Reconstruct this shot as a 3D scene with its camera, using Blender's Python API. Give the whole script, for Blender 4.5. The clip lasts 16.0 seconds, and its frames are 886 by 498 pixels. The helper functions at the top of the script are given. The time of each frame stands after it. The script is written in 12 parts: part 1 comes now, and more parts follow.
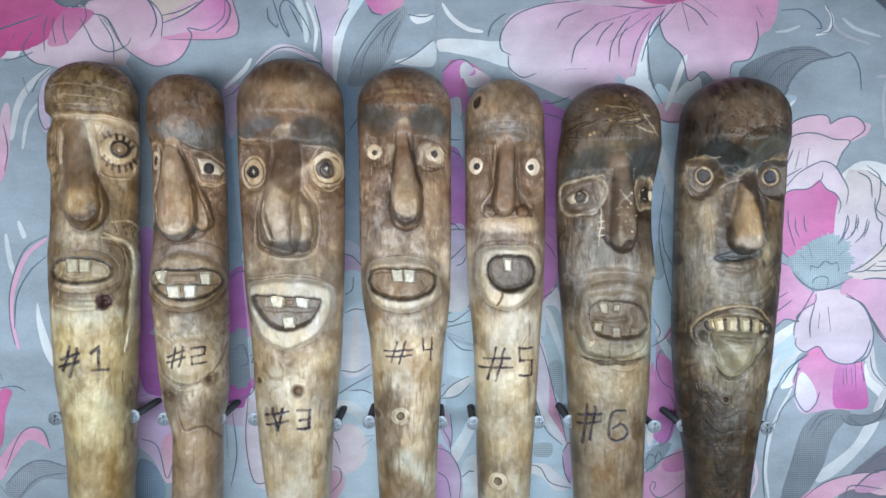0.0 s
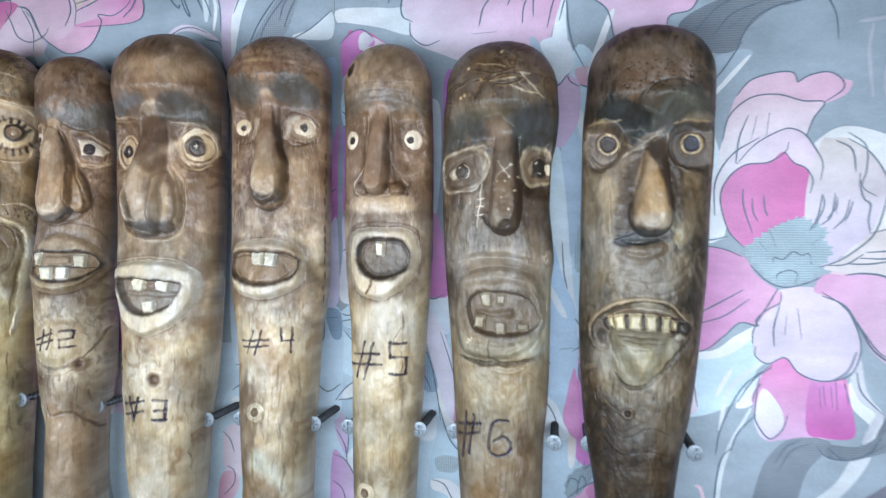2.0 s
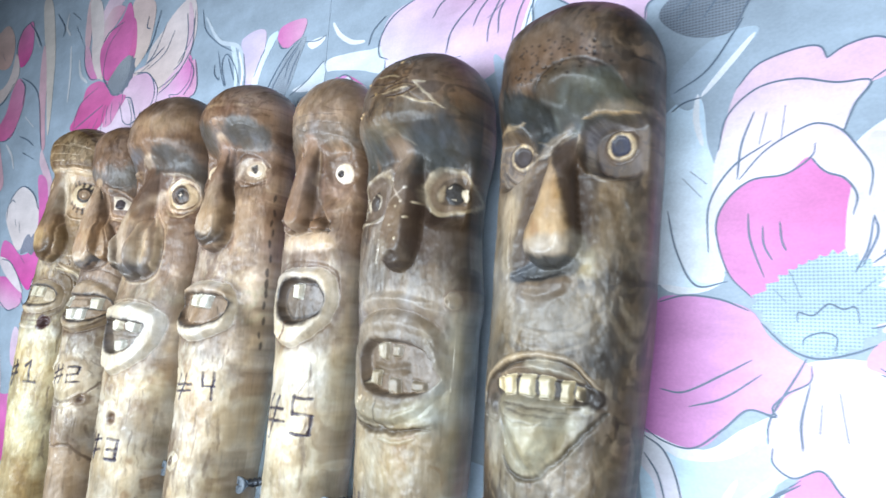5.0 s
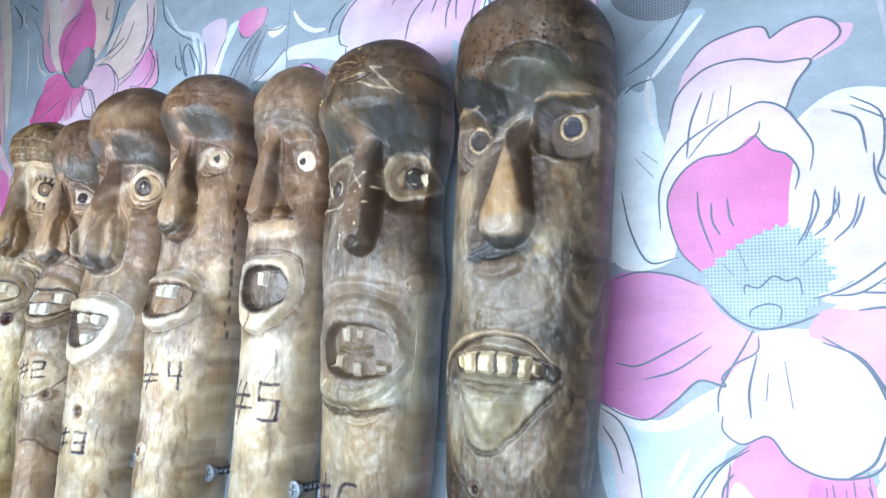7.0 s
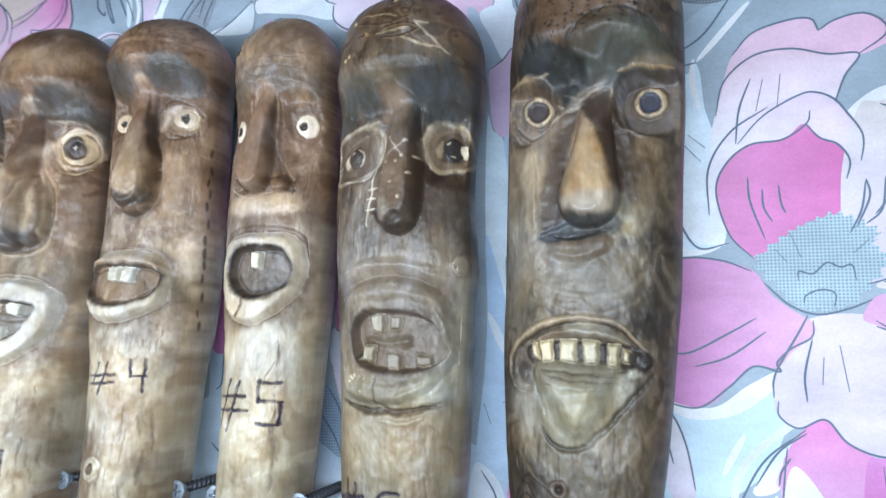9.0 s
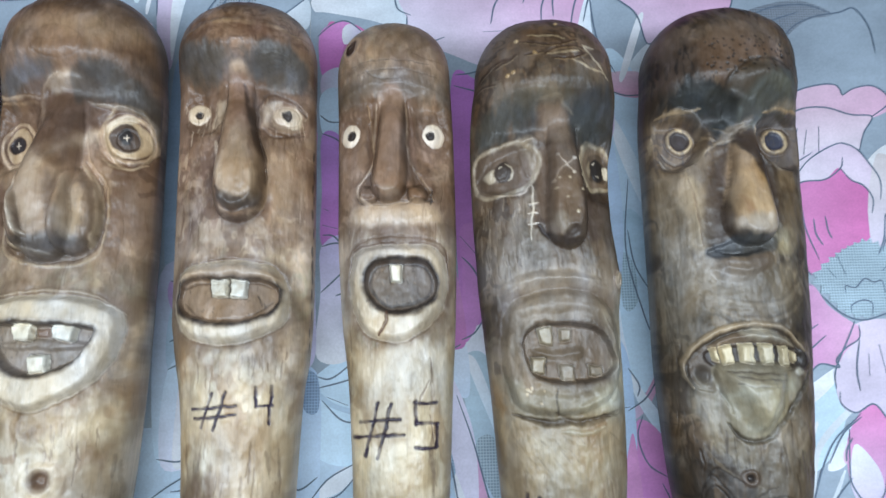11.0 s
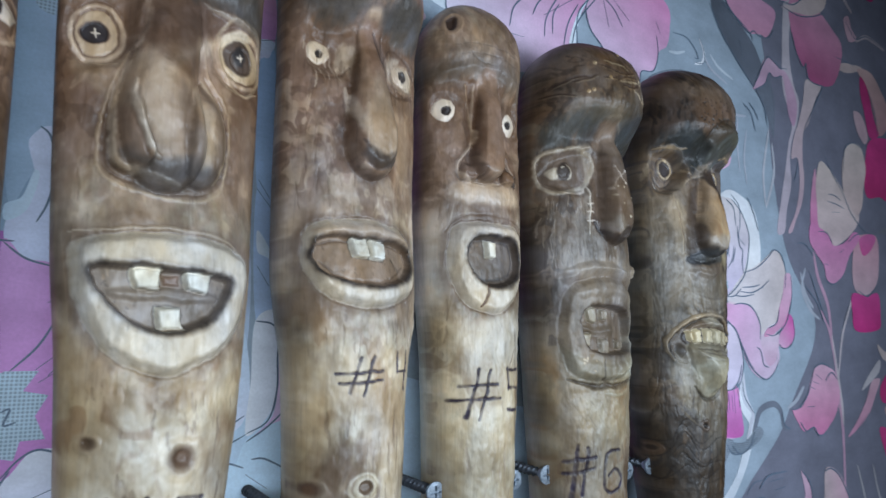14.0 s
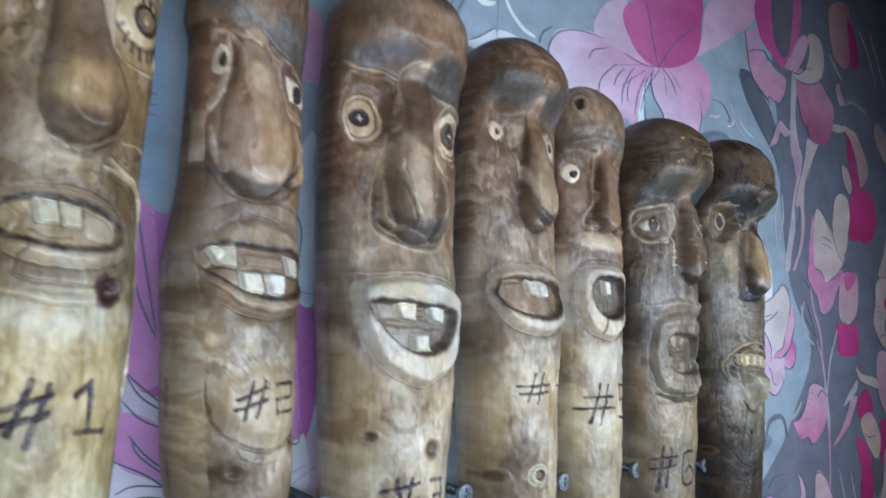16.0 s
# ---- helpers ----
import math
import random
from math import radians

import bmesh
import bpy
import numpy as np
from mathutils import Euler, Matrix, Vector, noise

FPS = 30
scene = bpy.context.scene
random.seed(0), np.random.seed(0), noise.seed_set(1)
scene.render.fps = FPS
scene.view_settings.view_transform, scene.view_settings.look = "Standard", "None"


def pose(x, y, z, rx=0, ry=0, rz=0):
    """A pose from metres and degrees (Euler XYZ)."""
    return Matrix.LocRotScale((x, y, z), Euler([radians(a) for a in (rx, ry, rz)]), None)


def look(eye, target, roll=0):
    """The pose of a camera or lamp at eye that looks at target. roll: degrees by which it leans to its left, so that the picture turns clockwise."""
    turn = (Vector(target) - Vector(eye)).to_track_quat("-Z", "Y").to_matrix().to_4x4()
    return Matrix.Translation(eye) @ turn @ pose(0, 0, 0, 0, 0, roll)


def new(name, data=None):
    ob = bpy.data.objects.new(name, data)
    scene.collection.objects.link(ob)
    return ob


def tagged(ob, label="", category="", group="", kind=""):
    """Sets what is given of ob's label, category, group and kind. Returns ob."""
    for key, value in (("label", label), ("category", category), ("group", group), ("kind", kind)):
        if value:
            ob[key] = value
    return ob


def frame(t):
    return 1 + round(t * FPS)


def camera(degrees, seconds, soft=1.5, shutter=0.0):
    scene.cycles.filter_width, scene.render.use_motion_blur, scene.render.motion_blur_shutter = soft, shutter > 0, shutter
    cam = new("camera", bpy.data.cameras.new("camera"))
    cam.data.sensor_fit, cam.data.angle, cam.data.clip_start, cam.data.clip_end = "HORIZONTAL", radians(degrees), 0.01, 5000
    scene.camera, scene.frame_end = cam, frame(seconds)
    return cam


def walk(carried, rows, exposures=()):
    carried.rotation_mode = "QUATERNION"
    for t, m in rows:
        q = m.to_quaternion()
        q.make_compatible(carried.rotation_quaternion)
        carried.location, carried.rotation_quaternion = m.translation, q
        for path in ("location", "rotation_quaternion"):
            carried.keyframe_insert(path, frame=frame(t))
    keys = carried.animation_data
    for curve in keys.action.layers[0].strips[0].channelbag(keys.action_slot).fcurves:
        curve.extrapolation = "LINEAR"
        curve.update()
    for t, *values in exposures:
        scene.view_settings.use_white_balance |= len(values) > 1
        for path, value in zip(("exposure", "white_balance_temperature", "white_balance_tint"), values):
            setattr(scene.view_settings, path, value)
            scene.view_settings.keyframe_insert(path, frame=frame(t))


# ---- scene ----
cam = camera(68.3, 16.0, soft=1.5, shutter=0.5)
# seconds, eye, target, roll
PATH = [
    (0, (-0.006, 0.004, 1.504), (0.02, 2.003, 1.438), 0.1),
    (0.5, (0.002, 0.003, 1.503), (0.018, 2.002, 1.429), 0.1),
    (1, (0.019, -0.001, 1.503), (-0.034, 1.997, 1.429), 0.0),
    (1.5, (0.074, 0.015, 1.491), (-0.055, 2.01, 1.445), 0.1),
    (2, (0.131, 0.056, 1.483), (-0.228, 2.023, 1.479), 0.4),
    (2.5, (0.136, 0.091, 1.48), (-0.298, 2.042, 1.54), 0.7),
    (3, (0.169, 0.121, 1.481), (-0.405, 2.035, 1.548), 2.7),
    (3.5, (0.206, 0.142, 1.472), (-0.559, 1.989, 1.527), 3.9),
    (4, (0.225, 0.158, 1.464), (-0.778, 1.881, 1.614), 4.2),
    (4.5, (0.247, 0.168, 1.461), (-0.869, 1.805, 1.738), 4.3),
    (5, (0.269, 0.169, 1.46), (-0.854, 1.797, 1.755), 3.3),
    (5.2, (0.274, 0.168, 1.46), (-0.842, 1.802, 1.752), 3.1),
    (7.5, (0.277, 0.17, 1.456), (-0.785, 1.844, 1.727), 1.6),
    (8, (0.255, 0.165, 1.458), (-0.785, 1.85, 1.74), 1.3),
    (8.2, (0.245, 0.163, 1.456), (-0.742, 1.88, 1.735), 1.2),
    (10.3, (0.099, 0.154, 1.45), (-0.016, 2.126, 1.766), -0.5),
    (10.5, (0.084, 0.146, 1.45), (0.015, 2.117, 1.779), -0.9),
    (11, (0.047, 0.137, 1.446), (0.113, 2.104, 1.803), -1.3),
    (11.5, (0.029, 0.154, 1.448), (0.313, 2.097, 1.823), 0.4),
    (12, (0.012, 0.167, 1.452), (0.359, 2.088, 1.887), 1.8),
    (12.5, (-0.013, 0.181, 1.457), (0.586, 2.048, 1.852), 2.2),
    (13, (-0.057, 0.177, 1.461), (0.743, 1.979, 1.795), 1.7),
    (13.5, (-0.096, 0.178, 1.456), (0.877, 1.903, 1.738), 1.7),
    (14, (-0.127, 0.173, 1.448), (0.964, 1.83, 1.7), 1.1),
    (14.5, (-0.154, 0.17, 1.448), (1.021, 1.768, 1.7), 1.0),
    (15, (-0.19, 0.167, 1.448), (1.019, 1.739, 1.706), 1.5),
    (15.5, (-0.212, 0.172, 1.446), (1.016, 1.732, 1.686), 2.3),
    (16, (-0.236, 0.173, 1.452), (0.977, 1.739, 1.725), 2.8),
]
walk(cam, [(t, look(eye, target, roll)) for t, eye, target, roll in PATH], exposures=[(0, 0.05, 6400, 12), (1.5, 0.12, 6250, 12), (3, 0.33, 6000, 12), (4, 0.4, 5980, 12), (5, 0.76, 6050, 12), (8, 0.5, 5850, 12), (10.5, 0.06, 6000, 12), (12, 0.02, 5930, 12), (13.5, -0.28, 5760, 12), (14.5, -0.17, 5800, 12), (16, -0.1, 5760, 12)])

# ---- light: the white torch beside the lens, smeared along its way, in a dim closed room ----
world = bpy.data.worlds.new("world")
scene.world = world
world.use_nodes = True
world.node_tree.nodes["Background"].inputs[0].default_value = (0.02, 0.02, 0.024, 1)


def area_lamp(name, m, sx, sy, watts, colour):
    lamp = bpy.data.lights.new(name, "AREA")
    lamp.shape, lamp.size, lamp.size_y, lamp.energy, lamp.color = "RECTANGLE", sx, sy, watts, colour
    ob = new(name, lamp)
    ob.matrix_world = m
    return ob


torch = area_lamp("torch_light", look((0.01, 0.04, 1.46), (0.01, 0.43, 1.44)), 0.78, 0.1, 2.15, (0.84, 0.95, 1.0))
torch.data.spread = radians(130)
from mathutils import geometry

# ---- materials ----
def material(name, rough=0.5, metal=0.0, coat=0.0, spec=0.5):
    """A principled material; returns it, its tree and its shader."""
    m = bpy.data.materials.new(name)
    m.use_nodes = True
    b = m.node_tree.nodes["Principled BSDF"]
    b.inputs["Roughness"].default_value = rough
    b.inputs["Metallic"].default_value = metal
    b.inputs["Coat Weight"].default_value = coat
    b.inputs["Coat Roughness"].default_value = 0.27
    b.inputs["Specular IOR Level"].default_value = spec
    return m, m.node_tree, b


def node(tree, kind, **values):
    n = tree.nodes.new(kind)
    for key, v in values.items():
        n.inputs[key.replace("_", " ")].default_value = v
    return n


def noise_of(tree, scale, stretch=(1, 1, 1), detail=4.0, rough=0.55):
    co, mp = tree.nodes.new("ShaderNodeTexCoord"), tree.nodes.new("ShaderNodeMapping")
    mp.inputs["Scale"].default_value = stretch
    n = node(tree, "ShaderNodeTexNoise", Scale=scale, Detail=detail, Roughness=rough)
    tree.links.new(co.outputs["Object"], mp.inputs["Vector"])
    tree.links.new(mp.outputs["Vector"], n.inputs["Vector"])
    return n.outputs["Fac"]


def remap(tree, fac, lo, hi, a, b):
    r = node(tree, "ShaderNodeMapRange")
    tree.links.new(fac, r.inputs["Value"])
    for i, v in enumerate((lo, hi, a, b)):
        r.inputs[i + 1].default_value = v
    return r.outputs["Result"]


def times(tree, colour, fac):
    """colour scaled by a number."""
    v = tree.nodes.new("ShaderNodeVectorMath")
    v.operation = "SCALE"
    tree.links.new(colour, v.inputs[0])
    tree.links.new(fac, v.inputs["Scale"])
    return v.outputs[0]


def bump(tree, fac, strength, distance, before=None):
    b = node(tree, "ShaderNodeBump", Strength=strength, Distance=distance)
    tree.links.new(fac, b.inputs["Height"])
    if before:
        tree.links.new(before, b.inputs["Normal"])
    return b.outputs["Normal"]


def varnished_wood():
    """Carved, burnt and stained wood under varnish: the stain is stored with the carving, grain, pores and soot lie over it."""
    m, t, b = material("varnished_wood", 0.5, 0, 0.42, 0.24)
    b.inputs["Coat Roughness"].default_value = 0.35
    stain = t.nodes.new("ShaderNodeAttribute")
    stain.attribute_name = "stain"
    grain = noise_of(t, 260, (1, 1, 0.12), 5, 0.62)
    lines = noise_of(t, 620, (1, 1, 0.05), 3, 0.6)
    blotch = noise_of(t, 62, (1, 1, 0.7), 3, 0.5)
    pores = noise_of(t, 560, (1, 1, 0.4), 4, 0.75)
    soot = noise_of(t, 120, (1, 1, 0.55), 5, 0.66)
    warm = noise_of(t, 42, (1, 1, 0.5), 4, 0.6)
    dents = noise_of(t, 210, (1, 1, 0.45), 4, 0.6)
    mix = t.nodes.new("ShaderNodeMix")
    mix.data_type, mix.blend_type = "RGBA", "MULTIPLY"
    t.links.new(remap(t, warm, 0.42, 0.62, 0.0, 0.85), mix.inputs["Factor"])
    t.links.new(stain.outputs["Color"], mix.inputs[6])
    mix.inputs[7].default_value = (1.0, 0.88, 0.68, 1)
    c = times(t, mix.outputs[2], remap(t, grain, 0.3, 0.7, 0.93, 1.06))
    c = times(t, c, remap(t, blotch, 0.34, 0.66, 0.78, 1.2))
    c = times(t, c, remap(t, lines, 0.55, 0.62, 1.0, 0.9))
    c = times(t, c, remap(t, pores, 0.58, 0.64, 1.0, 0.9))
    c = times(t, c, remap(t, soot, 0.54, 0.66, 1.0, 0.84))
    t.links.new(c, b.inputs["Base Color"])
    # charred wood drinks the varnish, bare wood keeps its film
    t.links.new(remap(t, times(t, stain.outputs["Color"], remap(t, soot, 0.35, 0.65, 0.8, 1.2)), 0.03, 0.3, 0.2, 0.46), b.inputs["Coat Weight"])
    t.links.new(remap(t, blotch, 0.3, 0.7, 0.62, 0.42), b.inputs["Roughness"])
    t.links.new(bump(t, pores, 0.2, 0.0004, bump(t, grain, 0.25, 0.0005)), b.inputs["Normal"])
    t.links.new(bump(t, grain, 0.15, 0.0005, bump(t, dents, 0.4, 0.001)), b.inputs["Coat Normal"])
    return m


def plain(name, colour, rough=0.5, metal=0.0, scale=60, spread=0.15, relief=0.0004):
    m, t, b = material(name, rough, metal)
    rgb = t.nodes.new("ShaderNodeRGB")
    rgb.outputs[0].default_value = (*colour, 1)
    n = noise_of(t, scale)
    t.links.new(times(t, rgb.outputs[0], remap(t, n, 0.3, 0.7, 1 - spread, 1 + spread)), b.inputs["Base Color"])
    t.links.new(bump(t, n, 0.3, relief), b.inputs["Normal"])
    return m


WOOD = varnished_wood()
# heads of the same black screws, their lit look put into a paler grey
SCREW_HEAD = plain("lit_grey_screw_head", (0.3, 0.34, 0.39), 0.38, 0.7, 900, 0.3, 0.0001)
SCREW_BLACK = plain("black_phosphate_steel", (0.1, 0.11, 0.13), 0.42, 0.7, 900, 0.3, 0.0001)
PLASTER = plain("painted_plaster", (0.55, 0.54, 0.52), 0.8, 0, 6, 0.06, 0.002)
BOARDS = plain("brown_floor_boards", (0.2, 0.12, 0.07), 0.5, 0, 9, 0.25, 0.001)


# ---- building helpers ----
def linked(name, bm, mat, at=(0, 0, 0), smooth=False):
    me = bpy.data.meshes.new(name)
    bm.to_mesh(me)
    bm.free()
    me.materials.append(mat)
    if smooth:
        me.shade_smooth()
    ob = new(name, me)
    ob.location = at
    return ob


def part(name, bm, mat, parent, label="", smooth=False):
    ob = linked(name, bm, mat, smooth=smooth)
    ob.parent = parent
    return tagged(ob, label)


def block(x0, x1, y0, y1, z0, z1):
    bm = bmesh.new()
    bmesh.ops.create_cube(bm, size=1, matrix=Matrix.LocRotScale(((x0 + x1) / 2, (y0 + y1) / 2, (z0 + z1) / 2), None, (x1 - x0, y1 - y0, z1 - z0)))
    return bm


# ---- the room ----
WALL = 0.432
wall_north = tagged(linked("wall_north", block(-2.0, 2.2, WALL, WALL + 0.12, 0, 2.6), PLASTER), "plastered room wall behind the wallpaper", "wall", kind="structure")
for name, box in (("wall_south", (-2.0, 2.2, -2.92, -2.8, 0, 2.6)), ("wall_west", (-2.12, -2.0, -2.8, WALL, 0, 2.6)), ("wall_east", (2.2, 2.32, -2.8, WALL, 0, 2.6))):
    tagged(linked(name, block(*box), PLASTER), "plain pale plastered wall of the room", "wall", kind="structure")
tagged(linked("floor", block(-2.12, 2.32, -2.92, WALL + 0.12, -0.1, 0), BOARDS), "plain brown floor of the room", "floor", kind="structure")
tagged(linked("ceiling", block(-2.12, 2.32, -2.92, WALL + 0.12, 2.6, 2.7), PLASTER), "plain pale ceiling of the room", "ceiling", kind="structure")


# ---- carving ----
def pchip(x, xs, ys):
    """Smooth monotone interpolation through rising xs."""
    xs, ys = np.asarray(xs, float), np.asarray(ys, float)
    h, d = np.diff(xs), np.diff(ys) / np.diff(xs)
    m = np.zeros_like(ys)
    m[0], m[-1] = d[0], d[-1]
    for i in range(1, len(xs) - 1):
        if d[i - 1] * d[i] > 0:
            m[i] = 2 * d[i - 1] * d[i] / (d[i - 1] + d[i])
    k = np.clip(np.searchsorted(xs, x) - 1, 0, len(h) - 1)
    t = np.clip((x - xs[k]) / h[k], 0, 1)
    return (2 * t**3 - 3 * t**2 + 1) * ys[k] + (t**3 - 2 * t**2 + t) * h[k] * m[k] + (3 * t**2 - 2 * t**3) * ys[k + 1] + (t**3 - t**2) * h[k] * m[k + 1]


def spline(points, closed=False, steps=6):
    """A Catmull-Rom curve through the points."""
    p = np.asarray(points, float)
    n = len(p)
    if n < 3:
        return p
    p = np.vstack([p[-1:], p, p[:2]]) if closed else np.vstack([2 * p[:1] - p[1:2], p, 2 * p[-1:] - p[-2:-1]])
    t = np.linspace(0, 1, steps, endpoint=False)[:, None]
    out = []
    for i in range(n if closed else n - 1):
        a, b, c, d = p[i], p[i + 1], p[i + 2], p[i + 3]
        out.append(0.5 * (2 * b + (c - a) * t + (2 * a - 5 * b + 4 * c - d) * t**2 + (3 * b - a - 3 * c + d) * t**3))
    return np.vstack(out + ([] if closed else [p[n:n + 1]]))


def oval(c, rx, rz, turn=0.0, n=16):
    a, k = np.linspace(0, 2 * np.pi, n, endpoint=False), radians(turn)
    x, z = rx * np.cos(a), rz * np.sin(a)
    return np.stack([c[0] + x * np.cos(k) - z * np.sin(k), c[1] + x * np.sin(k) + z * np.cos(k)], 1)


def smooth(x):
    x = np.clip(x, 0, 1)
    return x * x * (3 - 2 * x)


def lattice(x, z, seed, size):
    """Value noise in -1 to 1 at feature size `size` (a pair: across, along)."""
    g = np.random.RandomState(seed).rand(64, 64)
    u, v = x / size[0] + 100, z / size[1] + 100
    i, j = np.floor(u).astype(int), np.floor(v).astype(int)
    fu, fv = smooth(u - i), smooth(v - j)
    a, b = g[i % 64, j % 64], g[(i + 1) % 64, j % 64]
    c, d = g[i % 64, (j + 1) % 64], g[(i + 1) % 64, (j + 1) % 64]
    return 2 * ((a * (1 - fu) + b * fu) * (1 - fv) + (c * (1 - fu) + d * fu) * fv) - 1


def fbm(x, z, seed, size):
    return sum(lattice(x, z, seed + k, (size[0] / 2**k, size[1] / 2**k)) * 0.55**k for k in range(3))


BARE, TAN, BROWN, CHAR, BONE = (0.56, 0.45, 0.3), (0.33, 0.235, 0.145), (0.15, 0.098, 0.06), (0.03, 0.024, 0.021), (0.66, 0.6, 0.46)
UMBER_LINE = (0.08, 0.05, 0.032)


class Carving:
    """A round stick with a carved and burnt front. Places are millimetres across the wall and up from eye level, depths millimetres."""

    def __init__(self, axis, turn, cap, outline, depth, seed, wood, scorch=0.8, brow=(60, 18), drawn=None, chin=0.0, low=-165.0, length=900.0, rows=620, cols=262):
        self.axis, self.turn = axis, radians(turn)  # how far ahead the stick's axis stands; how far its face is turned
        top, height = cap
        self.seed, self.rows, self.cols = seed, rows, cols
        z = np.concatenate([top - height * (1 - np.sin(np.linspace(np.pi / 2, 0, 90))), np.linspace(top - height, low, rows - 90)[1:], np.linspace(low, top - length, 30)[1:]])
        o = np.array(sorted(outline))
        zc = np.clip(z, o[0, 0], o[-1, 0])
        left, right = pchip(zc, o[:, 0], o[:, 1]), pchip(zc, o[:, 0], o[:, 2])
        mid, half = (left + right) / 2, (right - left) / 2
        self.mid = mid[:, None]
        half *= 1 - 0.3 * smooth((low - z) / 600)
        up = np.clip((z - (top - height)) / height, 0, 1)
        round_off = np.sqrt(np.clip(1 - up**2.15, 0, 1)) ** 0.94
        d = np.array(sorted(depth))
        flat = pchip(np.clip(z, d[0, 0], d[-1, 0]), d[:, 0], d[:, 1])
        # the forehead keeps the stick's full round, the face below the brow is cut back
        swell = smooth((z - brow[0] + 9) / 18)
        front = (flat + (brow[1] - flat) * swell) * (0.35 + 0.65 * round_off) * np.where(up > 0.995, 0.3, 1)
        front *= round_off**0.6
        front += chin * smooth((-5 - z) / 35)  # how much fuller the stick is below the nose
        flat = flat * (0.35 + 0.65 * round_off) * round_off**0.6
        half, back = half * round_off, np.minimum(half, 35.5) * round_off
        a = np.concatenate([np.linspace(np.pi, 0, cols), np.linspace(0, -np.pi, 34)[1:-1]])
        self.around = len(a)
        ca, sa = np.cos(a)[None], np.sin(a)[None]
        self.x = mid[:, None] + half[:, None] * np.sign(ca) * np.abs(ca) ** 0.9
        self.z = np.repeat(z[:, None], len(a), 1)
        self.y = np.where(sa > 0, front[:, None], back[:, None]) * np.sign(sa) * np.abs(sa) ** 0.9
        self.facing = smooth(sa * 2.2) * np.ones_like(self.x)
        self.face, self.round = self.facing, (ca, sa)
        # the drawing was laid out from ahead on a plainer stick: find where each spot lies in it
        plain_y = np.where(sa > 0, flat[:, None], back[:, None]) * np.sign(sa) * np.abs(sa) ** 0.9
        k0, k1 = radians(turn if drawn is None else drawn), self.turn
        across = self.x - self.mid
        far_0, far_1 = 1000 * axis - plain_y * math.cos(k0) + across * math.sin(k0), 1000 * axis - self.y * math.cos(k1) + across * math.sin(k1)
        seen_0, seen_1 = (self.mid + across * math.cos(k0) + plain_y * math.sin(k0)) / far_0, (self.mid + across * math.cos(k1) + self.y * math.sin(k1)) / far_1
        self.lain = np.array([np.interp(u1, u0[:cols], x[:cols]) for u1, u0, x in zip(seen_1, seen_0, self.x)])
        self.lain = np.where(sa > 0, self.lain, self.x)
        self.laid = 4 + (self.z - 4) * far_0 / far_1
        self.h = 0.6 * fbm(self.x, self.z, seed, (14, 24)) + 0.22 * fbm(self.x, self.z, seed + 15, (4, 5)) + 0.16 * fbm(self.x, self.z, seed + 9, (2.5, 7))
        # a hand that wavers: all cuts follow these slightly bent places and bite unevenly
        self.px = self.lain + 0.42 * fbm(self.x, self.z, seed + 90, (7, 7)) + 0.16 * fbm(self.x, self.z, seed + 91, (1.8, 1.8))
        self.pz = self.laid + 0.42 * fbm(self.x, self.z, seed + 94, (7, 7)) + 0.16 * fbm(self.x, self.z, seed + 95, (1.8, 1.8))
        self.square = (self.px, self.pz)
        self.bite = np.clip(0.95 + 0.3 * fbm(self.x, self.z, seed + 98, (3.2, 3.2)), 0.6, 1.15)
        self.c = np.ones((*self.x.shape, 3)) * np.array(wood)
        self.pale = wood[0] > 0.2
        self.tone(seed + 20, (11, 20), (0.45, 1.5))
        self.mottle(-200, 140, (0.13, 0.085, 0.05), 0.45 * scorch, (11, 15), 120, 0.15)
        self.mottle(-200, 140, tuple(min(0.55, 1.5 * w) for w in wood), 0.35 * scorch, (8, 15), 140, 0.15)
        for k, (size, dark, much) in enumerate((((11, 15), (0.1, 0.066, 0.04), 0.75), ((4.5, 6), (0.1, 0.066, 0.042), 0.4), ((18, 30), (0.17, 0.125, 0.085), 0.5))):
            n = fbm(self.x, self.z, seed + 70 + 5 * k, size)
            a = np.clip(scorch, 0, 1.1) * much * smooth((n - 0.12) / 0.5)
            self.c = self.c * (1 - a[..., None]) + np.array(dark) * a[..., None]

    def turned(self, degrees):
        """Draw as seen from the side from here on; 0 goes back to the front."""
        k = radians(degrees)
        if degrees:
            self.px = self.mid + (self.x - self.mid) * math.cos(k) - self.y * math.sin(k) + self.square[0] - self.lain
            self.pz = self.z + self.square[1] - self.laid
            self.face = smooth(2.2 * (self.round[0] * math.sin(k) + self.round[1] * math.cos(k))) * np.ones_like(self.x)
        else:
            (self.px, self.pz), self.face = self.square, self.facing
        return self

    def tone(self, seed, size, span, where=1.0):
        n = np.clip(0.5 + 0.5 * fbm(self.x, self.z, seed, size), 0, 1)
        f = span[0] + (span[1] - span[0]) * n
        self.c *= (1 + (f - 1) * where)[..., None]

    def mottle(self, z0, z1, colour, amount, size=(8, 20), seed=0, least=0.05, soft=0.6):
        """Irregular flames of stain between two heights."""
        w = 1.6 * size[0] * np.stack([fbm(self.x, self.z, self.seed + seed + 3, size), fbm(self.x, self.z, self.seed + seed + 7, size)])
        n = fbm(self.x + w[0] * 0.5, self.z + w[1], self.seed + seed, size)
        a = amount * smooth((n - least) / soft) * smooth((self.z - z0) / 12 + 0.5) * smooth((z1 - self.z) / 12 + 0.5)
        self.c = self.c * (1 - a[..., None]) + np.array(colour) * a[..., None]

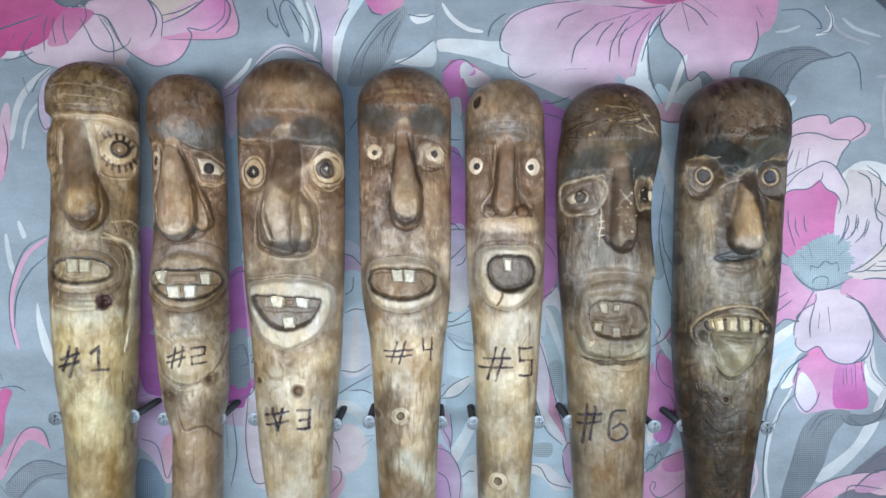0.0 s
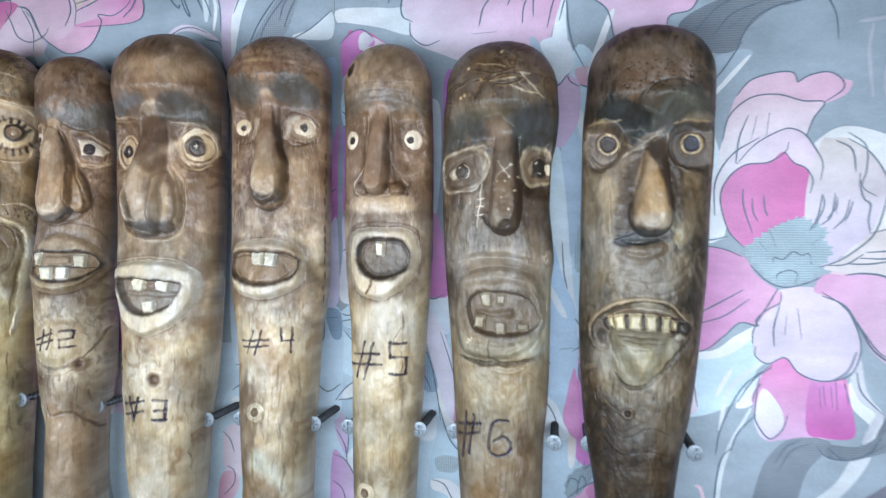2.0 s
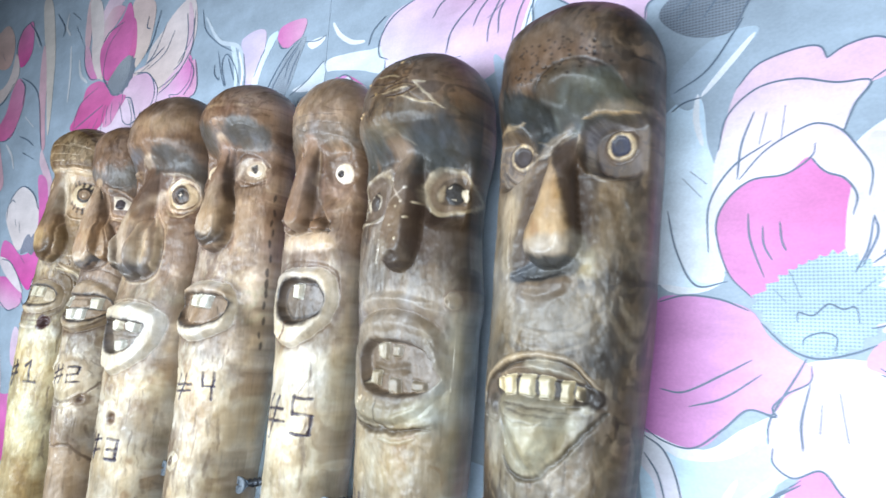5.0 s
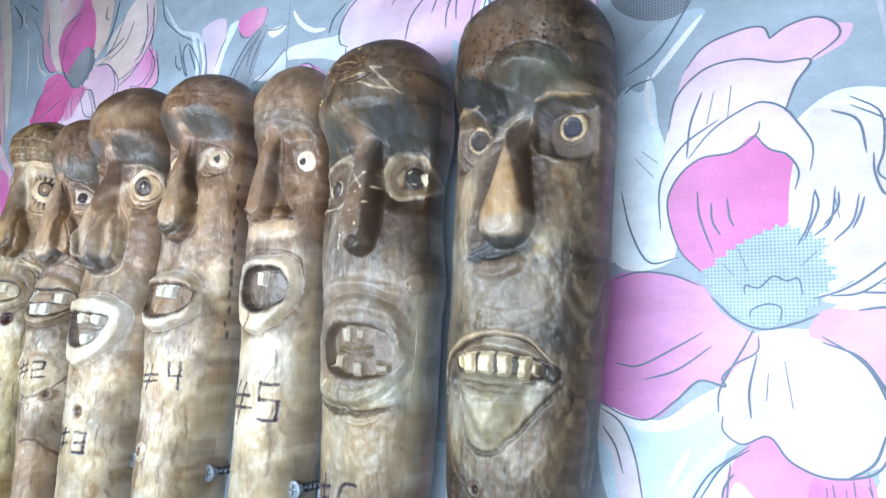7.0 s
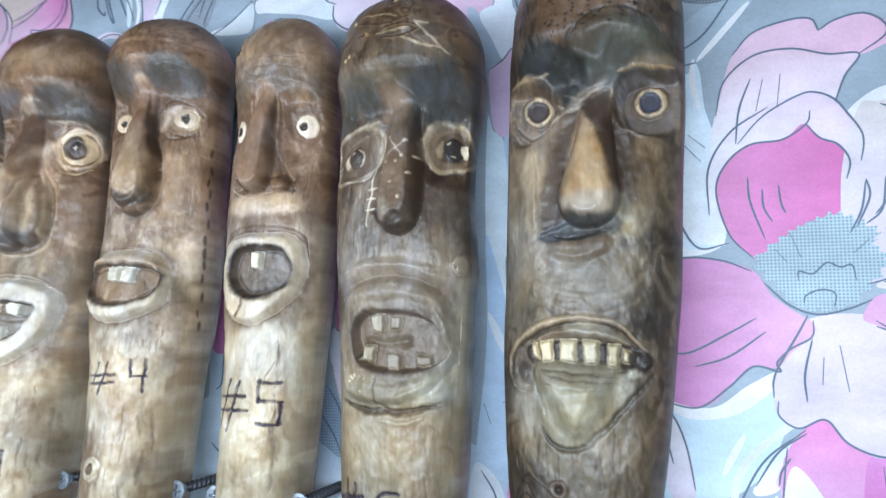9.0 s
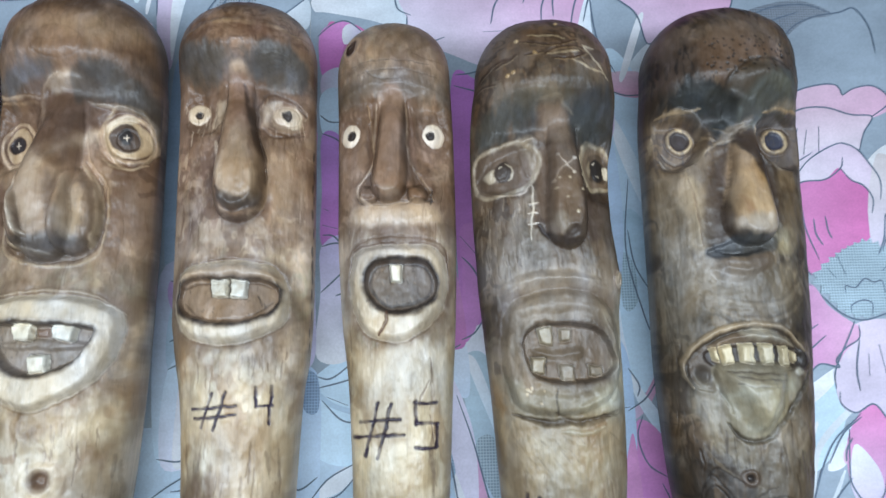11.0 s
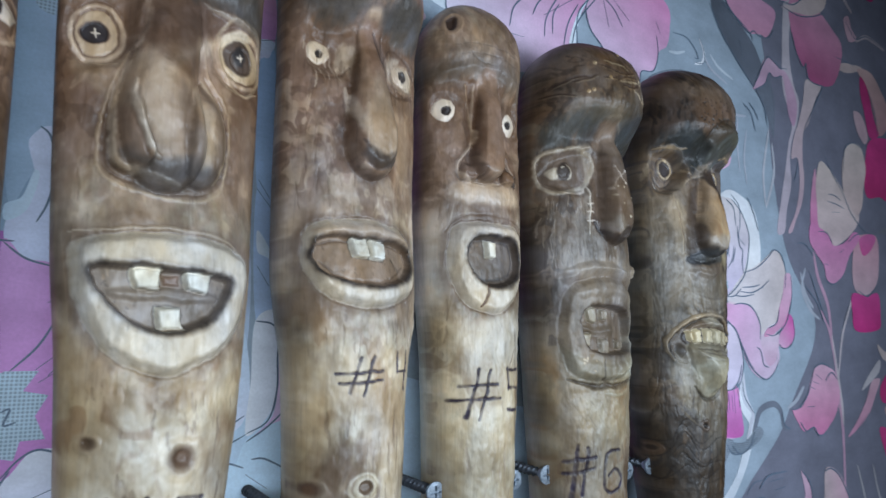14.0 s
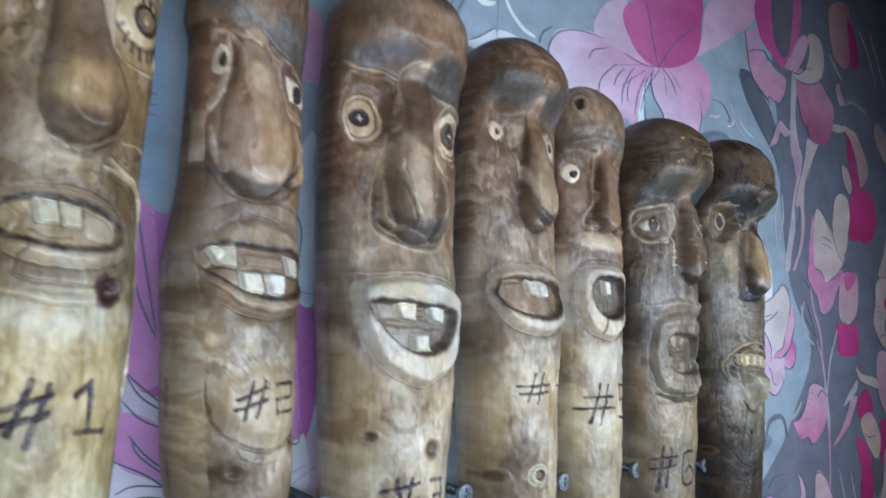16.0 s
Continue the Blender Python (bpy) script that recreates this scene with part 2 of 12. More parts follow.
    def band(self, z0, z1, colour, amount, fade=12.0, ragged=8.0):
        """Stain a stretch of the stick's height, with a ragged fade."""
        n = ragged * fbm(self.x, self.z, self.seed + 60, (7, 30))
        a = amount * smooth((self.z + n - z0) / fade + 0.5) * smooth((z1 - self.z - n) / fade + 0.5)
        self.c = self.c * (1 - a[..., None]) + np.array(colour) * a[..., None]

    def specks(self, points, count, size, colour=CHAR, cut=0.3, seed=0):
        """Small burnt dots strewn inside an outline's box."""
        r, p = random.Random(self.seed + seed), np.asarray(points, float)
        lo, hi = p.min(0), p.max(0)
        for _ in range(count):
            c = (r.uniform(lo[0], hi[0]), r.uniform(lo[1], hi[1]))
            self.area(oval(c, size * r.uniform(0.6, 1.2), size * r.uniform(0.6, 1.5), 0, 8), -cut, size, colour, 0.8, size * 0.5)

    def streaks(self, points, count, length, width=0.3, colour=BROWN, amount=0.5, cut=0.15, seed=0, turn=0.0):
        """Fine cracks and burn streaks along the grain."""
        r, p = random.Random(self.seed + seed), np.asarray(points, float)
        lo, hi = p.min(0), p.max(0)
        for _ in range(count):
            x, z, k = r.uniform(lo[0], hi[0]), r.uniform(lo[1], hi[1]), length * r.uniform(0.4, 1.3)
            dx = k * math.sin(radians(turn + r.uniform(-7, 7)))
            self.line([(x, z), (x + dx * 0.5 + r.uniform(-0.4, 0.4), z - k / 2), (x + dx, z - k)], width * r.uniform(0.6, 1.4), cut, colour, amount * r.uniform(0.5, 1))

    def eye(self, c, rx, rz, pupil, iris=None, white=(0.6, 0.52, 0.36), rim=0.0, star=False, shift=(0, 0)):
        """A carved eye: raised pale ball, burnt ring, dark pupil."""
        # socket darkened in the stain, burn and hollow's shade together
        self.area(oval(c, rx * 1.75 + 1, rz * 1.6 + 1), -0.9, 3.0, (0.12, 0.078, 0.048), 0.6, 2.6, 1.0)
        if rim:
            self.line(oval(c, rx + rim, rz + rim), 0.9, -0.7, BARE, 0.7, True)
            self.line(oval(c, rx + rim * 2.0, rz + rim * 2.0), 0.6, 0.5, BROWN, 0.6, True)
        self.line(oval(c, rx * 1.04, rz * 1.04), 0.6, 0.7, BROWN, 0.9, True)
        self.area(oval(c, rx, rz), 1.0, min(rx, rz), white, 0.95, 0.4)
        q = (c[0] + shift[0], c[1] + shift[1])
        if iris:
            self.area(oval(q, iris, iris), 0.0, 1, BROWN, 0.95, 0.35)
        self.area(oval(q, pupil, pupil * 1.05), -0.8, 0.5, CHAR, 1.0, 0.3)
        if star:
            for dx, dz in ((0.32, 0), (0, 0.4)):
                self.line([(q[0] - dx * pupil, q[1] - dz * pupil), (q[0] + dx * pupil, q[1] + dz * pupil)], 0.32, -0.2, BONE, 0.9)

    def mouth(self, outer, inner, lip=2.2, lip_colour=BARE, floor=(0.2, 0.135, 0.085), sink=3.5, lip_amount=0.75, ring=1.0):
        """A lip that swells round a sunk opening."""
        # wide dark halo outside the lip: burn with crease shade painted in
        self.line(outer, 3.2, 0.5, (0.13, 0.085, 0.055), 0.7 * ring, True)
        self.line(outer, 0.8, 0.9 * ring, UMBER_LINE, 0.85 * ring, True)
        self.area(outer, lip, 3.0, lip_colour, lip_amount, 0.7)
        self.area(inner, -sink - lip, 1.6, floor, 0.9, 0.5)
        self.line(inner, 1.5, 0.4 * ring, (0.07, 0.045, 0.03), 0.7 * ring, True)
        self.line(inner, 0.7, 0.4 * ring, CHAR, 0.8 * ring, True)
        x0, z0 = np.min(inner, 0)
        x1, z1 = np.max(inner, 0)
        r = random.Random(self.seed + 5)
        for _ in range(46):
            x, z = r.uniform(x0 + 1, x1 - 1), r.uniform(z0 + 1, z1 - 1)
            self.line([(x, z), (x + r.uniform(-1, 1), z + r.uniform(-2, 2))], 0.35, 0.12, CHAR if r.random() < 0.65 else TAN, 0.4)

    def burn_number(self, strokes, width=0.62):
        """Burnt writing: each stroke a run of points, drawn as overlapping touches of a hot point."""
        for k, pts in enumerate(strokes):
            self.line(pts, width, 0.5, (0.03, 0.02, 0.03), 0.95, taper=False, smooth_path=len(pts) > 3, stain=1.1)

    def near(self, path, margin, closed=False):
        """The vertices near a path: their mask, their distance from it (minus inside)."""
        p = np.asarray(path, float)
        lo, hi = p.min(0) - margin, p.max(0) + margin
        mask = (self.px > lo[0]) & (self.px < hi[0]) & (self.pz > lo[1]) & (self.pz < hi[1]) & (self.face > 0)
        x, z = self.px[mask], self.pz[mask]
        best, inside, along = np.full(len(x), 1e9), np.zeros(len(x), bool), np.zeros(len(x))
        ends = np.roll(p, -1, 0) if closed else p[1:]
        n = len(ends)
        for k, (a, b) in enumerate(zip(p, ends)):
            d = b - a
            t = np.clip(((x - a[0]) * d[0] + (z - a[1]) * d[1]) / max(d @ d, 1e-9), 0, 1)
            r = np.hypot(x - a[0] - t * d[0], z - a[1] - t * d[1])
            along = np.where(r < best, (k + t) / n, along)
            best = np.minimum(best, r)
            if closed:
                inside ^= ((a[1] > z) != (b[1] > z)) & (x < d[0] * (z - a[1]) / (d[1] if abs(d[1]) > 1e-9 else 1e-9) + a[0])
        return mask, np.where(inside, -best, best), along

    def blend(self, mask, colour, amount):
        a = np.clip(amount, 0, 1)[:, None]
        self.c[mask] = self.c[mask] * (1 - a) + np.array(colour) * a

    def area(self, points, lift=0.0, edge=2.0, colour=None, amount=1.0, soft=0.8, ragged=0.0, smooth_path=True, grain=(3, 9)):
        """Raise (or sink) what lies inside a closed outline, and stain it."""
        path = spline(points, True) if smooth_path else np.asarray(points, float)
        mask, sd, _ = self.near(path, 2 * soft + 8 * ragged + 1, True)
        if lift:
            self.h[mask] += lift * smooth(-sd / edge)
        if colour is not None:
            if ragged and soft >= 2:
                soft, ragged = 1.5 * soft, 1.4 * ragged
            if ragged:
                sd = sd + ragged * fbm(self.x[mask], self.z[mask], self.seed + 40, grain)
            self.blend(mask, colour, amount * smooth(0.5 - sd / (2 * soft)))

    def level(self, points, out, edge=3.0, tilt=0.0):
        """Pare what lies inside a closed outline down to a flat place so far ahead of the axis."""
        path = spline(points, True)
        mask, sd, _ = self.near(path, 1, True)
        a = smooth(-sd / edge)
        flat = out + tilt * (self.x[mask] - self.x[mask].mean()) - self.y[mask]
        self.h[mask] += a * (flat - self.h[mask])

    def line(self, points, width=0.8, cut=0.5, colour=CHAR, amount=0.85, closed=False, stain=1.0, taper=True, smooth_path=True):
        """A groove (cut > 0) or a raised welt (cut < 0) along a curve."""
        path = spline(points, closed) if smooth_path else np.asarray(points, float)
        mask, sd, along = self.near(path, width * 2.5 + 1, closed)
        d = np.abs(sd)
        w = width * (1 if closed or not taper else 0.35 + 0.65 * np.sqrt(np.clip(4 * along * (1 - along), 0, 1)))
        self.h[mask] -= 0.68 * cut * self.bite[mask] * smooth(1 - d / (w * 1.25))
        if colour is not None:
            self.blend(mask, colour, amount * self.bite[mask] * smooth(1.35 - d / (w * stain)))

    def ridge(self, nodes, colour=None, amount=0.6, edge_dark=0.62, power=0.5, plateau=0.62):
        """A rounded spine through nodes of x, z, radius, height: a nose or a swelling."""
        q = spline(np.asarray(nodes, float), False, 22)
        reach = q[:, 2].max() * 1.35
        lo, hi = q[:, :2].min(0) - reach, q[:, :2].max(0) + reach
        mask = (self.x > lo[0]) & (self.x < hi[0]) & (self.z > lo[1]) & (self.z < hi[1]) & (self.facing > 0)
        x, z = self.x[mask], self.z[mask]
        best, rim, root = np.zeros(len(x)), np.full(len(x), 9.0), np.zeros(len(x))
        for k, (a, b) in enumerate(zip(q, q[1:])):
            d = b[:2] - a[:2]
            t = np.clip(((x - a[0]) * d[0] + (z - a[1]) * d[1]) / max(d @ d, 1e-9), 0, 1)
            r = np.hypot(x - a[0] - t * d[0], z - a[1] - t * d[1]) / (a[2] + t * (b[2] - a[2]))
            along = smooth((k + t) / (0.3 * len(q)))
            best = np.maximum(best, along * (a[3] + t * (b[3] - a[3])) * np.clip((1 - r * r) / plateau, 0, 1) ** power)
            root = np.where(r < rim, along, root)
            rim = np.minimum(rim, r)
        self.h[mask] += 0.76 * best
        if colour is not None:
            self.blend(mask, colour, amount * smooth(3 * (1 - rim)))
        # soft dark rim round the ridge: burnt outline plus painted crease shade
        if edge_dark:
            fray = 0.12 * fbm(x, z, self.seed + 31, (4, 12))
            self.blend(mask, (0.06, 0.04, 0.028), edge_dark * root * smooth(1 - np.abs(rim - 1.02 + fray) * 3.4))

    def knot(self, c, r, depth=1.2):
        """A cut-off twig: a pale ring round a brown heart."""
        self.area(oval(c, r * 1.25, r * 1.2), 0, 1, (0.16, 0.1, 0.05), 0.6, 1.4, 0.6)
        self.area(oval(c, r, r * 0.96), 0.9, r * 0.5, (0.66, 0.55, 0.36), 0.9, 0.6, 0.25)
        self.line(oval(c, r * 0.8, r * 0.78), 0.3, 0.2, (0.36, 0.25, 0.13), 0.6, True)
        self.area(oval(c, r * 0.5, r * 0.5), -depth, 1.2, (0.11, 0.065, 0.035), 0.95, 0.4, 0.2)

    def pit(self, c, r, colour=CHAR, rim=BARE, depth=2.0):
        """A knot or a bored hole with a pale rim."""
        self.area(oval(c, r * 1.9, r * 1.75), 0.5, r * 0.6, rim, 0.75, r * 0.5)
        self.area(oval(c, r * 1.05, r * 1.1), -0.4, r * 0.3, BROWN, 0.7, r * 0.3)
        self.area(oval(c, r * 0.75, r * 0.8), -depth, r * 0.5, colour, 0.9, r * 0.3)

    def tooth(self, points, lift=1.6, colour=BONE):
        p = np.asarray(points, float)
        self.line(np.vstack([p, p[:1]]), 0.55, 0.5, CHAR, 0.8, True, smooth_path=False)
        self.area(p, lift, 0.7, colour, 1.0, 0.3, smooth_path=False)
        r, lo, hi = random.Random(int(1000 * abs(p[0, 0]))), p.min(0), p.max(0)
        for _ in range(5):
            c = (r.uniform(lo[0], hi[0]), r.uniform(lo[1], hi[1]))
            self.area(oval(c, r.uniform(0.4, 1.3), r.uniform(0.4, 1.6)), 0, 1, (0.36, 0.27, 0.16), r.uniform(0.15, 0.4), 0.7, 0.4)
        self.line(p[-2:], 0.5, 0.2, (0.2, 0.14, 0.08), 0.45)

    def build(self, name, label):
        low = self.z.min()
        base = np.array([self.x[-1].mean() / 1000, self.axis, 1.5 + low / 1000])
        across, out = self.x - self.mid, self.y + self.h * self.facing
        ca, sa = math.cos(self.turn), math.sin(self.turn)
        co = np.stack([(self.mid + across * ca + out * sa) / 1000, self.axis - (out * ca - across * sa) / 1000, 1.5 + self.z / 1000], -1)
        co[..., 1] = np.minimum(co[..., 1], WALL - 0.0005)
        rows, around = co.shape[:2]
        co[0] = co[0].mean(0)
        i = np.arange(rows * around).reshape(rows, around)
        nxt = np.roll(i, -1, 1)
        quads = np.stack([i[:-1], i[1:], nxt[1:], nxt[:-1]], -1).reshape(-1, 4)
        me = bpy.data.meshes.new(name)
        me.vertices.add(rows * around)
        me.vertices.foreach_set("co", (co - base).ravel())
        caps = around
        me.loops.add(len(quads) * 4 + caps)
        me.loops.foreach_set("vertex_index", np.concatenate([quads.ravel(), i[-1][::-1]]))
        me.polygons.add(len(quads) + 1)
        me.polygons.foreach_set("loop_start", np.concatenate([np.arange(len(quads)) * 4, [len(quads) * 4]]))
        me.update(calc_edges=True)
        me.validate()
        col = me.color_attributes.new("stain", "FLOAT_COLOR", "POINT")
        # varnish that soaked in unevenly marbles the wood, but hardly the scraped teeth and eyes
        warp = [5 * fbm(self.x, self.z, self.seed + k, (9, 9)) for k in (311, 313)]
        cloud = fbm(self.x + warp[0], self.z + warp[1], self.seed + 317, (9, 17))
        fleck = fbm(self.x + 0.5 * warp[1], self.z + 0.5 * warp[0], self.seed + 331, (3, 5))
        shine = self.c.mean(-1)
        take = (1 - 0.75 * smooth((shine - 0.36) / 0.14)) * (1 + 0.45 * smooth((0.16 - shine) / 0.1))
        self.c *= np.exp((take * (0.24 * cloud + 0.1 * fleck))[..., None] * np.array((0.8, 1.0, 1.35)))
        smoked = smooth((self.z + 25) / 50)[..., None]  # the heads took on more red than the scraped shafts
        tint = np.array((0.895, 0.945, 1.09)) * (1 - smoked) + np.array((0.97, 0.89, 0.945) if self.pale else (0.94, 0.915, 0.99)) * smoked
        rgba = np.concatenate([np.clip(self.c * tint, 0.01, 0.9), np.ones((*self.c.shape[:2], 1))], -1)
        col.data.foreach_set("color", rgba.ravel())
        me.shade_smooth()
        me.materials.append(WOOD)
        ob = new(name, me)
        ob.location = base
        return tagged(ob, label, "carved stick", "carved sticks on the wall")


# ---- the carved sticks ----
DEPTH = [(-170, 22.5), (-110, 22), (-50, 19.5), (0, 17), (40, 15), (110, 12)]
DEEP = [(-170, 23), (-110, 24), (-50, 23.5), (0, 19), (40, 16), (110, 13)]
UMBER = (0.11, 0.07, 0.042)
STRAW = (0.46, 0.345, 0.155)
SAND = (0.4, 0.305, 0.19)


def stick_one():
    s = Carving(0.401, 16, (102.6, 23), [(79.6, -236.3, -185.8), (71.6, -235.8, -185.9), (66.9, -232.1, -185.7), (57.1, -235.3, -185.4), (41.9, -235.6, -185.6), (34.4, -233.6, -185.5), (4.6, -234.4, -186.4), (-12.5, -235.9, -186.0), (-46.7, -234.6, -186.4), (-81.2, -232.8, -187.6), (-115.8, -228.1, -188.9), (-161.9, -225.4, -190.6)], DEPTH, 101, (0.44, 0.345, 0.2), brow=(67, 17), chin=6.0)
    s.band(-170, -45, STRAW, 0.7)
    s.band(-28, 120, (0.21, 0.145, 0.074), 0.55, 40)
    s.mottle(-10, 110, (0.08, 0.052, 0.026), 0.65, (6, 7), 31, 0.12, 0.4)
    s.mottle(20, 120, (0.12, 0.085, 0.04), 0.7, (6, 9), 1)
    s.mottle(-170, -40, (0.56, 0.46, 0.25), 0.4, (12, 16), 2)
    s.mottle(-170, -30, (0.25, 0.17, 0.07), 0.5, (5, 16), 4)
    # cap with scored lines over a sunk face
    s.area([(-226.3, 63.6), (-233.3, 86.8), (-222.4, 98.5), (-208.9, 100.9), (-191.2, 90.8), (-185.9, 77.9), (-185.8, 68.2), (-199.0, 68.2), (-214.7, 68.9), (-229.3, 67.5)], 2.2, 3.0)
    s.area([(-233.9, 70.2), (-227.5, 73.5), (-209.9, 74.3), (-193.2, 73.3), (-185.9, 72.1), (-185.8, 67.5), (-190.8, 66.7), (-200.2, 69.1), (-214.8, 69.6), (-229.1, 67.9)], 0, 1, UMBER, 0.55, 2.0, 1.2)
    for pts in ([(-232.7, 84.9), (-222.3, 86.6), (-207.5, 85.7), (-192.1, 83.0)], [(-224.2, 80.0), (-212.4, 79.6), (-199.2, 78.2)], [(-228.1, 73.9), (-218.5, 74.5), (-209.9, 74.3)], [(-208.8, 87.0), (-199.2, 85.1), (-188.6, 81.8)]):
        s.line(pts, 0.36, 0.3, (0.5, 0.42, 0.27), 0.65)
    s.line([(-230.9, 67.7), (-220.9, 68.3), (-208.6, 68.9), (-199.0, 68.2), (-190.8, 66.1), (-185.8, 66.5)], 0.8, 0.5, BARE, 0.8)
    s.area([(-231.0, 65.9), (-221.0, 66.3), (-199.0, 66.4), (-185.6, 61.6), (-185.6, 45.8), (-188.8, 33.6), (-202.8, 33.5), (-206.4, 46.3), (-209.9, 63.7), (-223.6, 63.4), (-226.4, 37.8), (-232.4, 38.1)], -1.0, 2.5)
    # eye with burnt lashes
    s.area([(-210.5, 65.0), (-202.6, 67.9), (-190.8, 65.3), (-185.5, 59.4), (-185.6, 44.3), (-189.9, 34.2), (-200.5, 33.6), (-205.9, 38.2), (-207.4, 49.0)], 0, 1, SAND, 0.6, 1.2)
    s.line([(-202.6, 67.9), (-190.8, 65.3), (-185.5, 59.4), (-185.6, 44.6), (-189.4, 33.5), (-199.2, 32.9), (-204.6, 36.1)], 0.7, -0.8, BARE, 0.8)
    s.line([(-205.9, 49.0), (-202.8, 55.3), (-196.8, 58.5), (-189.9, 57.2), (-186.1, 51.6), (-187.8, 43.5), (-194.5, 40.1), (-201.7, 41.7)], 0.8, 0.4, BROWN, 0.8, True)
    s.area([(-205.2, 49.0), (-202.1, 54.6), (-196.8, 57.5), (-190.4, 56.4), (-186.9, 51.0), (-188.8, 44.7), (-194.5, 41.4), (-201.4, 42.7)], 1.0, 2.5, (0.58, 0.49, 0.3), 0.85, 0.5)
    s.area(oval((-194.5, 49.7), 5.4, 5.6), 0.8, 3, (0.06, 0.04, 0.022), 0.95, 0.5)
    s.area(oval((-194.5, 49.7), 3.4, 3.5), -0.4, 1, (0.2, 0.135, 0.075), 0.9, 0.4)
    s.area(oval((-194.3, 49.7), 1.5, 1.6), 0.2, 1, (0.3, 0.23, 0.14), 0.8, 0.4)
    s.area(oval((-195.0, 48.6), 0.7, 0.6), 0.2, 1, BARE, 0.8, 0.3)
    s.line(oval((-194.5, 49.7), 4.2, 4.4), 0.6, 0.3, CHAR, 0.9, True)
    for a, b in zip([(-207.2, 60.4), (-203.6, 59.3), (-200.1, 59.5), (-196.5, 58.5), (-193.1, 57.4), (-190.1, 55.4), (-188.2, 52.5)], [(-205.1, 57.4), (-202.2, 56.5), (-199.2, 56.5), (-196.1, 55.6), (-193.4, 54.5), (-191.1, 52.9), (-189.3, 50.5)]):
        s.line([a, b], 1.0, 0.3, CHAR, 0.95, taper=False)
    for a, b in zip([(-202.8, 45.7), (-200.8, 42.8), (-198.1, 41.0), (-195.2, 40.1), (-192.1, 40.3), (-189.4, 41.6), (-187.6, 43.9)], [(-204.7, 43.6), (-201.8, 39.9), (-198.6, 38.2), (-195.0, 37.0), (-191.7, 37.5), (-189.0, 39.1), (-186.9, 42.0)]):
        s.line([a, b], 0.9, 0.3, CHAR, 0.95, taper=False)
    # far eye on the turn of the stick
    s.area(oval((-226.0, 50.6), 1.9, 11), 1.2, 2, BARE, 0.8, 0.6)
    s.line([(-228.4, 62.2), (-229.0, 51.3), (-228.9, 39.2)], 0.6, 0.5, UMBER, 0.7)
    s.line([(-223.8, 63.4), (-223.9, 51.2), (-224.4, 37.8)], 0.5, 0.5, UMBER, 0.7)
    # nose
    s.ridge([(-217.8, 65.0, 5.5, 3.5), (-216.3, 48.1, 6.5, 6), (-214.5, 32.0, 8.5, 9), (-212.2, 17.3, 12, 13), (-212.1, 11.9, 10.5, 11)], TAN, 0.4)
    s.area([(-220.0, 60.7), (-208.0, 61.1), (-207.0, 44.0), (-206.5, 29.4), (-221.5, 29.1), (-220.1, 47.5)], 0, 1, BROWN, 0.55, 2.0, 1.0)
    s.area(oval((-216.2, 18.3), 8, 6.5), 0, 1, STRAW, 0.55, 3.0)
    s.area([(-222.8, 14.0), (-213.0, 9.5), (-202.5, 16.2), (-203.1, 8.2), (-210.8, 3.2), (-219.2, 6.8)], 0, 1, UMBER, 0.6, 1.8)
    s.area([(-209.0, 63.0), (-202.7, 63.4), (-205.6, 56.0), (-204.9, 45.3), (-205.6, 34.7), (-207.6, 45.3)], 0.6, 1.5, BARE, 0.85, 1.0)
    s.line([(-207.3, 58.4), (-207.9, 46.2), (-206.6, 32.7), (-204.0, 23.2), (-203.0, 13.8), (-207.2, 5.6), (-213.9, 2.2), (-221.4, 5.6)], 0.9, 0.9, UMBER, 0.75)
    s.line([(-204.5, 31.4), (-203.4, 21.9), (-202.4, 13.8), (-205.4, 5.6), (-212.6, 1.3), (-220.1, 3.5)], 0.6, -0.5, BARE, 0.6)
    s.area([(-224.3, 64.4), (-210.5, 64.7), (-208.8, 44.1), (-209.6, 28.4), (-223.3, 28.3), (-224.2, 47.6)], 0, 1, (0.17, 0.115, 0.06), 0.7, 2.2, 2.0)
    s.area([(-212.9, 61.4), (-205.8, 66.0), (-205.2, 52.0), (-207.1, 36.3), (-210.7, 49.2)], 0, 1, (0.62, 0.55, 0.38), 0.75, 2.2, 1.0)
    s.area([(-210.3, 16.8), (-203.1, 16.9), (-204.5, 7.5), (-212.7, 3.2), (-222.2, 7.0), (-217.3, 9.6), (-208.9, 10.6)], 0, 1, (0.07, 0.052, 0.03), 0.75, 2.2, 1.2)
    s.area([(-228.8, 69.0), (-204.0, 68.9), (-185.7, 64.5), (-185.6, 61.7), (-204.1, 66.1), (-229.2, 66.9)], 0, 1, (0.56, 0.48, 0.32), 0.65, 1.4, 0.8)
    s.area([(-204.3, 32.5), (-185.8, 35.1), (-186.3, 10.9), (-202.2, 10.4)], 0, 1, (0.22, 0.16, 0.08), 0.5, 3.0, 2.2)
    s.specks([(-198.3, 4.9), (-188.2, -2.7)], 16, 0.6, UMBER, 0.3, 1)
    s.line([(-199.5, 6.7), (-191.4, 7.7), (-186.5, 2.9), (-186.2, -5.9)], 0.6, -0.5, BARE, 0.7)
    # mouth
    s.mouth([(-225.2, -21.5), (-230.3, -14.8), (-219.0, -10.7), (-206.8, -11.2), (-197.8, -15.7), (-195.9, -22.6), (-197.9, -29.4), (-208.0, -33.3), (-220.3, -33.9), (-229.7, -30.3)], [(-231.4, -22.3), (-228.2, -16.5), (-217.7, -14.0), (-205.6, -15.0), (-199.1, -20.5), (-200.9, -25.9), (-210.4, -28.6), (-221.5, -28.2), (-229.0, -26.2)], 1.4, SAND, (0.3, 0.22, 0.12), 1.0)
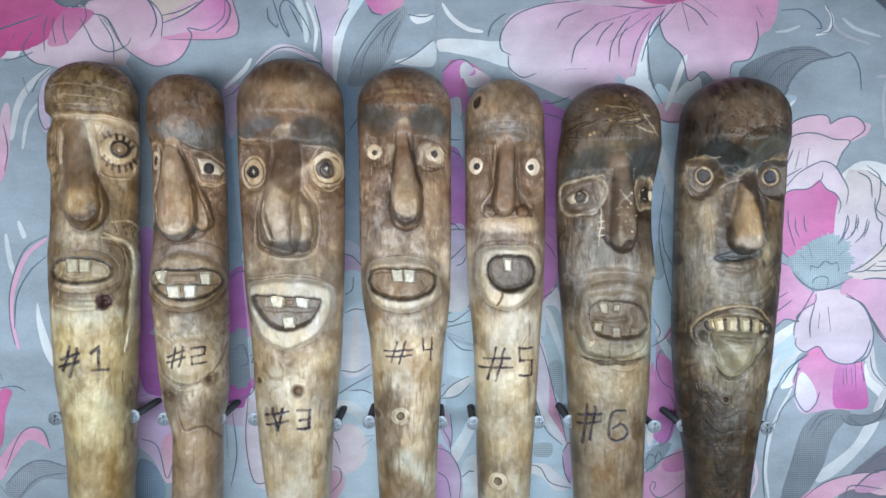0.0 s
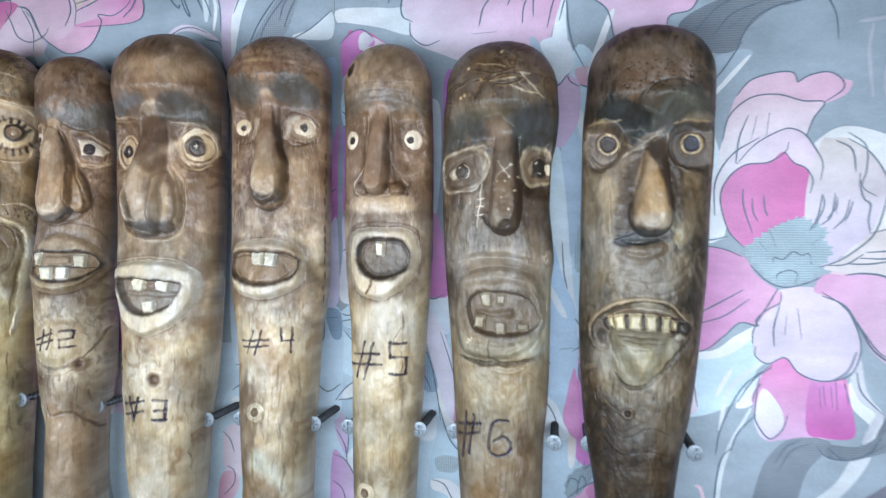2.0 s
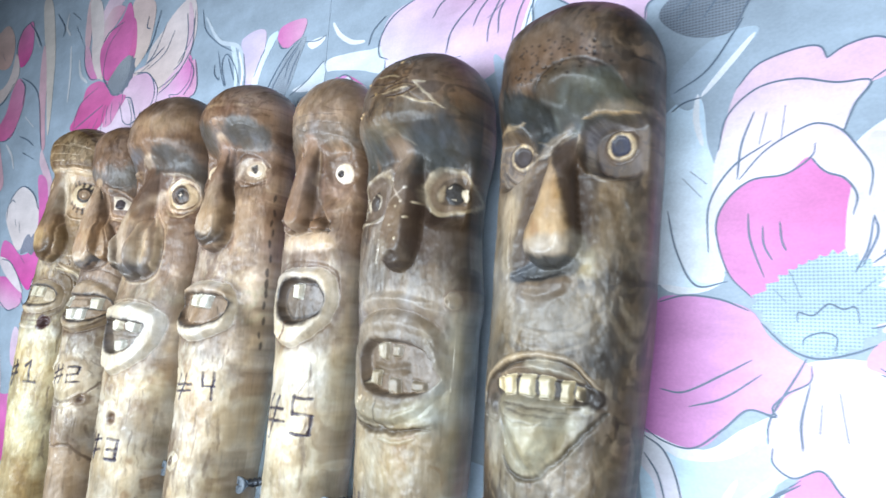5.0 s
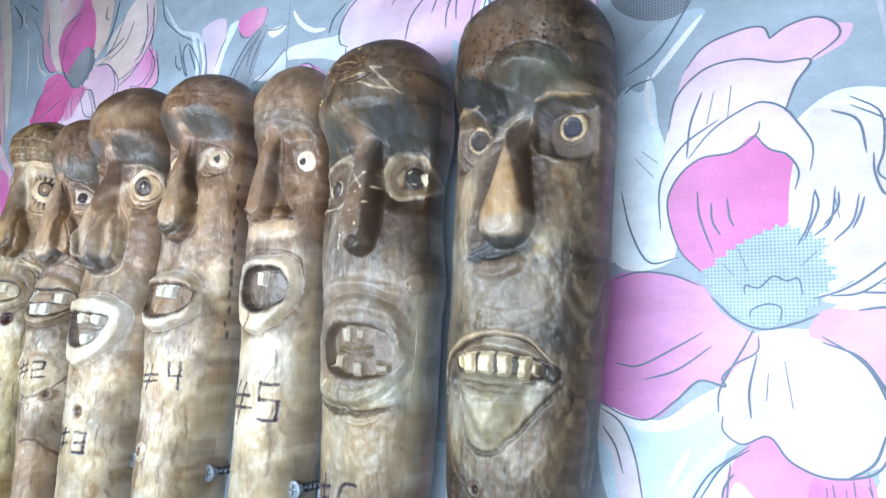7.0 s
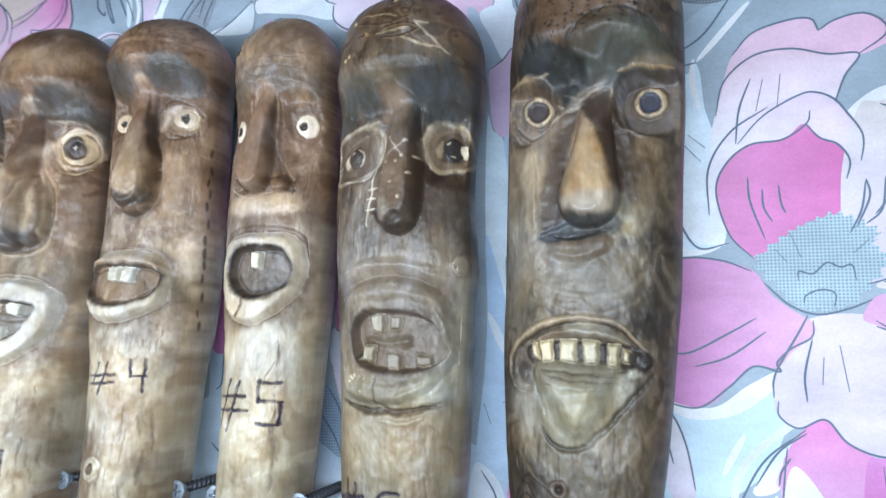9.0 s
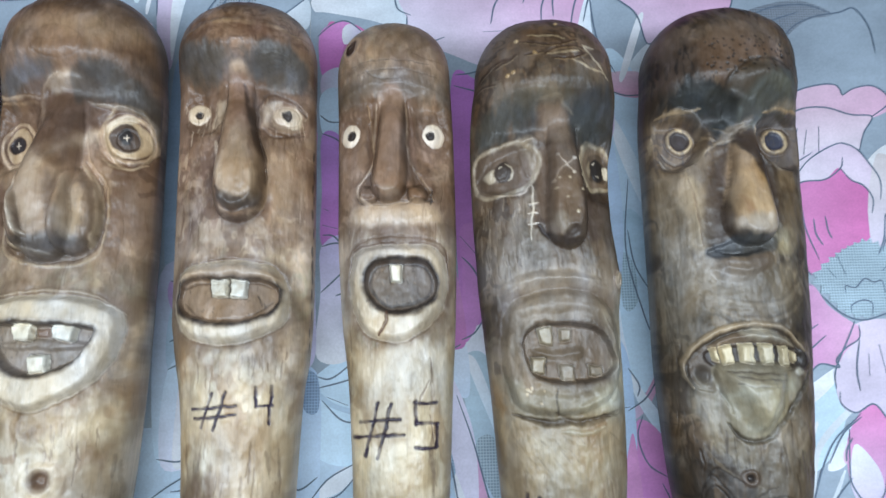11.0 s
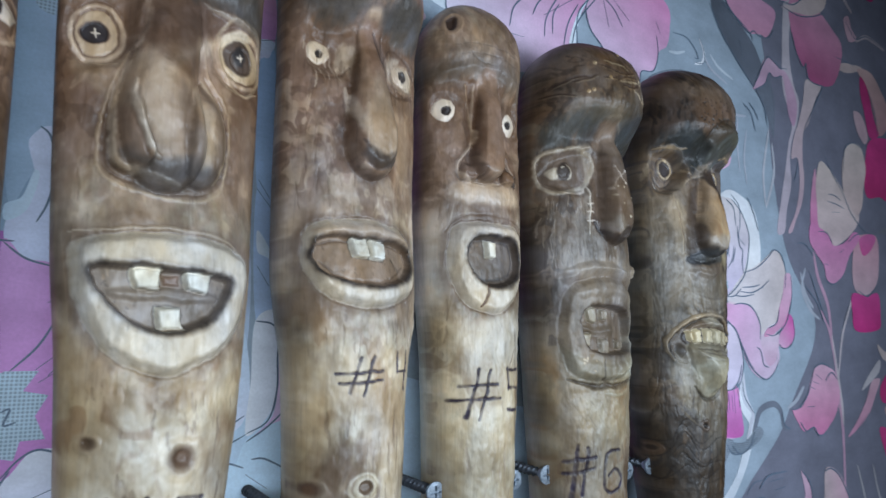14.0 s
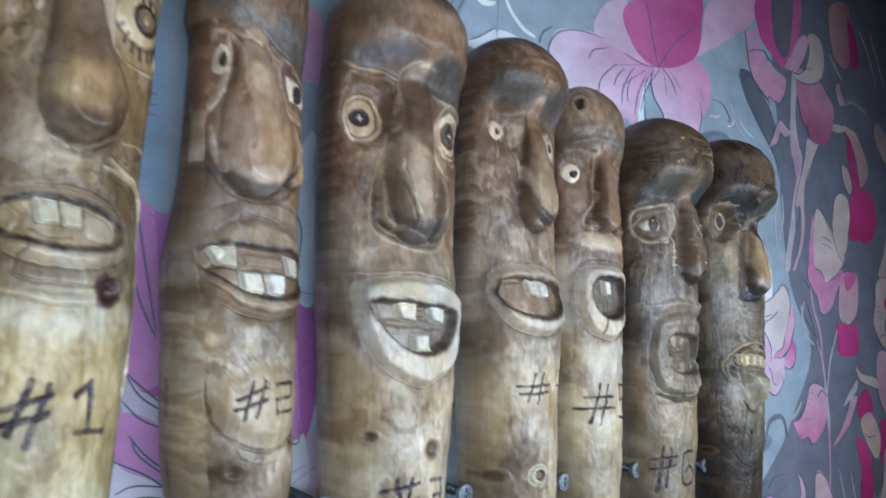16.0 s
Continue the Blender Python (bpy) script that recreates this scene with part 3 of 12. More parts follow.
    s.tooth([(-222.7, -15.1), (-217.2, -15.1), (-217.2, -21.8), (-222.3, -22.1)], 1.4, (0.5, 0.42, 0.27))
    s.tooth([(-216.2, -15.1), (-209.7, -15.5), (-210.4, -22.2), (-216.3, -21.9)], 1.4, (0.52, 0.44, 0.29))
    s.area([(-208.2, -16.8), (-200.8, -19.0), (-202.0, -24.4), (-209.2, -24.2)], 0.8, 1.5, BARE, 0.7, 0.6)
    s.line([(-224.1, -24.1), (-219.0, -25.9), (-213.4, -25.1)], 0.8, 0.4, UMBER, 0.7)
    s.line([(-225.1, -28.4), (-226.9, -36.9), (-215.3, -38.9), (-204.5, -37.5), (-195.1, -31.6), (-192.5, -20.1), (-193.3, -10.4), (-199.5, -4.1)], 0.8, 0.7, BROWN, 0.7)
    s.line([(-229.9, -41.1), (-220.3, -42.8), (-209.2, -43.4), (-199.7, -41.8)], 1.6, -1.2, BARE, 0.7)
    s.line([(-203.1, 0.7), (-191.5, -4.9), (-187.3, -13.5), (-186.7, -30.6), (-187.7, -48.8), (-190.8, -60.6), (-192.5, -70.0)], 1.6, -1.6, BARE, 0.8)
    s.line([(-231.4, -35.8), (-232.4, -49.6), (-231.0, -63.1)], 0.9, -0.7, BARE, 0.6)
    s.area([(-205.1, -35.9), (-199.7, -36.1), (-198.6, -40.3), (-201.6, -44.2), (-206.2, -45.0), (-207.8, -42.4), (-204.5, -39.9)], -0.8, 2, (0.06, 0.03, 0.022), 0.95, 0.8, 0.5)
    s.area(oval((-203.2, -40.3), 2.2, 2.6), -1.5, 1.5, (0.03, 0.016, 0.014), 0.9, 0.6)
    s.area([(-198.4, -10.2), (-189.3, -9.1), (-187.4, -30.4), (-189.7, -48.3), (-197.4, -43.1), (-192.7, -27.0)], 0, 1, (0.11, 0.07, 0.036), 0.7, 2.5, 1.6)
    s.area([(-232.7, -7.5), (-217.6, -6.0), (-200.7, -6.1), (-197.2, -10.2), (-215.2, -9.0), (-231.0, -12.8)], 0, 1, (0.15, 0.1, 0.05), 0.6, 2.0, 1.2)
    s.area([(-230.1, -45.2), (-215.4, -46.3), (-199.7, -44.2), (-198.6, -49.8), (-212.9, -53.0), (-228.6, -51.8)], 0, 1, (0.6, 0.52, 0.36), 0.6, 3.0, 2)
    s.streaks([(-194.3, -79.3), (-189.3, -125.5)], 26, 9, 0.5, UMBER, 0.5)
    s.streaks([(-227.8, -83.1), (-196.7, -119.8)], 18, 10, 0.5, TAN, 0.5, seed=3)
    s.streaks([(-231.1, 29.9), (-186.3, -3.0)], 22, 6, 0.4, UMBER, 0.5, seed=4)
    s.area(oval((-203.0, -39.3), 4.6, 5.0), -1.2, 3, (0.065, 0.03, 0.026), 0.95, 0.9, 0.5)
    s.area([(-197.7, -10.4), (-190.8, -14.6), (-191.5, -35.4), (-196.5, -42.9), (-199.2, -33.2), (-193.8, -24.1)], 0, 1, (0.13, 0.09, 0.045), 0.6, 2.2, 1.4)
    s.line([(-204.5, -2.0), (-193.0, -4.6), (-188.1, -13.5), (-189.0, -35.8), (-191.5, -66.7)], 1.6, -1.0, (0.58, 0.5, 0.33), 0.75)
    s.line([(-201.7, -5.1), (-194.3, -8.1), (-190.3, -15.5), (-191.3, -35.5), (-193.4, -59.2)], 0.7, 0.4, (0.1, 0.07, 0.035), 0.6)
    s.area([(-219.1, -94.6), (-204.8, -92.1), (-198.2, -105.8), (-204.9, -120.1), (-217.8, -116.4)], 0, 1, (0.58, 0.49, 0.27), 0.55, 4.0, 2.4)
    s.area([(-221.4, -129.5), (-189.7, -136.9), (-190.7, -167.4), (-221.2, -153.5)], 0, 1, (0.36, 0.23, 0.09), 0.5, 5.0, 2.4)
    s.area([(-190.5, -85.7), (-187.8, -87.5), (-189.0, -115.1), (-190.2, -105.6)], 0, 1, (0.12, 0.08, 0.04), 0.6, 3.0, 2.2)
    s.burn_number([[(-221.5, -65.2), (-223.2, -73.0), (-225.0, -78.9)], [(-217.2, -66.3), (-219.2, -74.3), (-221.4, -81.8)], [(-226.6, -72.5), (-216.7, -69.3)], [(-227.2, -76.9), (-217.0, -73.9)], [(-209.8, -69.5), (-206.2, -65.9)], [(-206.2, -65.9), (-206.0, -79.0)], [(-209.7, -79.1), (-201.3, -78.9)]], 0.95)
    return s.build("carved_stick", "pale yellow varnished carved wooden stick with lashed eye, numbered one")


def stick_two():
    s = Carving(0.401, 11, (95.2, 20), [(75.9, -177.3, -133.6), (62.4, -177.5, -133.1), (53.9, -175.3, -133.1), (38.7, -174.3, -132.4), (4.7, -174.0, -131.7), (-29.5, -176.6, -131.5), (-50.2, -174.0, -131.5), (-70.9, -172.6, -131.7), (-91.6, -170.3, -131.7), (-105.5, -167.4, -133.2), (-119.4, -163.7, -135.5), (-162.1, -164.8, -136.0)], DEPTH, 202, (0.41, 0.305, 0.195), brow=(60, 18), chin=6.0)
    s.band(-170, -55, (0.48, 0.39, 0.26), 0.6)
    # browner upper face, deepened to copy the torch reaching it less
    s.band(-30, 120, (0.165, 0.104, 0.064), 0.72, 40)
    s.mottle(5, 120, (0.075, 0.045, 0.027), 0.6, (7, 9), 31, 0.12, 0.45)
    s.streaks([(-175.4, 78.0), (-135.1, 76.3)], 22, 8, 0.9, UMBER, 0.6)
    s.area([(-175.4, 62.9), (-168.0, 63.8), (-159.9, 61.7), (-154.8, 57.8), (-144.8, 60.6), (-133.4, 68.3), (-133.1, 55.0), (-139.8, 49.0), (-148.5, 49.8), (-158.7, 55.6), (-165.3, 55.6), (-174.0, 58.8)], 0, 2, (0.11, 0.105, 0.09), 0.6, 2.2, 1.8)
    s.area([(-174.1, 56.8), (-165.3, 54.9), (-160.0, 52.9), (-154.8, 48.9), (-147.3, 47.9), (-133.0, 52.3), (-132.3, 29.4), (-147.3, 27.4), (-154.8, 38.1), (-159.9, 48.8), (-165.3, 48.9), (-166.8, 32.7), (-166.4, 27.9)], -1.4, 3)
    s.line([(-158.7, 56.3), (-152.2, 51.7), (-142.3, 49.3), (-133.1, 53.5)], 0.7, 0.6, UMBER, 0.8)
    s.mottle(-170, -25, (0.16, 0.105, 0.06), 0.55, (8, 13), 1)
    s.mottle(-120, -30, (0.52, 0.44, 0.3), 0.6, (7, 9), 2)
    s.area([(-154.8, 59.8), (-144.8, 63.1), (-133.2, 64.6), (-133.0, 51.1), (-138.6, 40.2), (-147.2, 49.2)], 0, 1, (0.1, 0.095, 0.08), 0.5, 3.0, 2.0)
    # eyes
    s.line([(-150.2, 48.8), (-141.6, 47.1), (-133.7, 41.4), (-132.4, 37.9), (-135.0, 30.1), (-144.9, 30.9), (-148.2, 39.0)], 0.9, -0.9, TAN, 0.6, True)
    s.area([(-148.5, 47.1), (-141.0, 45.4), (-132.7, 38.2), (-135.0, 32.1), (-145.0, 33.0), (-147.5, 39.7)], 0.0, 1, UMBER, 0.8, 0.5)
    s.area([(-146.8, 44.0), (-140.0, 43.3), (-133.4, 38.0), (-135.1, 35.2), (-145.0, 35.1)], 1.0, 1.5, BONE, 0.9, 0.4, smooth_path=False)
    s.area(oval((-141.2, 38.3), 3.1, 3.3), 0.3, 1, (0.03, 0.022, 0.02), 1.0, 0.4)
    s.line([(-145.3, 29.5), (-138.6, 27.8), (-132.3, 31.6)], 0.7, -0.6, BARE, 0.6)
    s.line([(-173.2, 50.4), (-169.5, 52.8), (-166.4, 48.9), (-165.4, 42.2), (-166.6, 34.3), (-170.2, 31.8), (-165.3, 32.9)], 0.9, -0.8, SAND, 0.6, True)
    s.area([(-172.8, 49.3), (-169.5, 51.2), (-167.1, 47.9), (-166.3, 41.9), (-167.5, 35.4), (-170.1, 33.7), (-172.9, 37.2)], 0, 1, UMBER, 0.85, 0.6)
    s.area([(-172.3, 45.9), (-169.3, 47.4), (-167.5, 42.2), (-168.9, 37.9), (-172.1, 38.4)], 0.8, 1.5, BONE, 0.85, 0.5)
    s.area(oval((-170.2, 42.3), 1.3, 2.9), 0.3, 1, (0.03, 0.022, 0.02), 1.0, 0.4)
    for q in ([(-166.3, 75.1), (-161.7, 75.7), (-160.5, 67.4), (-164.7, 65.7)], [(-158.2, 75.2), (-154.6, 75.3), (-154.5, 66.9), (-158.2, 65.8)], [(-150.9, 74.2), (-146.3, 74.5), (-145.5, 64.1), (-150.3, 64.9)], [(-142.5, 73.6), (-134.1, 74.0), (-135.1, 68.1), (-142.0, 65.1)]):
        s.area(q, 0, 1, (0.13, 0.085, 0.052), 0.65, 1.6, 1.2)
    s.area([(-171.1, 61.6), (-158.3, 62.9), (-143.7, 63.2), (-133.1, 59.3), (-133.0, 51.0), (-141.3, 50.0), (-152.1, 52.0), (-162.0, 54.4)], 0, 1, (0.1, 0.098, 0.085), 0.65, 2.4, 1.6)
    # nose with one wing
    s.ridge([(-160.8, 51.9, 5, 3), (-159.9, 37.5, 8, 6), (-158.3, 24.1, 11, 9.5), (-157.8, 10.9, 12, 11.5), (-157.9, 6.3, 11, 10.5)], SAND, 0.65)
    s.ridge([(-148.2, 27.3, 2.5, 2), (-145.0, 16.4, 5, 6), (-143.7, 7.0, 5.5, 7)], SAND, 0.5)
    s.line([(-158.5, 50.9), (-152.9, 39.5), (-148.5, 26.0), (-147.2, 13.8), (-148.5, 2.3), (-154.9, -3.5)], 0.8, 0.9, CHAR, 0.85)
    s.line([(-158.4, 51.6), (-151.7, 41.6), (-146.6, 26.1), (-140.5, 11.2), (-140.4, 3.7), (-146.6, -2.4), (-157.4, -5.1), (-166.2, -3.1), (-172.1, 5.7), (-172.6, 19.4)], 0.8, 0.8, UMBER, 0.8)
    s.line([(-154.8, 48.9), (-149.7, 38.2), (-145.4, 26.1), (-139.2, 11.2), (-138.9, 2.3), (-145.4, -4.5)], 0.6, -0.6, TAN, 0.6)
    s.area([(-162.7, 29.3), (-154.5, 29.4), (-150.8, 16.2), (-152.1, 3.0), (-159.6, 0.4), (-165.6, 8.3), (-164.8, 21.4)], 0, 1, (0.54, 0.44, 0.29), 0.75, 2.5, 1.2)
    s.streaks([(-167.5, 32.7), (-152.3, 8.4)], 14, 9, 0.4, TAN, 0.5, seed=2)
    s.streaks([(-147.3, 27.4), (-131.7, -2.8)], 22, 7, 0.4, UMBER, 0.45, seed=3)
    s.streaks([(-166.4, 25.4), (-168.4, 0.2)], 8, 9, 0.4, UMBER, 0.45, seed=4)
    # mouth
    s.line([(-171.5, -10.1), (-160.1, -4.6), (-147.3, -3.9), (-135.2, -8.9), (-131.6, -19.2)], 0.8, 0.5, UMBER, 0.6)
    s.mouth([(-167.8, -24.0), (-169.0, -16.1), (-157.5, -11.3), (-142.4, -13.1), (-133.2, -21.6), (-132.4, -32.3), (-139.5, -41.0), (-152.4, -45.3), (-165.7, -42.6), (-174.4, -35.6)], [(-175.0, -24.6), (-168.3, -20.5), (-155.0, -20.8), (-140.0, -20.9), (-134.3, -26.4), (-135.9, -31.8), (-145.6, -37.5), (-163.5, -37.1), (-172.1, -31.1)], 1.6, (0.27, 0.19, 0.11), (0.22, 0.15, 0.09), 1.6)
    for q in ([(-172.0, -22.1), (-164.4, -21.4), (-165.3, -29.0), (-169.7, -28.8)], [(-146.0, -22.5), (-140.1, -22.5), (-140.5, -30.1), (-145.4, -29.4)], [(-164.5, -29.6), (-157.2, -29.6), (-156.7, -36.9), (-163.8, -36.6)], [(-154.5, -29.4), (-147.9, -29.5), (-148.0, -36.5), (-154.3, -36.7)]):
        s.tooth(q, 2.4)
    s.area([(-163.5, -23.4), (-147.4, -23.6), (-147.4, -28.4), (-163.0, -28.2)], 1.4, 1.0, (0.3, 0.21, 0.13), 0.8, 0.5, smooth_path=False)
    s.line([(-175.0, -30.1), (-160.1, -29.2), (-146.2, -29.8), (-135.3, -29.7)], 0.5, 0.7, CHAR, 0.8)
    s.line([(-173.1, -34.0), (-165.6, -40.3), (-152.4, -43.0), (-141.3, -39.5), (-133.9, -32.0)], 0.7, 0.6, UMBER, 0.8)
    s.area([(-165.6, -39.0), (-152.5, -39.9), (-142.4, -38.0), (-144.9, -41.3), (-152.5, -42.4), (-161.5, -41.1)], 0.8, 1.5, SAND, 0.6, 1.0)
    s.area([(-174.2, 39.4), (-171.8, 28.3), (-173.6, 5.6), (-172.1, -0.8), (-175.2, -12.5), (-175.3, -38.7)], 0, 1, (0.17, 0.105, 0.062), 0.5, 4.0, 2.4)
    s.area([(-168.5, 25.6), (-154.3, 41.1), (-145.4, 24.4), (-148.6, 5.4), (-160.8, 0.9), (-167.9, 8.8)], 0, 1, (0.34, 0.225, 0.13), 0.45, 3.0, 1.6)
    # chin with the number
    s.area([(-170.0, -66.1), (-154.9, -58.3), (-140.1, -60.7), (-132.7, -68.2), (-136.0, -76.6), (-143.1, -83.3), (-151.2, -86.1), (-159.7, -84.2), (-167.0, -78.6)], 1.2, 5, SAND, 0.6, 2.0)
    s.line([(-171.3, -62.3), (-168.7, -78.3), (-160.6, -85.0), (-151.2, -87.2), (-142.8, -84.3), (-135.4, -76.0), (-131.7, -65.1)], 0.8, 0.9, UMBER, 0.85)
    s.line([(-163.0, -75.7), (-160.4, -88.0), (-149.9, -90.1), (-140.1, -86.6)], 0.6, -0.5, BARE, 0.6)
    s.area(oval((-162.6, -92.9), 5, 5.5), 0, 1, (0.1, 0.06, 0.038), 0.7, 2.5, 1.0)
    s.pit((-162.6, -92.9), 2.2, (0.06, 0.03, 0.022), (0.13, 0.08, 0.05), 1.0)
    s.pit((-141.0, -85.2), 2.4, (0.08, 0.045, 0.03), (0.16, 0.1, 0.06), 1.5)
    s.area([(-157.8, -106.0), (-135.5, -119.8), (-136.0, -163.8), (-163.4, -156.5)], 0, 1, (0.33, 0.21, 0.12), 0.6, 4.0, 2.4)
    s.line([(-158.5, -103.4), (-154.3, -113.1), (-142.7, -112.1), (-135.6, -124.2)], 0.9, 0.8, (0.09, 0.055, 0.035), 0.7)
    s.area([(-165.3, -82.5), (-160.4, -91.7), (-148.3, -96.5), (-134.5, -91.6), (-134.4, -112.8), (-165.0, -107.8)], 0, 1, (0.17, 0.11, 0.066), 0.55, 3.0, 2.4)
    s.area(oval((-167.7, -95.5), 1.6, 4.0), 0, 1, (0.09, 0.055, 0.035), 0.8, 1.2, 0.5)
    s.area([(-163.5, -73.2), (-151.2, -71.5), (-145.4, -82.8), (-154.1, -86.1), (-161.9, -82.5)], 0, 1, (0.62, 0.53, 0.36), 0.55, 3.0, 1.6)
    s.streaks([(-172.7, -54.3), (-132.2, -67.1)], 26, 3, 0.4, UMBER, 0.5, seed=6, turn=70)
    s.streaks([(-166.4, -88.9), (-135.6, -128.1)], 30, 8, 0.6, UMBER, 0.55, seed=7)
    s.streaks([(-137.7, -47.4), (-131.7, -85.4)], 14, 5, 0.5, UMBER, 0.5, seed=8)
    s.burn_number([[(-159.2, -65.1), (-160.3, -71.2), (-161.7, -77.6)], [(-155.0, -64.8), (-156.0, -71.1), (-157.4, -76.6)], [(-163.9, -70.6), (-154.4, -67.3)], [(-164.2, -74.0), (-153.8, -71.2)], [(-150.4, -66.3), (-142.2, -65.6)], [(-142.5, -65.9), (-143.0, -69.9), (-150.2, -70.9)], [(-149.9, -70.9), (-149.7, -75.5)], [(-149.7, -75.5), (-142.0, -74.5)]], 0.62)
    # seen nearer by
    s.area([(-163.8, 42.5), (-160.0, 44.8), (-156.9, 38.9), (-156.9, 27.5), (-153.2, 18.0), (-151.1, 11.2), (-152.6, 4.8), (-160.6, 2.1), (-166.4, 3.5), (-168.4, 7.1), (-169.6, 18.0), (-168.5, 26.2), (-166.9, 34.8)], 0, 1, (0.32, 0.215, 0.125), 0.7, 1.6, 1.0)
    s.area([(-163.8, 41.6), (-160.1, 41.1), (-158.4, 33.9), (-156.9, 25.3), (-154.5, 19.4), (-152.0, 12.1), (-154.7, 8.9), (-157.1, 18.9), (-160.1, 29.8), (-163.4, 34.3)], 0, 1, (0.52, 0.42, 0.28), 0.65, 1.8, 1.0)
    s.area([(-167.5, 7.1), (-164.0, 3.9), (-156.1, 5.7), (-154.7, 3.9), (-160.6, 2.1), (-165.8, 3.0)], 0, 1, (0.54, 0.46, 0.33), 0.6, 1.6, 0.8)
    s.line([(-165.3, 32.1), (-164.1, 21.2), (-163.8, 10.7)], 1.4, 0.2, (0.15, 0.095, 0.055), 0.55)
    s.area([(-174.0, 6.2), (-169.2, 3.9), (-165.7, 1.6), (-160.9, -0.6), (-153.4, 1.6), (-148.5, 4.8), (-145.6, 2.1), (-155.7, -2.4), (-162.1, -2.0), (-168.4, 1.6), (-174.0, 3.0)], -0.4, 1.5, (0.07, 0.064, 0.056), 0.8, 1.2, 0.6)
    s.area([(-171.5, 17.5), (-170.4, 8.5), (-168.4, 3.9), (-174.0, 5.7), (-174.0, 9.4)], -0.5, 1.5, (0.12, 0.08, 0.055), 0.75, 1.0, 0.4)
    s.line([(-169.3, 51.6), (-168.2, 42.1), (-170.3, 30.7), (-174.1, 20.3), (-174.0, 11.6), (-174.0, 7.5)], 1.3, -1.0, (0.42, 0.34, 0.235), 0.75)
    s.line([(-171.3, 18.9), (-170.4, 11.6), (-168.2, 3.5)], 0.9, -0.8, (0.42, 0.34, 0.235), 0.7)
    return s.build("carved_stick", "brown carved wooden stick with necked shaft and four teeth, numbered two")


def stick_three():
    s = Carving(0.397, 3, (103.5, 28), [(72.0, -122.5, -60.8), (55.3, -122.7, -59.8), (4.8, -120.7, -60.0), (-29.2, -118.7, -60.6), (-63.3, -115.0, -61.8), (-97.6, -112.6, -64.2), (-118.3, -111.1, -67.0), (-160.6, -105.3, -69.4)], DEPTH, 303, (0.45, 0.34, 0.22), brow=(62, 25), drawn=6, chin=5.5)
    s.band(-170, -60, (0.55, 0.43, 0.26), 0.65, 20)
    # brown above, its colour darkened further for the torch's weaker light there
    s.band(-18, 120, (0.17, 0.108, 0.068), 0.8, 40)
    s.mottle(-5, 110, (0.075, 0.045, 0.027), 0.55, (9, 10), 31, 0.12, 0.45)
    s.mottle(-20, 50, (0.46, 0.36, 0.23), 0.4, (8, 12), 33, 0.15, 0.5)
    s.band(58, 120, (0.26, 0.185, 0.115), 0.5, 20)
    for p in ((-107.4, 91.2), (-91.2, 95.6), (-85.7, 91.6), (-70.1, 77.0), (-113.5, 79.1), (-88.5, 72.1)):
        s.area(oval(p, 6, 3.4), 0, 1, BROWN, 0.55, 2.5, 1.5)
    s.line(oval((-95.4, 74.3), 10, 7), 0.5, 0.2, BROWN, 0.5, True)
    for q in ([(-113.4, 95.3), (-104.2, 96.9), (-101.8, 89.6), (-111.4, 87.3)], [(-97.2, 97.0), (-90.2, 98.6), (-80.3, 92.7), (-81.8, 88.5), (-96.7, 87.1)], [(-74.8, 74.9), (-66.8, 76.7), (-62.6, 70.8), (-73.7, 68.9)], [(-120.0, 79.3), (-107.9, 80.7), (-104.7, 77.3), (-118.1, 74.6)]):
        s.area(q, 0, 1, (0.09, 0.056, 0.034), 0.75, 2.6, 2.2)
    s.area([(-112.6, 79.0), (-84.4, 86.6), (-67.4, 81.2), (-75.8, 74.8), (-95.0, 80.6), (-118.2, 80.1)], 0, 1, (0.38, 0.3, 0.19), 0.5, 4.0, 2.2)
    s.mottle(-170, -55, (0.25, 0.145, 0.07), 0.65, (11, 17), 2)
    s.mottle(-170, -50, (0.6, 0.51, 0.36), 0.35, (13, 18), 3)
    s.area([(-114.9, 63.3), (-110.2, 70.3), (-99.3, 64.5), (-100.1, 53.9), (-101.6, 39.8), (-107.1, 51.5), (-113.6, 52.8), (-114.8, 47.6)], 0, 1, (0.1, 0.095, 0.088), 0.5, 2.8, 2.0)
    s.area([(-87.0, 66.5), (-74.8, 69.6), (-59.6, 68.1), (-59.7, 46.8), (-67.1, 47.0), (-76.3, 50.9), (-82.4, 40.0), (-85.8, 54.1)], 0, 1, (0.1, 0.095, 0.088), 0.5, 2.8, 2.0)
    # brows
    s.area([(-121.5, 65.0), (-110.2, 65.2), (-101.6, 60.9), (-102.4, 55.7), (-111.9, 54.0), (-120.5, 53.7)], 0, 2.5, (0.095, 0.092, 0.085), 0.7, 2.4, 1.8)
    s.area([(-86.2, 65.4), (-76.3, 63.9), (-65.6, 60.8), (-60.0, 58.6), (-59.8, 49.8), (-68.6, 49.2), (-77.8, 52.0), (-86.2, 57.2)], 0, 2.5, (0.095, 0.092, 0.085), 0.7, 2.4, 1.8)
    s.area(oval((-90.8, 59.9), 6, 3.2), 0.8, 3, BARE, 0.8, 2.0)
    s.area([(-120.5, 52.2), (-102.4, 51.5), (-101.6, 30.4), (-108.7, 22.6), (-120.0, 24.5)], -5, 6)
    s.area([(-83.1, 51.7), (-76.3, 51.2), (-60.3, 45.5), (-60.3, 28.4), (-68.7, 23.0), (-79.4, 27.5), (-82.4, 38.5)], -1.2, 3)
    s.line([(-120.1, 52.9), (-110.2, 52.0), (-102.4, 50.8), (-102.4, 39.8), (-103.9, 30.4)], 0.7, -0.5, SAND, 0.6)
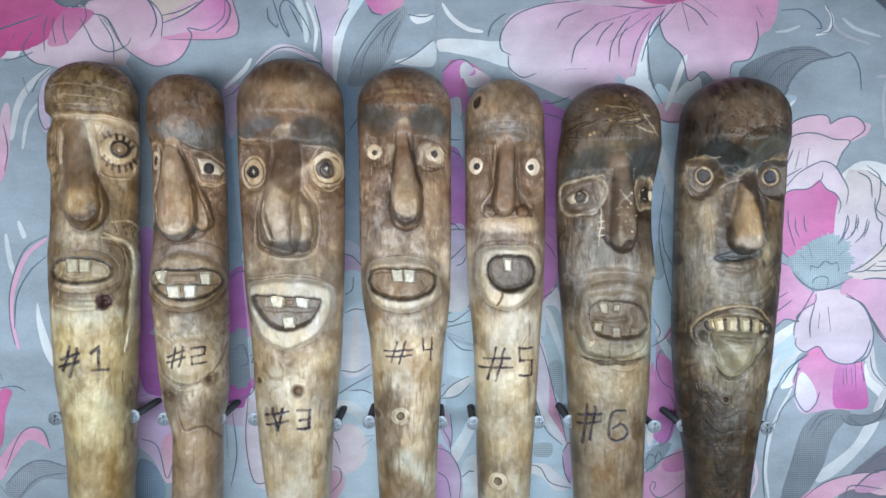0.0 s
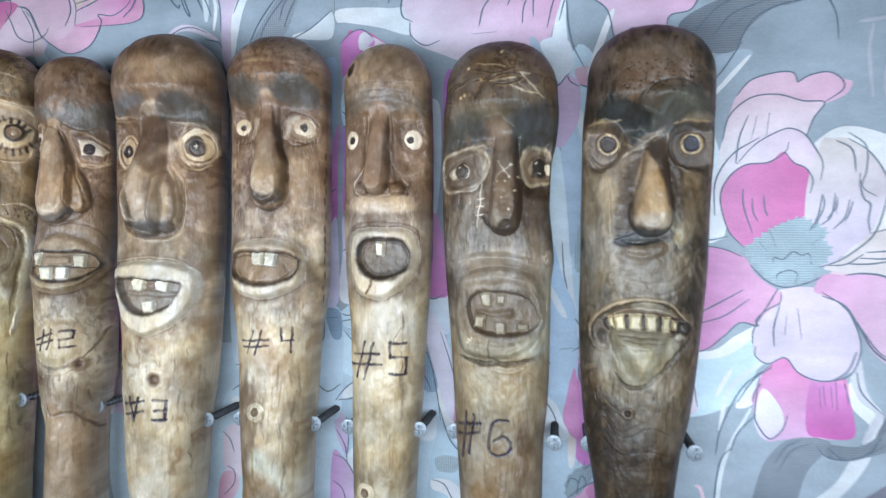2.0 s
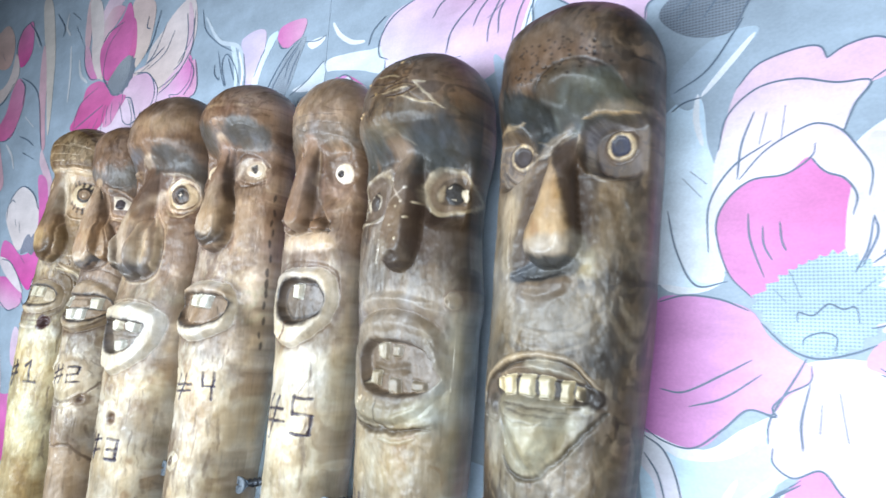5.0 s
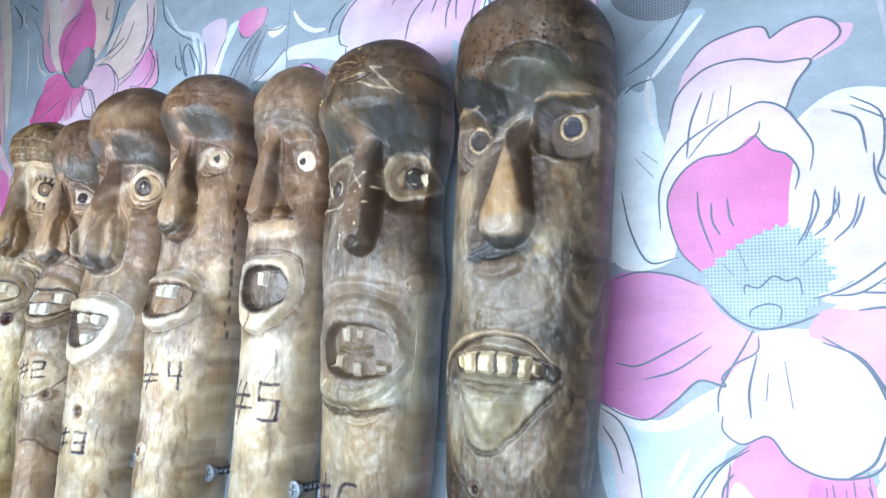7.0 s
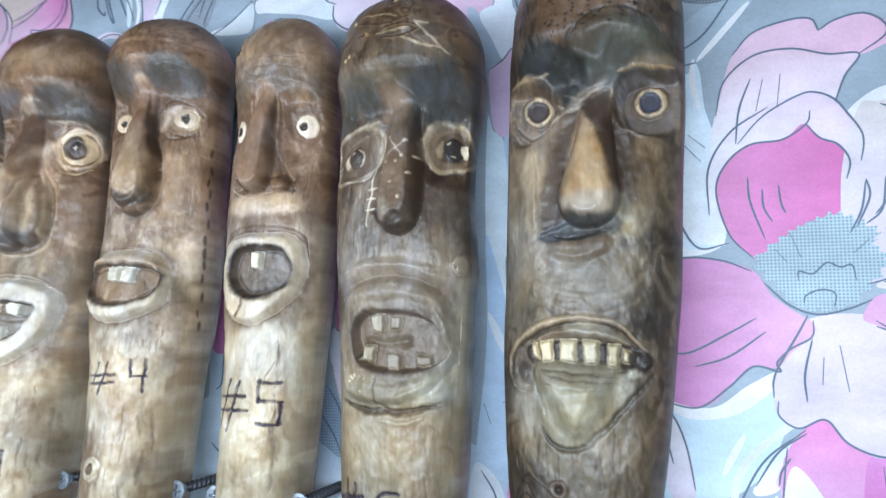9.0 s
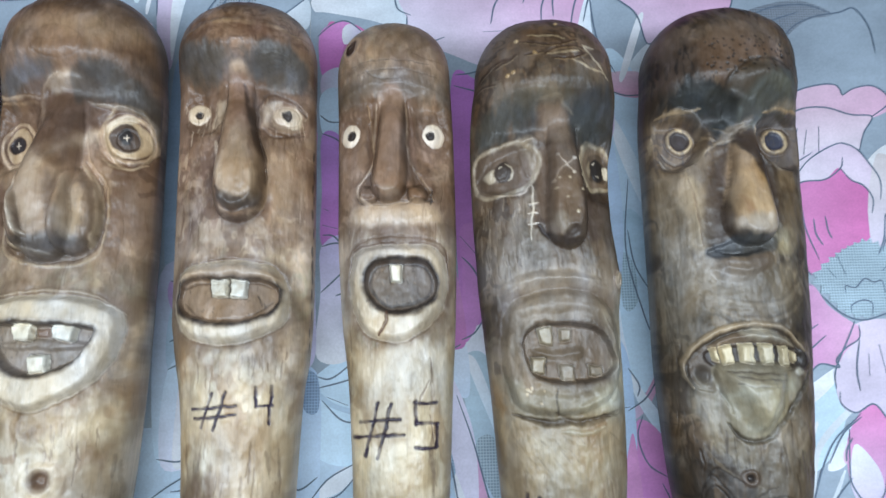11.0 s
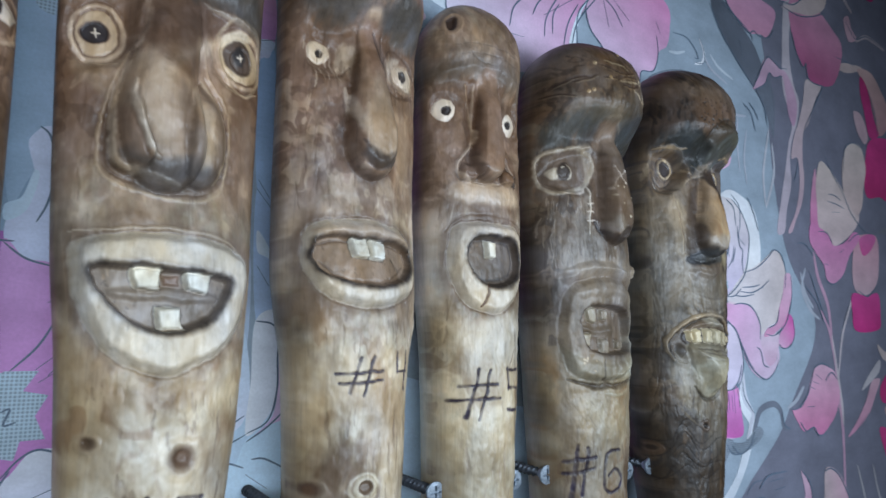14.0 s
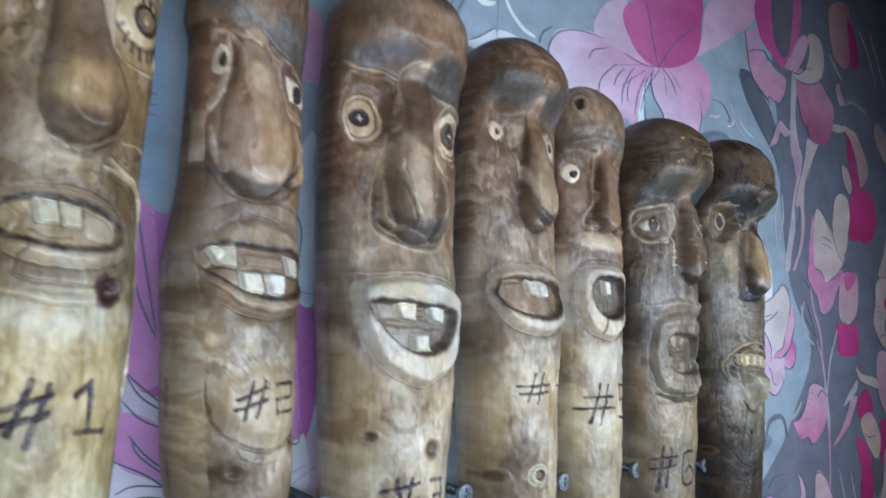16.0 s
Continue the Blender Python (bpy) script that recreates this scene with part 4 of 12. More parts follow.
    s.line([(-83.9, 51.0), (-74.8, 51.3), (-65.6, 48.4), (-60.1, 43.1)], 0.7, -0.5, SAND, 0.6)
    s.area([(-101.6, 55.4), (-83.9, 55.6), (-83.9, 27.4), (-92.4, 24.2), (-101.6, 32.0)], 0, 1, (0.12, 0.075, 0.045), 0.75, 2.0, 0.8)
    # eyes
    s.eye((-112.7, 36.0), 5.3, 7.6, 3.4, 3.9, (0.44, 0.34, 0.2), 1.4, True, (-0.8, 0))
    s.eye((-69.6, 37.8), 7.4, 7.6, 4.3, 4.9, (0.5, 0.41, 0.26), 1.8, True, (-0.4, 0))
    s.line([(-78.6, 43.3), (-76.3, 32.3), (-70.2, 25.3), (-62.5, 28.1)], 0.8, -0.7, BARE, 0.7)
    s.line([(-118.0, 30.7), (-113.7, 25.5), (-107.9, 25.8)], 0.8, -0.7, BARE, 0.7)
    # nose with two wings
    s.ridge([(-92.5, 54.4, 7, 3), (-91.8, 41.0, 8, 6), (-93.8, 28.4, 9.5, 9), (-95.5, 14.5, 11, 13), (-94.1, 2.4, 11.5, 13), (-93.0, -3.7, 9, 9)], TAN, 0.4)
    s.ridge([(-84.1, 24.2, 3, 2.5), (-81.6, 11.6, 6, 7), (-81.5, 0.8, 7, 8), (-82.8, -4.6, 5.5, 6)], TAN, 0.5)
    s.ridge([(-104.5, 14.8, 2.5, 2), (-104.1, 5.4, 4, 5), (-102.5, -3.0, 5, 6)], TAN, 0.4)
    s.area([(-94.3, 32.9), (-89.8, 26.8), (-89.8, 11.5), (-92.8, 3.9), (-99.6, 5.4), (-102.6, 17.6), (-99.6, 26.7)], 0, 1, (0.42, 0.34, 0.22), 0.65, 2.5)
    s.area([(-101.4, 54.5), (-84.3, 54.8), (-84.4, 34.1), (-90.7, 31.8), (-98.2, 31.8), (-101.4, 40.5)], 0, 1, (0.13, 0.085, 0.052), 0.65, 2.4, 1.2)
    s.area([(-104.7, 24.8), (-98.2, 31.2), (-91.3, 30.8), (-89.4, 22.1), (-90.2, 8.0), (-93.1, -1.7), (-99.8, 1.5), (-103.8, 12.3)], 0, 1, (0.5, 0.41, 0.28), 0.55, 2.6, 1.4)
    s.area([(-87.1, 17.8), (-84.2, 22.4), (-79.3, 16.2), (-77.4, 1.5), (-81.2, -1.2), (-86.5, 2.1)], 0, 1, (0.52, 0.43, 0.3), 0.7, 2.0, 1.0)
    s.area(oval((-89.4, 57.0), 3.2, 2.6), 0, 1, (0.56, 0.5, 0.4), 0.5, 1.6, 0.8)
    s.line([(-103.9, 27.3), (-106.6, 17.9), (-104.0, 5.4), (-98.5, -7.8)], 0.7, 0.8, UMBER, 0.8)
    s.line([(-105.6, 16.4), (-101.6, 3.9), (-97.7, -6.2)], 0.5, -0.5, BARE, 0.7)
    s.line([(-84.7, 25.1), (-89.3, 18.0), (-90.4, 5.5), (-88.5, -7.0)], 0.8, 0.9, UMBER, 0.85)
    s.line([(-103.6, 30.1), (-107.7, 17.9), (-110.0, -0.8), (-105.9, -8.9), (-91.6, -12.0), (-80.1, -10.5), (-76.0, -0.8), (-76.6, 14.9), (-83.2, 26.6)], 0.8, 0.8, UMBER, 0.8)
    s.line([(-104.7, 30.4), (-109.1, 18.0), (-111.4, -2.4), (-106.4, -10.9), (-91.6, -14.0), (-78.6, -12.1), (-74.1, -0.8), (-75.1, 16.5), (-81.7, 27.5), (-83.2, 38.4)], 0.6, -0.6, SAND, 0.65)
    s.area([(-102.6, -3.7), (-90.6, -6.8), (-80.1, -3.7), (-80.1, -9.8), (-90.5, -11.0), (-101.1, -9.0)], 0, 1, UMBER, 0.6, 1.5)
    # mouth
    s.area([(-112.8, -20.3), (-96.2, -20.7), (-62.7, -26.3), (-62.0, -34.6), (-76.4, -25.9), (-96.2, -24.4), (-116.0, -27.1)], 0, 1, (0.17, 0.11, 0.066), 0.55, 2.6, 1.6)
    s.area([(-115.2, -55.1), (-104.2, -65.3), (-93.1, -69.6), (-80.9, -66.8), (-67.3, -56.2), (-65.8, -63.0), (-81.0, -73.9), (-96.2, -75.0), (-113.5, -69.4)], 0, 1, (0.2, 0.13, 0.075), 0.5, 3.0, 1.8)
    s.line([(-116.9, -25.6), (-96.2, -23.8), (-76.4, -25.2), (-65.0, -32.5)], 0.6, -0.6, BARE, 0.7)
    s.mouth([(-116.2, -33.9), (-113.7, -27.6), (-96.2, -25.3), (-76.4, -26.8), (-66.4, -32.1), (-65.8, -42.9), (-71.8, -55.7), (-82.5, -64.1), (-93.2, -67.0), (-104.2, -62.6), (-112.4, -51.1)], [(-112.1, -35.9), (-99.3, -35.0), (-84.0, -36.0), (-73.9, -37.3), (-74.2, -42.6), (-79.7, -50.8), (-90.1, -54.9), (-100.6, -53.0), (-108.7, -44.7)], 2.8, (0.54, 0.46, 0.34), (0.19, 0.15, 0.115), 4.0, 0.85, 0.75)
    for q in ([(-102.5, -36.0), (-94.5, -35.9), (-95.3, -43.0), (-101.7, -41.8)], [(-88.3, -36.6), (-80.0, -37.0), (-81.2, -42.9), (-87.6, -41.8)], [(-95.4, -47.1), (-88.6, -47.2), (-87.9, -54.0), (-94.9, -53.9)]):
        s.tooth(q, 3.6)
    s.area([(-105.7, -41.4), (-79.4, -42.1), (-79.4, -45.8), (-104.1, -45.1)], 1.4, 1.5, (0.2, 0.16, 0.12), 0.6, 0.8)
    s.area([(-94.1, -37.5), (-89.1, -37.5), (-89.1, -41.2), (-93.7, -41.1)], 1.2, 0.7, (0.17, 0.1, 0.065), 0.7, 0.4, smooth_path=False)
    # lower shaft
    s.pit((-86.6, -89.9), 4.0, (0.1, 0.055, 0.03), (0.55, 0.42, 0.25), 1.5)
    s.pit((-109.2, -84.4), 1.8, UMBER, SAND, 0.8)
    s.area([(-80.9, -81.6), (-65.9, -77.6), (-64.8, -100.9), (-73.5, -103.1), (-81.0, -95.6)], 0, 1, BROWN, 0.4, 4, 2)
    s.streaks([(-109.7, -87.6), (-68.4, -166.0)], 40, 12, 0.5, TAN, 0.55, seed=1)
    s.streaks([(-106.1, -93.0), (-97.9, -107.8)], 10, 8, 1.2, BROWN, 0.6, seed=2)
    s.streaks([(-77.9, -75.6), (-64.8, -136.7)], 20, 9, 0.45, UMBER, 0.5, seed=5)
    s.streaks([(-119.0, 21.3), (-61.2, -17.2)], 34, 10, 0.35, BROWN, 0.5, seed=3)
    s.streaks([(-113.5, -69.4), (-66.0, -82.6)], 24, 5, 0.4, BROWN, 0.5, seed=4)
    s.burn_number([[(-101.4, -100.0), (-99.8, -106.4), (-97.9, -112.2)], [(-95.4, -99.7), (-96.6, -106.1), (-98.3, -112.9)], [(-105.1, -103.6), (-92.2, -101.5)], [(-104.5, -109.3), (-92.3, -107.0)], [(-86.7, -100.9), (-79.5, -101.5)], [(-79.8, -101.5), (-80.4, -111.4)], [(-86.7, -111.4), (-79.9, -111.6)], [(-85.2, -106.3), (-80.1, -106.5)]], 0.85)
    # seen nearer by
    s.area([(-122.7, 58.1), (-120.6, 62.0), (-115.1, 64.9), (-106.3, 67.3), (-97.3, 66.4), (-97.1, 62.7), (-101.8, 60.0), (-103.4, 55.0), (-110.8, 55.0), (-118.0, 55.8)], 0, 1, (0.125, 0.127, 0.128), 0.7, 2.0, 1.2)
    s.line([(-121.8, 57.1), (-117.7, 54.4), (-109.3, 54.5), (-102.2, 53.6)], 1.0, -0.8, (0.48, 0.4, 0.29), 0.7)
    s.area([(-99.4, 56.5), (-97.9, 60.0), (-92.9, 59.6), (-87.7, 64.8), (-83.2, 61.7), (-76.5, 55.2), (-73.0, 47.4), (-79.5, 41.9), (-98.5, 32.3), (-101.9, 31.8), (-99.6, 45.5)], 0, 1, (0.125, 0.082, 0.054), 0.7, 1.6, 0.8)
    s.line([(-94.8, 62.1), (-99.4, 59.5), (-101.5, 53.6), (-100.3, 42.7), (-102.9, 30.9)], 0.9, -0.8, (0.46, 0.37, 0.26), 0.7)
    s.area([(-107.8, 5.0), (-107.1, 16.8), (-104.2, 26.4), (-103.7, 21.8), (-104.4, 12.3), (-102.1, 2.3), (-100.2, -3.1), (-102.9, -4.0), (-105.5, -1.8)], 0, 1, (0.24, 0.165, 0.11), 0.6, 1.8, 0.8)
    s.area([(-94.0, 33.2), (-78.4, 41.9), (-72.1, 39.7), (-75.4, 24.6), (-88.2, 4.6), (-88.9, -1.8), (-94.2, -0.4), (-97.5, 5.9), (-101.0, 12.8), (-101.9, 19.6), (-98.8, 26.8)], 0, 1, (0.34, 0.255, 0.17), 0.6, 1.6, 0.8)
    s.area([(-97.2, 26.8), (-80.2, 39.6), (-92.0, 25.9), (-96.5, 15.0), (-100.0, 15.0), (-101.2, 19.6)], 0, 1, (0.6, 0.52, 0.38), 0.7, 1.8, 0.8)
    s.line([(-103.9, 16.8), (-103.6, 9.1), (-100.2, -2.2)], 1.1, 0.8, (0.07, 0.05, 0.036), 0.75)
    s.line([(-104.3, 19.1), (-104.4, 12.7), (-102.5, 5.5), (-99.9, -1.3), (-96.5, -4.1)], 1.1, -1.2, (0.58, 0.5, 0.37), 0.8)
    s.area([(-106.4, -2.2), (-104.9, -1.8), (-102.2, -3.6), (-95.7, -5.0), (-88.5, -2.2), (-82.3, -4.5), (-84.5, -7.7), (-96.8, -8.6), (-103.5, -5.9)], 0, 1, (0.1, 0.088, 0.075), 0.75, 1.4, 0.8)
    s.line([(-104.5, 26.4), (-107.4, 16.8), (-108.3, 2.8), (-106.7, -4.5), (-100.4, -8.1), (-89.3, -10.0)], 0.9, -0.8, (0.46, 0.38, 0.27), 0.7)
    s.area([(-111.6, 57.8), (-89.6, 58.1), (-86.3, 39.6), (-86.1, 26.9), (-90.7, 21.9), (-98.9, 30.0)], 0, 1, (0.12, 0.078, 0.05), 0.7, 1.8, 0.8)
    # olive shadows on the nose's flank and underside, put into the stain
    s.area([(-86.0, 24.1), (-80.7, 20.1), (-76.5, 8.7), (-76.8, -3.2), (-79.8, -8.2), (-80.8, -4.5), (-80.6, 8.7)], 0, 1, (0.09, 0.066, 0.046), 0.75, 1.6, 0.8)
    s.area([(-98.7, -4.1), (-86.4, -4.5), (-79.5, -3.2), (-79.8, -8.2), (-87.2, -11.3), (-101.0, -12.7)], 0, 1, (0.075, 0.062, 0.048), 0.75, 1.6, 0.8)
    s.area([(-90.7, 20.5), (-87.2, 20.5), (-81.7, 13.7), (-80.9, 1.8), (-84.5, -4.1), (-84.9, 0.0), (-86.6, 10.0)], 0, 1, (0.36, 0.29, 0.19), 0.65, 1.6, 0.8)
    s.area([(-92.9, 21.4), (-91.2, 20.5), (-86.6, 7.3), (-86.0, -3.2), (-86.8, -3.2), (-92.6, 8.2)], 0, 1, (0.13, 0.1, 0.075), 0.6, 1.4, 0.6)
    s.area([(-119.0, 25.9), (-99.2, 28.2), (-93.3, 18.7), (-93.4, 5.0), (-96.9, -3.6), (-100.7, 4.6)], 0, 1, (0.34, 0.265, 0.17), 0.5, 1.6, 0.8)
    s.line([(-84.5, 25.5), (-78.9, 17.8), (-76.2, 8.7), (-76.2, -0.9), (-79.1, -7.7)], 0.9, -0.6, (0.42, 0.35, 0.24), 0.65)
    s.area([(-96.6, 62.1), (-87.9, 61.1), (-88.7, 57.6), (-95.2, 55.6), (-99.7, 58.5)], 0, 1, (0.4, 0.35, 0.26), 0.55, 1.8, 1.0)
    s.area([(-65.0, 38.3), (-66.0, 33.8), (-68.6, 31.0), (-72.6, 29.7), (-76.4, 32.4), (-78.1, 37.8), (-77.4, 42.8), (-73.6, 46.1), (-69.3, 45.2), (-65.8, 43.4)], 0, 1, (0.42, 0.34, 0.2), 0.7, 0.6, 0)
    s.area([(-78.1, 39.7), (-75.5, 45.1), (-70.1, 47.4), (-66.2, 46.1), (-69.3, 44.3), (-73.6, 42.4)], 0, 1, (0.6, 0.54, 0.38), 0.8, 0.6, 0)
    s.area([(-65.8, 38.8), (-66.4, 34.7), (-68.8, 32.9), (-72.1, 32.8), (-75.4, 34.7), (-76.7, 38.3), (-75.4, 41.5), (-73.0, 43.8), (-69.6, 44.3), (-67.1, 42.0)], 0, 1, (0.05, 0.034, 0.024), 0.95, 0.5, 0)
    s.area([(-68.3, 38.8), (-69.1, 37.4), (-69.6, 36.0), (-71.5, 36.0), (-72.4, 36.9), (-73.9, 39.2), (-73.0, 40.6), (-71.8, 42.0), (-70.4, 42.4), (-68.8, 40.6)], 0, 1, (0.02, 0.018, 0.016), 0.95, 0.5, 0)
    s.line([(-72.1, 38.8), (-69.6, 38.8)], 0.32, -0.1, BONE, 0.85)
    s.line([(-70.9, 40.1), (-70.4, 37.4)], 0.32, -0.1, BONE, 0.85)
    s.line([(-80.9, 34.2), (-78.8, 42.4), (-74.2, 49.7), (-66.9, 50.7), (-63.0, 47.9), (-62.4, 40.6), (-62.6, 32.0), (-66.2, 26.0), (-72.3, 25.1), (-77.7, 28.7)], 0.8, -0.4, (0.42, 0.35, 0.23), 0.55)
    s.line([(-84.3, 51.9), (-75.5, 50.2), (-66.7, 49.3), (-62.0, 46.6), (-60.1, 40.6)], 1.0, -0.5, (0.4, 0.35, 0.26), 0.6)
    s.area([(-90.1, 63.8), (-74.4, 67.4), (-63.2, 59.1), (-59.9, 47.0), (-60.0, 37.4), (-63.5, 46.6), (-73.3, 50.6), (-88.4, 52.3)], 0, 1, (0.062, 0.06, 0.05), 0.7, 1.8, 1.2)
    s.area([(-64.1, 80.7), (-61.1, 79.7), (-62.3, 64.8), (-59.9, 56.2), (-62.1, 64.3)], 0, 1, (0.09, 0.058, 0.036), 0.6, 2.5, 2.0)
    return s.build("carved_stick", "widest brown carved wooden stick with round eyes, numbered three")


def stick_four():
    s = Carving(0.398, 2, (98.8, 25), [(70.8, -52.1, 3.7), (38.8, -51.2, 3.8), (4.9, -50.9, 3.9), (-29.2, -50.0, 3.6), (-49.8, -47.3, 2.3), (-63.5, -44.9, 0.2), (-98.0, -42.6, -2.1), (-118.8, -41.6, -3.4), (-161.3, -39.3, -4.8)], DEPTH, 404, (0.48, 0.37, 0.25), brow=(65, 26), chin=5.5)
    s.band(-170, -55, (0.55, 0.43, 0.26), 0.65, 20)
    # brown upper face with the torch's fade upwards put into the stain
    s.band(-15, 120, (0.18, 0.116, 0.074), 0.78, 40)
    s.mottle(0, 110, (0.085, 0.05, 0.03), 0.6, (8, 9), 31, 0.12, 0.45)
    s.mottle(-20, 45, (0.5, 0.4, 0.27), 0.45, (8, 12), 33, 0.15, 0.5)
    s.line([(-42.5, 83.2), (-29.7, 85.7), (-17.1, 85.5), (-4.3, 82.2)], 1.6, 0.3, BROWN, 0.5)
    s.line([(-45.7, 79.4), (-32.9, 82.8), (-14.0, 82.3), (-1.1, 78.5)], 1.4, -0.4, SAND, 0.6)
    for p in ((-44.0, 81.7), (-14.8, 80.6), (-26.6, 92.2), (-4.4, 75.6)):
        s.area(oval(p, 4.5, 3), 0, 1, BROWN, 0.6, 2, 1.2)
    s.mottle(-170, -45, (0.22, 0.13, 0.062), 0.6, (11, 18), 1)
    s.mottle(-170, -45, (0.6, 0.51, 0.36), 0.35, (13, 20), 2)
    s.mottle(48, 120, (0.1, 0.06, 0.034), 0.6, (7, 5), 3)
    s.area([(-47.6, 73.2), (-39.2, 74.2), (-25.0, 68.5), (-17.1, 72.6), (1.4, 72.9), (1.9, 60.4), (-7.6, 59.4), (-18.7, 59.1), (-23.4, 62.2), (-29.7, 59.0), (-47.3, 60.4)], 0, 1, (0.12, 0.105, 0.085), 0.5, 3.0, 2.2)
    # brows
    s.area([(-47.0, 72.0), (-37.6, 74.0), (-28.1, 71.9), (-24.2, 67.6), (-31.3, 61.8), (-39.2, 63.5), (-46.5, 65.9)], 0.4, 4, (0.11, 0.105, 0.09), 0.55, 2.6, 2.0)
    s.area([(-20.3, 71.4), (-12.4, 73.8), (-1.1, 71.5), (1.4, 62.7), (-7.6, 61.9), (-17.1, 63.1)], 0.4, 4, (0.11, 0.105, 0.09), 0.55, 2.6, 2.0)
    s.area([(-47.3, 61.2), (-29.7, 60.6), (-30.5, 38.6), (-45.0, 38.8)], -4.0, 8, BROWN, 0.45, 3.0, 1.5)
    s.area([(-18.7, 61.5), (1.4, 60.3), (1.4, 39.5), (-14.0, 38.7)], -1.0, 8, BROWN, 0.45, 3.0, 1.5)
    s.area(oval((-24.2, 65.0), 3.5, 2.2), 0.5, 2, BARE, 0.7, 1.5)
    # eyes
    s.eye((-41.6, 48.2), 4.3, 4.3, 1.6, None, (0.62, 0.54, 0.38), 0, False, (0.3, -0.4))
    s.area([(-34.4, 51.2), (-29.4, 51.9), (-30.0, 44.9), (-32.8, 40.2), (-35.2, 43.3)], 0.3, 1.5, (0.58, 0.5, 0.36), 0.6, 1.2, 0.8)
    s.eye((-6.7, 46.8), 5.0, 3.9, 1.8, None, (0.64, 0.56, 0.4), 0, False, (-0.3, 0))
    s.area([(-13.2, 51.3), (-9.2, 52.7), (-10.8, 49.0), (-12.4, 43.5), (-14.8, 41.8), (-15.2, 48.1)], 0.3, 1.5, (0.58, 0.5, 0.36), 0.6, 1.2, 0.8)
    s.line([(-45.7, 42.1), (-40.8, 38.4), (-34.4, 39.4), (-30.9, 43.3)], 0.6, 0.5, UMBER, 0.7)
    s.line([(-13.2, 41.1), (-6.0, 38.6), (0.9, 41.8)], 0.6, 0.5, UMBER, 0.7)
    s.area([(-46.5, 72.5), (-35.9, 73.0), (-28.8, 69.1), (-30.7, 62.8), (-35.9, 58.4), (-43.8, 62.6)], 0, 1, (0.1, 0.098, 0.088), 0.6, 2.4, 2.0)
    s.area([(-19.7, 69.2), (-7.4, 72.7), (2.1, 65.8), (0.0, 58.6), (-12.6, 58.6), (-18.5, 63.0)], 0, 1, (0.1, 0.098, 0.088), 0.65, 2.4, 2.0)
    s.streaks([(-47.9, 54.5), (-32.0, 39.6)], 16, 6, 0.45, (0.6, 0.52, 0.38), 0.4, seed=21)
    s.streaks([(-16.5, 54.0), (0.7, 40.4)], 14, 6, 0.45, (0.58, 0.5, 0.36), 0.35, seed=22)
    s.streaks([(-47.9, 48.0), (-32.0, 35.7)], 14, 5, 0.4, UMBER, 0.6, seed=23)
    s.streaks([(-15.2, 46.2), (2.1, 36.7)], 14, 5, 0.4, UMBER, 0.6, seed=24)
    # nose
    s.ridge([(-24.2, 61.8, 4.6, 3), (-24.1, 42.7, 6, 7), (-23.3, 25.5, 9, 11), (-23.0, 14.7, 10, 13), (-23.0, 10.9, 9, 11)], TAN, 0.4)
    s.area([(-27.3, 60.6), (-20.3, 60.6), (-18.7, 40.2), (-26.5, 40.1)], 0, 1, (0.2, 0.12, 0.07), 0.6, 1.5)
    s.area([(-23.3, 40.9), (-17.5, 27.0), (-18.1, 16.3), (-23.3, 12.9), (-27.9, 17.0), (-27.6, 28.5)], 0, 1, (0.48, 0.38, 0.25), 0.7, 2.2, 1.0)
    s.area([(-31.0, 17.0), (-26.4, 11.4), (-18.7, 11.4), (-14.9, 17.1), (-15.3, 9.9), (-22.5, 5.6), (-29.7, 9.8)], 0, 1, (0.1, 0.064, 0.04), 0.75, 1.6, 0.8)
    s.line([(-28.9, 59.0), (-29.7, 41.7), (-32.5, 24.4), (-30.9, 11.1), (-23.1, 4.8), (-15.2, 11.1), (-13.7, 24.5), (-17.1, 40.2), (-18.7, 59.1)], 0.8, 0.8, UMBER, 0.75)
    s.line([(-17.1, 40.2), (-12.7, 24.5), (-13.7, 10.3), (-18.7, 4.0)], 0.6, -0.5, SAND, 0.5)
    s.area([(-45.7, 11.9), (-32.8, 11.9), (-39.1, 2.4), (-45.7, 4.0)], 0, 1, (0.13, 0.1, 0.08), 0.4, 4)
    # mouth
    s.mouth([(-46.0, -25.9), (-43.2, -16.2), (-25.7, -13.2), (-10.0, -15.3), (-4.1, -23.4), (-4.1, -36.1), (-13.2, -43.0), (-26.5, -45.0), (-38.4, -41.6), (-44.9, -33.8)], [(-44.0, -25.0), (-40.7, -20.2), (-24.9, -19.7), (-9.2, -21.5), (-6.3, -28.8), (-12.7, -35.9), (-26.5, -37.9), (-39.2, -34.7), (-43.7, -29.7)], 2.4, (0.58, 0.48, 0.34), (0.22, 0.145, 0.09), 2.2)
    s.line([(-44.0, -23.8), (-32.8, -22.0), (-17.1, -21.9), (-6.8, -24.0)], 0.7, 0.7, UMBER, 0.8)
    s.area([(-42.7, -17.8), (-25.0, -15.0), (-9.2, -17.4), (-6.8, -21.2), (-24.9, -19.4), (-40.7, -19.9)], 0.6, 2, (0.3, 0.2, 0.12), 0.6, 1.5)
    s.tooth([(-31.4, -20.5), (-25.0, -20.5), (-25.0, -27.6), (-30.9, -27.4)], 3.2)
    s.tooth([(-24.5, -20.5), (-18.2, -21.0), (-18.7, -27.6), (-24.5, -27.6)], 3.2)
    s.line([(-41.6, -28.8), (-36.0, -34.1), (-26.5, -36.0), (-15.5, -34.5), (-8.9, -28.7)], 0.6, 0.5, UMBER, 0.7)
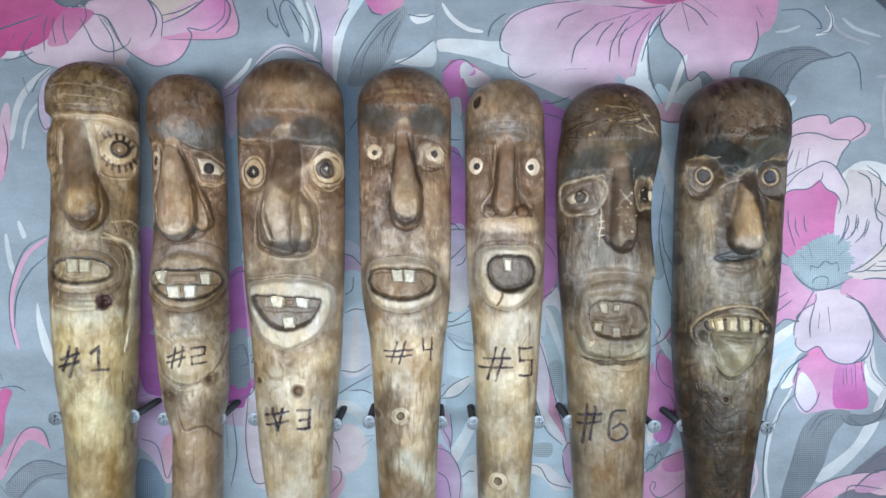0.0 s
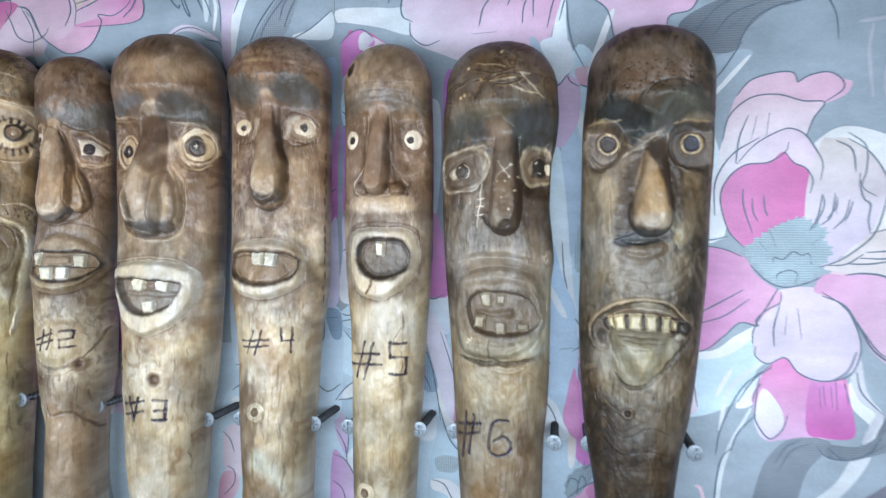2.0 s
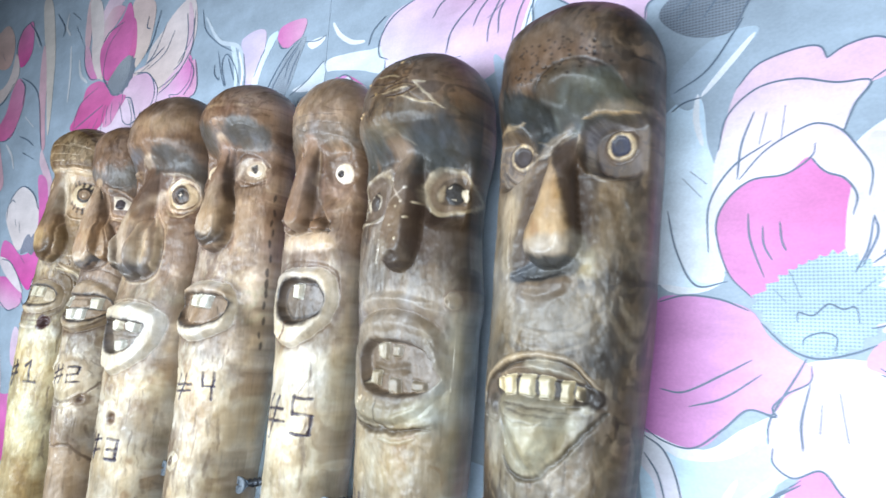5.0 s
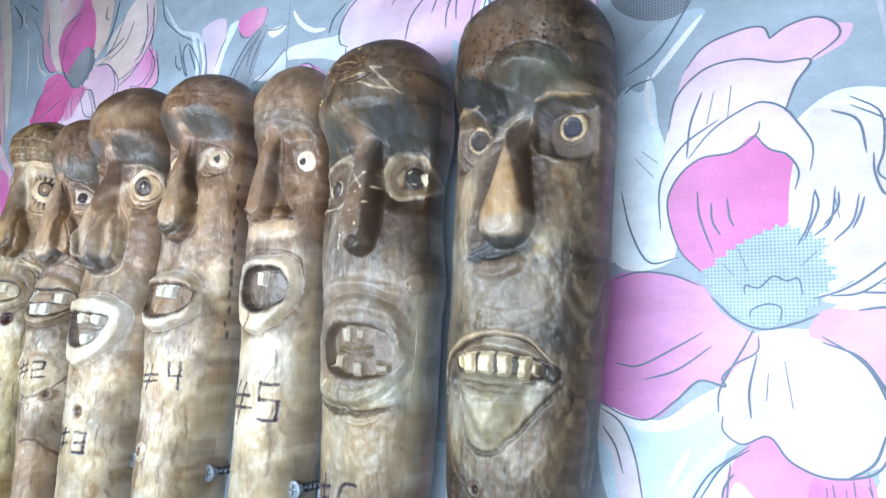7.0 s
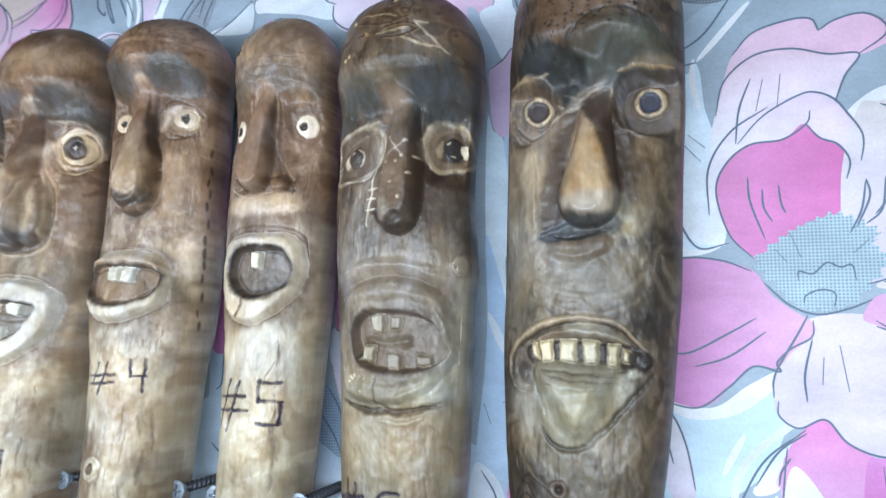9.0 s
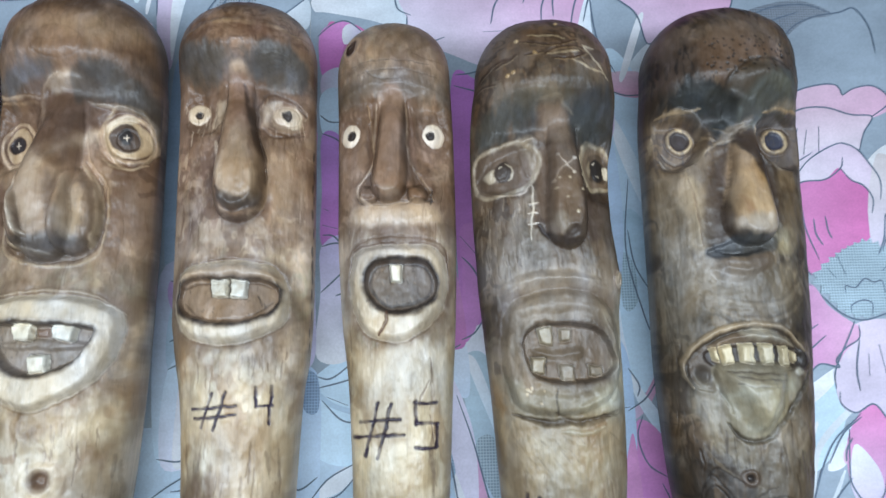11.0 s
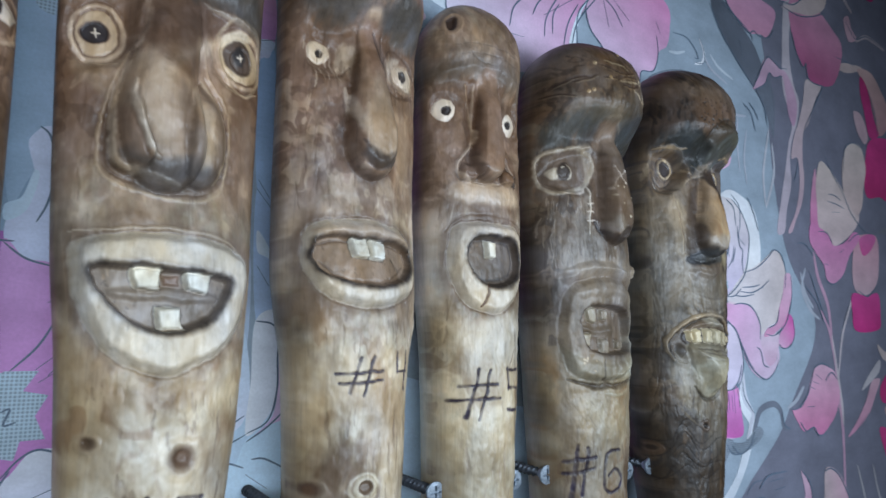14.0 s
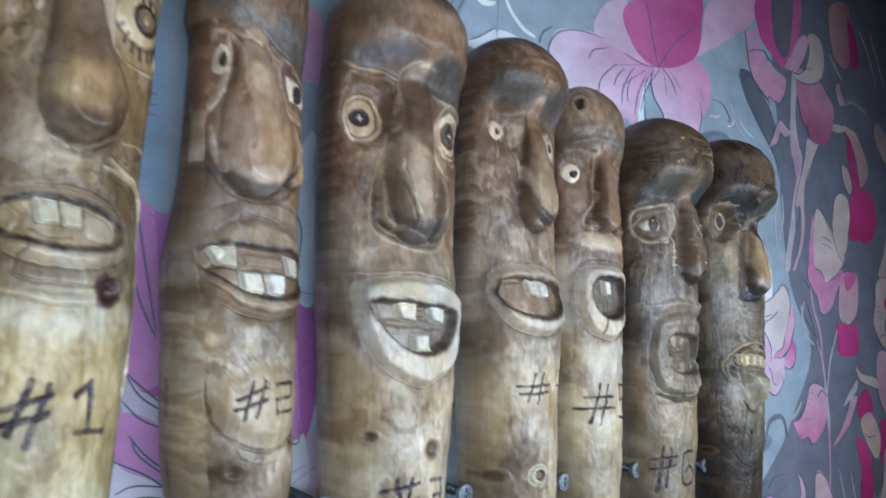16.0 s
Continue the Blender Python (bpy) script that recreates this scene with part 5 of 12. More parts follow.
    s.area([(-45.8, -40.4), (-36.0, -45.9), (-26.5, -48.0), (-14.0, -45.8), (-3.6, -38.5), (-4.4, -49.6), (-26.5, -53.5), (-44.2, -50.0)], 0, 1, (0.2, 0.13, 0.075), 0.5, 3.0, 1.8)
    # lower shaft
    s.area([(-38.9, -98.2), (-31.7, -88.3), (-27.0, -92.1), (-29.1, -104.6), (-25.8, -111.2), (-24.2, -122.9), (-31.7, -140.4), (-38.7, -131.3)], 0, 1, (0.13, 0.08, 0.042), 0.75, 3.0, 2.2)
    s.area([(-10.8, -102.2), (-3.7, -99.7), (-4.8, -115.0), (-8.2, -132.2)], 0, 1, (0.13, 0.08, 0.04), 0.7, 3.0, 2.0)
    s.area([(-38.8, -142.1), (-28.3, -136.5), (-15.0, -145.3), (-9.9, -157.2), (-39.2, -162.5)], 0, 1, (0.18, 0.11, 0.055), 0.6, 3.0, 2.0)
    s.area([(-26.7, -124.6), (-15.0, -129.2), (-7.3, -145.8), (-8.1, -151.4), (-18.4, -138.9), (-29.2, -133.2)], 0, 1, (0.64, 0.6, 0.45), 0.8, 2.5, 1.4)
    s.area([(-43.7, -49.2), (-38.4, -50.3), (-33.4, -65.1), (-36.8, -78.8), (-40.2, -65.9)], 0, 1, (0.2, 0.125, 0.06), 0.5, 2.5, 1.8)
    s.area([(-31.7, -73.3), (-10.0, -72.1), (-8.3, -82.5), (-15.0, -94.9), (-25.0, -97.9), (-28.3, -84.7)], 0, 1, (0.26, 0.16, 0.08), 0.5, 3.0, 2.2)
    s.knot((-26.3, -104.5), 5.0)
    s.pit((-40.1, -105.3), 2.2, (0.1, 0.05, 0.03), SAND, 1.0)
    s.area([(-38.5, -94.2), (-31.2, -89.6), (-28.1, -95.6), (-32.8, -108.8), (-36.1, -119.1), (-39.1, -110.6)], 0, 1, (0.13, 0.075, 0.04), 0.65, 3, 2)
    s.area([(-26.5, -109.7), (-18.7, -108.3), (-17.1, -127.3), (-24.9, -127.1)], 0, 1, BROWN, 0.4, 4, 2)
    s.streaks([(-39.3, -78.2), (-5.5, -133.8)], 44, 12, 0.5, BROWN, 0.5, seed=1)
    s.streaks([(-40.8, -46.3), (-2.7, -59.6)], 24, 6, 0.4, BROWN, 0.5, seed=2)
    s.streaks([(-48.2, 37.5), (-32.8, -3.8)], 26, 9, 0.35, BROWN, 0.45, seed=3)
    s.streaks([(-12.4, 37.2), (2.3, -4.0)], 18, 9, 0.35, BROWN, 0.45, seed=4)
    s.turned(60)
    for k in range(13):
        s.area(oval((-13.0 + 0.8 * math.sin(9 * k), 32 - 6.4 * k + 1.5 * math.sin(5 * k)), 1.0, 2.2), -0.4, 1, CHAR, 0.8, 0.6, 0.3)
    s.turned(0)
    s.burn_number([[(-28.1, -62.2), (-30.0, -68.5), (-32.0, -74.0)], [(-23.7, -62.1), (-25.3, -68.4), (-27.1, -74.5)], [(-35.5, -67.7), (-19.9, -66.6)], [(-34.4, -71.1), (-20.2, -69.8)], [(-13.0, -60.6), (-13.2, -67.0)], [(-13.2, -67.3), (-7.9, -67.1)], [(-8.1, -60.1), (-8.9, -73.4)]], 0.62)
    s.area([(-46.4, 72.0), (-40.7, 73.9), (-31.5, 71.6), (-29.1, 66.8), (-31.9, 61.0), (-41.5, 61.5), (-45.8, 65.9)], 0, 1, (0.095, 0.092, 0.084), 0.65, 2.0, 1.4)
    s.area([(-20.8, 70.5), (-13.1, 73.0), (-5.6, 72.2), (-0.9, 68.4), (-3.4, 62.9), (-12.7, 61.0), (-18.7, 64.1)], 0, 1, (0.095, 0.092, 0.084), 0.7, 2.0, 1.4)
    s.line([(-17.4, 70.0), (-9.4, 71.4), (-2.7, 69.5)], 0.3, 0.25, (0.045, 0.045, 0.042), 0.5)
    s.line([(-16.4, 68.3), (-8.6, 69.8), (-2.7, 67.4)], 0.3, 0.25, (0.045, 0.045, 0.042), 0.5)
    s.line([(-15.3, 66.7), (-8.0, 68.2), (-2.9, 65.9)], 0.3, 0.25, (0.045, 0.045, 0.042), 0.5)
    s.line([(-14.0, 65.1), (-7.7, 66.1), (-3.1, 64.4)], 0.3, 0.25, (0.045, 0.045, 0.042), 0.5)
    s.line([(-13.0, 63.5), (-6.4, 65.0), (-3.4, 62.9)], 0.3, 0.25, (0.045, 0.045, 0.042), 0.5)
    s.area([(-22.9, 82.0), (-13.7, 82.3), (-11.5, 78.2), (-19.7, 75.6)], 0, 1, (0.11, 0.06, 0.036), 0.6, 2.2, 1.6)
    s.area([(-44.5, 83.8), (-35.8, 86.0), (-31.6, 79.3), (-40.7, 77.6)], 0, 1, (0.12, 0.07, 0.042), 0.55, 2.2, 1.6)
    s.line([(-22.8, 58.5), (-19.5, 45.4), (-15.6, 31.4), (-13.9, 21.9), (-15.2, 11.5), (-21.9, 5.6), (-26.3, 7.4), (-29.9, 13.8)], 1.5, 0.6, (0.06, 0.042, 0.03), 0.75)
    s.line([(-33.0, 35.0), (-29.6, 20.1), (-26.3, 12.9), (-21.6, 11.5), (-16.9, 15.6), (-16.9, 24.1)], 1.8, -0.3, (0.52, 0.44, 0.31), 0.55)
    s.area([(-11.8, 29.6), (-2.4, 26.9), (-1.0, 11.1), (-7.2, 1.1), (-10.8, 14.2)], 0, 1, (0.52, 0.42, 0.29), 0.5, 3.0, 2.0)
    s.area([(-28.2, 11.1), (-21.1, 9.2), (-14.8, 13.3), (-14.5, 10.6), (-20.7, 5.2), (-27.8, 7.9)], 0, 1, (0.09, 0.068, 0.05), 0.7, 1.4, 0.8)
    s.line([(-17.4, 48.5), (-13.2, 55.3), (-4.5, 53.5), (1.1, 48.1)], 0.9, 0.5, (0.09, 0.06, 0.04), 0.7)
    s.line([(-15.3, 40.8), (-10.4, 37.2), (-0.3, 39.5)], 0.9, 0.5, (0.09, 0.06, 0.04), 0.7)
    # darker right flank and underside beside the paler ball of the nose
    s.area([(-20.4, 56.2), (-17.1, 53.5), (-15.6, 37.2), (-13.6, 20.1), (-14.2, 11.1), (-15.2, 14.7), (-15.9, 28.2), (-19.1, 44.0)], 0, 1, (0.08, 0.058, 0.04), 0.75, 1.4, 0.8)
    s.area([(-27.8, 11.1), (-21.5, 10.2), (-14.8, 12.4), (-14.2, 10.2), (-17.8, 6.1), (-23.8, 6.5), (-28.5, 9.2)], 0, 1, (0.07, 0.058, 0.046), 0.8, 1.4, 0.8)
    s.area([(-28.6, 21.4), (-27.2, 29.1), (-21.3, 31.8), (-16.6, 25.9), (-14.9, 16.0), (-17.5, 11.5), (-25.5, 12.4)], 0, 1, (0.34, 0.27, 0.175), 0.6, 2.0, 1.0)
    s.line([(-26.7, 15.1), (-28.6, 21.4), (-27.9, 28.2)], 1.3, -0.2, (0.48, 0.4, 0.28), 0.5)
    s.area([(-12.5, 44.9), (-9.3, 51.2), (-3.6, 51.7), (-0.1, 48.1), (-0.8, 41.7), (-5.3, 39.9), (-9.8, 40.4)], 0, 1, (0.36, 0.285, 0.19), 0.7, 1.0, 0.6)
    s.area([(-9.3, 47.2), (-7.4, 49.4), (-2.9, 50.3), (-0.8, 47.2), (-2.3, 42.2), (-6.6, 42.2)], 0.3, 1, (0.6, 0.53, 0.38), 0.85, 0.7, 0.3)
    s.area([(-4.5, 46.7), (-4.7, 45.8), (-5.4, 44.5), (-6.9, 44.5), (-7.7, 45.4), (-8.5, 46.3), (-8.5, 47.6), (-6.9, 49.0), (-5.4, 49.0), (-4.7, 47.6)], -0.3, 0.6, (0.025, 0.02, 0.018), 0.95, 0.4, 0)
    s.area([(-13.4, 37.2), (-6.1, 35.9), (0.4, 39.0), (1.1, 35.4), (-5.5, 30.9), (-11.8, 32.3)], 0, 1, (0.12, 0.085, 0.055), 0.6, 2.0, 1.2)
    s.area([(-16.4, 72.1), (-5.6, 73.7), (0.7, 69.2), (2.3, 59.4), (-2.8, 56.7), (-12.7, 59.0), (-18.3, 62.0)], 0, 1, (0.07, 0.068, 0.058), 0.6, 1.8, 1.2)
    return s.build("carved_stick", "brown carved wooden stick with long nose, numbered four")


def stick_five():
    s = Carving(0.403, -2, (93.8, 25), [(66.1, 12.4, 60.4), (39.4, 12.8, 61.3), (5.0, 12.9, 61.5), (-29.6, 14.4, 60.7), (-64.4, 17.8, 58.6), (-99.4, 19.3, 56.7), (-134.6, 20.1, 54.3), (-163.6, 21.2, 52.7)], DEPTH, 505, (0.48, 0.375, 0.255), brow=(58, 19))
    s.band(-170, -48, (0.54, 0.435, 0.265), 0.65, 20)
    # brown face, part of its depth standing in for weaker torch light
    s.band(-8, 62, (0.18, 0.12, 0.078), 0.75, 30)
    s.mottle(0, 110, (0.09, 0.054, 0.033), 0.5, (7, 9), 31, 0.12, 0.45)
    s.band(62, 120, (0.33, 0.25, 0.17), 0.5, 25)
    s.mottle(-170, -40, (0.25, 0.16, 0.078), 0.55, (10, 18), 1)
    s.mottle(-170, 0, (0.6, 0.52, 0.38), 0.35, (12, 20), 2)
    s.mottle(0, 70, (0.11, 0.07, 0.04), 0.5, (6, 10), 3)
    s.area([(14.2, 58.9), (25.0, 62.7), (37.9, 63.5), (49.6, 62.7), (59.5, 56.0), (46.7, 55.7), (37.9, 57.3), (25.0, 55.1), (15.7, 54.3)], 0.8, 4, (0.15, 0.13, 0.105), 0.7, 2.2, 1.2)
    s.line([(26.4, 65.8), (30.7, 62.6), (40.8, 61.7)], 0.5, 0.3, CHAR, 0.6)
    s.line([(45.2, 73.1), (51.1, 71.2), (57.4, 71.1)], 0.4, 0.2, BROWN, 0.6)
    s.area([(14.2, 53.8), (29.3, 54.2), (29.4, 25.3), (22.2, 16.6), (13.6, 25.8)], -1.3, 4)
    s.area([(42.6, 53.5), (59.2, 53.0), (59.8, 25.7), (48.2, 22.4), (43.0, 31.0)], -3.6, 6)
    s.eye((18.9, 40.8), 3.9, 5.0, 1.9, None, (0.78, 0.72, 0.56), 0, False, (0.4, -0.4))
    s.eye((53.0, 40.4), 4.4, 5.0, 1.9, None, (0.78, 0.72, 0.56), 0, False, (-1.3, -0.3))
    s.area([(13.6, 36.2), (23.6, 35.5), (26.5, 26.7), (16.5, 25.6)], 0, 1, BROWN, 0.35, 3)
    s.area([(46.7, 35.4), (60.1, 36.1), (59.2, 27.2), (48.2, 28.2)], 0, 1, BROWN, 0.35, 3)
    s.area([(13.3, 61.4), (28.9, 61.3), (58.7, 59.7), (60.5, 53.5), (36.8, 54.7), (15.9, 54.9)], 0, 1, (0.15, 0.13, 0.1), 0.55, 2.6, 1.8)
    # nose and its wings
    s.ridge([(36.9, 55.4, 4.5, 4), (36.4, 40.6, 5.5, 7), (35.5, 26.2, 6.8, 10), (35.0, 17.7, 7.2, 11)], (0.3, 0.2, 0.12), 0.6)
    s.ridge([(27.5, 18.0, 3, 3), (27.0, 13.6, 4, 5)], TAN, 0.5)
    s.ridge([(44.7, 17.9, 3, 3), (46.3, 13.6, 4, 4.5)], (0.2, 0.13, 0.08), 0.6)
    s.area([(26.5, 51.4), (31.5, 51.3), (31.5, 25.2), (27.9, 23.8)], -0.8, 1.5, (0.14, 0.085, 0.05), 0.7, 1.2)
    s.area([(42.0, 51.2), (44.0, 51.3), (46.7, 26.7), (52.8, 13.8), (45.2, 16.6), (42.6, 31.0)], -0.8, 1.5, (0.13, 0.08, 0.05), 0.7, 1.2)
    s.line([(26.2, 52.1), (28.6, 38.3), (28.8, 26.7), (23.1, 17.4), (23.9, 11.5), (27.2, 10.1)], 0.6, -0.5, SAND, 0.6)
    s.line([(42.5, 51.2), (42.6, 36.8), (44.1, 26.7), (49.7, 18.1), (52.7, 10.9)], 0.6, -0.5, SAND, 0.6)
    s.line([(23.7, 10.4), (33.7, 9.6), (42.3, 10.5), (52.7, 10.6)], 0.9, 1.0, (0.06, 0.04, 0.025), 0.9)
    s.line([(52.0, 15.2), (51.5, 9.4)], 0.6, 0.6, CHAR, 0.8)
    s.area([(23.7, 9.1), (51.2, 9.1), (52.8, 2.2), (22.3, 2.1)], 0.6, 3, BARE, 0.6, 2.0)
    # mouth
    s.line([(18.0, -11.8), (23.7, -5.1), (38.0, -3.3), (55.1, -6.3), (58.0, -15.5)], 0.6, 0.5, BROWN, 0.7)
    s.mouth([(19.5, -15.4), (23.0, -8.3), (38.0, -6.5), (53.6, -8.3), (57.0, -17.6), (55.4, -30.7), (48.3, -39.4), (36.9, -44.2), (25.5, -39.9), (19.8, -28.6)], [(25.2, -20.3), (28.7, -13.5), (39.5, -12.5), (49.8, -14.0), (53.3, -21.1), (52.0, -28.3), (44.1, -32.7), (33.7, -32.7), (27.3, -28.2)], 2.4, (0.6, 0.5, 0.36), (0.13, 0.1, 0.08), 3.0)
    s.line([(27.3, -21.0), (30.1, -15.2), (39.5, -14.4), (48.3, -15.9), (51.0, -21.7), (49.5, -27.5), (43.1, -30.2), (34.4, -30.2), (29.5, -26.7)], 0.8, 0.3, (0.06, 0.05, 0.045), 0.7, True)
    s.tooth([(35.1, -14.4), (40.0, -14.7), (39.5, -21.7), (35.7, -21.5)], 3.2)
    s.line([(33.7, -32.1), (33.5, -36.5), (31.2, -41.5)], 0.8, 1.0, (0.1, 0.05, 0.03), 0.85)
    s.area([(18.8, -30.2), (25.2, -42.1), (36.9, -47.4), (49.8, -41.9), (56.9, -31.6), (56.2, -44.7), (36.9, -52.5), (19.6, -44.9)], 0, 1, (0.22, 0.15, 0.09), 0.5, 2.6, 1.6)
    # shaft
    s.area([(20.5, -123.8), (27.8, -124.0), (36.9, -138.2), (27.1, -143.2), (20.9, -157.0)], 0, 1, (0.12, 0.08, 0.04), 0.75, 2.5, 2.0)
    s.area([(21.2, -106.0), (50.8, -100.6), (52.4, -133.3), (22.1, -129.9)], 0, 1, (0.36, 0.27, 0.14), 0.5, 4.0, 2.2)
    # torch glare on the shaft below the mouth, painted as pale stain
    s.area([(23.4, -49.6), (40.1, -45.5), (57.4, -52.0), (52.4, -64.8), (36.7, -62.4), (25.1, -63.1)], 0, 1, (0.62, 0.54, 0.41), 0.6, 3.0, 2.0)
    s.area([(21.2, -88.4), (50.7, -85.1), (51.8, -100.9), (22.0, -105.5)], 0, 1, (0.4, 0.3, 0.16), 0.5, 4.0, 2.0)
    s.knot((32.0, -144.6), 5.2)
    s.line([(49.8, -58.3), (46.8, -63.9), (46.1, -68.1)], 0.4, 0.3, BROWN, 0.7)
    s.streaks([(18.9, -90.3), (51.3, -129.9)], 46, 9, 0.45, TAN, 0.55, seed=1)
    s.streaks([(15.2, -30.4), (21.3, -104.0)], 18, 12, 0.5, BROWN, 0.5, seed=2)
    s.streaks([(49.8, -46.7), (51.7, -89.0)], 14, 10, 0.5, BROWN, 0.5, seed=3)
    s.streaks([(13.6, 34.7), (23.7, -6.6)], 14, 8, 0.35, BROWN, 0.45, seed=4)
    s.streaks([(48.2, 32.5), (60.4, -6.8)], 14, 8, 0.35, BROWN, 0.45, seed=5)
    s.burn_number([[(30.7, -66.5), (28.4, -75.6), (25.7, -85.3)], [(35.5, -66.8), (33.5, -76.7), (30.4, -85.8)], [(24.0, -72.8), (39.2, -72.5)], [(21.2, -78.6), (39.8, -77.7)], [(44.2, -66.7), (52.4, -66.9)], [(44.8, -66.1), (44.8, -74.4)], [(44.8, -74.1), (52.5, -74.4)], [(52.2, -74.4), (51.9, -83.0)], [(44.2, -82.5), (52.2, -82.9)]], 0.72)
    s.area([(20.2, 66.8), (38.8, 68.3), (58.6, 65.6), (60.1, 55.6), (46.7, 53.9), (38.2, 57.6), (22.4, 57.1)], 0, 1, (0.19, 0.168, 0.135), 0.45, 3.0, 2.0)
    s.line([(19.8, 68.6), (34.3, 70.1), (53.1, 68.6)], 0.3, 0.25, (0.11, 0.09, 0.07), 0.6)
    s.line([(21.3, 64.5), (36.5, 66.1), (55.2, 64.0)], 0.3, 0.25, (0.11, 0.09, 0.07), 0.6)
    s.line([(29.3, 59.9), (38.5, 60.9), (47.5, 59.0)], 0.3, 0.25, (0.11, 0.09, 0.07), 0.6)
    s.area([(31.8, 58.1), (39.2, 58.1), (40.2, 38.3), (40.9, 22.0), (38.9, 13.1), (34.4, 12.7), (31.8, 21.1), (32.0, 39.2)], 0, 1, (0.26, 0.18, 0.12), 0.55, 1.4, 0.6)
    s.area([(41.8, 56.2), (42.4, 40.5), (45.4, 26.8), (51.6, 14.4), (52.5, 11.8), (46.6, 13.6), (42.2, 21.1), (40.5, 33.4)], -0.5, 1.5, (0.1, 0.07, 0.046), 0.75, 1.0, 0.4)
    s.area([(29.1, 54.8), (28.5, 36.5), (27.5, 21.5), (26.2, 20.2), (26.3, 39.6)], -0.4, 1.5, (0.12, 0.08, 0.052), 0.7, 1.0, 0.4)
    s.area([(31.8, 14.9), (37.8, 14.4), (38.9, 12.7), (34.4, 11.8)], 0, 1, (0.3, 0.26, 0.2), 0.55, 1.2, 0.5)
    s.turned(-45)
    s.area(oval((33.5, 77.7), 5.9, 7.1), 0.3, 1.0, (0.2, 0.135, 0.085), 0.6, 1.2, 0.4)
    s.line(oval((33.5, 77.7), 4.3, 5.1), 0.9, -0.5, (0.36, 0.27, 0.17), 0.75, True)
    s.area(oval((33.5, 77.7), 2.9, 3.5), -2.2, 1.2, (0.045, 0.028, 0.02), 0.95, 0.5)
    s.turned(0)
    s.area([(28.9, 25.5), (29.5, 18.4), (31.5, 12.7), (27.5, 10.5), (23.9, 12.7), (25.6, 19.3)], -0.6, 1.5, (0.09, 0.06, 0.042), 0.7, 0.9, 0.4)
    s.line([(29.4, 29.0), (27.2, 23.7), (22.7, 17.1), (23.7, 12.2), (31.5, 8.7), (45.2, 11.3)], 0.6, -0.5, (0.42, 0.34, 0.24), 0.7)
    s.line([(30.0, 52.0), (29.6, 41.4), (29.1, 28.6)], 0.6, -0.4, (0.36, 0.29, 0.2), 0.6)
    return s.build("carved_stick", "slim pale carved wooden stick with one tooth, numbered five")


def stick_six():
    s = Carving(0.399, -2, (90.2, 27), [(62.3, 70.8, 128.2), (52.8, 69.3, 128.9), (39.2, 68.2, 127.8), (25.6, 68.0, 125.2), (5.1, 68.4, 124.5), (-12.0, 69.3, 126.0), (-22.3, 69.7, 126.8), (-36.1, 70.8, 125.4), (-63.7, 73.3, 125.1), (-91.5, 75.2, 124.4), (-119.4, 77.1, 122.1), (-162.2, 80.1, 121.3)], DEEP, 606, (0.135, 0.1, 0.068), 0.8, brow=(46, 31), drawn=-7, chin=-4.5)
    s.band(-170, -52, (0.38, 0.3, 0.185), 0.65, 20)
    s.band(-170, -120, (0.2, 0.13, 0.075), 0.4, 20)
    s.band(66, 100, (0.13, 0.085, 0.052), 0.6)
    s.mottle(-170, -60, (0.21, 0.12, 0.05), 0.65, (9, 20), 1)
    s.mottle(-60, 60, (0.045, 0.033, 0.025), 0.65, (7, 10), 2, 0.08, 0.45)
    s.mottle(0, 80, (0.2, 0.125, 0.07), 0.4, (7, 10), 43, 0.15, 0.5)
    s.mottle(40, 110, (0.04, 0.028, 0.02), 0.6, (8, 6), 3)
    s.mottle(-110, 60, (0.2, 0.165, 0.115), 0.5, (5, 12), 4)
    # wrinkled cap
    for pts in ([(73.4, 61.0), (80.9, 65.2), (89.8, 67.1)], [(71.3, 56.8), (75.3, 57.3), (80.8, 56.0)], [(90.6, 73.1), (104.5, 70.2), (114.6, 72.5)], [(101.4, 66.3), (108.0, 69.2), (118.1, 67.9), (110.8, 64.0), (104.4, 64.4)], [(93.3, 66.0), (100.2, 67.3)], [(114.5, 65.2), (118.9, 61.1), (121.5, 60.0)], [(106.5, 83.2), (112.0, 79.3)], [(80.8, 63.7), (87.7, 66.2)]):
        s.line(pts, 0.65, 0.5, (0.05, 0.03, 0.02), 0.75)
        s.line([(x + 0.7, z - 0.8) for x, z in pts], 0.4, -0.22, (0.34, 0.26, 0.16), 0.4)
    for p in ((90.1, 73.5), (86.1, 58.6), (106.4, 81.3), (88.4, 59.7), (97.5, 66.7)):
        s.area(oval(p, 0.9, 0.9), 0.8, 0.8, (0.5, 0.36, 0.18), 0.8, 0.4)
    # heavy burnt brows
    s.area([(68.9, 29.6), (70.6, 41.2), (76.7, 48.0), (86.3, 49.7), (97.5, 45.9), (98.9, 40.8), (91.9, 36.6), (80.8, 33.9)], 0.8, 7, (0.06, 0.06, 0.054), 0.6, 3.0, 2.2)
    s.area([(113.3, 45.9), (120.5, 48.9), (120.4, 47.2), (120.2, 34.1), (120.8, 32.5), (113.9, 35.2)], 0.8, 7, (0.06, 0.06, 0.054), 0.5, 3.0, 2.2)
    s.area([(78.1, 50.1), (91.9, 56.0), (108.7, 55.8), (123.7, 52.7), (114.5, 48.0), (97.5, 47.3)], 0.7, 6, (0.24, 0.19, 0.13), 0.45, 3, 2.0)
    s.area([(68.7, 27.4), (80.8, 33.2), (94.7, 35.1), (97.4, 19.4), (90.5, 10.1), (75.4, 10.9), (68.8, 15.5)], -3.5, 5)
    s.area([(111.4, 37.7), (127.9, 38.5), (127.5, 9.0), (112.7, 9.7)], -6.0, 8)
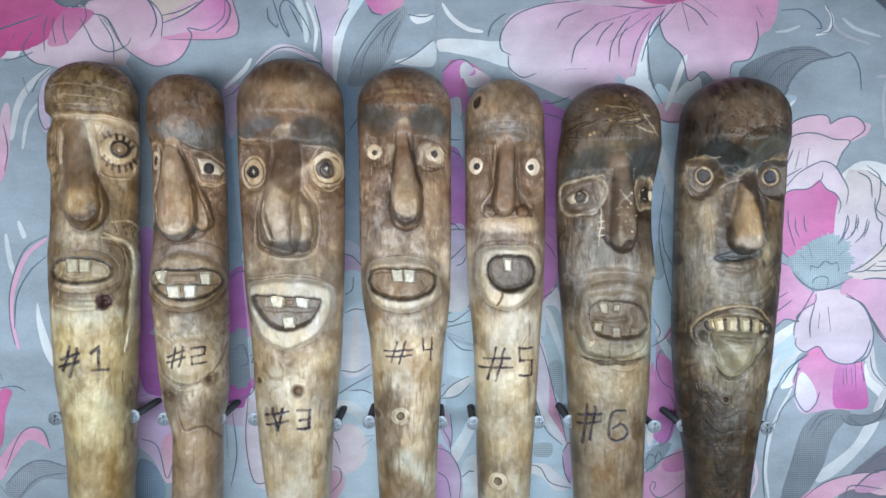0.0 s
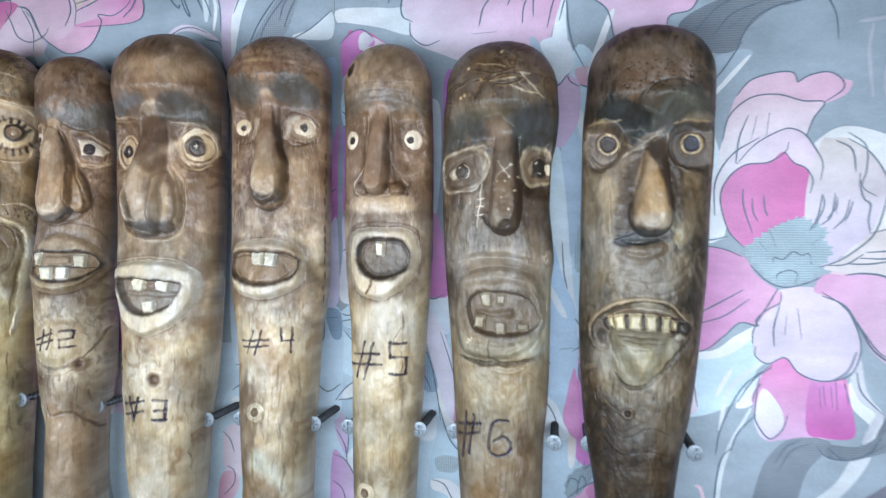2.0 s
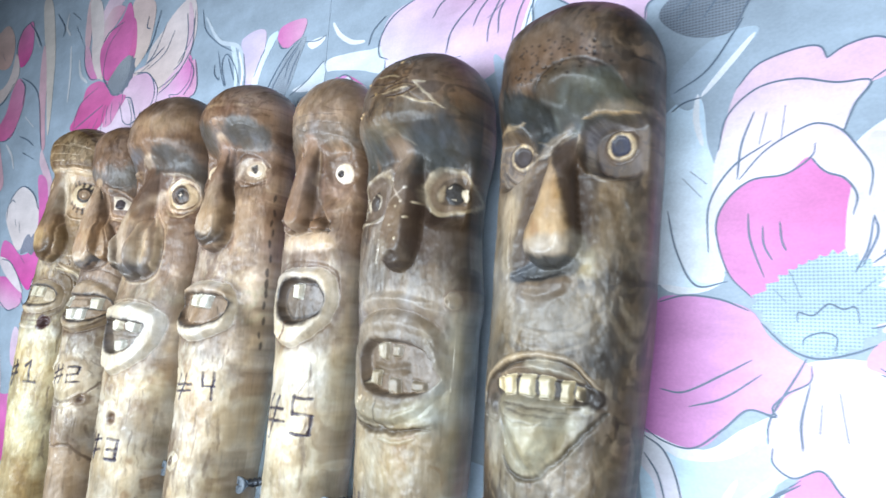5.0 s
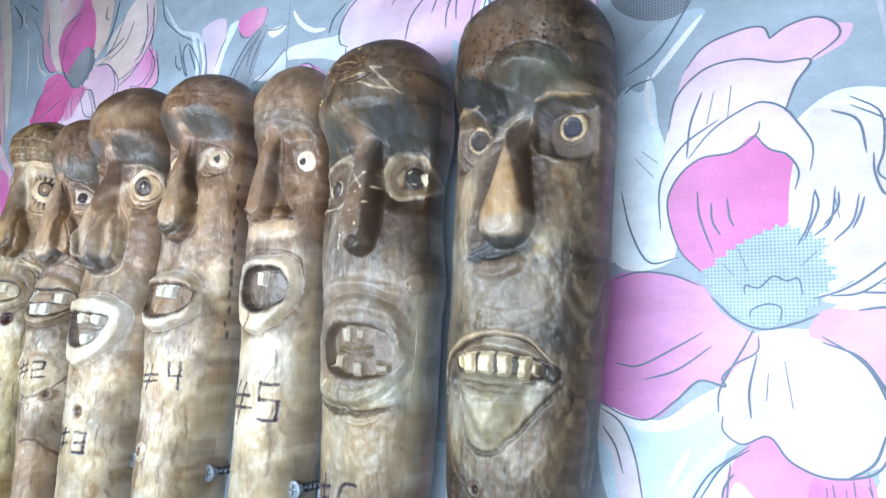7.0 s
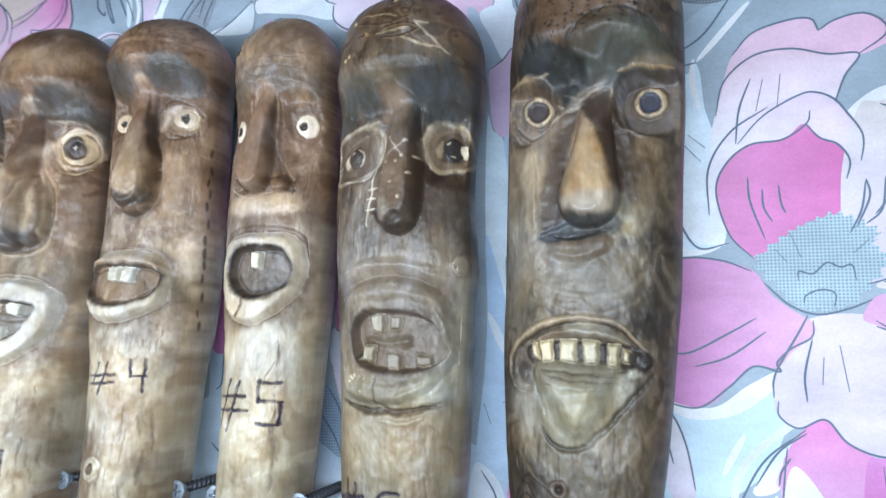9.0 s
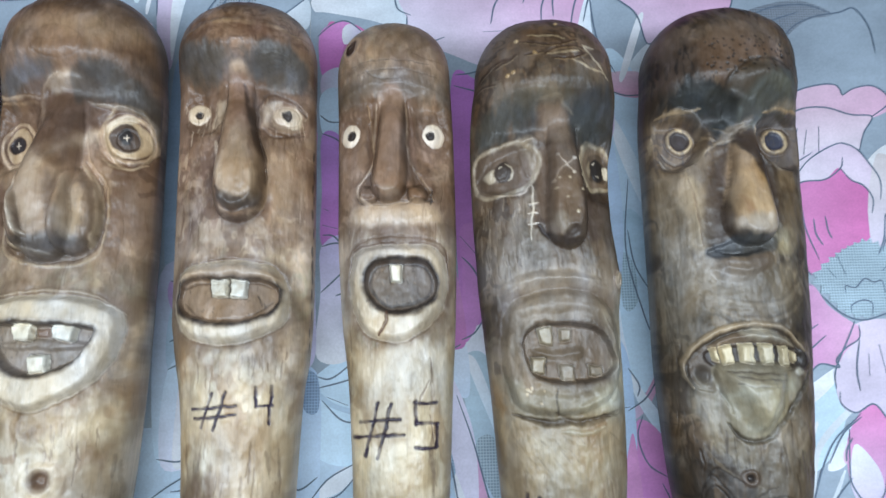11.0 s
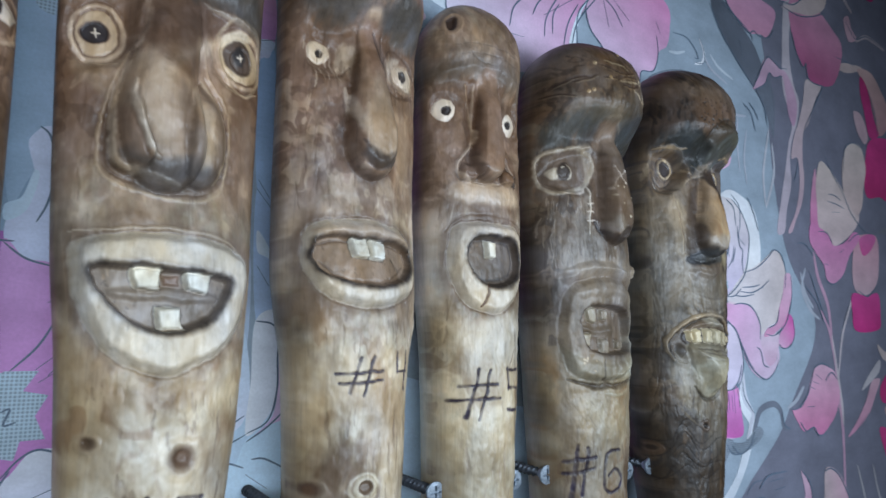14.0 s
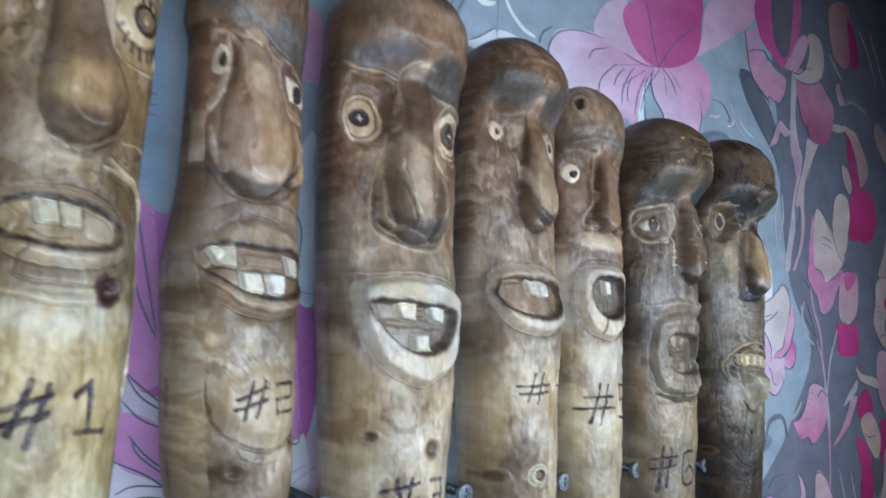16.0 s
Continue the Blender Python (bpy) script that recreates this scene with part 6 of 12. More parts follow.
    s.area([(104.9, 51.5), (117.7, 60.7), (128.7, 50.9), (127.5, 39.1), (122.6, 35.4), (112.6, 32.0), (108.1, 38.8)], 0, 1, (0.06, 0.056, 0.05), 0.5, 3.5, 2.4)
    s.area([(113.7, 16.9), (124.8, 19.2), (124.4, 5.7), (122.2, 4.5), (113.6, 9.2)], 0, 1, (0.05, 0.037, 0.028), 0.65, 3.5, 2.4)
    s.area([(93.8, 39.8), (88.5, 51.2), (90.9, 39.8), (76.8, 36.5), (94.1, 29.2)], 0, 1, (0.04, 0.033, 0.027), 0.6, 3.0, 2.0)
    s.area([(77.9, -10.4), (107.8, -13.7), (124.4, -10.3), (126.3, -24.6), (124.2, -32.9), (107.4, -26.9), (85.3, -32.0)], 0, 1, (0.2, 0.16, 0.115), 0.55, 4.0, 2.2)
    # eyes
    s.area([(70.0, 19.6), (76.7, 28.6), (87.7, 32.6), (94.7, 34.0), (94.9, 19.4), (88.4, 12.0), (77.4, 12.6)], 0, 1, (0.13, 0.1, 0.07), 0.8, 0.8)
    s.line([(70.0, 19.6), (76.7, 28.9), (87.7, 33.2), (93.2, 34.8)], 1.5, -0.8, (0.42, 0.36, 0.27), 0.6)
    s.area([(71.3, 19.8), (78.1, 28.0), (87.7, 31.5), (93.5, 33.0), (92.6, 22.3), (89.1, 16.5), (86.3, 26.6), (79.5, 27.9), (74.0, 21.9)], 0, 1, (0.45, 0.4, 0.31), 0.3, 1.0, 0.8)
    s.line([(70.0, 19.1), (74.0, 14.1), (79.5, 12.0), (88.4, 12.3), (91.8, 16.5)], 0.8, -0.8, (0.48, 0.4, 0.29), 0.65)
    s.area([(88.4, 34.1), (95.4, 35.1), (96.1, 29.4), (92.5, 18.0), (89.1, 22.3)], 0.8, 1.5, (0.34, 0.29, 0.22), 0.4, 1.0, 0.8)
    s.area(oval((79.7, 22.4), 6.4, 4.6, 15), 0.9, 3, (0.2, 0.17, 0.13), 0.7, 0.7)
    s.area([(73.7, 20.8), (76.7, 23.9), (78.1, 22.4), (76.7, 18.9)], 0.3, 1, BONE, 0.9, 0.5)
    s.line(oval((80.8, 22.7), 3.6, 3.8), 0.6, 0.3, (0.55, 0.5, 0.42), 0.8, True)
    s.area(oval((80.8, 22.7), 2.9, 3.0), 0, 1, (0.06, 0.05, 0.045), 0.9, 0.4)
    s.streaks([(70.6, 31.6), (91.9, 26.6)], 12, 3, 0.3, CHAR, 0.7)
    s.area([(108.0, 49.8), (114.5, 54.8), (126.7, 57.7), (128.5, 53.3), (127.4, 37.7), (127.2, 36.8), (118.2, 36.7), (111.3, 33.1)], 0.8, 7, (0.055, 0.055, 0.052), 0.5, 3.0, 2.0)
    s.area([(112.7, 14.5), (124.7, 15.9), (125.6, -8.6), (121.8, -7.4), (111.2, 3.0)], 0, 1, (0.05, 0.037, 0.028), 0.7, 2.6, 2.0)
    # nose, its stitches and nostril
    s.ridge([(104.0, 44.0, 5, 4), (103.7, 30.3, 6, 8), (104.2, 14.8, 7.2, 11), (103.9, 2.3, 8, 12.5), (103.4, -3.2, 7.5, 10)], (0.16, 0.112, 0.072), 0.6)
    s.area([(99.6, 43.4), (107.1, 43.4), (106.4, 32.9), (100.3, 33.0)], 0, 1, (0.36, 0.29, 0.2), 0.5, 2)
    s.area([(93.5, 30.2), (98.9, 30.2), (98.9, 2.3), (94.8, 2.3)], -0.8, 2, (0.05, 0.035, 0.025), 0.7, 1.5)
    s.area([(109.3, 30.2), (111.4, 30.2), (119.0, 13.6), (117.3, -6.0), (111.4, -4.6), (110.0, 7.9)], 0, 1, (0.045, 0.03, 0.025), 0.75, 1.8)
    s.line([(94.6, -0.6), (97.4, -5.5), (104.4, -9.1), (111.7, -6.9)], 1.1, 1.0, (0.04, 0.03, 0.025), 0.85)
    for p in ((108.8, 24.0), (105.9, 16.1), (101.9, 15.8), (100.8, 11.1), (110.6, 10.9), (104.7, 7.7), (111.4, 18.0), (108.0, 2.3)):
        s.area(oval(p, 0.58, 0.55), 0.5, 0.5, (0.62, 0.54, 0.38), 0.9, 0.3)
    for pts in ([(102.0, 25.5), (105.5, 21.3), (107.8, 18.3)], [(108.2, 23.9), (104.8, 21.2), (101.5, 18.3), (100.3, 14.6)]):
        s.line(pts, 0.45, -0.35, (0.56, 0.46, 0.33), 0.8)
        for e in (pts[0], pts[-1]):
            s.area(oval(e, 0.75, 0.7), 0.4, 0.6, (0.58, 0.5, 0.38), 0.85, 0.3)
    s.line([(92.7, 15.8), (92.4, 5.1), (91.6, -7.0)], 0.6, -0.6, (0.55, 0.48, 0.36), 0.85)
    for y in (7.5, 3.6, -0.6):
        s.line([(90.6, y), (94.8, y + 0.4)], 0.4, -0.4, (0.6, 0.52, 0.4), 0.85)
    s.streaks([(70.1, 11.0), (91.9, -17.6)], 40, 8, 0.35, (0.34, 0.27, 0.19), 0.45, seed=2)
    s.streaks([(70.1, 8.1), (118.9, -18.8)], 40, 7, 0.4, (0.06, 0.04, 0.03), 0.5, seed=3)
    # mouth
    s.area([(78.3, -24.9), (91.9, -18.8), (108.7, -18.7), (124.8, -25.0), (121.0, -29.0), (98.8, -25.0), (81.0, -30.5)], 1.2, 4, (0.3, 0.24, 0.18), 0.4, 3)
    s.mouth([(78.4, -40.8), (82.4, -30.5), (94.6, -25.8), (108.6, -26.0), (119.6, -31.8), (122.6, -41.1), (122.9, -56.0), (114.0, -68.1), (97.6, -72.1), (83.4, -69.0), (78.8, -55.3)], [(86.1, -43.0), (91.8, -38.3), (105.7, -37.8), (116.1, -41.5), (121.6, -51.4), (118.1, -57.6), (105.1, -60.2), (92.0, -59.1), (86.7, -51.8)], 2.0, (0.19, 0.145, 0.095), (0.18, 0.132, 0.092), 4.5, 0.5, 0.45)
    s.area([(90.5, -46.8), (100.1, -47.1), (108.6, -46.5), (108.6, -51.4), (98.8, -52.2), (90.5, -50.6)], 1.0, 3, (0.15, 0.12, 0.085), 0.6, 1.4)
    for q in ([(91.8, -40.0), (97.1, -39.0), (97.6, -46.3), (92.7, -45.7)], [(99.4, -39.8), (104.9, -39.8), (104.3, -44.8), (100.2, -45.3)], [(89.1, -50.7), (94.8, -50.5), (94.4, -57.1), (89.5, -56.6)], [(98.8, -53.2), (104.6, -53.1), (104.8, -59.5), (99.5, -59.1)], [(109.8, -53.2), (115.6, -53.9), (115.5, -57.4), (110.4, -57.6)]):
        s.tooth(q, 2.0, (0.36, 0.315, 0.235))
    s.area([(79.0, -58.5), (89.1, -61.7), (105.6, -62.6), (121.0, -58.1), (121.2, -71.1), (105.7, -72.8), (91.8, -72.9), (80.5, -70.0)], 0.6, 3, (0.27, 0.235, 0.155), 0.6, 2.2, 1.2)
    s.area([(83.5, -30.7), (102.7, -28.1), (117.4, -31.9), (119.0, -37.7), (105.4, -34.4), (86.2, -36.2)], 0.6, 3, (0.24, 0.185, 0.125), 0.5, 2.2, 1.0)
    s.area([(78.1, -23.8), (91.6, -19.0), (111.2, -19.7), (120.5, -23.5), (105.5, -23.9), (88.9, -25.5)], 1.0, 3, (0.3, 0.24, 0.17), 0.6, 2.2, 1.2)
    s.area([(86.5, -80.5), (105.7, -78.2), (114.6, -87.2), (111.7, -96.9), (92.1, -97.2)], 0, 1, (0.36, 0.3, 0.19), 0.55, 4.0, 2.0)
    s.area([(78.1, -82.5), (83.9, -79.5), (85.5, -103.9), (82.0, -135.1), (78.4, -129.1)], 0, 1, (0.11, 0.075, 0.042), 0.65, 3.0, 2.0)
    s.area([(109.0, -114.0), (120.4, -104.8), (114.8, -139.5), (109.6, -150.2)], 0, 1, (0.09, 0.06, 0.035), 0.65, 3.0, 2.0)
    s.line([(82.5, -71.9), (95.9, -73.5), (119.4, -71.6)], 0.8, 0.8, (0.06, 0.045, 0.03), 0.7)
    s.line([(81.4, -71.7), (97.6, -74.5), (116.4, -71.5)], 1.0, 0.9, (0.07, 0.05, 0.03), 0.8)
    s.line([(97.5, -61.0), (96.9, -66.7), (97.8, -72.1)], 0.4, 0.4, CHAR, 0.7)
    s.specks([(86.6, -61.7), (97.5, -69.6)], 7, 0.5, BARE, -0.3, 4)
    s.streaks([(78.9, -76.1), (122.2, -90.4)], 16, 5, 0.4, (0.12, 0.09, 0.06), 0.35, 0.05, seed=5, turn=60)
    s.streaks([(79.1, -90.9), (116.3, -128.5)], 44, 11, 0.5, UMBER, 0.5, seed=6)
    s.area([(112.8, -102.6), (115.9, -96.1), (114.8, -120.4), (112.7, -134.7)], 0, 1, (0.12, 0.07, 0.04), 0.6, 4, 2)
    s.burn_number([[(85.4, -99.1), (84.5, -109.9), (83.3, -122.9)], [(90.0, -100.2), (88.7, -109.0), (86.9, -120.2)], [(80.8, -106.5), (93.2, -104.0)], [(81.1, -111.3), (92.7, -108.5)], [(107.1, -101.1), (101.2, -101.7), (97.8, -108.0), (97.6, -115.1), (101.1, -118.8), (106.4, -117.4), (108.1, -113.1), (104.5, -109.5), (99.9, -111.1)]], 0.85)
    # seen nearer by
    s.turned(45)
    s.area([(89.1, 49.8), (96.3, 52.4), (104.7, 52.4), (115.2, 47.7), (118.9, 42.1), (120.6, 33.9), (115.2, 30.4), (109.1, 33.0), (100.6, 34.3), (95.7, 30.4), (93.6, 36.5), (89.5, 44.2)], 0, 1, (0.06, 0.064, 0.066), 0.8, 2.2, 1.4)
    s.area([(95.4, 8.8), (102.4, 10.1), (122.2, 17.9), (123.1, 5.0), (111.6, -2.4), (98.5, -1.1)], 0, 1, (0.1, 0.072, 0.05), 0.6, 3.0, 2.0)
    s.area([(95.6, 22.2), (96.7, 28.3), (98.6, 32.6), (102.1, 33.9), (110.1, 32.1), (116.1, 28.3), (119.1, 23.9), (120.8, 20.9), (107.9, 16.2), (100.8, 14.5), (97.3, 16.6)], 0, 1, (0.2, 0.15, 0.1), 0.9, 0.8, 0)
    s.line([(95.8, 22.2), (97.1, 28.7), (99.3, 33.0), (102.7, 33.9), (110.1, 32.1), (116.1, 27.8), (120.9, 24.4), (122.3, 21.4), (113.3, 16.6), (105.2, 15.7), (100.3, 14.5), (97.3, 17.0)], 1.1, -0.8, (0.46, 0.4, 0.28), 0.85, True)
    s.area([(98.8, 25.2), (100.6, 29.1), (105.8, 30.8), (113.0, 27.4), (115.6, 21.8), (109.2, 19.2), (101.7, 18.8), (98.9, 20.9)], 0, 1, (0.09, 0.068, 0.048), 0.9, 0.6, 0)
    s.area([(98.9, 23.9), (100.8, 27.0), (100.5, 20.9), (99.2, 20.5)], 0, 1, (0.36, 0.3, 0.2), 0.8, 0.6, 0)
    s.area([(111.9, 23.9), (109.4, 21.8), (107.4, 20.1), (105.0, 19.2), (102.7, 19.6), (101.3, 21.4), (101.0, 23.5), (101.2, 25.7), (102.7, 27.4), (104.6, 28.3), (106.7, 27.8), (108.8, 26.5)], 0.4, 1, (0.025, 0.023, 0.022), 0.95, 0.4, 0)
    s.area([(114.0, 23.5), (114.0, 22.2), (113.1, 20.9), (112.7, 20.5), (109.8, 20.9), (108.5, 22.2), (108.1, 23.5), (108.2, 24.8), (109.0, 25.7), (112.0, 25.7), (113.6, 25.2), (113.7, 24.4)], 0, 1, (0.66, 0.62, 0.5), 0.95, 0.4, 0)
    # small highlights on the dark eyeball, drawn as pale strokes
    s.line([(102.2, 25.7), (103.8, 26.5)], 0.4, 0, (0.5, 0.46, 0.36), 0.9)
    s.line([(103.4, 21.4), (105.9, 21.4)], 0.4, 0, (0.5, 0.46, 0.36), 0.9)
    s.line([(95.6, 39.0), (94.4, 29.1), (95.4, 20.1), (97.2, 15.3)], 1.0, 0.6, (0.06, 0.045, 0.035), 0.7)
    s.area([(116.7, -20.9), (116.0, -23.5), (114.0, -25.7), (111.0, -26.5), (108.2, -26.1), (106.6, -24.4), (105.9, -21.8), (106.2, -19.6), (108.0, -17.5), (110.5, -16.6), (113.3, -16.6), (115.5, -18.3)], 0.6, 1, (0.14, 0.1, 0.07), 0.8, 0.9, 0.4)
    s.area([(115.4, -20.9), (114.9, -23.1), (113.4, -24.4), (111.2, -25.2), (109.7, -24.8), (108.0, -23.5), (107.2, -21.8), (107.5, -20.1), (109.3, -18.3), (110.8, -17.9), (112.9, -17.9), (114.6, -19.2)], 2.6, 1.6, (0.36, 0.29, 0.2), 0.85, 0.8, 0.4)
    s.area([(110.8, -22.6), (110.5, -23.5), (110.0, -23.9), (109.0, -23.5), (108.5, -22.6), (108.8, -21.8), (109.8, -21.4), (110.4, -21.8)], -0.8, 0.8, (0.16, 0.12, 0.08), 0.7, 0.6, 0.2)
    s.area([(107.1, -36.9), (121.8, -31.3), (122.8, -98.6), (109.9, -95.5)], 0, 1, (0.4, 0.37, 0.27), 0.5, 5.0, 2.5)
    s.turned(0)
    s.line([(94.4, 75.4), (104.0, 74.5), (109.9, 72.5)], 0.55, -0.4, (0.42, 0.35, 0.23), 0.7)
    s.line([(102.7, 65.8), (110.5, 66.7), (115.0, 67.0)], 0.55, -0.4, (0.42, 0.35, 0.23), 0.7)
    s.line([(112.3, 63.4), (117.8, 60.9), (124.5, 59.1)], 0.55, -0.4, (0.42, 0.35, 0.23), 0.7)
    s.line([(116.5, 69.9), (120.7, 69.1)], 0.55, -0.4, (0.42, 0.35, 0.23), 0.7)
    s.line([(117.0, 69.5), (120.0, 65.5), (124.0, 60.5), (126.5, 57.5)], 0.5, -0.3, (0.42, 0.35, 0.23), 0.7)
    s.line([(96.4, 47.9), (105.5, 49.3), (107.4, 46.7), (110.9, 43.2)], 0.9, -0.4, (0.36, 0.3, 0.21), 0.55)
    s.area([(105.0, -67.5), (113.3, -63.5), (118.6, -59.5), (119.1, -52.6), (122.5, -53.9), (121.2, -64.6), (116.0, -68.6), (107.6, -71.7)], 0.8, 2, (0.42, 0.38, 0.27), 0.65, 1.8, 0.8)
    s.area([(115.4, -34.6), (119.4, -39.3), (122.2, -47.4), (122.5, -56.0), (120.9, -49.6), (118.2, -41.4)], 0.6, 1.5, (0.34, 0.29, 0.2), 0.55, 1.6, 0.6)
    s.line([(96.5, -70.6), (104.1, -74.0), (113.3, -72.9), (119.4, -69.8)], 1.2, 0.8, (0.1, 0.075, 0.05), 0.7)
    s.line([(98.4, -77.1), (107.7, -77.3), (114.3, -75.5)], 1.0, -0.6, (0.4, 0.36, 0.26), 0.55)
    s.area([(108.9, -6.2), (107.5, -8.0), (105.7, -9.7), (102.8, -9.3), (101.5, -8.0), (102.5, -6.2), (103.7, -3.7), (105.6, -2.4), (107.6, -2.4), (109.0, -3.6)], -1.0, 2, (0.045, 0.035, 0.03), 0.85, 1.0, 0.5)
    s.area([(71.8, 37.1), (74.6, 45.3), (81.9, 50.3), (91.0, 51.4), (98.6, 49.9), (95.9, 44.8), (84.5, 37.0), (76.3, 32.7)], 0, 1, (0.065, 0.068, 0.06), 0.75, 2.0, 1.4)
    s.area([(110.0, 48.7), (118.2, 46.5), (122.4, 40.2), (120.5, 32.9), (115.5, 32.0), (108.1, 30.4), (108.0, 41.8)], 0, 1, (0.055, 0.06, 0.056), 0.75, 2.0, 1.2)
    s.area([(85.2, 51.3), (92.8, 52.9), (103.6, 52.4), (111.1, 49.7), (107.1, 46.7), (96.8, 47.9), (87.9, 48.9)], 0.6, 3, (0.17, 0.165, 0.14), 0.55, 2.2, 1.4)
    s.area([(97.4, 45.8), (107.5, 44.7), (106.0, 32.5), (98.1, 34.3)], 0, 1, (0.2, 0.14, 0.092), 0.65, 1.8, 0.8)
    s.area([(96.1, 31.7), (102.9, 27.8), (106.1, 11.4), (104.2, -1.9), (100.3, -4.5), (94.9, 3.2), (95.1, 16.6)], 0, 1, (0.17, 0.118, 0.076), 0.6, 1.8, 1.0)
    s.area([(99.4, 1.9), (103.9, 1.5), (104.7, -3.7), (102.0, -5.8), (98.8, -2.8)], 0, 1, (0.27, 0.23, 0.17), 0.6, 1.6, 0.8)
    s.area([(104.7, -3.7), (110.7, 0.7), (116.6, -6.2), (113.9, -17.4), (107.7, -10.1)], 0, 1, (0.06, 0.045, 0.034), 0.6, 2.2, 1.6)
    s.area([(69.7, 23.6), (71.7, 29.3), (78.2, 31.8), (87.2, 33.5), (93.6, 30.9), (96.4, 26.1), (91.8, 16.2), (80.8, 11.9), (73.6, 11.9), (70.6, 17.6)], 0, 1, (0.11, 0.078, 0.052), 0.9, 0.8, 0)
    s.line([(69.7, 23.6), (71.7, 29.3), (78.2, 31.8), (87.2, 33.5), (93.6, 30.9), (96.4, 26.1), (91.8, 16.2), (80.8, 11.9), (73.6, 11.9), (70.6, 17.6)], 1.0, -0.6, (0.4, 0.34, 0.24), 0.75, True)
    s.area([(89.5, 33.1), (96.3, 29.6), (96.8, 24.0), (93.6, 19.7), (91.5, 25.7)], 0, 1, (0.3, 0.255, 0.185), 0.55, 1.2, 0.8)
    s.area([(74.0, 21.9), (77.8, 24.0), (79.1, 21.4), (78.1, 18.4), (75.5, 18.8)], 0, 1, (0.5, 0.44, 0.32), 0.85, 0.6, 0)
    s.area([(85.4, 22.7), (84.8, 20.1), (83.0, 18.4), (80.7, 18.0), (78.8, 19.7), (78.1, 22.3), (79.1, 24.5), (80.7, 26.2), (83.0, 26.6), (84.5, 24.9)], 0.3, 1, (0.05, 0.038, 0.03), 0.95, 0.5, 0)
    # glint arcs of the iris, painted in pale stain
    s.line([(82.7, 25.8), (85.4, 23.6), (85.1, 20.1), (83.6, 18.8)], 0.5, -0.2, (0.5, 0.44, 0.32), 0.8)
    s.line([(79.9, 24.0), (81.5, 24.5)], 0.4, 0, (0.5, 0.46, 0.36), 0.8)
    s.area([(96.5, -41.3), (117.5, -37.6), (121.4, -46.1), (121.6, -52.6), (119.2, -60.4), (102.3, -63.2)], 0, 1, (0.15, 0.115, 0.085), 0.5, 2.0, 1.0)
    s.area([(110.2, -62.6), (118.6, -60.4), (122.1, -56.4), (122.6, -50.0), (125.2, -59.0), (122.2, -66.3), (115.8, -69.9)], 0.3, 2, (0.42, 0.38, 0.27), 0.6, 1.8, 0.8)
    return s.build("carved_stick", "dark brown carved wooden stick with stitched nose, numbered six")


def stick_seven():
    s = Carving(0.396, -2, (93.5, 27), [(65.5, 143.0, 204.1), (39.1, 140.7, 203.9), (5.2, 140.3, 202.2), (-28.9, 140.0, 200.9), (-49.5, 139.5, 199.0), (-77.0, 140.4, 196.2), (-97.8, 141.8, 193.4), (-118.6, 144.6, 188.8), (-139.5, 148.0, 186.0), (-161.1, 149.1, 183.8)], DEEP, 707, (0.12, 0.092, 0.064), 0.7, brow=(48, 29), drawn=-12, chin=-2.5)
    s.band(-60, 25, (0.11, 0.09, 0.06), 0.4, 20)
    s.band(-170, -88, (0.05, 0.034, 0.021), 0.85, 14)
    s.band(72, 110, (0.105, 0.07, 0.044), 0.7, 10)
    s.mottle(-90, 60, (0.2, 0.15, 0.09), 0.5, (6, 13), 1)
    s.mottle(-95, 110, (0.025, 0.02, 0.016), 0.6, (6, 10), 41, 0.12, 0.4)
    s.mottle(-170, 110, (0.022, 0.018, 0.015), 0.6, (6, 14), 2)
    s.mottle(-170, -95, (0.13, 0.08, 0.04), 0.45, (6, 20), 3)
    # hairline, burnt brows
    s.area([(144.8, 55.7), (146.4, 67.9), (152.7, 73.2), (163.7, 73.6), (174.8, 73.7), (190.8, 71.1), (200.6, 63.8), (200.7, 57.8), (190.9, 55.0), (181.6, 48.7), (172.5, 52.7), (163.7, 55.7), (152.6, 53.5), (146.3, 46.7)], 0, 1, (0.065, 0.045, 0.032), 0.75, 2.5, 2.0)
    s.area([(165.8, 72.2), (186.1, 71.1), (197.2, 66.0), (190.9, 56.1), (181.6, 49.6), (172.6, 53.3), (165.9, 58.9)], 0, 1, (0.13, 0.085, 0.055), 0.7, 2.5, 1.2)
    s.specks([(165.8, 72.2), (197.2, 55.1)], 60, 0.5, (0.02, 0.016, 0.014), 0.5, 1)
    s.streaks([(145.9, 73.0), (163.7, 55.4)], 26, 6, 0.7, (0.02, 0.017, 0.015), 0.7, seed=9)
    s.area([(147.9, 47.2), (151.6, 53.0), (158.1, 55.9), (165.8, 55.5), (172.0, 51.6), (174.2, 43.1), (172.6, 35.9), (167.0, 34.8), (162.0, 42.1), (156.0, 46.3)], 1.0, 7, (0.02, 0.019, 0.017), 0.9, 2.8, 2.2)
    s.area([(183.2, 47.1), (190.9, 54.4), (200.6, 59.6), (202.6, 46.6), (192.3, 44.9), (186.3, 40.6)], 1.0, 7, (0.022, 0.021, 0.019), 0.88, 2.8, 2.2)
    s.area([(173.7, 51.5), (181.0, 48.7), (185.0, 48.9), (181.6, 40.6), (175.9, 38.3), (173.6, 43.1)], 1.0, 3, (0.1, 0.09, 0.075), 0.7, 2)
    s.area([(170.7, 39.3), (173.1, 52.0), (180.9, 60.2), (192.3, 62.3), (201.3, 57.3), (203.7, 49.3), (203.6, 40.3), (197.4, 37.1), (186.8, 36.3), (178.1, 35.6)], 2.2, 7, (0.07, 0.066, 0.052), 0.7, 2.4, 1.6)
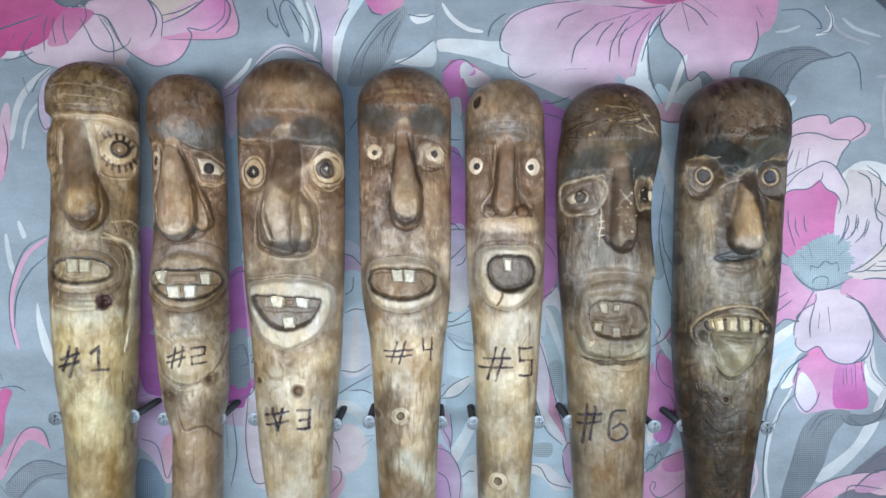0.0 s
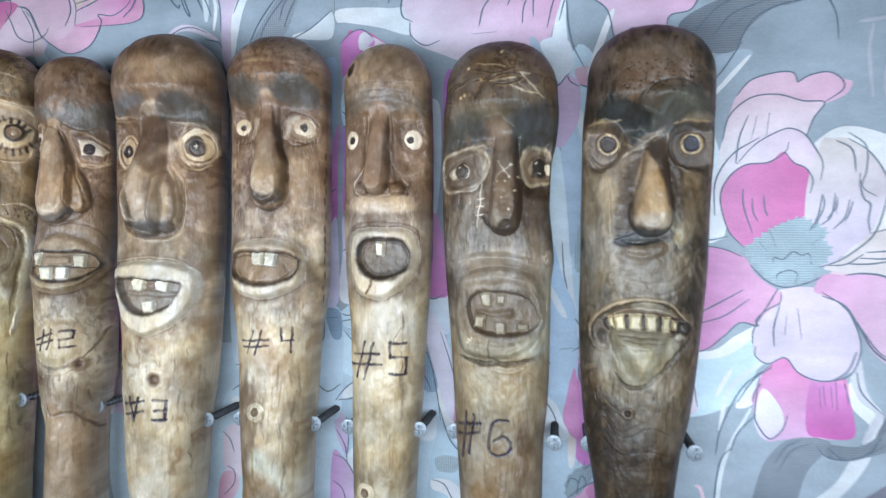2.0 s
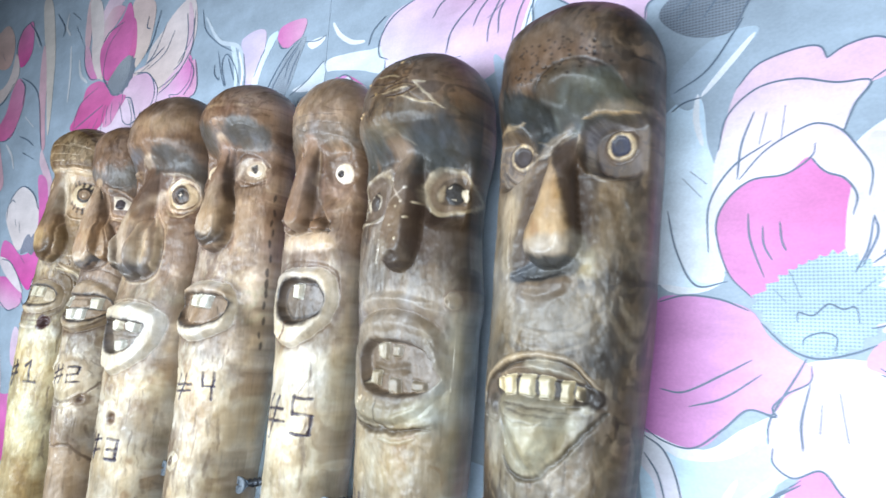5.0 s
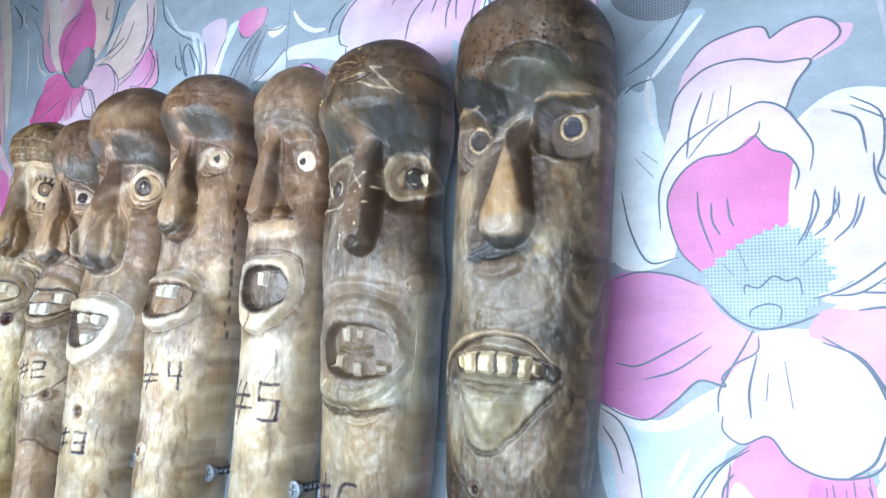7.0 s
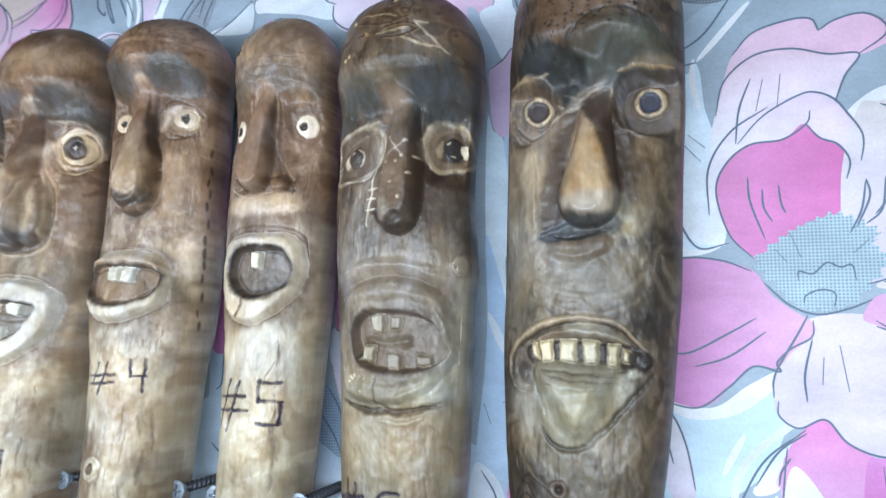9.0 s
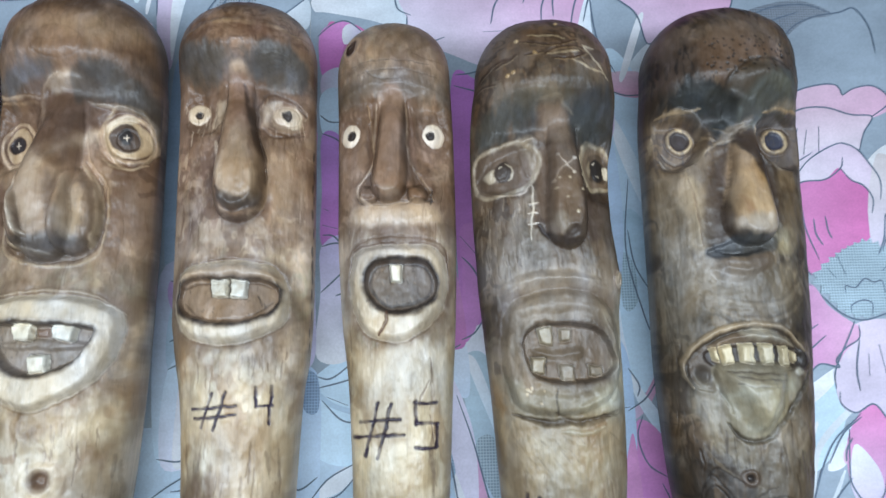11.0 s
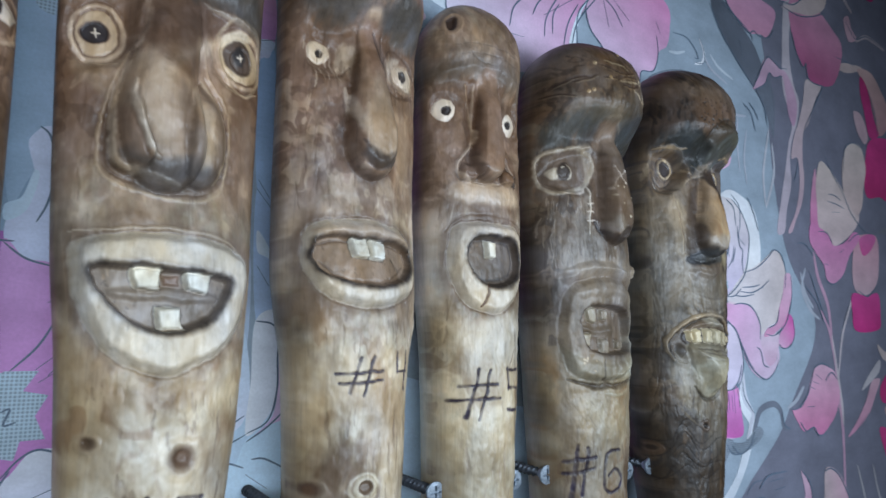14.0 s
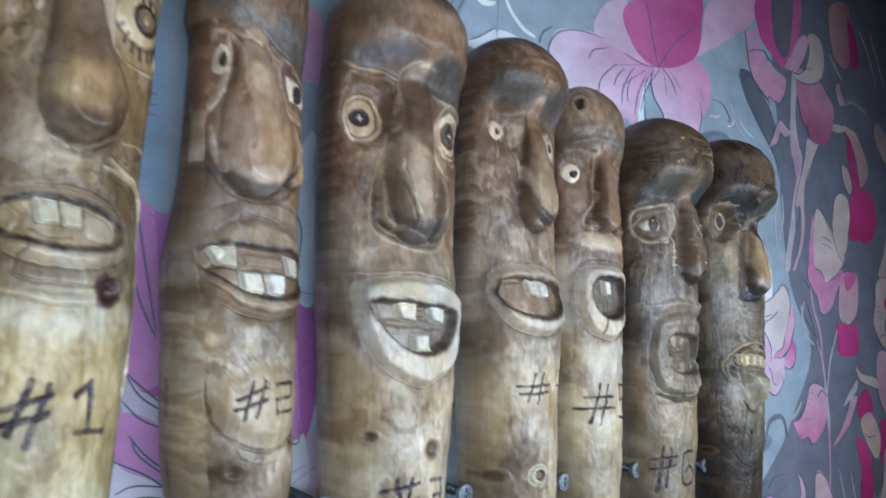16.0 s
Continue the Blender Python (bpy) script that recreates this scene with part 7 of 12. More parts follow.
    s.line([(170.6, 41.5), (173.1, 52.4), (180.9, 60.6), (192.3, 63.2), (201.3, 58.0), (203.8, 49.9)], 0.9, 0.5, (0.03, 0.026, 0.022), 0.6)
    s.area([(136.2, 79.4), (189.6, 77.9), (200.0, 70.3), (169.4, 72.7), (149.8, 73.0), (143.6, 72.2)], 0, 1, (0.13, 0.092, 0.062), 0.6, 3.0, 2.0)
    s.area([(149.7, 47.1), (151.8, 53.0), (160.5, 55.9), (169.4, 53.4), (176.7, 48.2), (181.8, 47.2), (174.4, 37.7), (166.6, 33.1), (160.5, 44.1)], 0, 1, (0.014, 0.014, 0.012), 0.85, 1.8, 1.2)
    s.area([(143.5, 21.6), (156.2, 23.6), (158.9, 7.9), (157.7, -11.2), (144.6, -11.6)], 0, 1, (0.26, 0.205, 0.13), 0.55, 3.0, 2.4)
    s.area([(188.8, 18.6), (197.0, 21.1), (197.5, -7.6), (189.9, -7.5)], 0, 1, (0.15, 0.115, 0.07), 0.5, 3.0, 2.0)
    for k in range(4):
        a, b = np.array((170.5, 72.0)), np.array((197.3, 70.7))
        for j in range(9):
            s.area(oval(a + (b - a) * (j + 0.3 * math.sin(7 * j + k)) / 8 + np.array([3.5 * k * math.sin(k), -4.2 * k + 1.5 * math.sin(3 * j + k)]), 0.5, 0.45), -0.5, 0.6, (0.02, 0.016, 0.014), 0.9, 0.3)
    # eyes with pale frames, each in a flat socket
    s.level([(143.5, 41.5), (153.0, 44.0), (161.5, 41.5), (165.0, 34.0), (162.0, 25.0), (154.0, 20.0), (145.5, 22.0), (142.0, 32.0)], 7.0, 3.5)
    s.level([(184.5, 40.5), (193.0, 43.0), (201.5, 42.0), (205.5, 33.0), (203.0, 23.0), (194.0, 19.5), (186.0, 23.0), (182.5, 32.0)], 6.2, 3.5)
    s.area([(143.5, 41.5), (153.0, 44.0), (161.5, 41.5), (165.0, 34.0), (162.0, 25.0), (154.0, 20.0), (145.5, 22.0), (142.0, 32.0)], 0, 1, (0.17, 0.125, 0.08), 0.7, 2.0, 1.0)
    s.area([(184.5, 40.5), (193.0, 43.0), (201.5, 42.0), (205.5, 33.0), (203.0, 23.0), (194.0, 19.5), (186.0, 23.0), (182.5, 32.0)], 0, 1, (0.1, 0.08, 0.065), 0.7, 2.0, 1.0)
    for c, rx, rz, inner in (((156.2, 35.0), 5.0, 5.2, (0.035, 0.028, 0.026)), ((193.6, 33.9), 4.5, 4.8, (0.03, 0.033, 0.05))):
        s.area(oval(c, rx + 1.6, rz + 1.6, 0, 9), 0.7, 2.0, (0.1, 0.07, 0.045), 0.5, 1.0, 0.4)
        s.line(oval(c, rx - 0.3, rz - 0.3, 20, 9), 0.75, -0.5, (0.46, 0.36, 0.21), 0.85, True)
        s.area(oval(c, rx - 1.0, rz - 1.0), -0.5, 1.0, inner, 0.95, 0.4)
        s.line(oval(c, rx + 1.2, rz + 1.2), 0.6, 0.4, (0.07, 0.048, 0.032), 0.6, True)
    s.line([(145.8, 44.3), (149.5, 45.5), (154.9, 45.9), (159.2, 44.4), (162.0, 40.9), (162.8, 34.9), (166.9, 32.1)], 0.8, -1.0, (0.3, 0.23, 0.14), 0.6)
    s.line([(147.3, 26.9), (150.1, 23.4), (154.3, 21.4), (158.1, 22.7), (163.7, 27.9), (168.1, 30.9), (172.5, 31.7), (177.6, 34.9), (181.1, 37.0)], 0.8, -0.45, (0.32, 0.255, 0.165), 0.6)
    s.line([(148.1, 29.3), (151.1, 26.1), (154.3, 24.8), (158.2, 26.3), (162.0, 30.1)], 0.7, 0.7, (0.05, 0.035, 0.025), 0.7)
    s.line([(166.9, 37.2), (172.6, 34.7), (179.3, 38.0), (182.2, 39.2)], 0.7, -0.35, (0.28, 0.21, 0.12), 0.5)
    s.line([(182.6, 37.0), (183.6, 26.3), (187.4, 21.7), (194.9, 21.3)], 0.8, -0.9, (0.36, 0.28, 0.18), 0.7)
    s.streaks([(141.7, 50.7), (146.3, 31.8)], 10, 5, 0.6, (0.35, 0.28, 0.18), 0.5, seed=2)
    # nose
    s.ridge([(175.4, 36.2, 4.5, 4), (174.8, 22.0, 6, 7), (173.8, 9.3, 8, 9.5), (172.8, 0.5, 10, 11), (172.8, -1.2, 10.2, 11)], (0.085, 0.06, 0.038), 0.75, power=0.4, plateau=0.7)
    s.area([(175.8, 22.9), (180.6, 23.8), (184.9, 9.0), (184.2, -1.4), (176.5, -3.5), (173.2, 2.0), (174.3, 12.5)], 0, 1, (0.4, 0.265, 0.115), 0.8, 2.0, 1.6)
    s.area([(176.1, 9.0), (182.6, 7.8), (183.2, -1.4), (177.1, -2.6)], 0, 1, (0.5, 0.36, 0.18), 0.5, 2.0, 1.4)
    s.area([(165.0, 25.9), (172.6, 28.1), (173.6, 16.4), (170.3, 0.1), (167.0, -9.2), (159.5, -6.9), (161.7, 9.5)], -0.6, 3, (0.075, 0.05, 0.03), 0.75, 2.0)
    s.area([(182.5, 21.1), (188.3, 18.8), (188.3, -2.1), (185.8, -9.1), (185.0, 2.5)], -0.4, 2, (0.07, 0.047, 0.03), 0.75, 2.0)
    s.area([(154.3, 16.6), (158.5, 16.5), (159.6, 2.4), (160.1, -10.5), (155.8, -9.4), (154.8, 2.4)], 0.5, 3, (0.42, 0.32, 0.18), 0.7, 2.0, 1.0)
    s.area([(188.4, 16.5), (193.1, 16.5), (193.1, -5.6), (189.4, -7.9)], 0, 1, (0.3, 0.21, 0.11), 0.5, 2.5, 1.0)
    s.line([(155.9, 16.9), (158.1, 2.4), (159.1, -10.8)], 0.6, 0.5, (0.1, 0.06, 0.035), 0.6)
    s.area([(161.7, -8.2), (169.3, -7.0), (182.5, -6.3), (183.1, -12.1), (172.4, -13.9), (162.8, -13.5)], -0.5, 2, (0.03, 0.026, 0.022), 0.75, 1.8)
    s.area([(163.8, -14.6), (172.4, -14.1), (181.9, -13.6), (182.4, -19.6), (172.3, -23.1), (163.7, -21.0)], 1.6, 3, (0.18, 0.125, 0.08), 0.5, 2)
    s.streaks([(141.4, 22.3), (155.9, -14.5)], 26, 11, 0.45, (0.2, 0.15, 0.09), 0.45, seed=3)
    s.streaks([(140.1, -21.3), (148.7, -86.5)], 46, 13, 0.5, (0.05, 0.035, 0.022), 0.6, seed=4)
    s.area([(143.1, -22.0), (159.5, -19.9), (161.5, -33.8), (149.0, -46.3), (143.1, -49.5)], 0, 1, (0.14, 0.12, 0.085), 0.5, 5, 2)
    wob = random.Random(71)
    for k in range(9):
        s.line([(x + wob.uniform(-2, 2), z - 1.6 * k + wob.uniform(-1.5, 1.5)) for x, z in [(159.1, -24.1), (166.7, -28.0), (174.4, -28.2), (182.5, -24.9)]][k % 2:3 + k % 2], 0.5, 0.08, (0.06, 0.043, 0.03), 0.35)
    s.area([(160.7, 10.9), (160.0, 18.4), (164.2, -4.6), (159.6, -30.6), (146.9, -35.0)], 0, 1, (0.24, 0.185, 0.12), 0.5, 4.0, 2.4)
    # shadow flank of the nose, darkened in the stain
    s.area([(177.6, 31.2), (182.5, 31.8), (189.5, 20.7), (190.8, 0.9), (186.0, -2.6), (181.3, 14.0)], 0, 1, (0.035, 0.024, 0.016), 0.75, 2.4, 1.6)
    s.area([(194.1, -29.7), (199.6, -21.1), (198.2, -56.3), (196.6, -62.1)], 0, 1, (0.04, 0.029, 0.02), 0.7, 3.0, 2.6)
    s.area([(155.9, -18.6), (173.4, -23.0), (188.5, -17.2), (191.9, -28.3), (187.1, -36.7), (167.8, -36.8), (157.4, -30.8)], 0, 1, (0.22, 0.18, 0.125), 0.55, 4.0, 2.0)
    for q in ([(155.1, -29.2), (165.9, -36.9), (181.2, -37.2), (192.0, -29.9)], [(155.4, -23.9), (167.3, -31.8), (183.7, -31.4), (191.7, -23.5)], [(194.1, -18.4), (197.1, -31.1), (198.8, -44.0)], [(191.6, -21.9), (195.5, -34.4), (197.5, -47.3)], [(193.3, -63.6), (188.9, -76.6), (181.1, -87.0)], [(195.9, -60.4), (193.5, -76.6), (186.8, -92.9)], [(196.8, -71.1), (194.8, -86.1), (190.3, -99.7)], [(151.5, -69.5), (156.5, -82.0), (165.0, -90.1)], [(150.4, -83.6), (157.4, -91.9), (169.2, -97.2)]):
        s.line(q, 0.7, 0.05, (0.07, 0.052, 0.036), 0.35)
        s.line([(x + 1.3, z - 1.0) for x, z in q], 0.8, -0.04, (0.26, 0.21, 0.145), 0.35)
    s.area([(164.2, -77.0), (196.8, -71.1), (190.6, -109.8), (169.6, -103.7)], 0, 1, (0.2, 0.16, 0.105), 0.4, 5.0, 2.4)
    # mouth with bared teeth
    s.area([(148.0, -58.5), (148.5, -53.5), (155.7, -45.9), (168.8, -41.3), (181.1, -41.9), (191.3, -50.6), (192.0, -57.4), (181.2, -56.7), (172.1, -56.7), (160.1, -57.3), (158.0, -65.2), (150.5, -63.6)], -1.5, 3, (0.085, 0.06, 0.04), 0.8, 1.0)
    s.area([(155.6, -48.6), (163.3, -44.1), (172.2, -42.4), (181.2, -43.5), (187.2, -47.9), (186.1, -50.0), (174.3, -47.5), (163.2, -48.2), (158.9, -50.2)], 2.4, 2.5, (0.17, 0.125, 0.085), 0.7, 1.0)
    s.line([(149.8, -64.2), (147.4, -58.6), (148.5, -52.9), (155.7, -45.4), (168.8, -40.7), (181.3, -41.4), (191.3, -50.2)], 1.0, -1.2, (0.4, 0.31, 0.2), 0.7)
    s.line([(156.9, -64.8), (150.0, -63.3), (148.6, -58.4), (149.9, -53.4), (156.8, -47.3), (168.8, -42.7), (181.2, -43.2), (189.2, -50.4)], 0.8, 0.8, (0.04, 0.03, 0.02), 0.85)
    s.area([(157.3, -49.1), (188.6, -49.2), (189.1, -57.1), (158.9, -57.1)], 0.6, 1, (0.025, 0.018, 0.014), 0.9, 0.6)
    for q in ([(159.4, -49.0), (164.4, -47.9), (164.5, -54.7), (160.6, -55.6)], [(166.5, -47.7), (171.8, -47.3), (171.5, -55.3), (166.6, -54.7)], [(173.3, -47.5), (178.4, -47.9), (177.8, -55.6), (173.5, -55.6)], [(180.5, -48.4), (184.3, -49.0), (183.9, -56.3), (180.3, -55.6)], [(185.0, -50.1), (187.3, -50.7), (187.1, -54.7), (184.8, -54.4)], [(156.4, -49.4), (158.7, -49.0), (159.8, -54.7), (157.3, -53.9)]):
        s.tooth(q, 2.2, (0.55, 0.46, 0.28))
    s.area(oval((154.5, -59.8), 3.6, 4.2), 2.6, 4, (0.07, 0.06, 0.05), 0.8, 0.8)
    # tongue
    s.area([(157.5, -56.1), (166.7, -54.5), (176.6, -55.3), (183.7, -57.0), (182.7, -65.7), (179.4, -74.4), (173.0, -80.4), (167.0, -77.6), (161.7, -69.9), (158.1, -63.6)], 6.5, 8, (0.17, 0.14, 0.085), 0.75, 0.8)
    s.line([(157.8, -57.4), (159.2, -65.1), (162.0, -72.6)], 0.9, 0.8, (0.035, 0.025, 0.018), 0.7)
    s.area([(170.1, -63.5), (179.0, -61.1), (180.3, -70.4), (174.7, -77.3), (170.3, -74.0)], 0, 1, (0.2, 0.16, 0.09), 0.6, 2.5, 1.4)
    s.area([(158.7, -58.7), (171.4, -54.8), (186.1, -56.4), (185.1, -65.7), (179.2, -76.8), (171.7, -80.9), (164.0, -72.9)], 0, 1, (0.27, 0.225, 0.145), 0.6, 2.0, 1.0)
    s.area(oval((170.9, -72.5), 4, 4), 0, 1, (0.42, 0.36, 0.24), 0.6, 3.0, 1.0)
    for pts in ([(163.2, -59.4), (171.0, -60.3), (182.6, -60.3)], [(163.3, -61.8), (171.0, -62.9), (181.5, -62.7)], [(161.1, -57.8), (169.9, -58.3), (183.7, -59.1)]):
        s.line(pts, 0.4, 0.4, (0.05, 0.035, 0.025), 0.6)
    s.area([(151.2, -64.9), (157.4, -64.9), (163.7, -75.4), (166.0, -86.9), (161.8, -89.6), (152.3, -78.9)], 0, 1, (0.27, 0.225, 0.15), 0.6, 3, 2)
    s.pit((165.8, -94.8), 2.0, (0.02, 0.015, 0.012), (0.08, 0.05, 0.03), 1.2)
    s.pit((144.1, -107.2), 1.8, (0.03, 0.02, 0.014), (0.1, 0.06, 0.035), 1.0)
    for k in range(8):
        s.line([(x + wob.uniform(-1.5, 1.5), z - 3.0 * k + wob.uniform(-2.5, 2.5)) for x, z in [(142.6, -103.3), (148.0, -101.0), (155.0, -91.4), (163.7, -98.8), (174.8, -94.7), (184.9, -99.0)]][k % 3:4 + k % 3], 0.45, 0.16, (0.02, 0.014, 0.01), 0.65)
    for k in range(16):
        s.line([(x + wob.uniform(-3, 3), z - 3.4 * k + wob.uniform(-1.2, 1.2)) for x, z in [(145.7, -122.2), (156.5, -119.8), (169.5, -117.0), (183.2, -116.2)]][k % 2:3 + k % 2], 0.35, 0.08, (0.025, 0.017, 0.011), 0.5)
    s.streaks([(141.0, -72.0), (190.7, -92.9)], 50, 8, 0.5, (0.045, 0.03, 0.02), 0.55, seed=6)
    # seen nearer by
    # dark brow dome, its stain lifted towards the grey of its sheen
    s.area([(173.8, 39.4), (176.2, 45.5), (183.4, 51.4), (190.0, 55.8), (195.6, 58.3), (200.0, 59.3), (204.0, 54.4), (202.3, 49.0), (201.0, 44.3), (197.4, 42.6), (190.5, 41.4), (185.8, 39.7), (180.8, 37.1)], 0, 1, (0.085, 0.088, 0.07), 0.8, 1.6, 0.8)
    s.area([(191.7, 54.7), (197.4, 55.8), (201.7, 54.5), (202.0, 51.0), (198.3, 49.3), (191.8, 49.6)], 0, 1, (0.09, 0.085, 0.05), 0.6, 2.0, 1.2)
    s.area([(155.2, 49.7), (163.2, 53.7), (169.4, 54.7), (172.8, 51.1), (172.2, 46.5), (167.9, 43.2), (159.2, 46.2)], 0, 1, (0.022, 0.022, 0.02), 0.85, 1.6, 1.0)
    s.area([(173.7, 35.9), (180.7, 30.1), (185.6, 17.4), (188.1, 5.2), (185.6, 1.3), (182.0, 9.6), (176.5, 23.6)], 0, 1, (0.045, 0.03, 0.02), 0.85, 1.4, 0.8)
    s.area([(185.5, -7.4), (189.4, -4.8), (190.7, -11.7), (187.3, -14.4)], 0, 1, (0.4, 0.34, 0.2), 0.6, 2.0, 1.0)
    s.area([(167.9, -43.5), (176.2, -41.6), (182.5, -45.4), (186.0, -48.3), (180.0, -46.7), (170.6, -45.7)], 0.6, 1.5, (0.42, 0.37, 0.27), 0.7, 1.2, 0.4)
    s.area([(158.5, -66.2), (172.6, -61.4), (183.2, -59.7), (184.8, -63.6), (179.1, -72.1), (172.6, -79.3), (165.3, -80.5), (160.4, -75.4)], 0.5, 3, (0.36, 0.33, 0.23), 0.6, 2.0, 1.0)
    s.line([(192.5, -57.7), (189.2, -62.6), (184.5, -68.8), (179.3, -75.6), (172.0, -81.5), (165.0, -81.4), (160.1, -76.3)], 1.2, 1.1, (0.06, 0.05, 0.036), 0.75)
    s.area([(190.4, -52.5), (189.7, -55.2), (188.7, -56.1), (187.6, -56.5), (186.6, -55.7), (186.5, -53.5), (186.6, -51.8), (187.5, -50.0), (188.8, -50.4), (190.0, -50.8)], -1.2, 2, (0.05, 0.042, 0.035), 0.85, 0.8, 0.3)
    s.area([(189.1, -57.4), (188.8, -58.2), (187.8, -58.7), (186.7, -58.3), (186.2, -57.5), (186.8, -56.6), (187.9, -56.1), (188.7, -56.1)], 0.6, 1.5, (0.5, 0.46, 0.36), 0.7, 0.8, 0.3)
    s.area([(192.3, -35.6), (195.0, -30.3), (196.9, -32.9), (196.1, -42.0), (194.0, -40.3)], 0, 1, (0.045, 0.04, 0.036), 0.8, 2.0, 1.6)
    s.area([(196.1, -45.0), (199.1, -48.0), (197.9, -60.5), (198.2, -57.1)], 0, 1, (0.08, 0.065, 0.05), 0.6, 2.0, 1.4)
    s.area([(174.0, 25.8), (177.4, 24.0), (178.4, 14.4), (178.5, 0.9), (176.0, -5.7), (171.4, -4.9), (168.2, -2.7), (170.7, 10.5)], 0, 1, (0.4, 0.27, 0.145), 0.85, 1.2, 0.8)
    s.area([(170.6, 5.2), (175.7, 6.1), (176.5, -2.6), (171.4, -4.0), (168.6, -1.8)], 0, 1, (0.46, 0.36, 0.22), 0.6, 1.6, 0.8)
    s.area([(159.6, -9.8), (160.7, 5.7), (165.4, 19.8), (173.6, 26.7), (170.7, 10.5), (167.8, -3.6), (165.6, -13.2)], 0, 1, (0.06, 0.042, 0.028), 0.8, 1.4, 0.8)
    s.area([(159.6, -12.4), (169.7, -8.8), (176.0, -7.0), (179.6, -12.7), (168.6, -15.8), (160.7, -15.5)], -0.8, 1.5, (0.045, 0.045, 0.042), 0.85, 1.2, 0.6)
    s.area([(152.2, 18.5), (152.4, 2.2), (154.9, -12.0), (157.7, -12.4), (157.4, -3.1), (157.1, 11.0), (156.0, 17.6)], 0, 1, (0.36, 0.275, 0.165), 0.6, 1.6, 1.0)
    s.area([(153.3, 48.2), (156.3, 52.2), (162.1, 53.7), (170.5, 52.2), (175.8, 48.0), (175.9, 39.8), (170.7, 35.5), (162.8, 38.7), (158.1, 43.8)], 0, 1, (0.03, 0.032, 0.028), 0.75, 1.8, 1.0)
    s.area([(159.6, -18.6), (168.2, -18.0), (176.9, -19.3), (174.6, -24.6), (166.7, -25.5), (160.6, -23.0)], 0.8, 3, (0.2, 0.16, 0.115), 0.55, 2.2, 1.0)
    s.area([(141.0, 25.6), (141.0, 21.2), (140.7, -3.6), (140.7, -9.4), (140.8, 5.2)], 0, 1, (0.24, 0.19, 0.12), 0.5, 3.0, 2.0)
    # pale socket frames, the nose's flat front; shade put into sides and underside
    s.line([(185.2, 41.9), (190.4, 43.2), (196.4, 43.5), (200.6, 43.8)], 0.7, -0.5, (0.44, 0.32, 0.17), 0.75)
    s.area([(188.5, 43.4), (200.8, 44.2), (201.8, 47.0), (195.0, 46.2)], 0, 1, (0.3, 0.24, 0.16), 0.5, 1.6, 1.0)
    s.line([(185.4, 28.0), (184.7, 34.0), (186.1, 39.2), (191.2, 40.9), (196.8, 39.9)], 0.9, -0.5, (0.3, 0.29, 0.29), 0.6)
    s.line([(184.7, 32.3), (186.5, 24.8), (190.5, 20.4), (194.8, 20.8)], 0.9, -0.6, (0.33, 0.29, 0.23), 0.65)
    s.line([(150.6, 45.4), (156.8, 44.8), (162.8, 44.9)], 0.7, -0.5, (0.36, 0.28, 0.17), 0.65)
    s.area([(167.5, 30.5), (171.0, 35.5), (177.2, 38.5), (180.5, 40.0), (178.5, 37.0), (174.0, 34.0), (170.5, 30.5)], 0.4, 1.5, (0.32, 0.26, 0.18), 0.6, 1.2, 0.8)
    s.mottle(20, 43, (0.05, 0.045, 0.045), 0.5, (4, 5), 61, 0.1, 0.4)
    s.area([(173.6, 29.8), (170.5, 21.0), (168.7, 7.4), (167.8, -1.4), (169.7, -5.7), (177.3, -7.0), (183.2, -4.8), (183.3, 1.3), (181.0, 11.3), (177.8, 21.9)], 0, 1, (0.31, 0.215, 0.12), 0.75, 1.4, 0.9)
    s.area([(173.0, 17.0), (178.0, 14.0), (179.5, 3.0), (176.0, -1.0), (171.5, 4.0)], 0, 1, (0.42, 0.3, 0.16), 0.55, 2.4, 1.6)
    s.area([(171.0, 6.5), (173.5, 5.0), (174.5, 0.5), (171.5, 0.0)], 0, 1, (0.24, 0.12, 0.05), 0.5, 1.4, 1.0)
    # grey shine low on the nose's front, painted as stain
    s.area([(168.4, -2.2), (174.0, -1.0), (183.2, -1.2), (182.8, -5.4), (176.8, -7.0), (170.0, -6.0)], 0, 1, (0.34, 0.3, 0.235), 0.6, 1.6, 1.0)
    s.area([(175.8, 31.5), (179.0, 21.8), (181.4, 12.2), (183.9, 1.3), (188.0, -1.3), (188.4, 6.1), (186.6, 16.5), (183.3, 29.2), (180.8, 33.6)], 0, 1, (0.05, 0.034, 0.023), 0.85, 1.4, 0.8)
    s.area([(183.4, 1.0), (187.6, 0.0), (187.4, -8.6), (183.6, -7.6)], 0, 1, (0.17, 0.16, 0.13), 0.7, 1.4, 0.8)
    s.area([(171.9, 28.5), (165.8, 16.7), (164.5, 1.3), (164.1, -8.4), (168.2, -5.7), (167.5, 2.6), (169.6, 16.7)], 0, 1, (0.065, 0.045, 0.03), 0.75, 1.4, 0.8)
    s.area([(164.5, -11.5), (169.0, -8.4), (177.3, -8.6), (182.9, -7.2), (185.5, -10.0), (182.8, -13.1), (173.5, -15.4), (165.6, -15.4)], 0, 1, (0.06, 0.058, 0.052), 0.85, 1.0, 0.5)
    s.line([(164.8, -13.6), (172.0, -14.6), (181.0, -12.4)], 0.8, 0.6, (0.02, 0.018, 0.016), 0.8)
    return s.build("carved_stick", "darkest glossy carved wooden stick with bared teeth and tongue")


for make in (stick_one, stick_two, stick_three, stick_four, stick_five, stick_six, stick_seven):
    make()


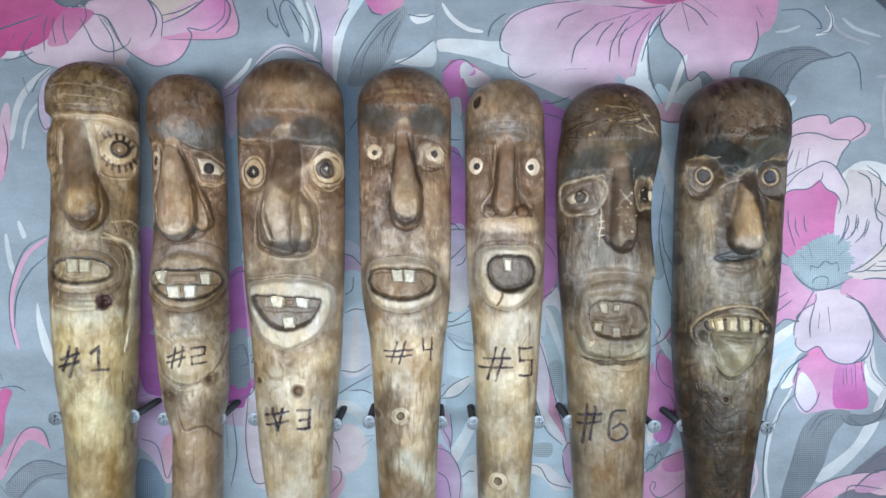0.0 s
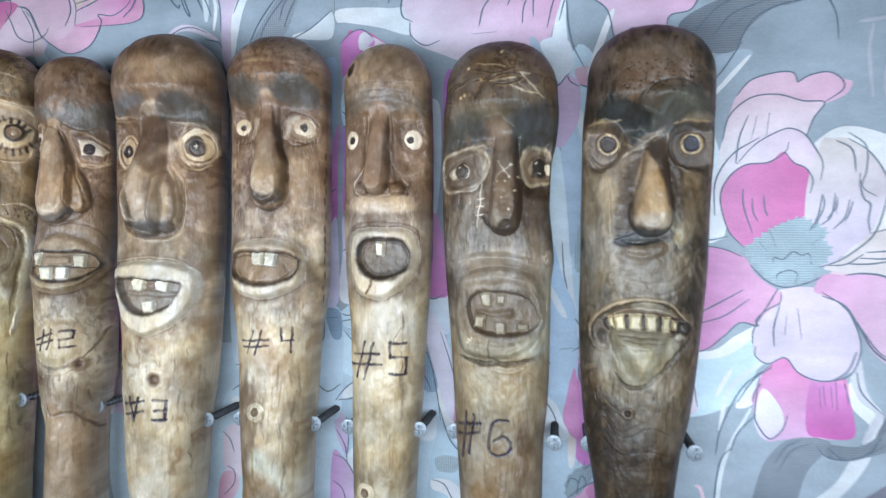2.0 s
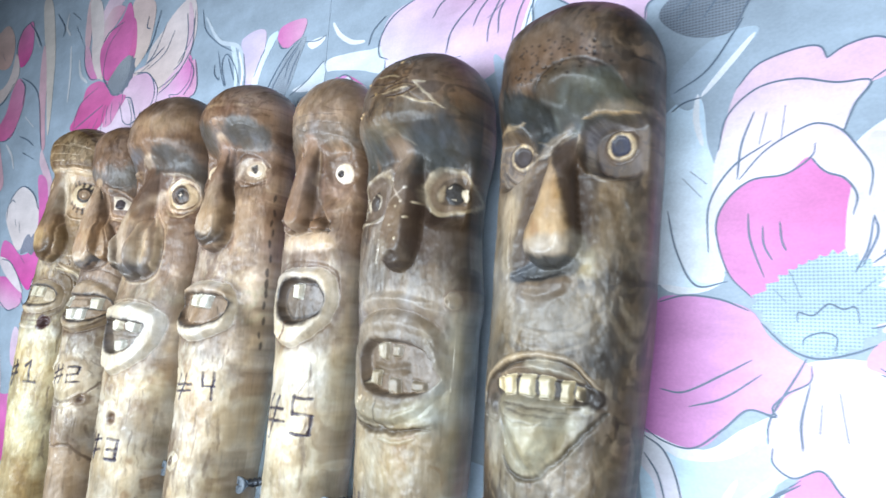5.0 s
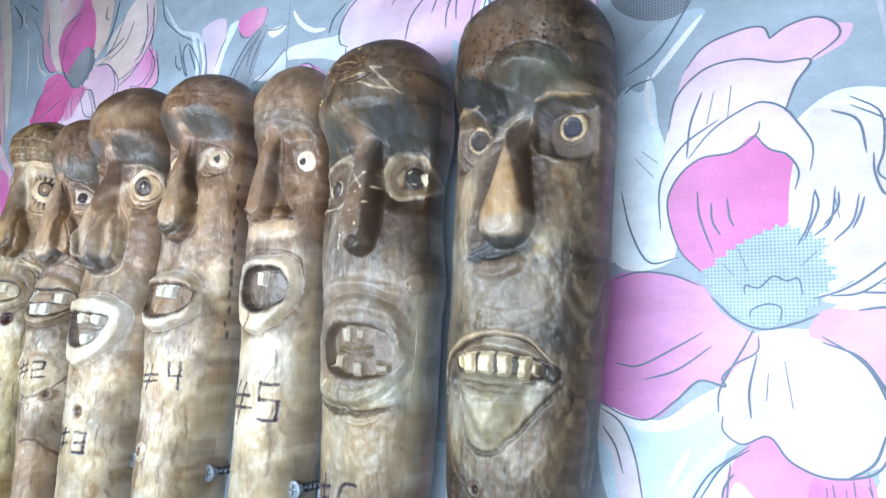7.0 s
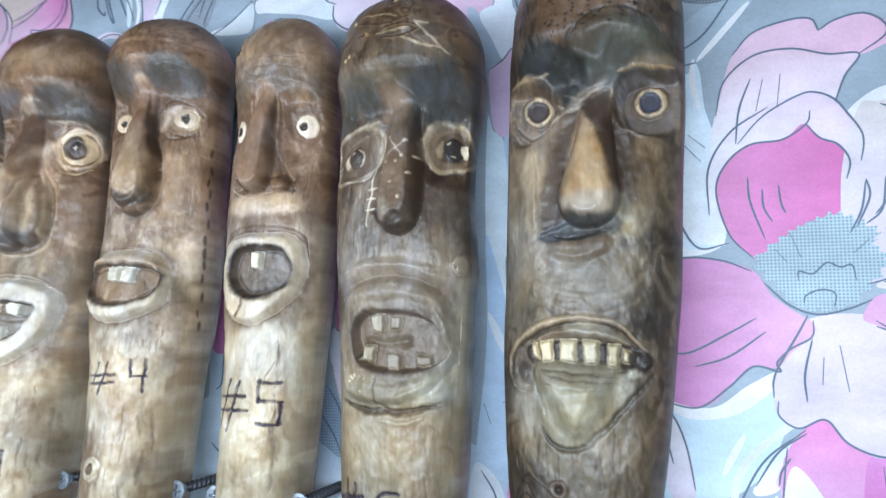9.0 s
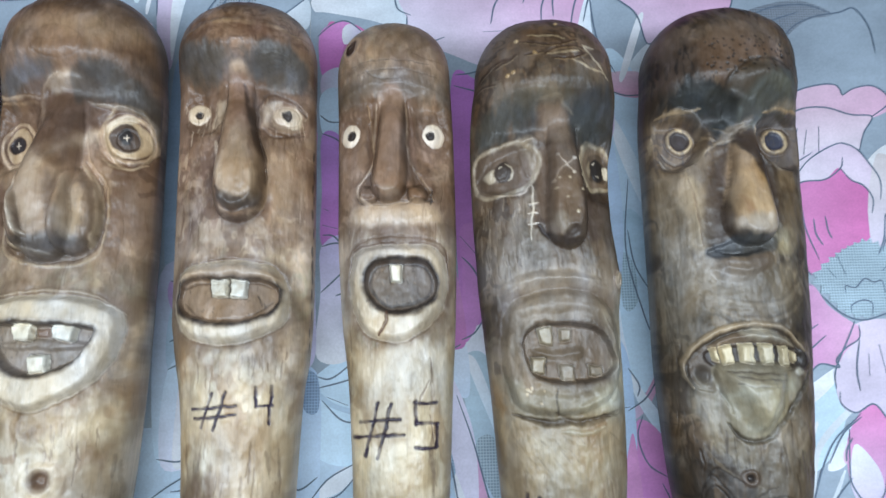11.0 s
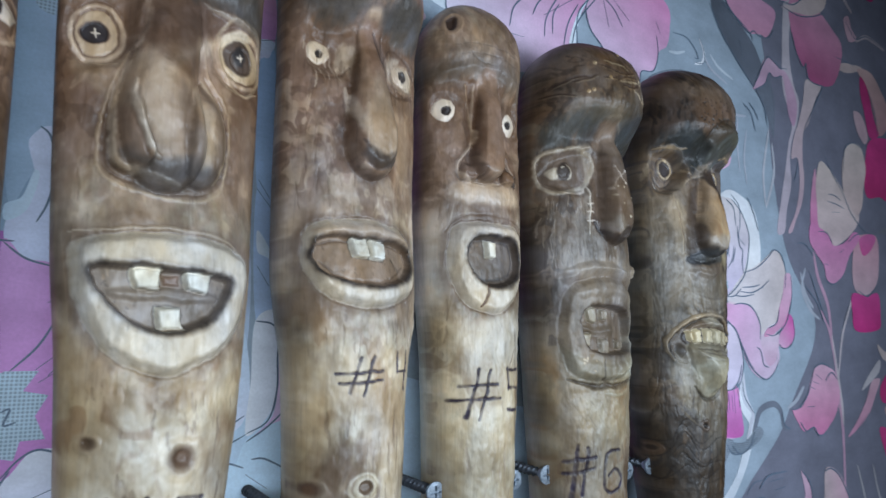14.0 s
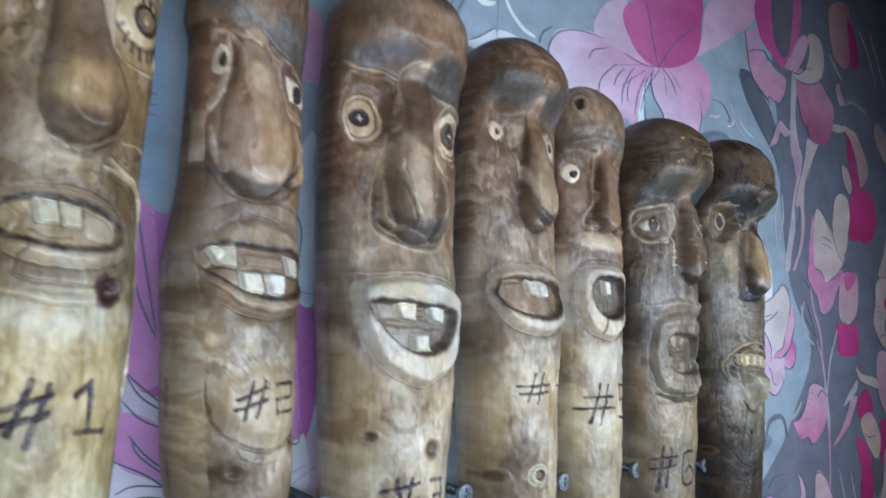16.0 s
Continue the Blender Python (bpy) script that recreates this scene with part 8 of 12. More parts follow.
# ---- screws ----
def screw(place):
    """A flat-headed cross-slot screw driven level into the wall, its head standing proud."""
    x, z = place[0] / 1000, 1.5 + place[1] / 1000
    thing = tagged(new("screw"), "dark steel cross-slot screw beside a carved stick", "screw", "screws holding the sticks")
    thing.location = (x, WALL, z)
    r = 0.0042
    bm = bmesh.new()
    n = 24
    rings = [(0.0, 0.0, 0), (r * 0.96, 0.0, 1), (r, -0.0004, 1), (r * 0.97, -0.0009, 1), (0.0021, -0.0036, 1), (0.0019, -0.0045, 1)]
    loops = []
    for rad, back, _ in rings[1:]:
        loops.append([bm.verts.new((rad * math.cos(k * 2 * math.pi / n), -0.0375 - back, rad * math.sin(k * 2 * math.pi / n))) for k in range(n)])
    for a, b in zip(loops, loops[1:]):
        for k in range(n):
            bm.faces.new((a[k], a[(k + 1) % n], b[(k + 1) % n], b[k]))
    # cross slot: the face is a star of wedges round a sunk cross
    w, reach, sink = 0.0005, 0.0026, 0.0013
    cross = []
    for k in range(4):
        c, s = (1, 0, -1, 0)[k], (0, 1, 0, -1)[k]
        for u, v in ((reach, -w), (reach, w), (w, w)):
            cross.append((u * c - v * s, u * s + v * c))
    up = [bm.verts.new((u, -0.0376, v)) for u, v in cross]
    down = [bm.verts.new((u * 0.8, -0.0376 + sink, v * 0.8)) for u, v in cross]
    for k in range(12):
        bm.faces.new((up[k], up[(k + 1) % 12], down[(k + 1) % 12], down[k]))
    bm.faces.new(down)
    edges = [e for e in bm.edges if len(e.link_faces) == 1 and all((v in up) or (v in loops[0]) for v in e.verts)]
    bmesh.ops.triangle_fill(bm, edges=edges, use_beauty=True)
    bmesh.ops.recalc_face_normals(bm, faces=bm.faces)
    head = part("head", bm, SCREW_HEAD, thing, "cross-slot head in the grey of its lit face")
    bm = bmesh.new()
    bmesh.ops.create_cone(bm, cap_ends=True, segments=14, radius1=0.0016, radius2=0.0016, depth=0.052, matrix=pose(0, -0.008, 0, 90))
    part("shank", bm, SCREW_BLACK, thing, "black threaded shank", True)
    bm = bmesh.new()
    turns, per = 11, 14
    prev = None
    for k in range(turns * per + 1):
        a, y = 2 * math.pi * k / per, -0.031 + 0.033 * k / (turns * per)
        ring = [bm.verts.new((q * math.cos(a), y + dy, q * math.sin(a))) for q, dy in ((0.0015, -0.0007), (0.0023, 0), (0.0015, 0.0007))]
        if prev:
            for j in range(2):
                bm.faces.new((prev[j], prev[j + 1], ring[j + 1], ring[j]))
        prev = ring
    part("thread", bm, SCREW_BLACK, thing)
    return thing


for place in ((-233.2, -110.9), (-186.7, -109.6), (-168.5, -111.4), (-135.0, -110.8), (-114.0, -111.5), (-65.5, -115.0), (-45.4, -113.4), (-1.8, -113.8), (17.7, -114.2), (57.1, -113.6), (76.0, -113.3), (127.6, -116.5), (144.8, -115.9), (196.3, -117.4)):
    screw(place)


# ---- wallpaper: two pasted widths that butt at a seam, printed with large water-colour flowers ----
def printed(name, halftone=False):
    m, t, b = material(name, 0.55, 0, 0.0, 0.3)
    ink = t.nodes.new("ShaderNodeAttribute")
    ink.attribute_name = "ink"
    wash, grain = noise_of(t, 28, (1, 1, 1), 5, 0.6), noise_of(t, 900, (1, 1, 1), 2, 0.5)
    brush = noise_of(t, 16, (1, 1, 2.6), 7, 0.7)
    c = times(t, ink.outputs["Color"], remap(t, wash, 0.3, 0.7, 0.86, 1.12))
    c = times(t, c, remap(t, brush, 0.36, 0.66, 0.9, 1.12))
    c = times(t, c, remap(t, grain, 0.3, 0.7, 0.95, 1.05))
    if halftone:
        co, mp = t.nodes.new("ShaderNodeTexCoord"), t.nodes.new("ShaderNodeMapping")
        mp.inputs["Rotation"].default_value = (radians(-90), 0, 0)
        v = t.nodes.new("ShaderNodeTexVoronoi")
        v.voronoi_dimensions = "2D"
        v.inputs["Scale"].default_value, v.inputs["Randomness"].default_value = 780, 0.0
        t.links.new(co.outputs["Object"], mp.inputs["Vector"])
        t.links.new(mp.outputs["Vector"], v.inputs["Vector"])
        c = times(t, c, remap(t, v.outputs["Distance"], 0.28, 0.42, 0.6, 1.0))
    t.links.new(c, b.inputs["Base Color"])
    t.links.new(bump(t, grain, 0.15, 0.0002), b.inputs["Normal"])
    return m


INK, DOTTED = printed("printed_paper"), printed("halftone_paper", True)
SLATE, MAGENTA, PINK, BLUSH, LILAC, WHITE, SKY, PLUM, PEACH, BLUE = (0.13, 0.17, 0.23), (0.58, 0.16, 0.36), (0.64, 0.34, 0.49), (0.7, 0.52, 0.62), (0.6, 0.52, 0.68), (0.78, 0.79, 0.83), (0.6, 0.74, 0.86), (0.42, 0.16, 0.46), (0.66, 0.52, 0.48), (0.28, 0.39, 0.54)
PAPER = (0.34, 0.4, 0.47)


class Print:
    """Flat printed shapes on the wallpaper, gathered into one mesh. Places are millimetres across and up from eye level."""

    count = 0

    def __init__(self):
        self.v, self.f, self.c, self.m = [], [], [], []

    def add(self, pts, faces, cols, layer, dotted):
        n = len(self.v)
        Print.count += 1
        y = WALL - 0.00056 - 0.00006 * layer - 0.0000012 * (Print.count % 47)
        self.v += [(p[0] / 1000, y, 1.5 + p[1] / 1000) for p in pts]
        self.f += [tuple(n + i for i in f) for f in faces]
        self.c += cols
        self.m += [int(dotted)] * len(faces)
        return self

    def fill(self, points, c0, c1=None, turn=90, layer=1, dotted=False, smooth_path=True):
        """A closed shape whose colour runs from c0 to c1 along a direction."""
        p = spline(points, True, 7) if smooth_path else np.asarray(points, float)
        q = p @ np.array([math.cos(radians(turn)), math.sin(radians(turn))])
        k = (q - q.min()) / max(np.ptp(q), 1e-6)
        cols = [tuple(a + (b - a) * u for a, b in zip(c0, c1 or c0)) for u in k]
        tris = geometry.tessellate_polygon([[Vector((x, z, 0)) for x, z in p]])
        return self.add(p, tris, cols, layer, dotted)

    def ink(self, points, width=0.8, colour=SLATE, layer=6, taper=0.35):
        """A brush line."""
        p = spline(points, False, 8)
        d = np.gradient(p, axis=0)
        d /= np.linalg.norm(d, axis=1)[:, None] + 1e-9
        k = np.linspace(0, 1, len(p))
        w = width / 2 * (taper + (1 - taper) * np.sqrt(np.clip(4 * k * (1 - k), 0, 1)))
        nrm = np.stack([-d[:, 1], d[:, 0]], 1) * w[:, None]
        n = len(p)
        return self.add(np.vstack([p + nrm, p - nrm]), [(i, i + 1, n + i + 1, n + i) for i in range(n - 1)], [colour] * (2 * n), layer, False)

    def inks(self, *runs, **how):
        for r in runs:
            self.ink(r, **how)
        return self

    def burst(self, points, colour, layer=5):
        """A ragged halftone heart of a flower: the outline is notched."""
        p = spline(points, True, 4)
        c = p.mean(0)
        p = np.array([c + (q - c) * (1.03 if k % 2 else 0.9) for k, q in enumerate(p)])
        return self.fill(p, colour, None, 90, layer, True, False)

    def build(self, name, label):
        me = bpy.data.meshes.new(name)
        me.from_pydata(self.v, [], self.f)
        at = me.color_attributes.new("ink", "FLOAT_COLOR", "POINT")
        at.data.foreach_set("color", np.concatenate([np.array(self.c, float), np.ones((len(self.c), 1))], 1).ravel())
        me.materials.append(INK)
        me.materials.append(DOTTED)
        me.polygons.foreach_set("material_index", self.m)
        me.update()
        ob = new(name, me)
        ob.parent = wall_north
        return tagged(ob, label)


for x0, x1 in ((-1065.2, -535.1), (-534.9, -5.2), (-4.9, 525.0), (525.3, 1055.0)):
    bm = block(x0 / 1000, x1 / 1000, WALL - 0.0005, WALL + 0.0005, 0.1, 2.5)
    strip = part("wallpaper_strip", bm, INK, wall_north, "grey-blue printed wallpaper width")
    at = strip.data.color_attributes.new("ink", "FLOAT_COLOR", "POINT")
    at.data.foreach_set("color", [*PAPER, 1.0] * len(strip.data.vertices))

# flower beside the darkest stick
p = Print()
p.fill([(215.9, 40.6), (218.5, 52.6), (222.8, 65.9), (230.4, 74.3), (243.1, 78.3), (251.1, 77.3), (253.6, 72.3), (259.6, 75.8), (268.6, 77.1), (275.7, 73.4), (280.1, 71.6), (278.5, 66.8), (275.3, 64.1), (266.5, 60.8), (256.0, 62.5), (243.5, 66.1), (231.8, 65.3), (222.1, 58.7)], BLUSH, (0.72, 0.45, 0.6), 0, 2)
p.fill([(214.0, 33.2), (216.5, 44.3), (222.1, 58.7), (231.8, 65.3), (243.5, 66.1), (256.0, 62.5), (266.5, 60.8), (261.4, 53.0), (257.6, 44.0), (250.9, 47.5), (239.7, 46.1), (227.8, 40.7), (219.0, 32.5), (214.1, 20.0)], WHITE, BLUSH, 90, 3)
p.fill([(212.2, 5.2), (212.5, 20.1), (219.0, 32.5), (227.8, 40.7), (239.7, 46.1), (250.9, 47.5), (257.6, 44.0), (264.0, 35.1), (266.0, 26.3), (264.4, 18.9), (260.9, 15.1), (251.7, 28.2), (247.3, 35.4), (239.2, 29.9), (227.5, 28.6), (218.7, 21.3), (215.4, 10.5), (218.2, -6.1)], WHITE, (0.7, 0.56, 0.68), 60, 4)
p.fill([(214.7, 10.6), (218.7, 21.3), (227.5, 28.6), (239.2, 29.9), (246.7, 35.5), (251.8, 29.6), (259.1, 24.6), (260.9, 15.1), (260.1, 0.0), (250.7, -1.0), (241.3, -5.6), (233.1, -13.0), (227.8, -15.8), (219.1, -6.2)], (0.66, 0.26, 0.5), (0.6, 0.17, 0.4), 0, 5)
p.fill([(185.0, 19.1), (196.7, 18.9), (200.3, 2.3), (207.5, -9.3), (218.1, -10.1), (207.5, -12.0), (196.4, -10.7), (184.9, -8.3)], WHITE, SKY, 0, 3)
p.fill([(186.7, -34.9), (192.6, -17.3), (203.8, -15.0), (216.3, -16.5), (227.2, -20.7), (232.7, -29.4), (239.6, -35.3), (246.3, -40.2), (245.4, -45.1), (238.3, -51.1), (233.5, -56.7), (225.5, -56.1), (218.8, -62.6), (211.0, -70.6), (203.1, -72.1), (194.1, -69.3), (186.6, -64.4)], (0.56, 0.2, 0.48), (0.68, 0.4, 0.57), 0, 5)
p.fill([(268.3, -41.5), (294.8, -26.4), (312.0, -22.1), (325.3, -32.8), (324.0, -63.1), (304.7, -71.8), (291.4, -61.0), (280.3, -52.3)], (0.72, 0.5, 0.6), WHITE, 90, 2)
p.fill([(259.2, 35.7), (272.5, 47.4), (288.6, 46.4), (306.1, 35.8), (311.3, 5.8), (303.1, -11.3), (288.1, -17.8), (268.7, -17.8), (265.5, 5.8), (262.1, 22.9)], (0.7, 0.66, 0.64), WHITE, 60, 3)
p.fill([(288.0, -15.7), (307.4, -11.3), (329.2, -15.6), (333.9, -28.5), (312.3, -30.7), (277.9, -41.5), (266.8, -32.9)], (0.68, 0.52, 0.58), (0.7, 0.62, 0.66), 0, 4)
p.fill([(233.2, -56.6), (243.2, -39.4), (264.8, -37.2), (278.0, -48.0), (284.5, -63.1), (283.1, -78.3), (265.9, -86.6), (255.0, -81.6), (248.3, -74.4), (239.7, -78.3), (232.7, -72.9)], (0.62, 0.55, 0.68), (0.7, 0.6, 0.7), 90, 4)
p.fill([(235.1, -87.0), (248.3, -74.4), (265.9, -86.6), (278.0, -84.4), (279.8, -102.2), (277.5, -115.3), (262.3, -117.1), (249.2, -117.9), (238.4, -118.8), (232.9, -106.6)], (0.62, 0.42, 0.62), (0.7, 0.25, 0.5), 80, 3)
p.fill([(233.7, -102.2), (237.8, -91.3), (246.7, -102.2), (247.0, -113.1), (238.4, -118.6), (233.4, -110.9)], LILAC, WHITE, 90, 5)
p.burst([(226.8, -17.2), (232.8, -26.0), (239.2, -33.6), (247.9, -36.7), (258.2, -34.6), (267.0, -25.5), (271.8, -16.9), (267.7, -11.1), (269.3, -6.3), (262.4, -1.5), (255.3, 1.2), (247.6, -1.7), (241.3, -4.7), (234.8, -9.1)], (0.42, 0.53, 0.6), 6)
p.inks([(222.8, 65.9), (230.4, 74.3), (243.1, 77.9), (251.1, 77.3), (253.6, 71.9)], [(253.6, 72.3), (259.6, 75.8), (268.6, 77.1), (275.0, 72.9), (275.4, 67.5), (266.5, 61.1)], [(215.9, 41.5), (219.4, 55.3), (230.1, 64.7), (243.5, 66.1), (256.0, 62.3), (266.5, 61.1), (261.4, 53.0), (257.6, 43.1)], [(223.3, 29.2), (232.9, 39.9), (246.1, 47.2), (252.4, 47.2), (257.6, 44.0), (261.2, 38.7), (265.3, 31.5), (266.0, 26.3), (264.8, 19.7)], [(212.2, 1.5), (212.5, 20.1), (220.8, 34.2), (234.6, 43.3)], [(249.1, 40.6), (247.6, 35.5), (239.2, 29.9), (227.5, 28.6), (218.7, 21.3), (215.0, 10.6), (219.1, -6.2), (227.3, -15.8)], [(247.3, 35.5), (251.8, 29.6), (257.7, 26.5), (261.2, 20.1), (259.8, 13.1)], [(229.0, 55.5), (224.4, 43.1), (222.7, 29.3)], [(233.3, 54.7), (230.4, 42.1)], [(239.6, 56.3), (237.9, 42.8)], [(226.4, 15.9), (227.0, 5.9), (231.6, -8.6)], [(231.3, 11.0), (231.6, 3.8), (234.4, -2.1)], [(237.0, 12.2), (237.6, 5.1), (239.0, 1.2)], layer=8)
p.inks([(193.5, -17.6), (203.8, -15.0), (216.3, -16.5), (226.4, -20.7)], [(194.2, -51.3), (203.3, -51.8), (217.4, -44.3), (227.2, -38.4)], [(205.1, -57.1), (217.3, -52.9), (230.4, -43.4)], [(187.5, -66.2), (195.9, -70.9), (206.6, -72.1), (217.1, -64.1), (225.5, -56.4), (234.3, -57.9), (233.6, -54.7), (238.4, -49.5), (245.4, -45.1), (246.1, -39.0)], [(230.4, -25.1), (238.9, -33.6), (247.9, -36.9), (258.2, -34.6), (265.4, -31.4)], [(196.7, 18.9), (200.3, 2.3), (207.5, -11.1), (219.0, -9.8)], [(265.9, 12.9), (266.7, 6.1), (262.0, -5.1)], [(273.1, 11.3), (272.6, 5.6), (268.1, -0.5)], [(280.6, 9.0), (279.2, 3.5), (276.8, -2.0)], [(269.1, -25.1), (277.9, -24.1), (285.9, -18.8)], layer=9)
p.inks([(242.0, -24.4), (242.4, -21.0), (246.9, -21.9), (251.6, -17.9), (255.9, -19.6), (259.6, -18.9), (260.8, -24.6)], [(243.5, -32.8), (244.4, -29.8), (249.7, -27.8), (253.8, -29.4), (253.2, -34.3)], [(234.7, -12.6), (238.6, -17.5)], [(240.0, -6.4), (243.3, -15.9)], [(260.5, -14.5), (265.7, -9.4)], layer=9, width=0.7)
p.inks([(233.4, -68.5), (233.5, -74.0), (239.7, -77.9), (248.3, -74.4), (255.0, -82.2), (265.9, -86.1), (278.9, -83.1), (284.1, -74.0), (284.5, -63.1), (278.0, -48.0), (265.9, -38.9)], [(231.9, -67.5), (232.8, -58.8), (241.1, -43.7), (244.5, -37.2)], [(242.8, -68.5), (242.5, -58.8), (245.5, -45.8)], [(248.0, -62.1), (248.9, -52.3)], [(256.3, -64.2), (254.2, -48.0)], [(265.1, -89.2), (265.8, -100.1)], [(270.8, -89.2), (271.5, -100.1)], [(277.1, -82.7), (279.2, -97.9)], [(235.5, -84.8), (233.7, -100.0), (233.8, -108.7), (240.5, -117.9), (247.0, -113.1), (250.0, -104.4)], [(265.9, -38.9), (278.0, -48.0), (291.5, -67.5), (297.5, -72.9)], [(277.9, 45.3), (286.7, 37.8), (287.0, 25.1), (285.1, 16.5), (292.1, 11.2)], [(265.8, 12.2), (263.9, 1.5), (259.8, -7.1)], [(272.2, 13.3), (270.4, 1.5), (265.1, -3.9)], [(279.2, 10.1), (276.8, 0.4), (271.0, -6.0)], layer=8)
p.build("printed_flower", "printed pink and white flower with blue-grey heart")

# flower over the middle of the row
p = Print()
p.fill([(41.3, 115.7), (37.1, 127.8), (43.6, 141.9), (63.9, 148.5), (88.4, 154.2), (117.0, 152.4), (143.7, 147.5), (135.7, 132.3), (125.7, 110.0), (120.7, 99.8), (101.3, 89.6), (82.8, 87.5), (62.2, 95.5), (44.8, 103.6)], (0.68, 0.62, 0.72), (0.66, 0.3, 0.52), 50, 3)
p.fill([(143.7, 147.5), (140.1, 138.4), (143.9, 126.3), (154.8, 116.2), (159.7, 100.0), (169.3, 105.7), (175.2, 101.1), (186.4, 102.9), (188.4, 111.3), (200.0, 114.4), (206.0, 128.6), (213.7, 134.7), (217.1, 146.8), (215.2, 163.0), (186.2, 174.9), (157.7, 168.7)], (0.68, 0.54, 0.68), (0.68, 0.28, 0.5), 60, 3)
p.fill([(113.5, 185.5), (118.8, 157.3), (148.6, 149.5), (194.4, 170.4), (205.1, 199.3), (199.1, 227.0)], MAGENTA, (0.5, 0.08, 0.26), 0, 5)
p.fill([(89.7, 176.3), (77.9, 154.0), (102.3, 148.1), (148.6, 149.5), (120.4, 156.0), (113.5, 185.5)], (0.68, 0.55, 0.68), PINK, 0, 4)
p.fill([(216.2, 225.0), (202.7, 185.7), (150.9, 150.2), (207.9, 179.0), (284.8, 232.4), (286.3, 261.6)], (0.66, 0.5, 0.62), PINK, 0, 2)
p.fill([(143.7, 146.5), (133.6, 133.3), (125.7, 110.0), (123.9, 83.6), (134.2, 83.6), (132.2, 114.1), (135.7, 132.3)], WHITE, SKY, 0, 4)
p.fill([(-3.3, 125.6), (15.1, 126.1), (29.4, 124.8), (43.7, 123.8), (42.7, 108.6), (23.3, 113.6), (2.9, 117.6), (-3.3, 118.5)], WHITE, (0.62, 0.68, 0.74), 0, 1)
p.fill([(2.9, 109.5), (9.0, 112.3), (15.5, 111.6), (22.3, 107.5), (29.5, 100.5), (15.2, 97.4), (17.2, 83.2), (2.9, 77.0)], MAGENTA, (0.62, 0.3, 0.62), -90, 2)
p.fill([(12.7, 103.5), (15.1, 109.5), (22.3, 106.5), (30.5, 100.5), (23.3, 95.4), (15.2, 95.8)], WHITE, BLUSH, 0, 3)
p.fill([(138.3, 84.7), (155.8, 84.7), (156.0, 73.5), (146.7, 72.6), (139.5, 76.5)], PINK, BLUSH, 90, 2)
p.fill([(154.4, 112.2), (144.5, 83.7), (147.6, 83.7), (158.5, 114.2)], WHITE, WHITE, 0, 4)
p.fill([(146.6, 83.7), (156.7, 97.9), (166.9, 102.1), (167.1, 89.8), (154.8, 83.7)], (0.6, 0.68, 0.74), WHITE, 0, 1)
p.inks([(43.7, 115.7), (37.1, 119.7), (37.1, 129.8), (45.6, 141.0), (63.9, 148.1), (88.4, 151.2)], [(41.7, 115.7), (42.7, 107.6), (50.9, 101.6), (60.1, 104.1)], [(108.9, 147.9), (129.3, 146.4), (143.7, 148.1)], [(143.7, 146.5), (133.6, 132.3), (133.0, 114.1), (136.1, 97.9), (142.5, 84.7)], [(143.7, 146.5), (140.1, 138.4), (143.9, 126.3), (154.8, 116.2), (159.5, 100.0), (168.5, 105.7), (174.7, 101.1)], [(186.4, 102.9), (188.4, 111.3), (199.6, 114.4), (204.6, 126.6), (203.3, 138.7)], [(73.2, 133.0), (78.3, 140.1), (90.5, 145.2)], [(82.6, 110.8), (86.6, 124.0), (101.8, 137.8)], [(98.9, 122.0), (102.9, 130.1), (110.0, 137.2)], [(107.6, 111.5), (108.7, 122.1), (115.2, 134.2), (121.2, 141.3)], [(113.7, 115.0), (114.2, 126.1), (118.8, 134.3)], [(121.6, 108.0), (125.5, 124.2), (133.5, 138.4)], [(153.9, 150.6), (164.2, 144.6), (171.5, 135.5)], [(203.1, 147.8), (207.4, 140.7)], [(64.4, 84.4), (72.6, 85.4), (81.8, 89.1)], [(139.5, 75.5), (146.7, 73.1), (155.0, 73.5)], layer=8)
p.inks([(148.6, 149.5), (139.7, 176.0), (134.2, 193.4)], [(148.6, 149.5), (169.1, 174.4), (195.0, 195.7)], [(148.6, 149.5), (123.1, 155.0)], [(150.9, 149.5), (133.8, 128.3), (128.3, 111.9)], [(154.4, 149.8), (159.5, 131.8)], [(162.7, 151.6), (177.8, 141.0)], [(133.9, 143.4), (107.4, 124.3)], [(131.7, 146.5), (97.3, 135.6)], layer=8)
p.build("printed_flower", "printed pale pink flower with magenta upper petals")

# flower over the first sticks
p = Print()
p.fill([(-282.1, 160.3), (-256.1, 156.4), (-255.3, 146.5), (-263.7, 128.4), (-273.7, 129.2), (-283.1, 113.9), (-295.3, 110.2), (-300.7, 136.2)], (0.56, 0.1, 0.28), MAGENTA, 0, 3)
p.fill([(-264.3, 128.4), (-270.5, 118.4), (-264.1, 110.0), (-251.0, 107.2), (-230.9, 102.5), (-215.7, 108.6), (-212.0, 120.6), (-222.2, 138.6), (-233.1, 148.6), (-252.3, 146.5)], (0.7, 0.56, 0.66), BLUSH, 90, 4)
p.fill([(-234.1, 148.6), (-215.8, 160.6), (-189.6, 162.8), (-149.3, 161.0), (-141.0, 151.0), (-142.5, 138.6), (-150.7, 131.8), (-163.8, 131.7), (-162.7, 126.5), (-170.1, 112.8), (-184.3, 107.5), (-196.4, 112.3), (-208.4, 122.3), (-217.2, 136.7)], (0.7, 0.48, 0.6), (0.68, 0.25, 0.46), 45, 3)
p.fill([(-295.3, 110.2), (-282.9, 124.3), (-270.9, 122.4), (-275.1, 112.3), (-283.1, 112.3)], BLUSH, WHITE, 0, 2)
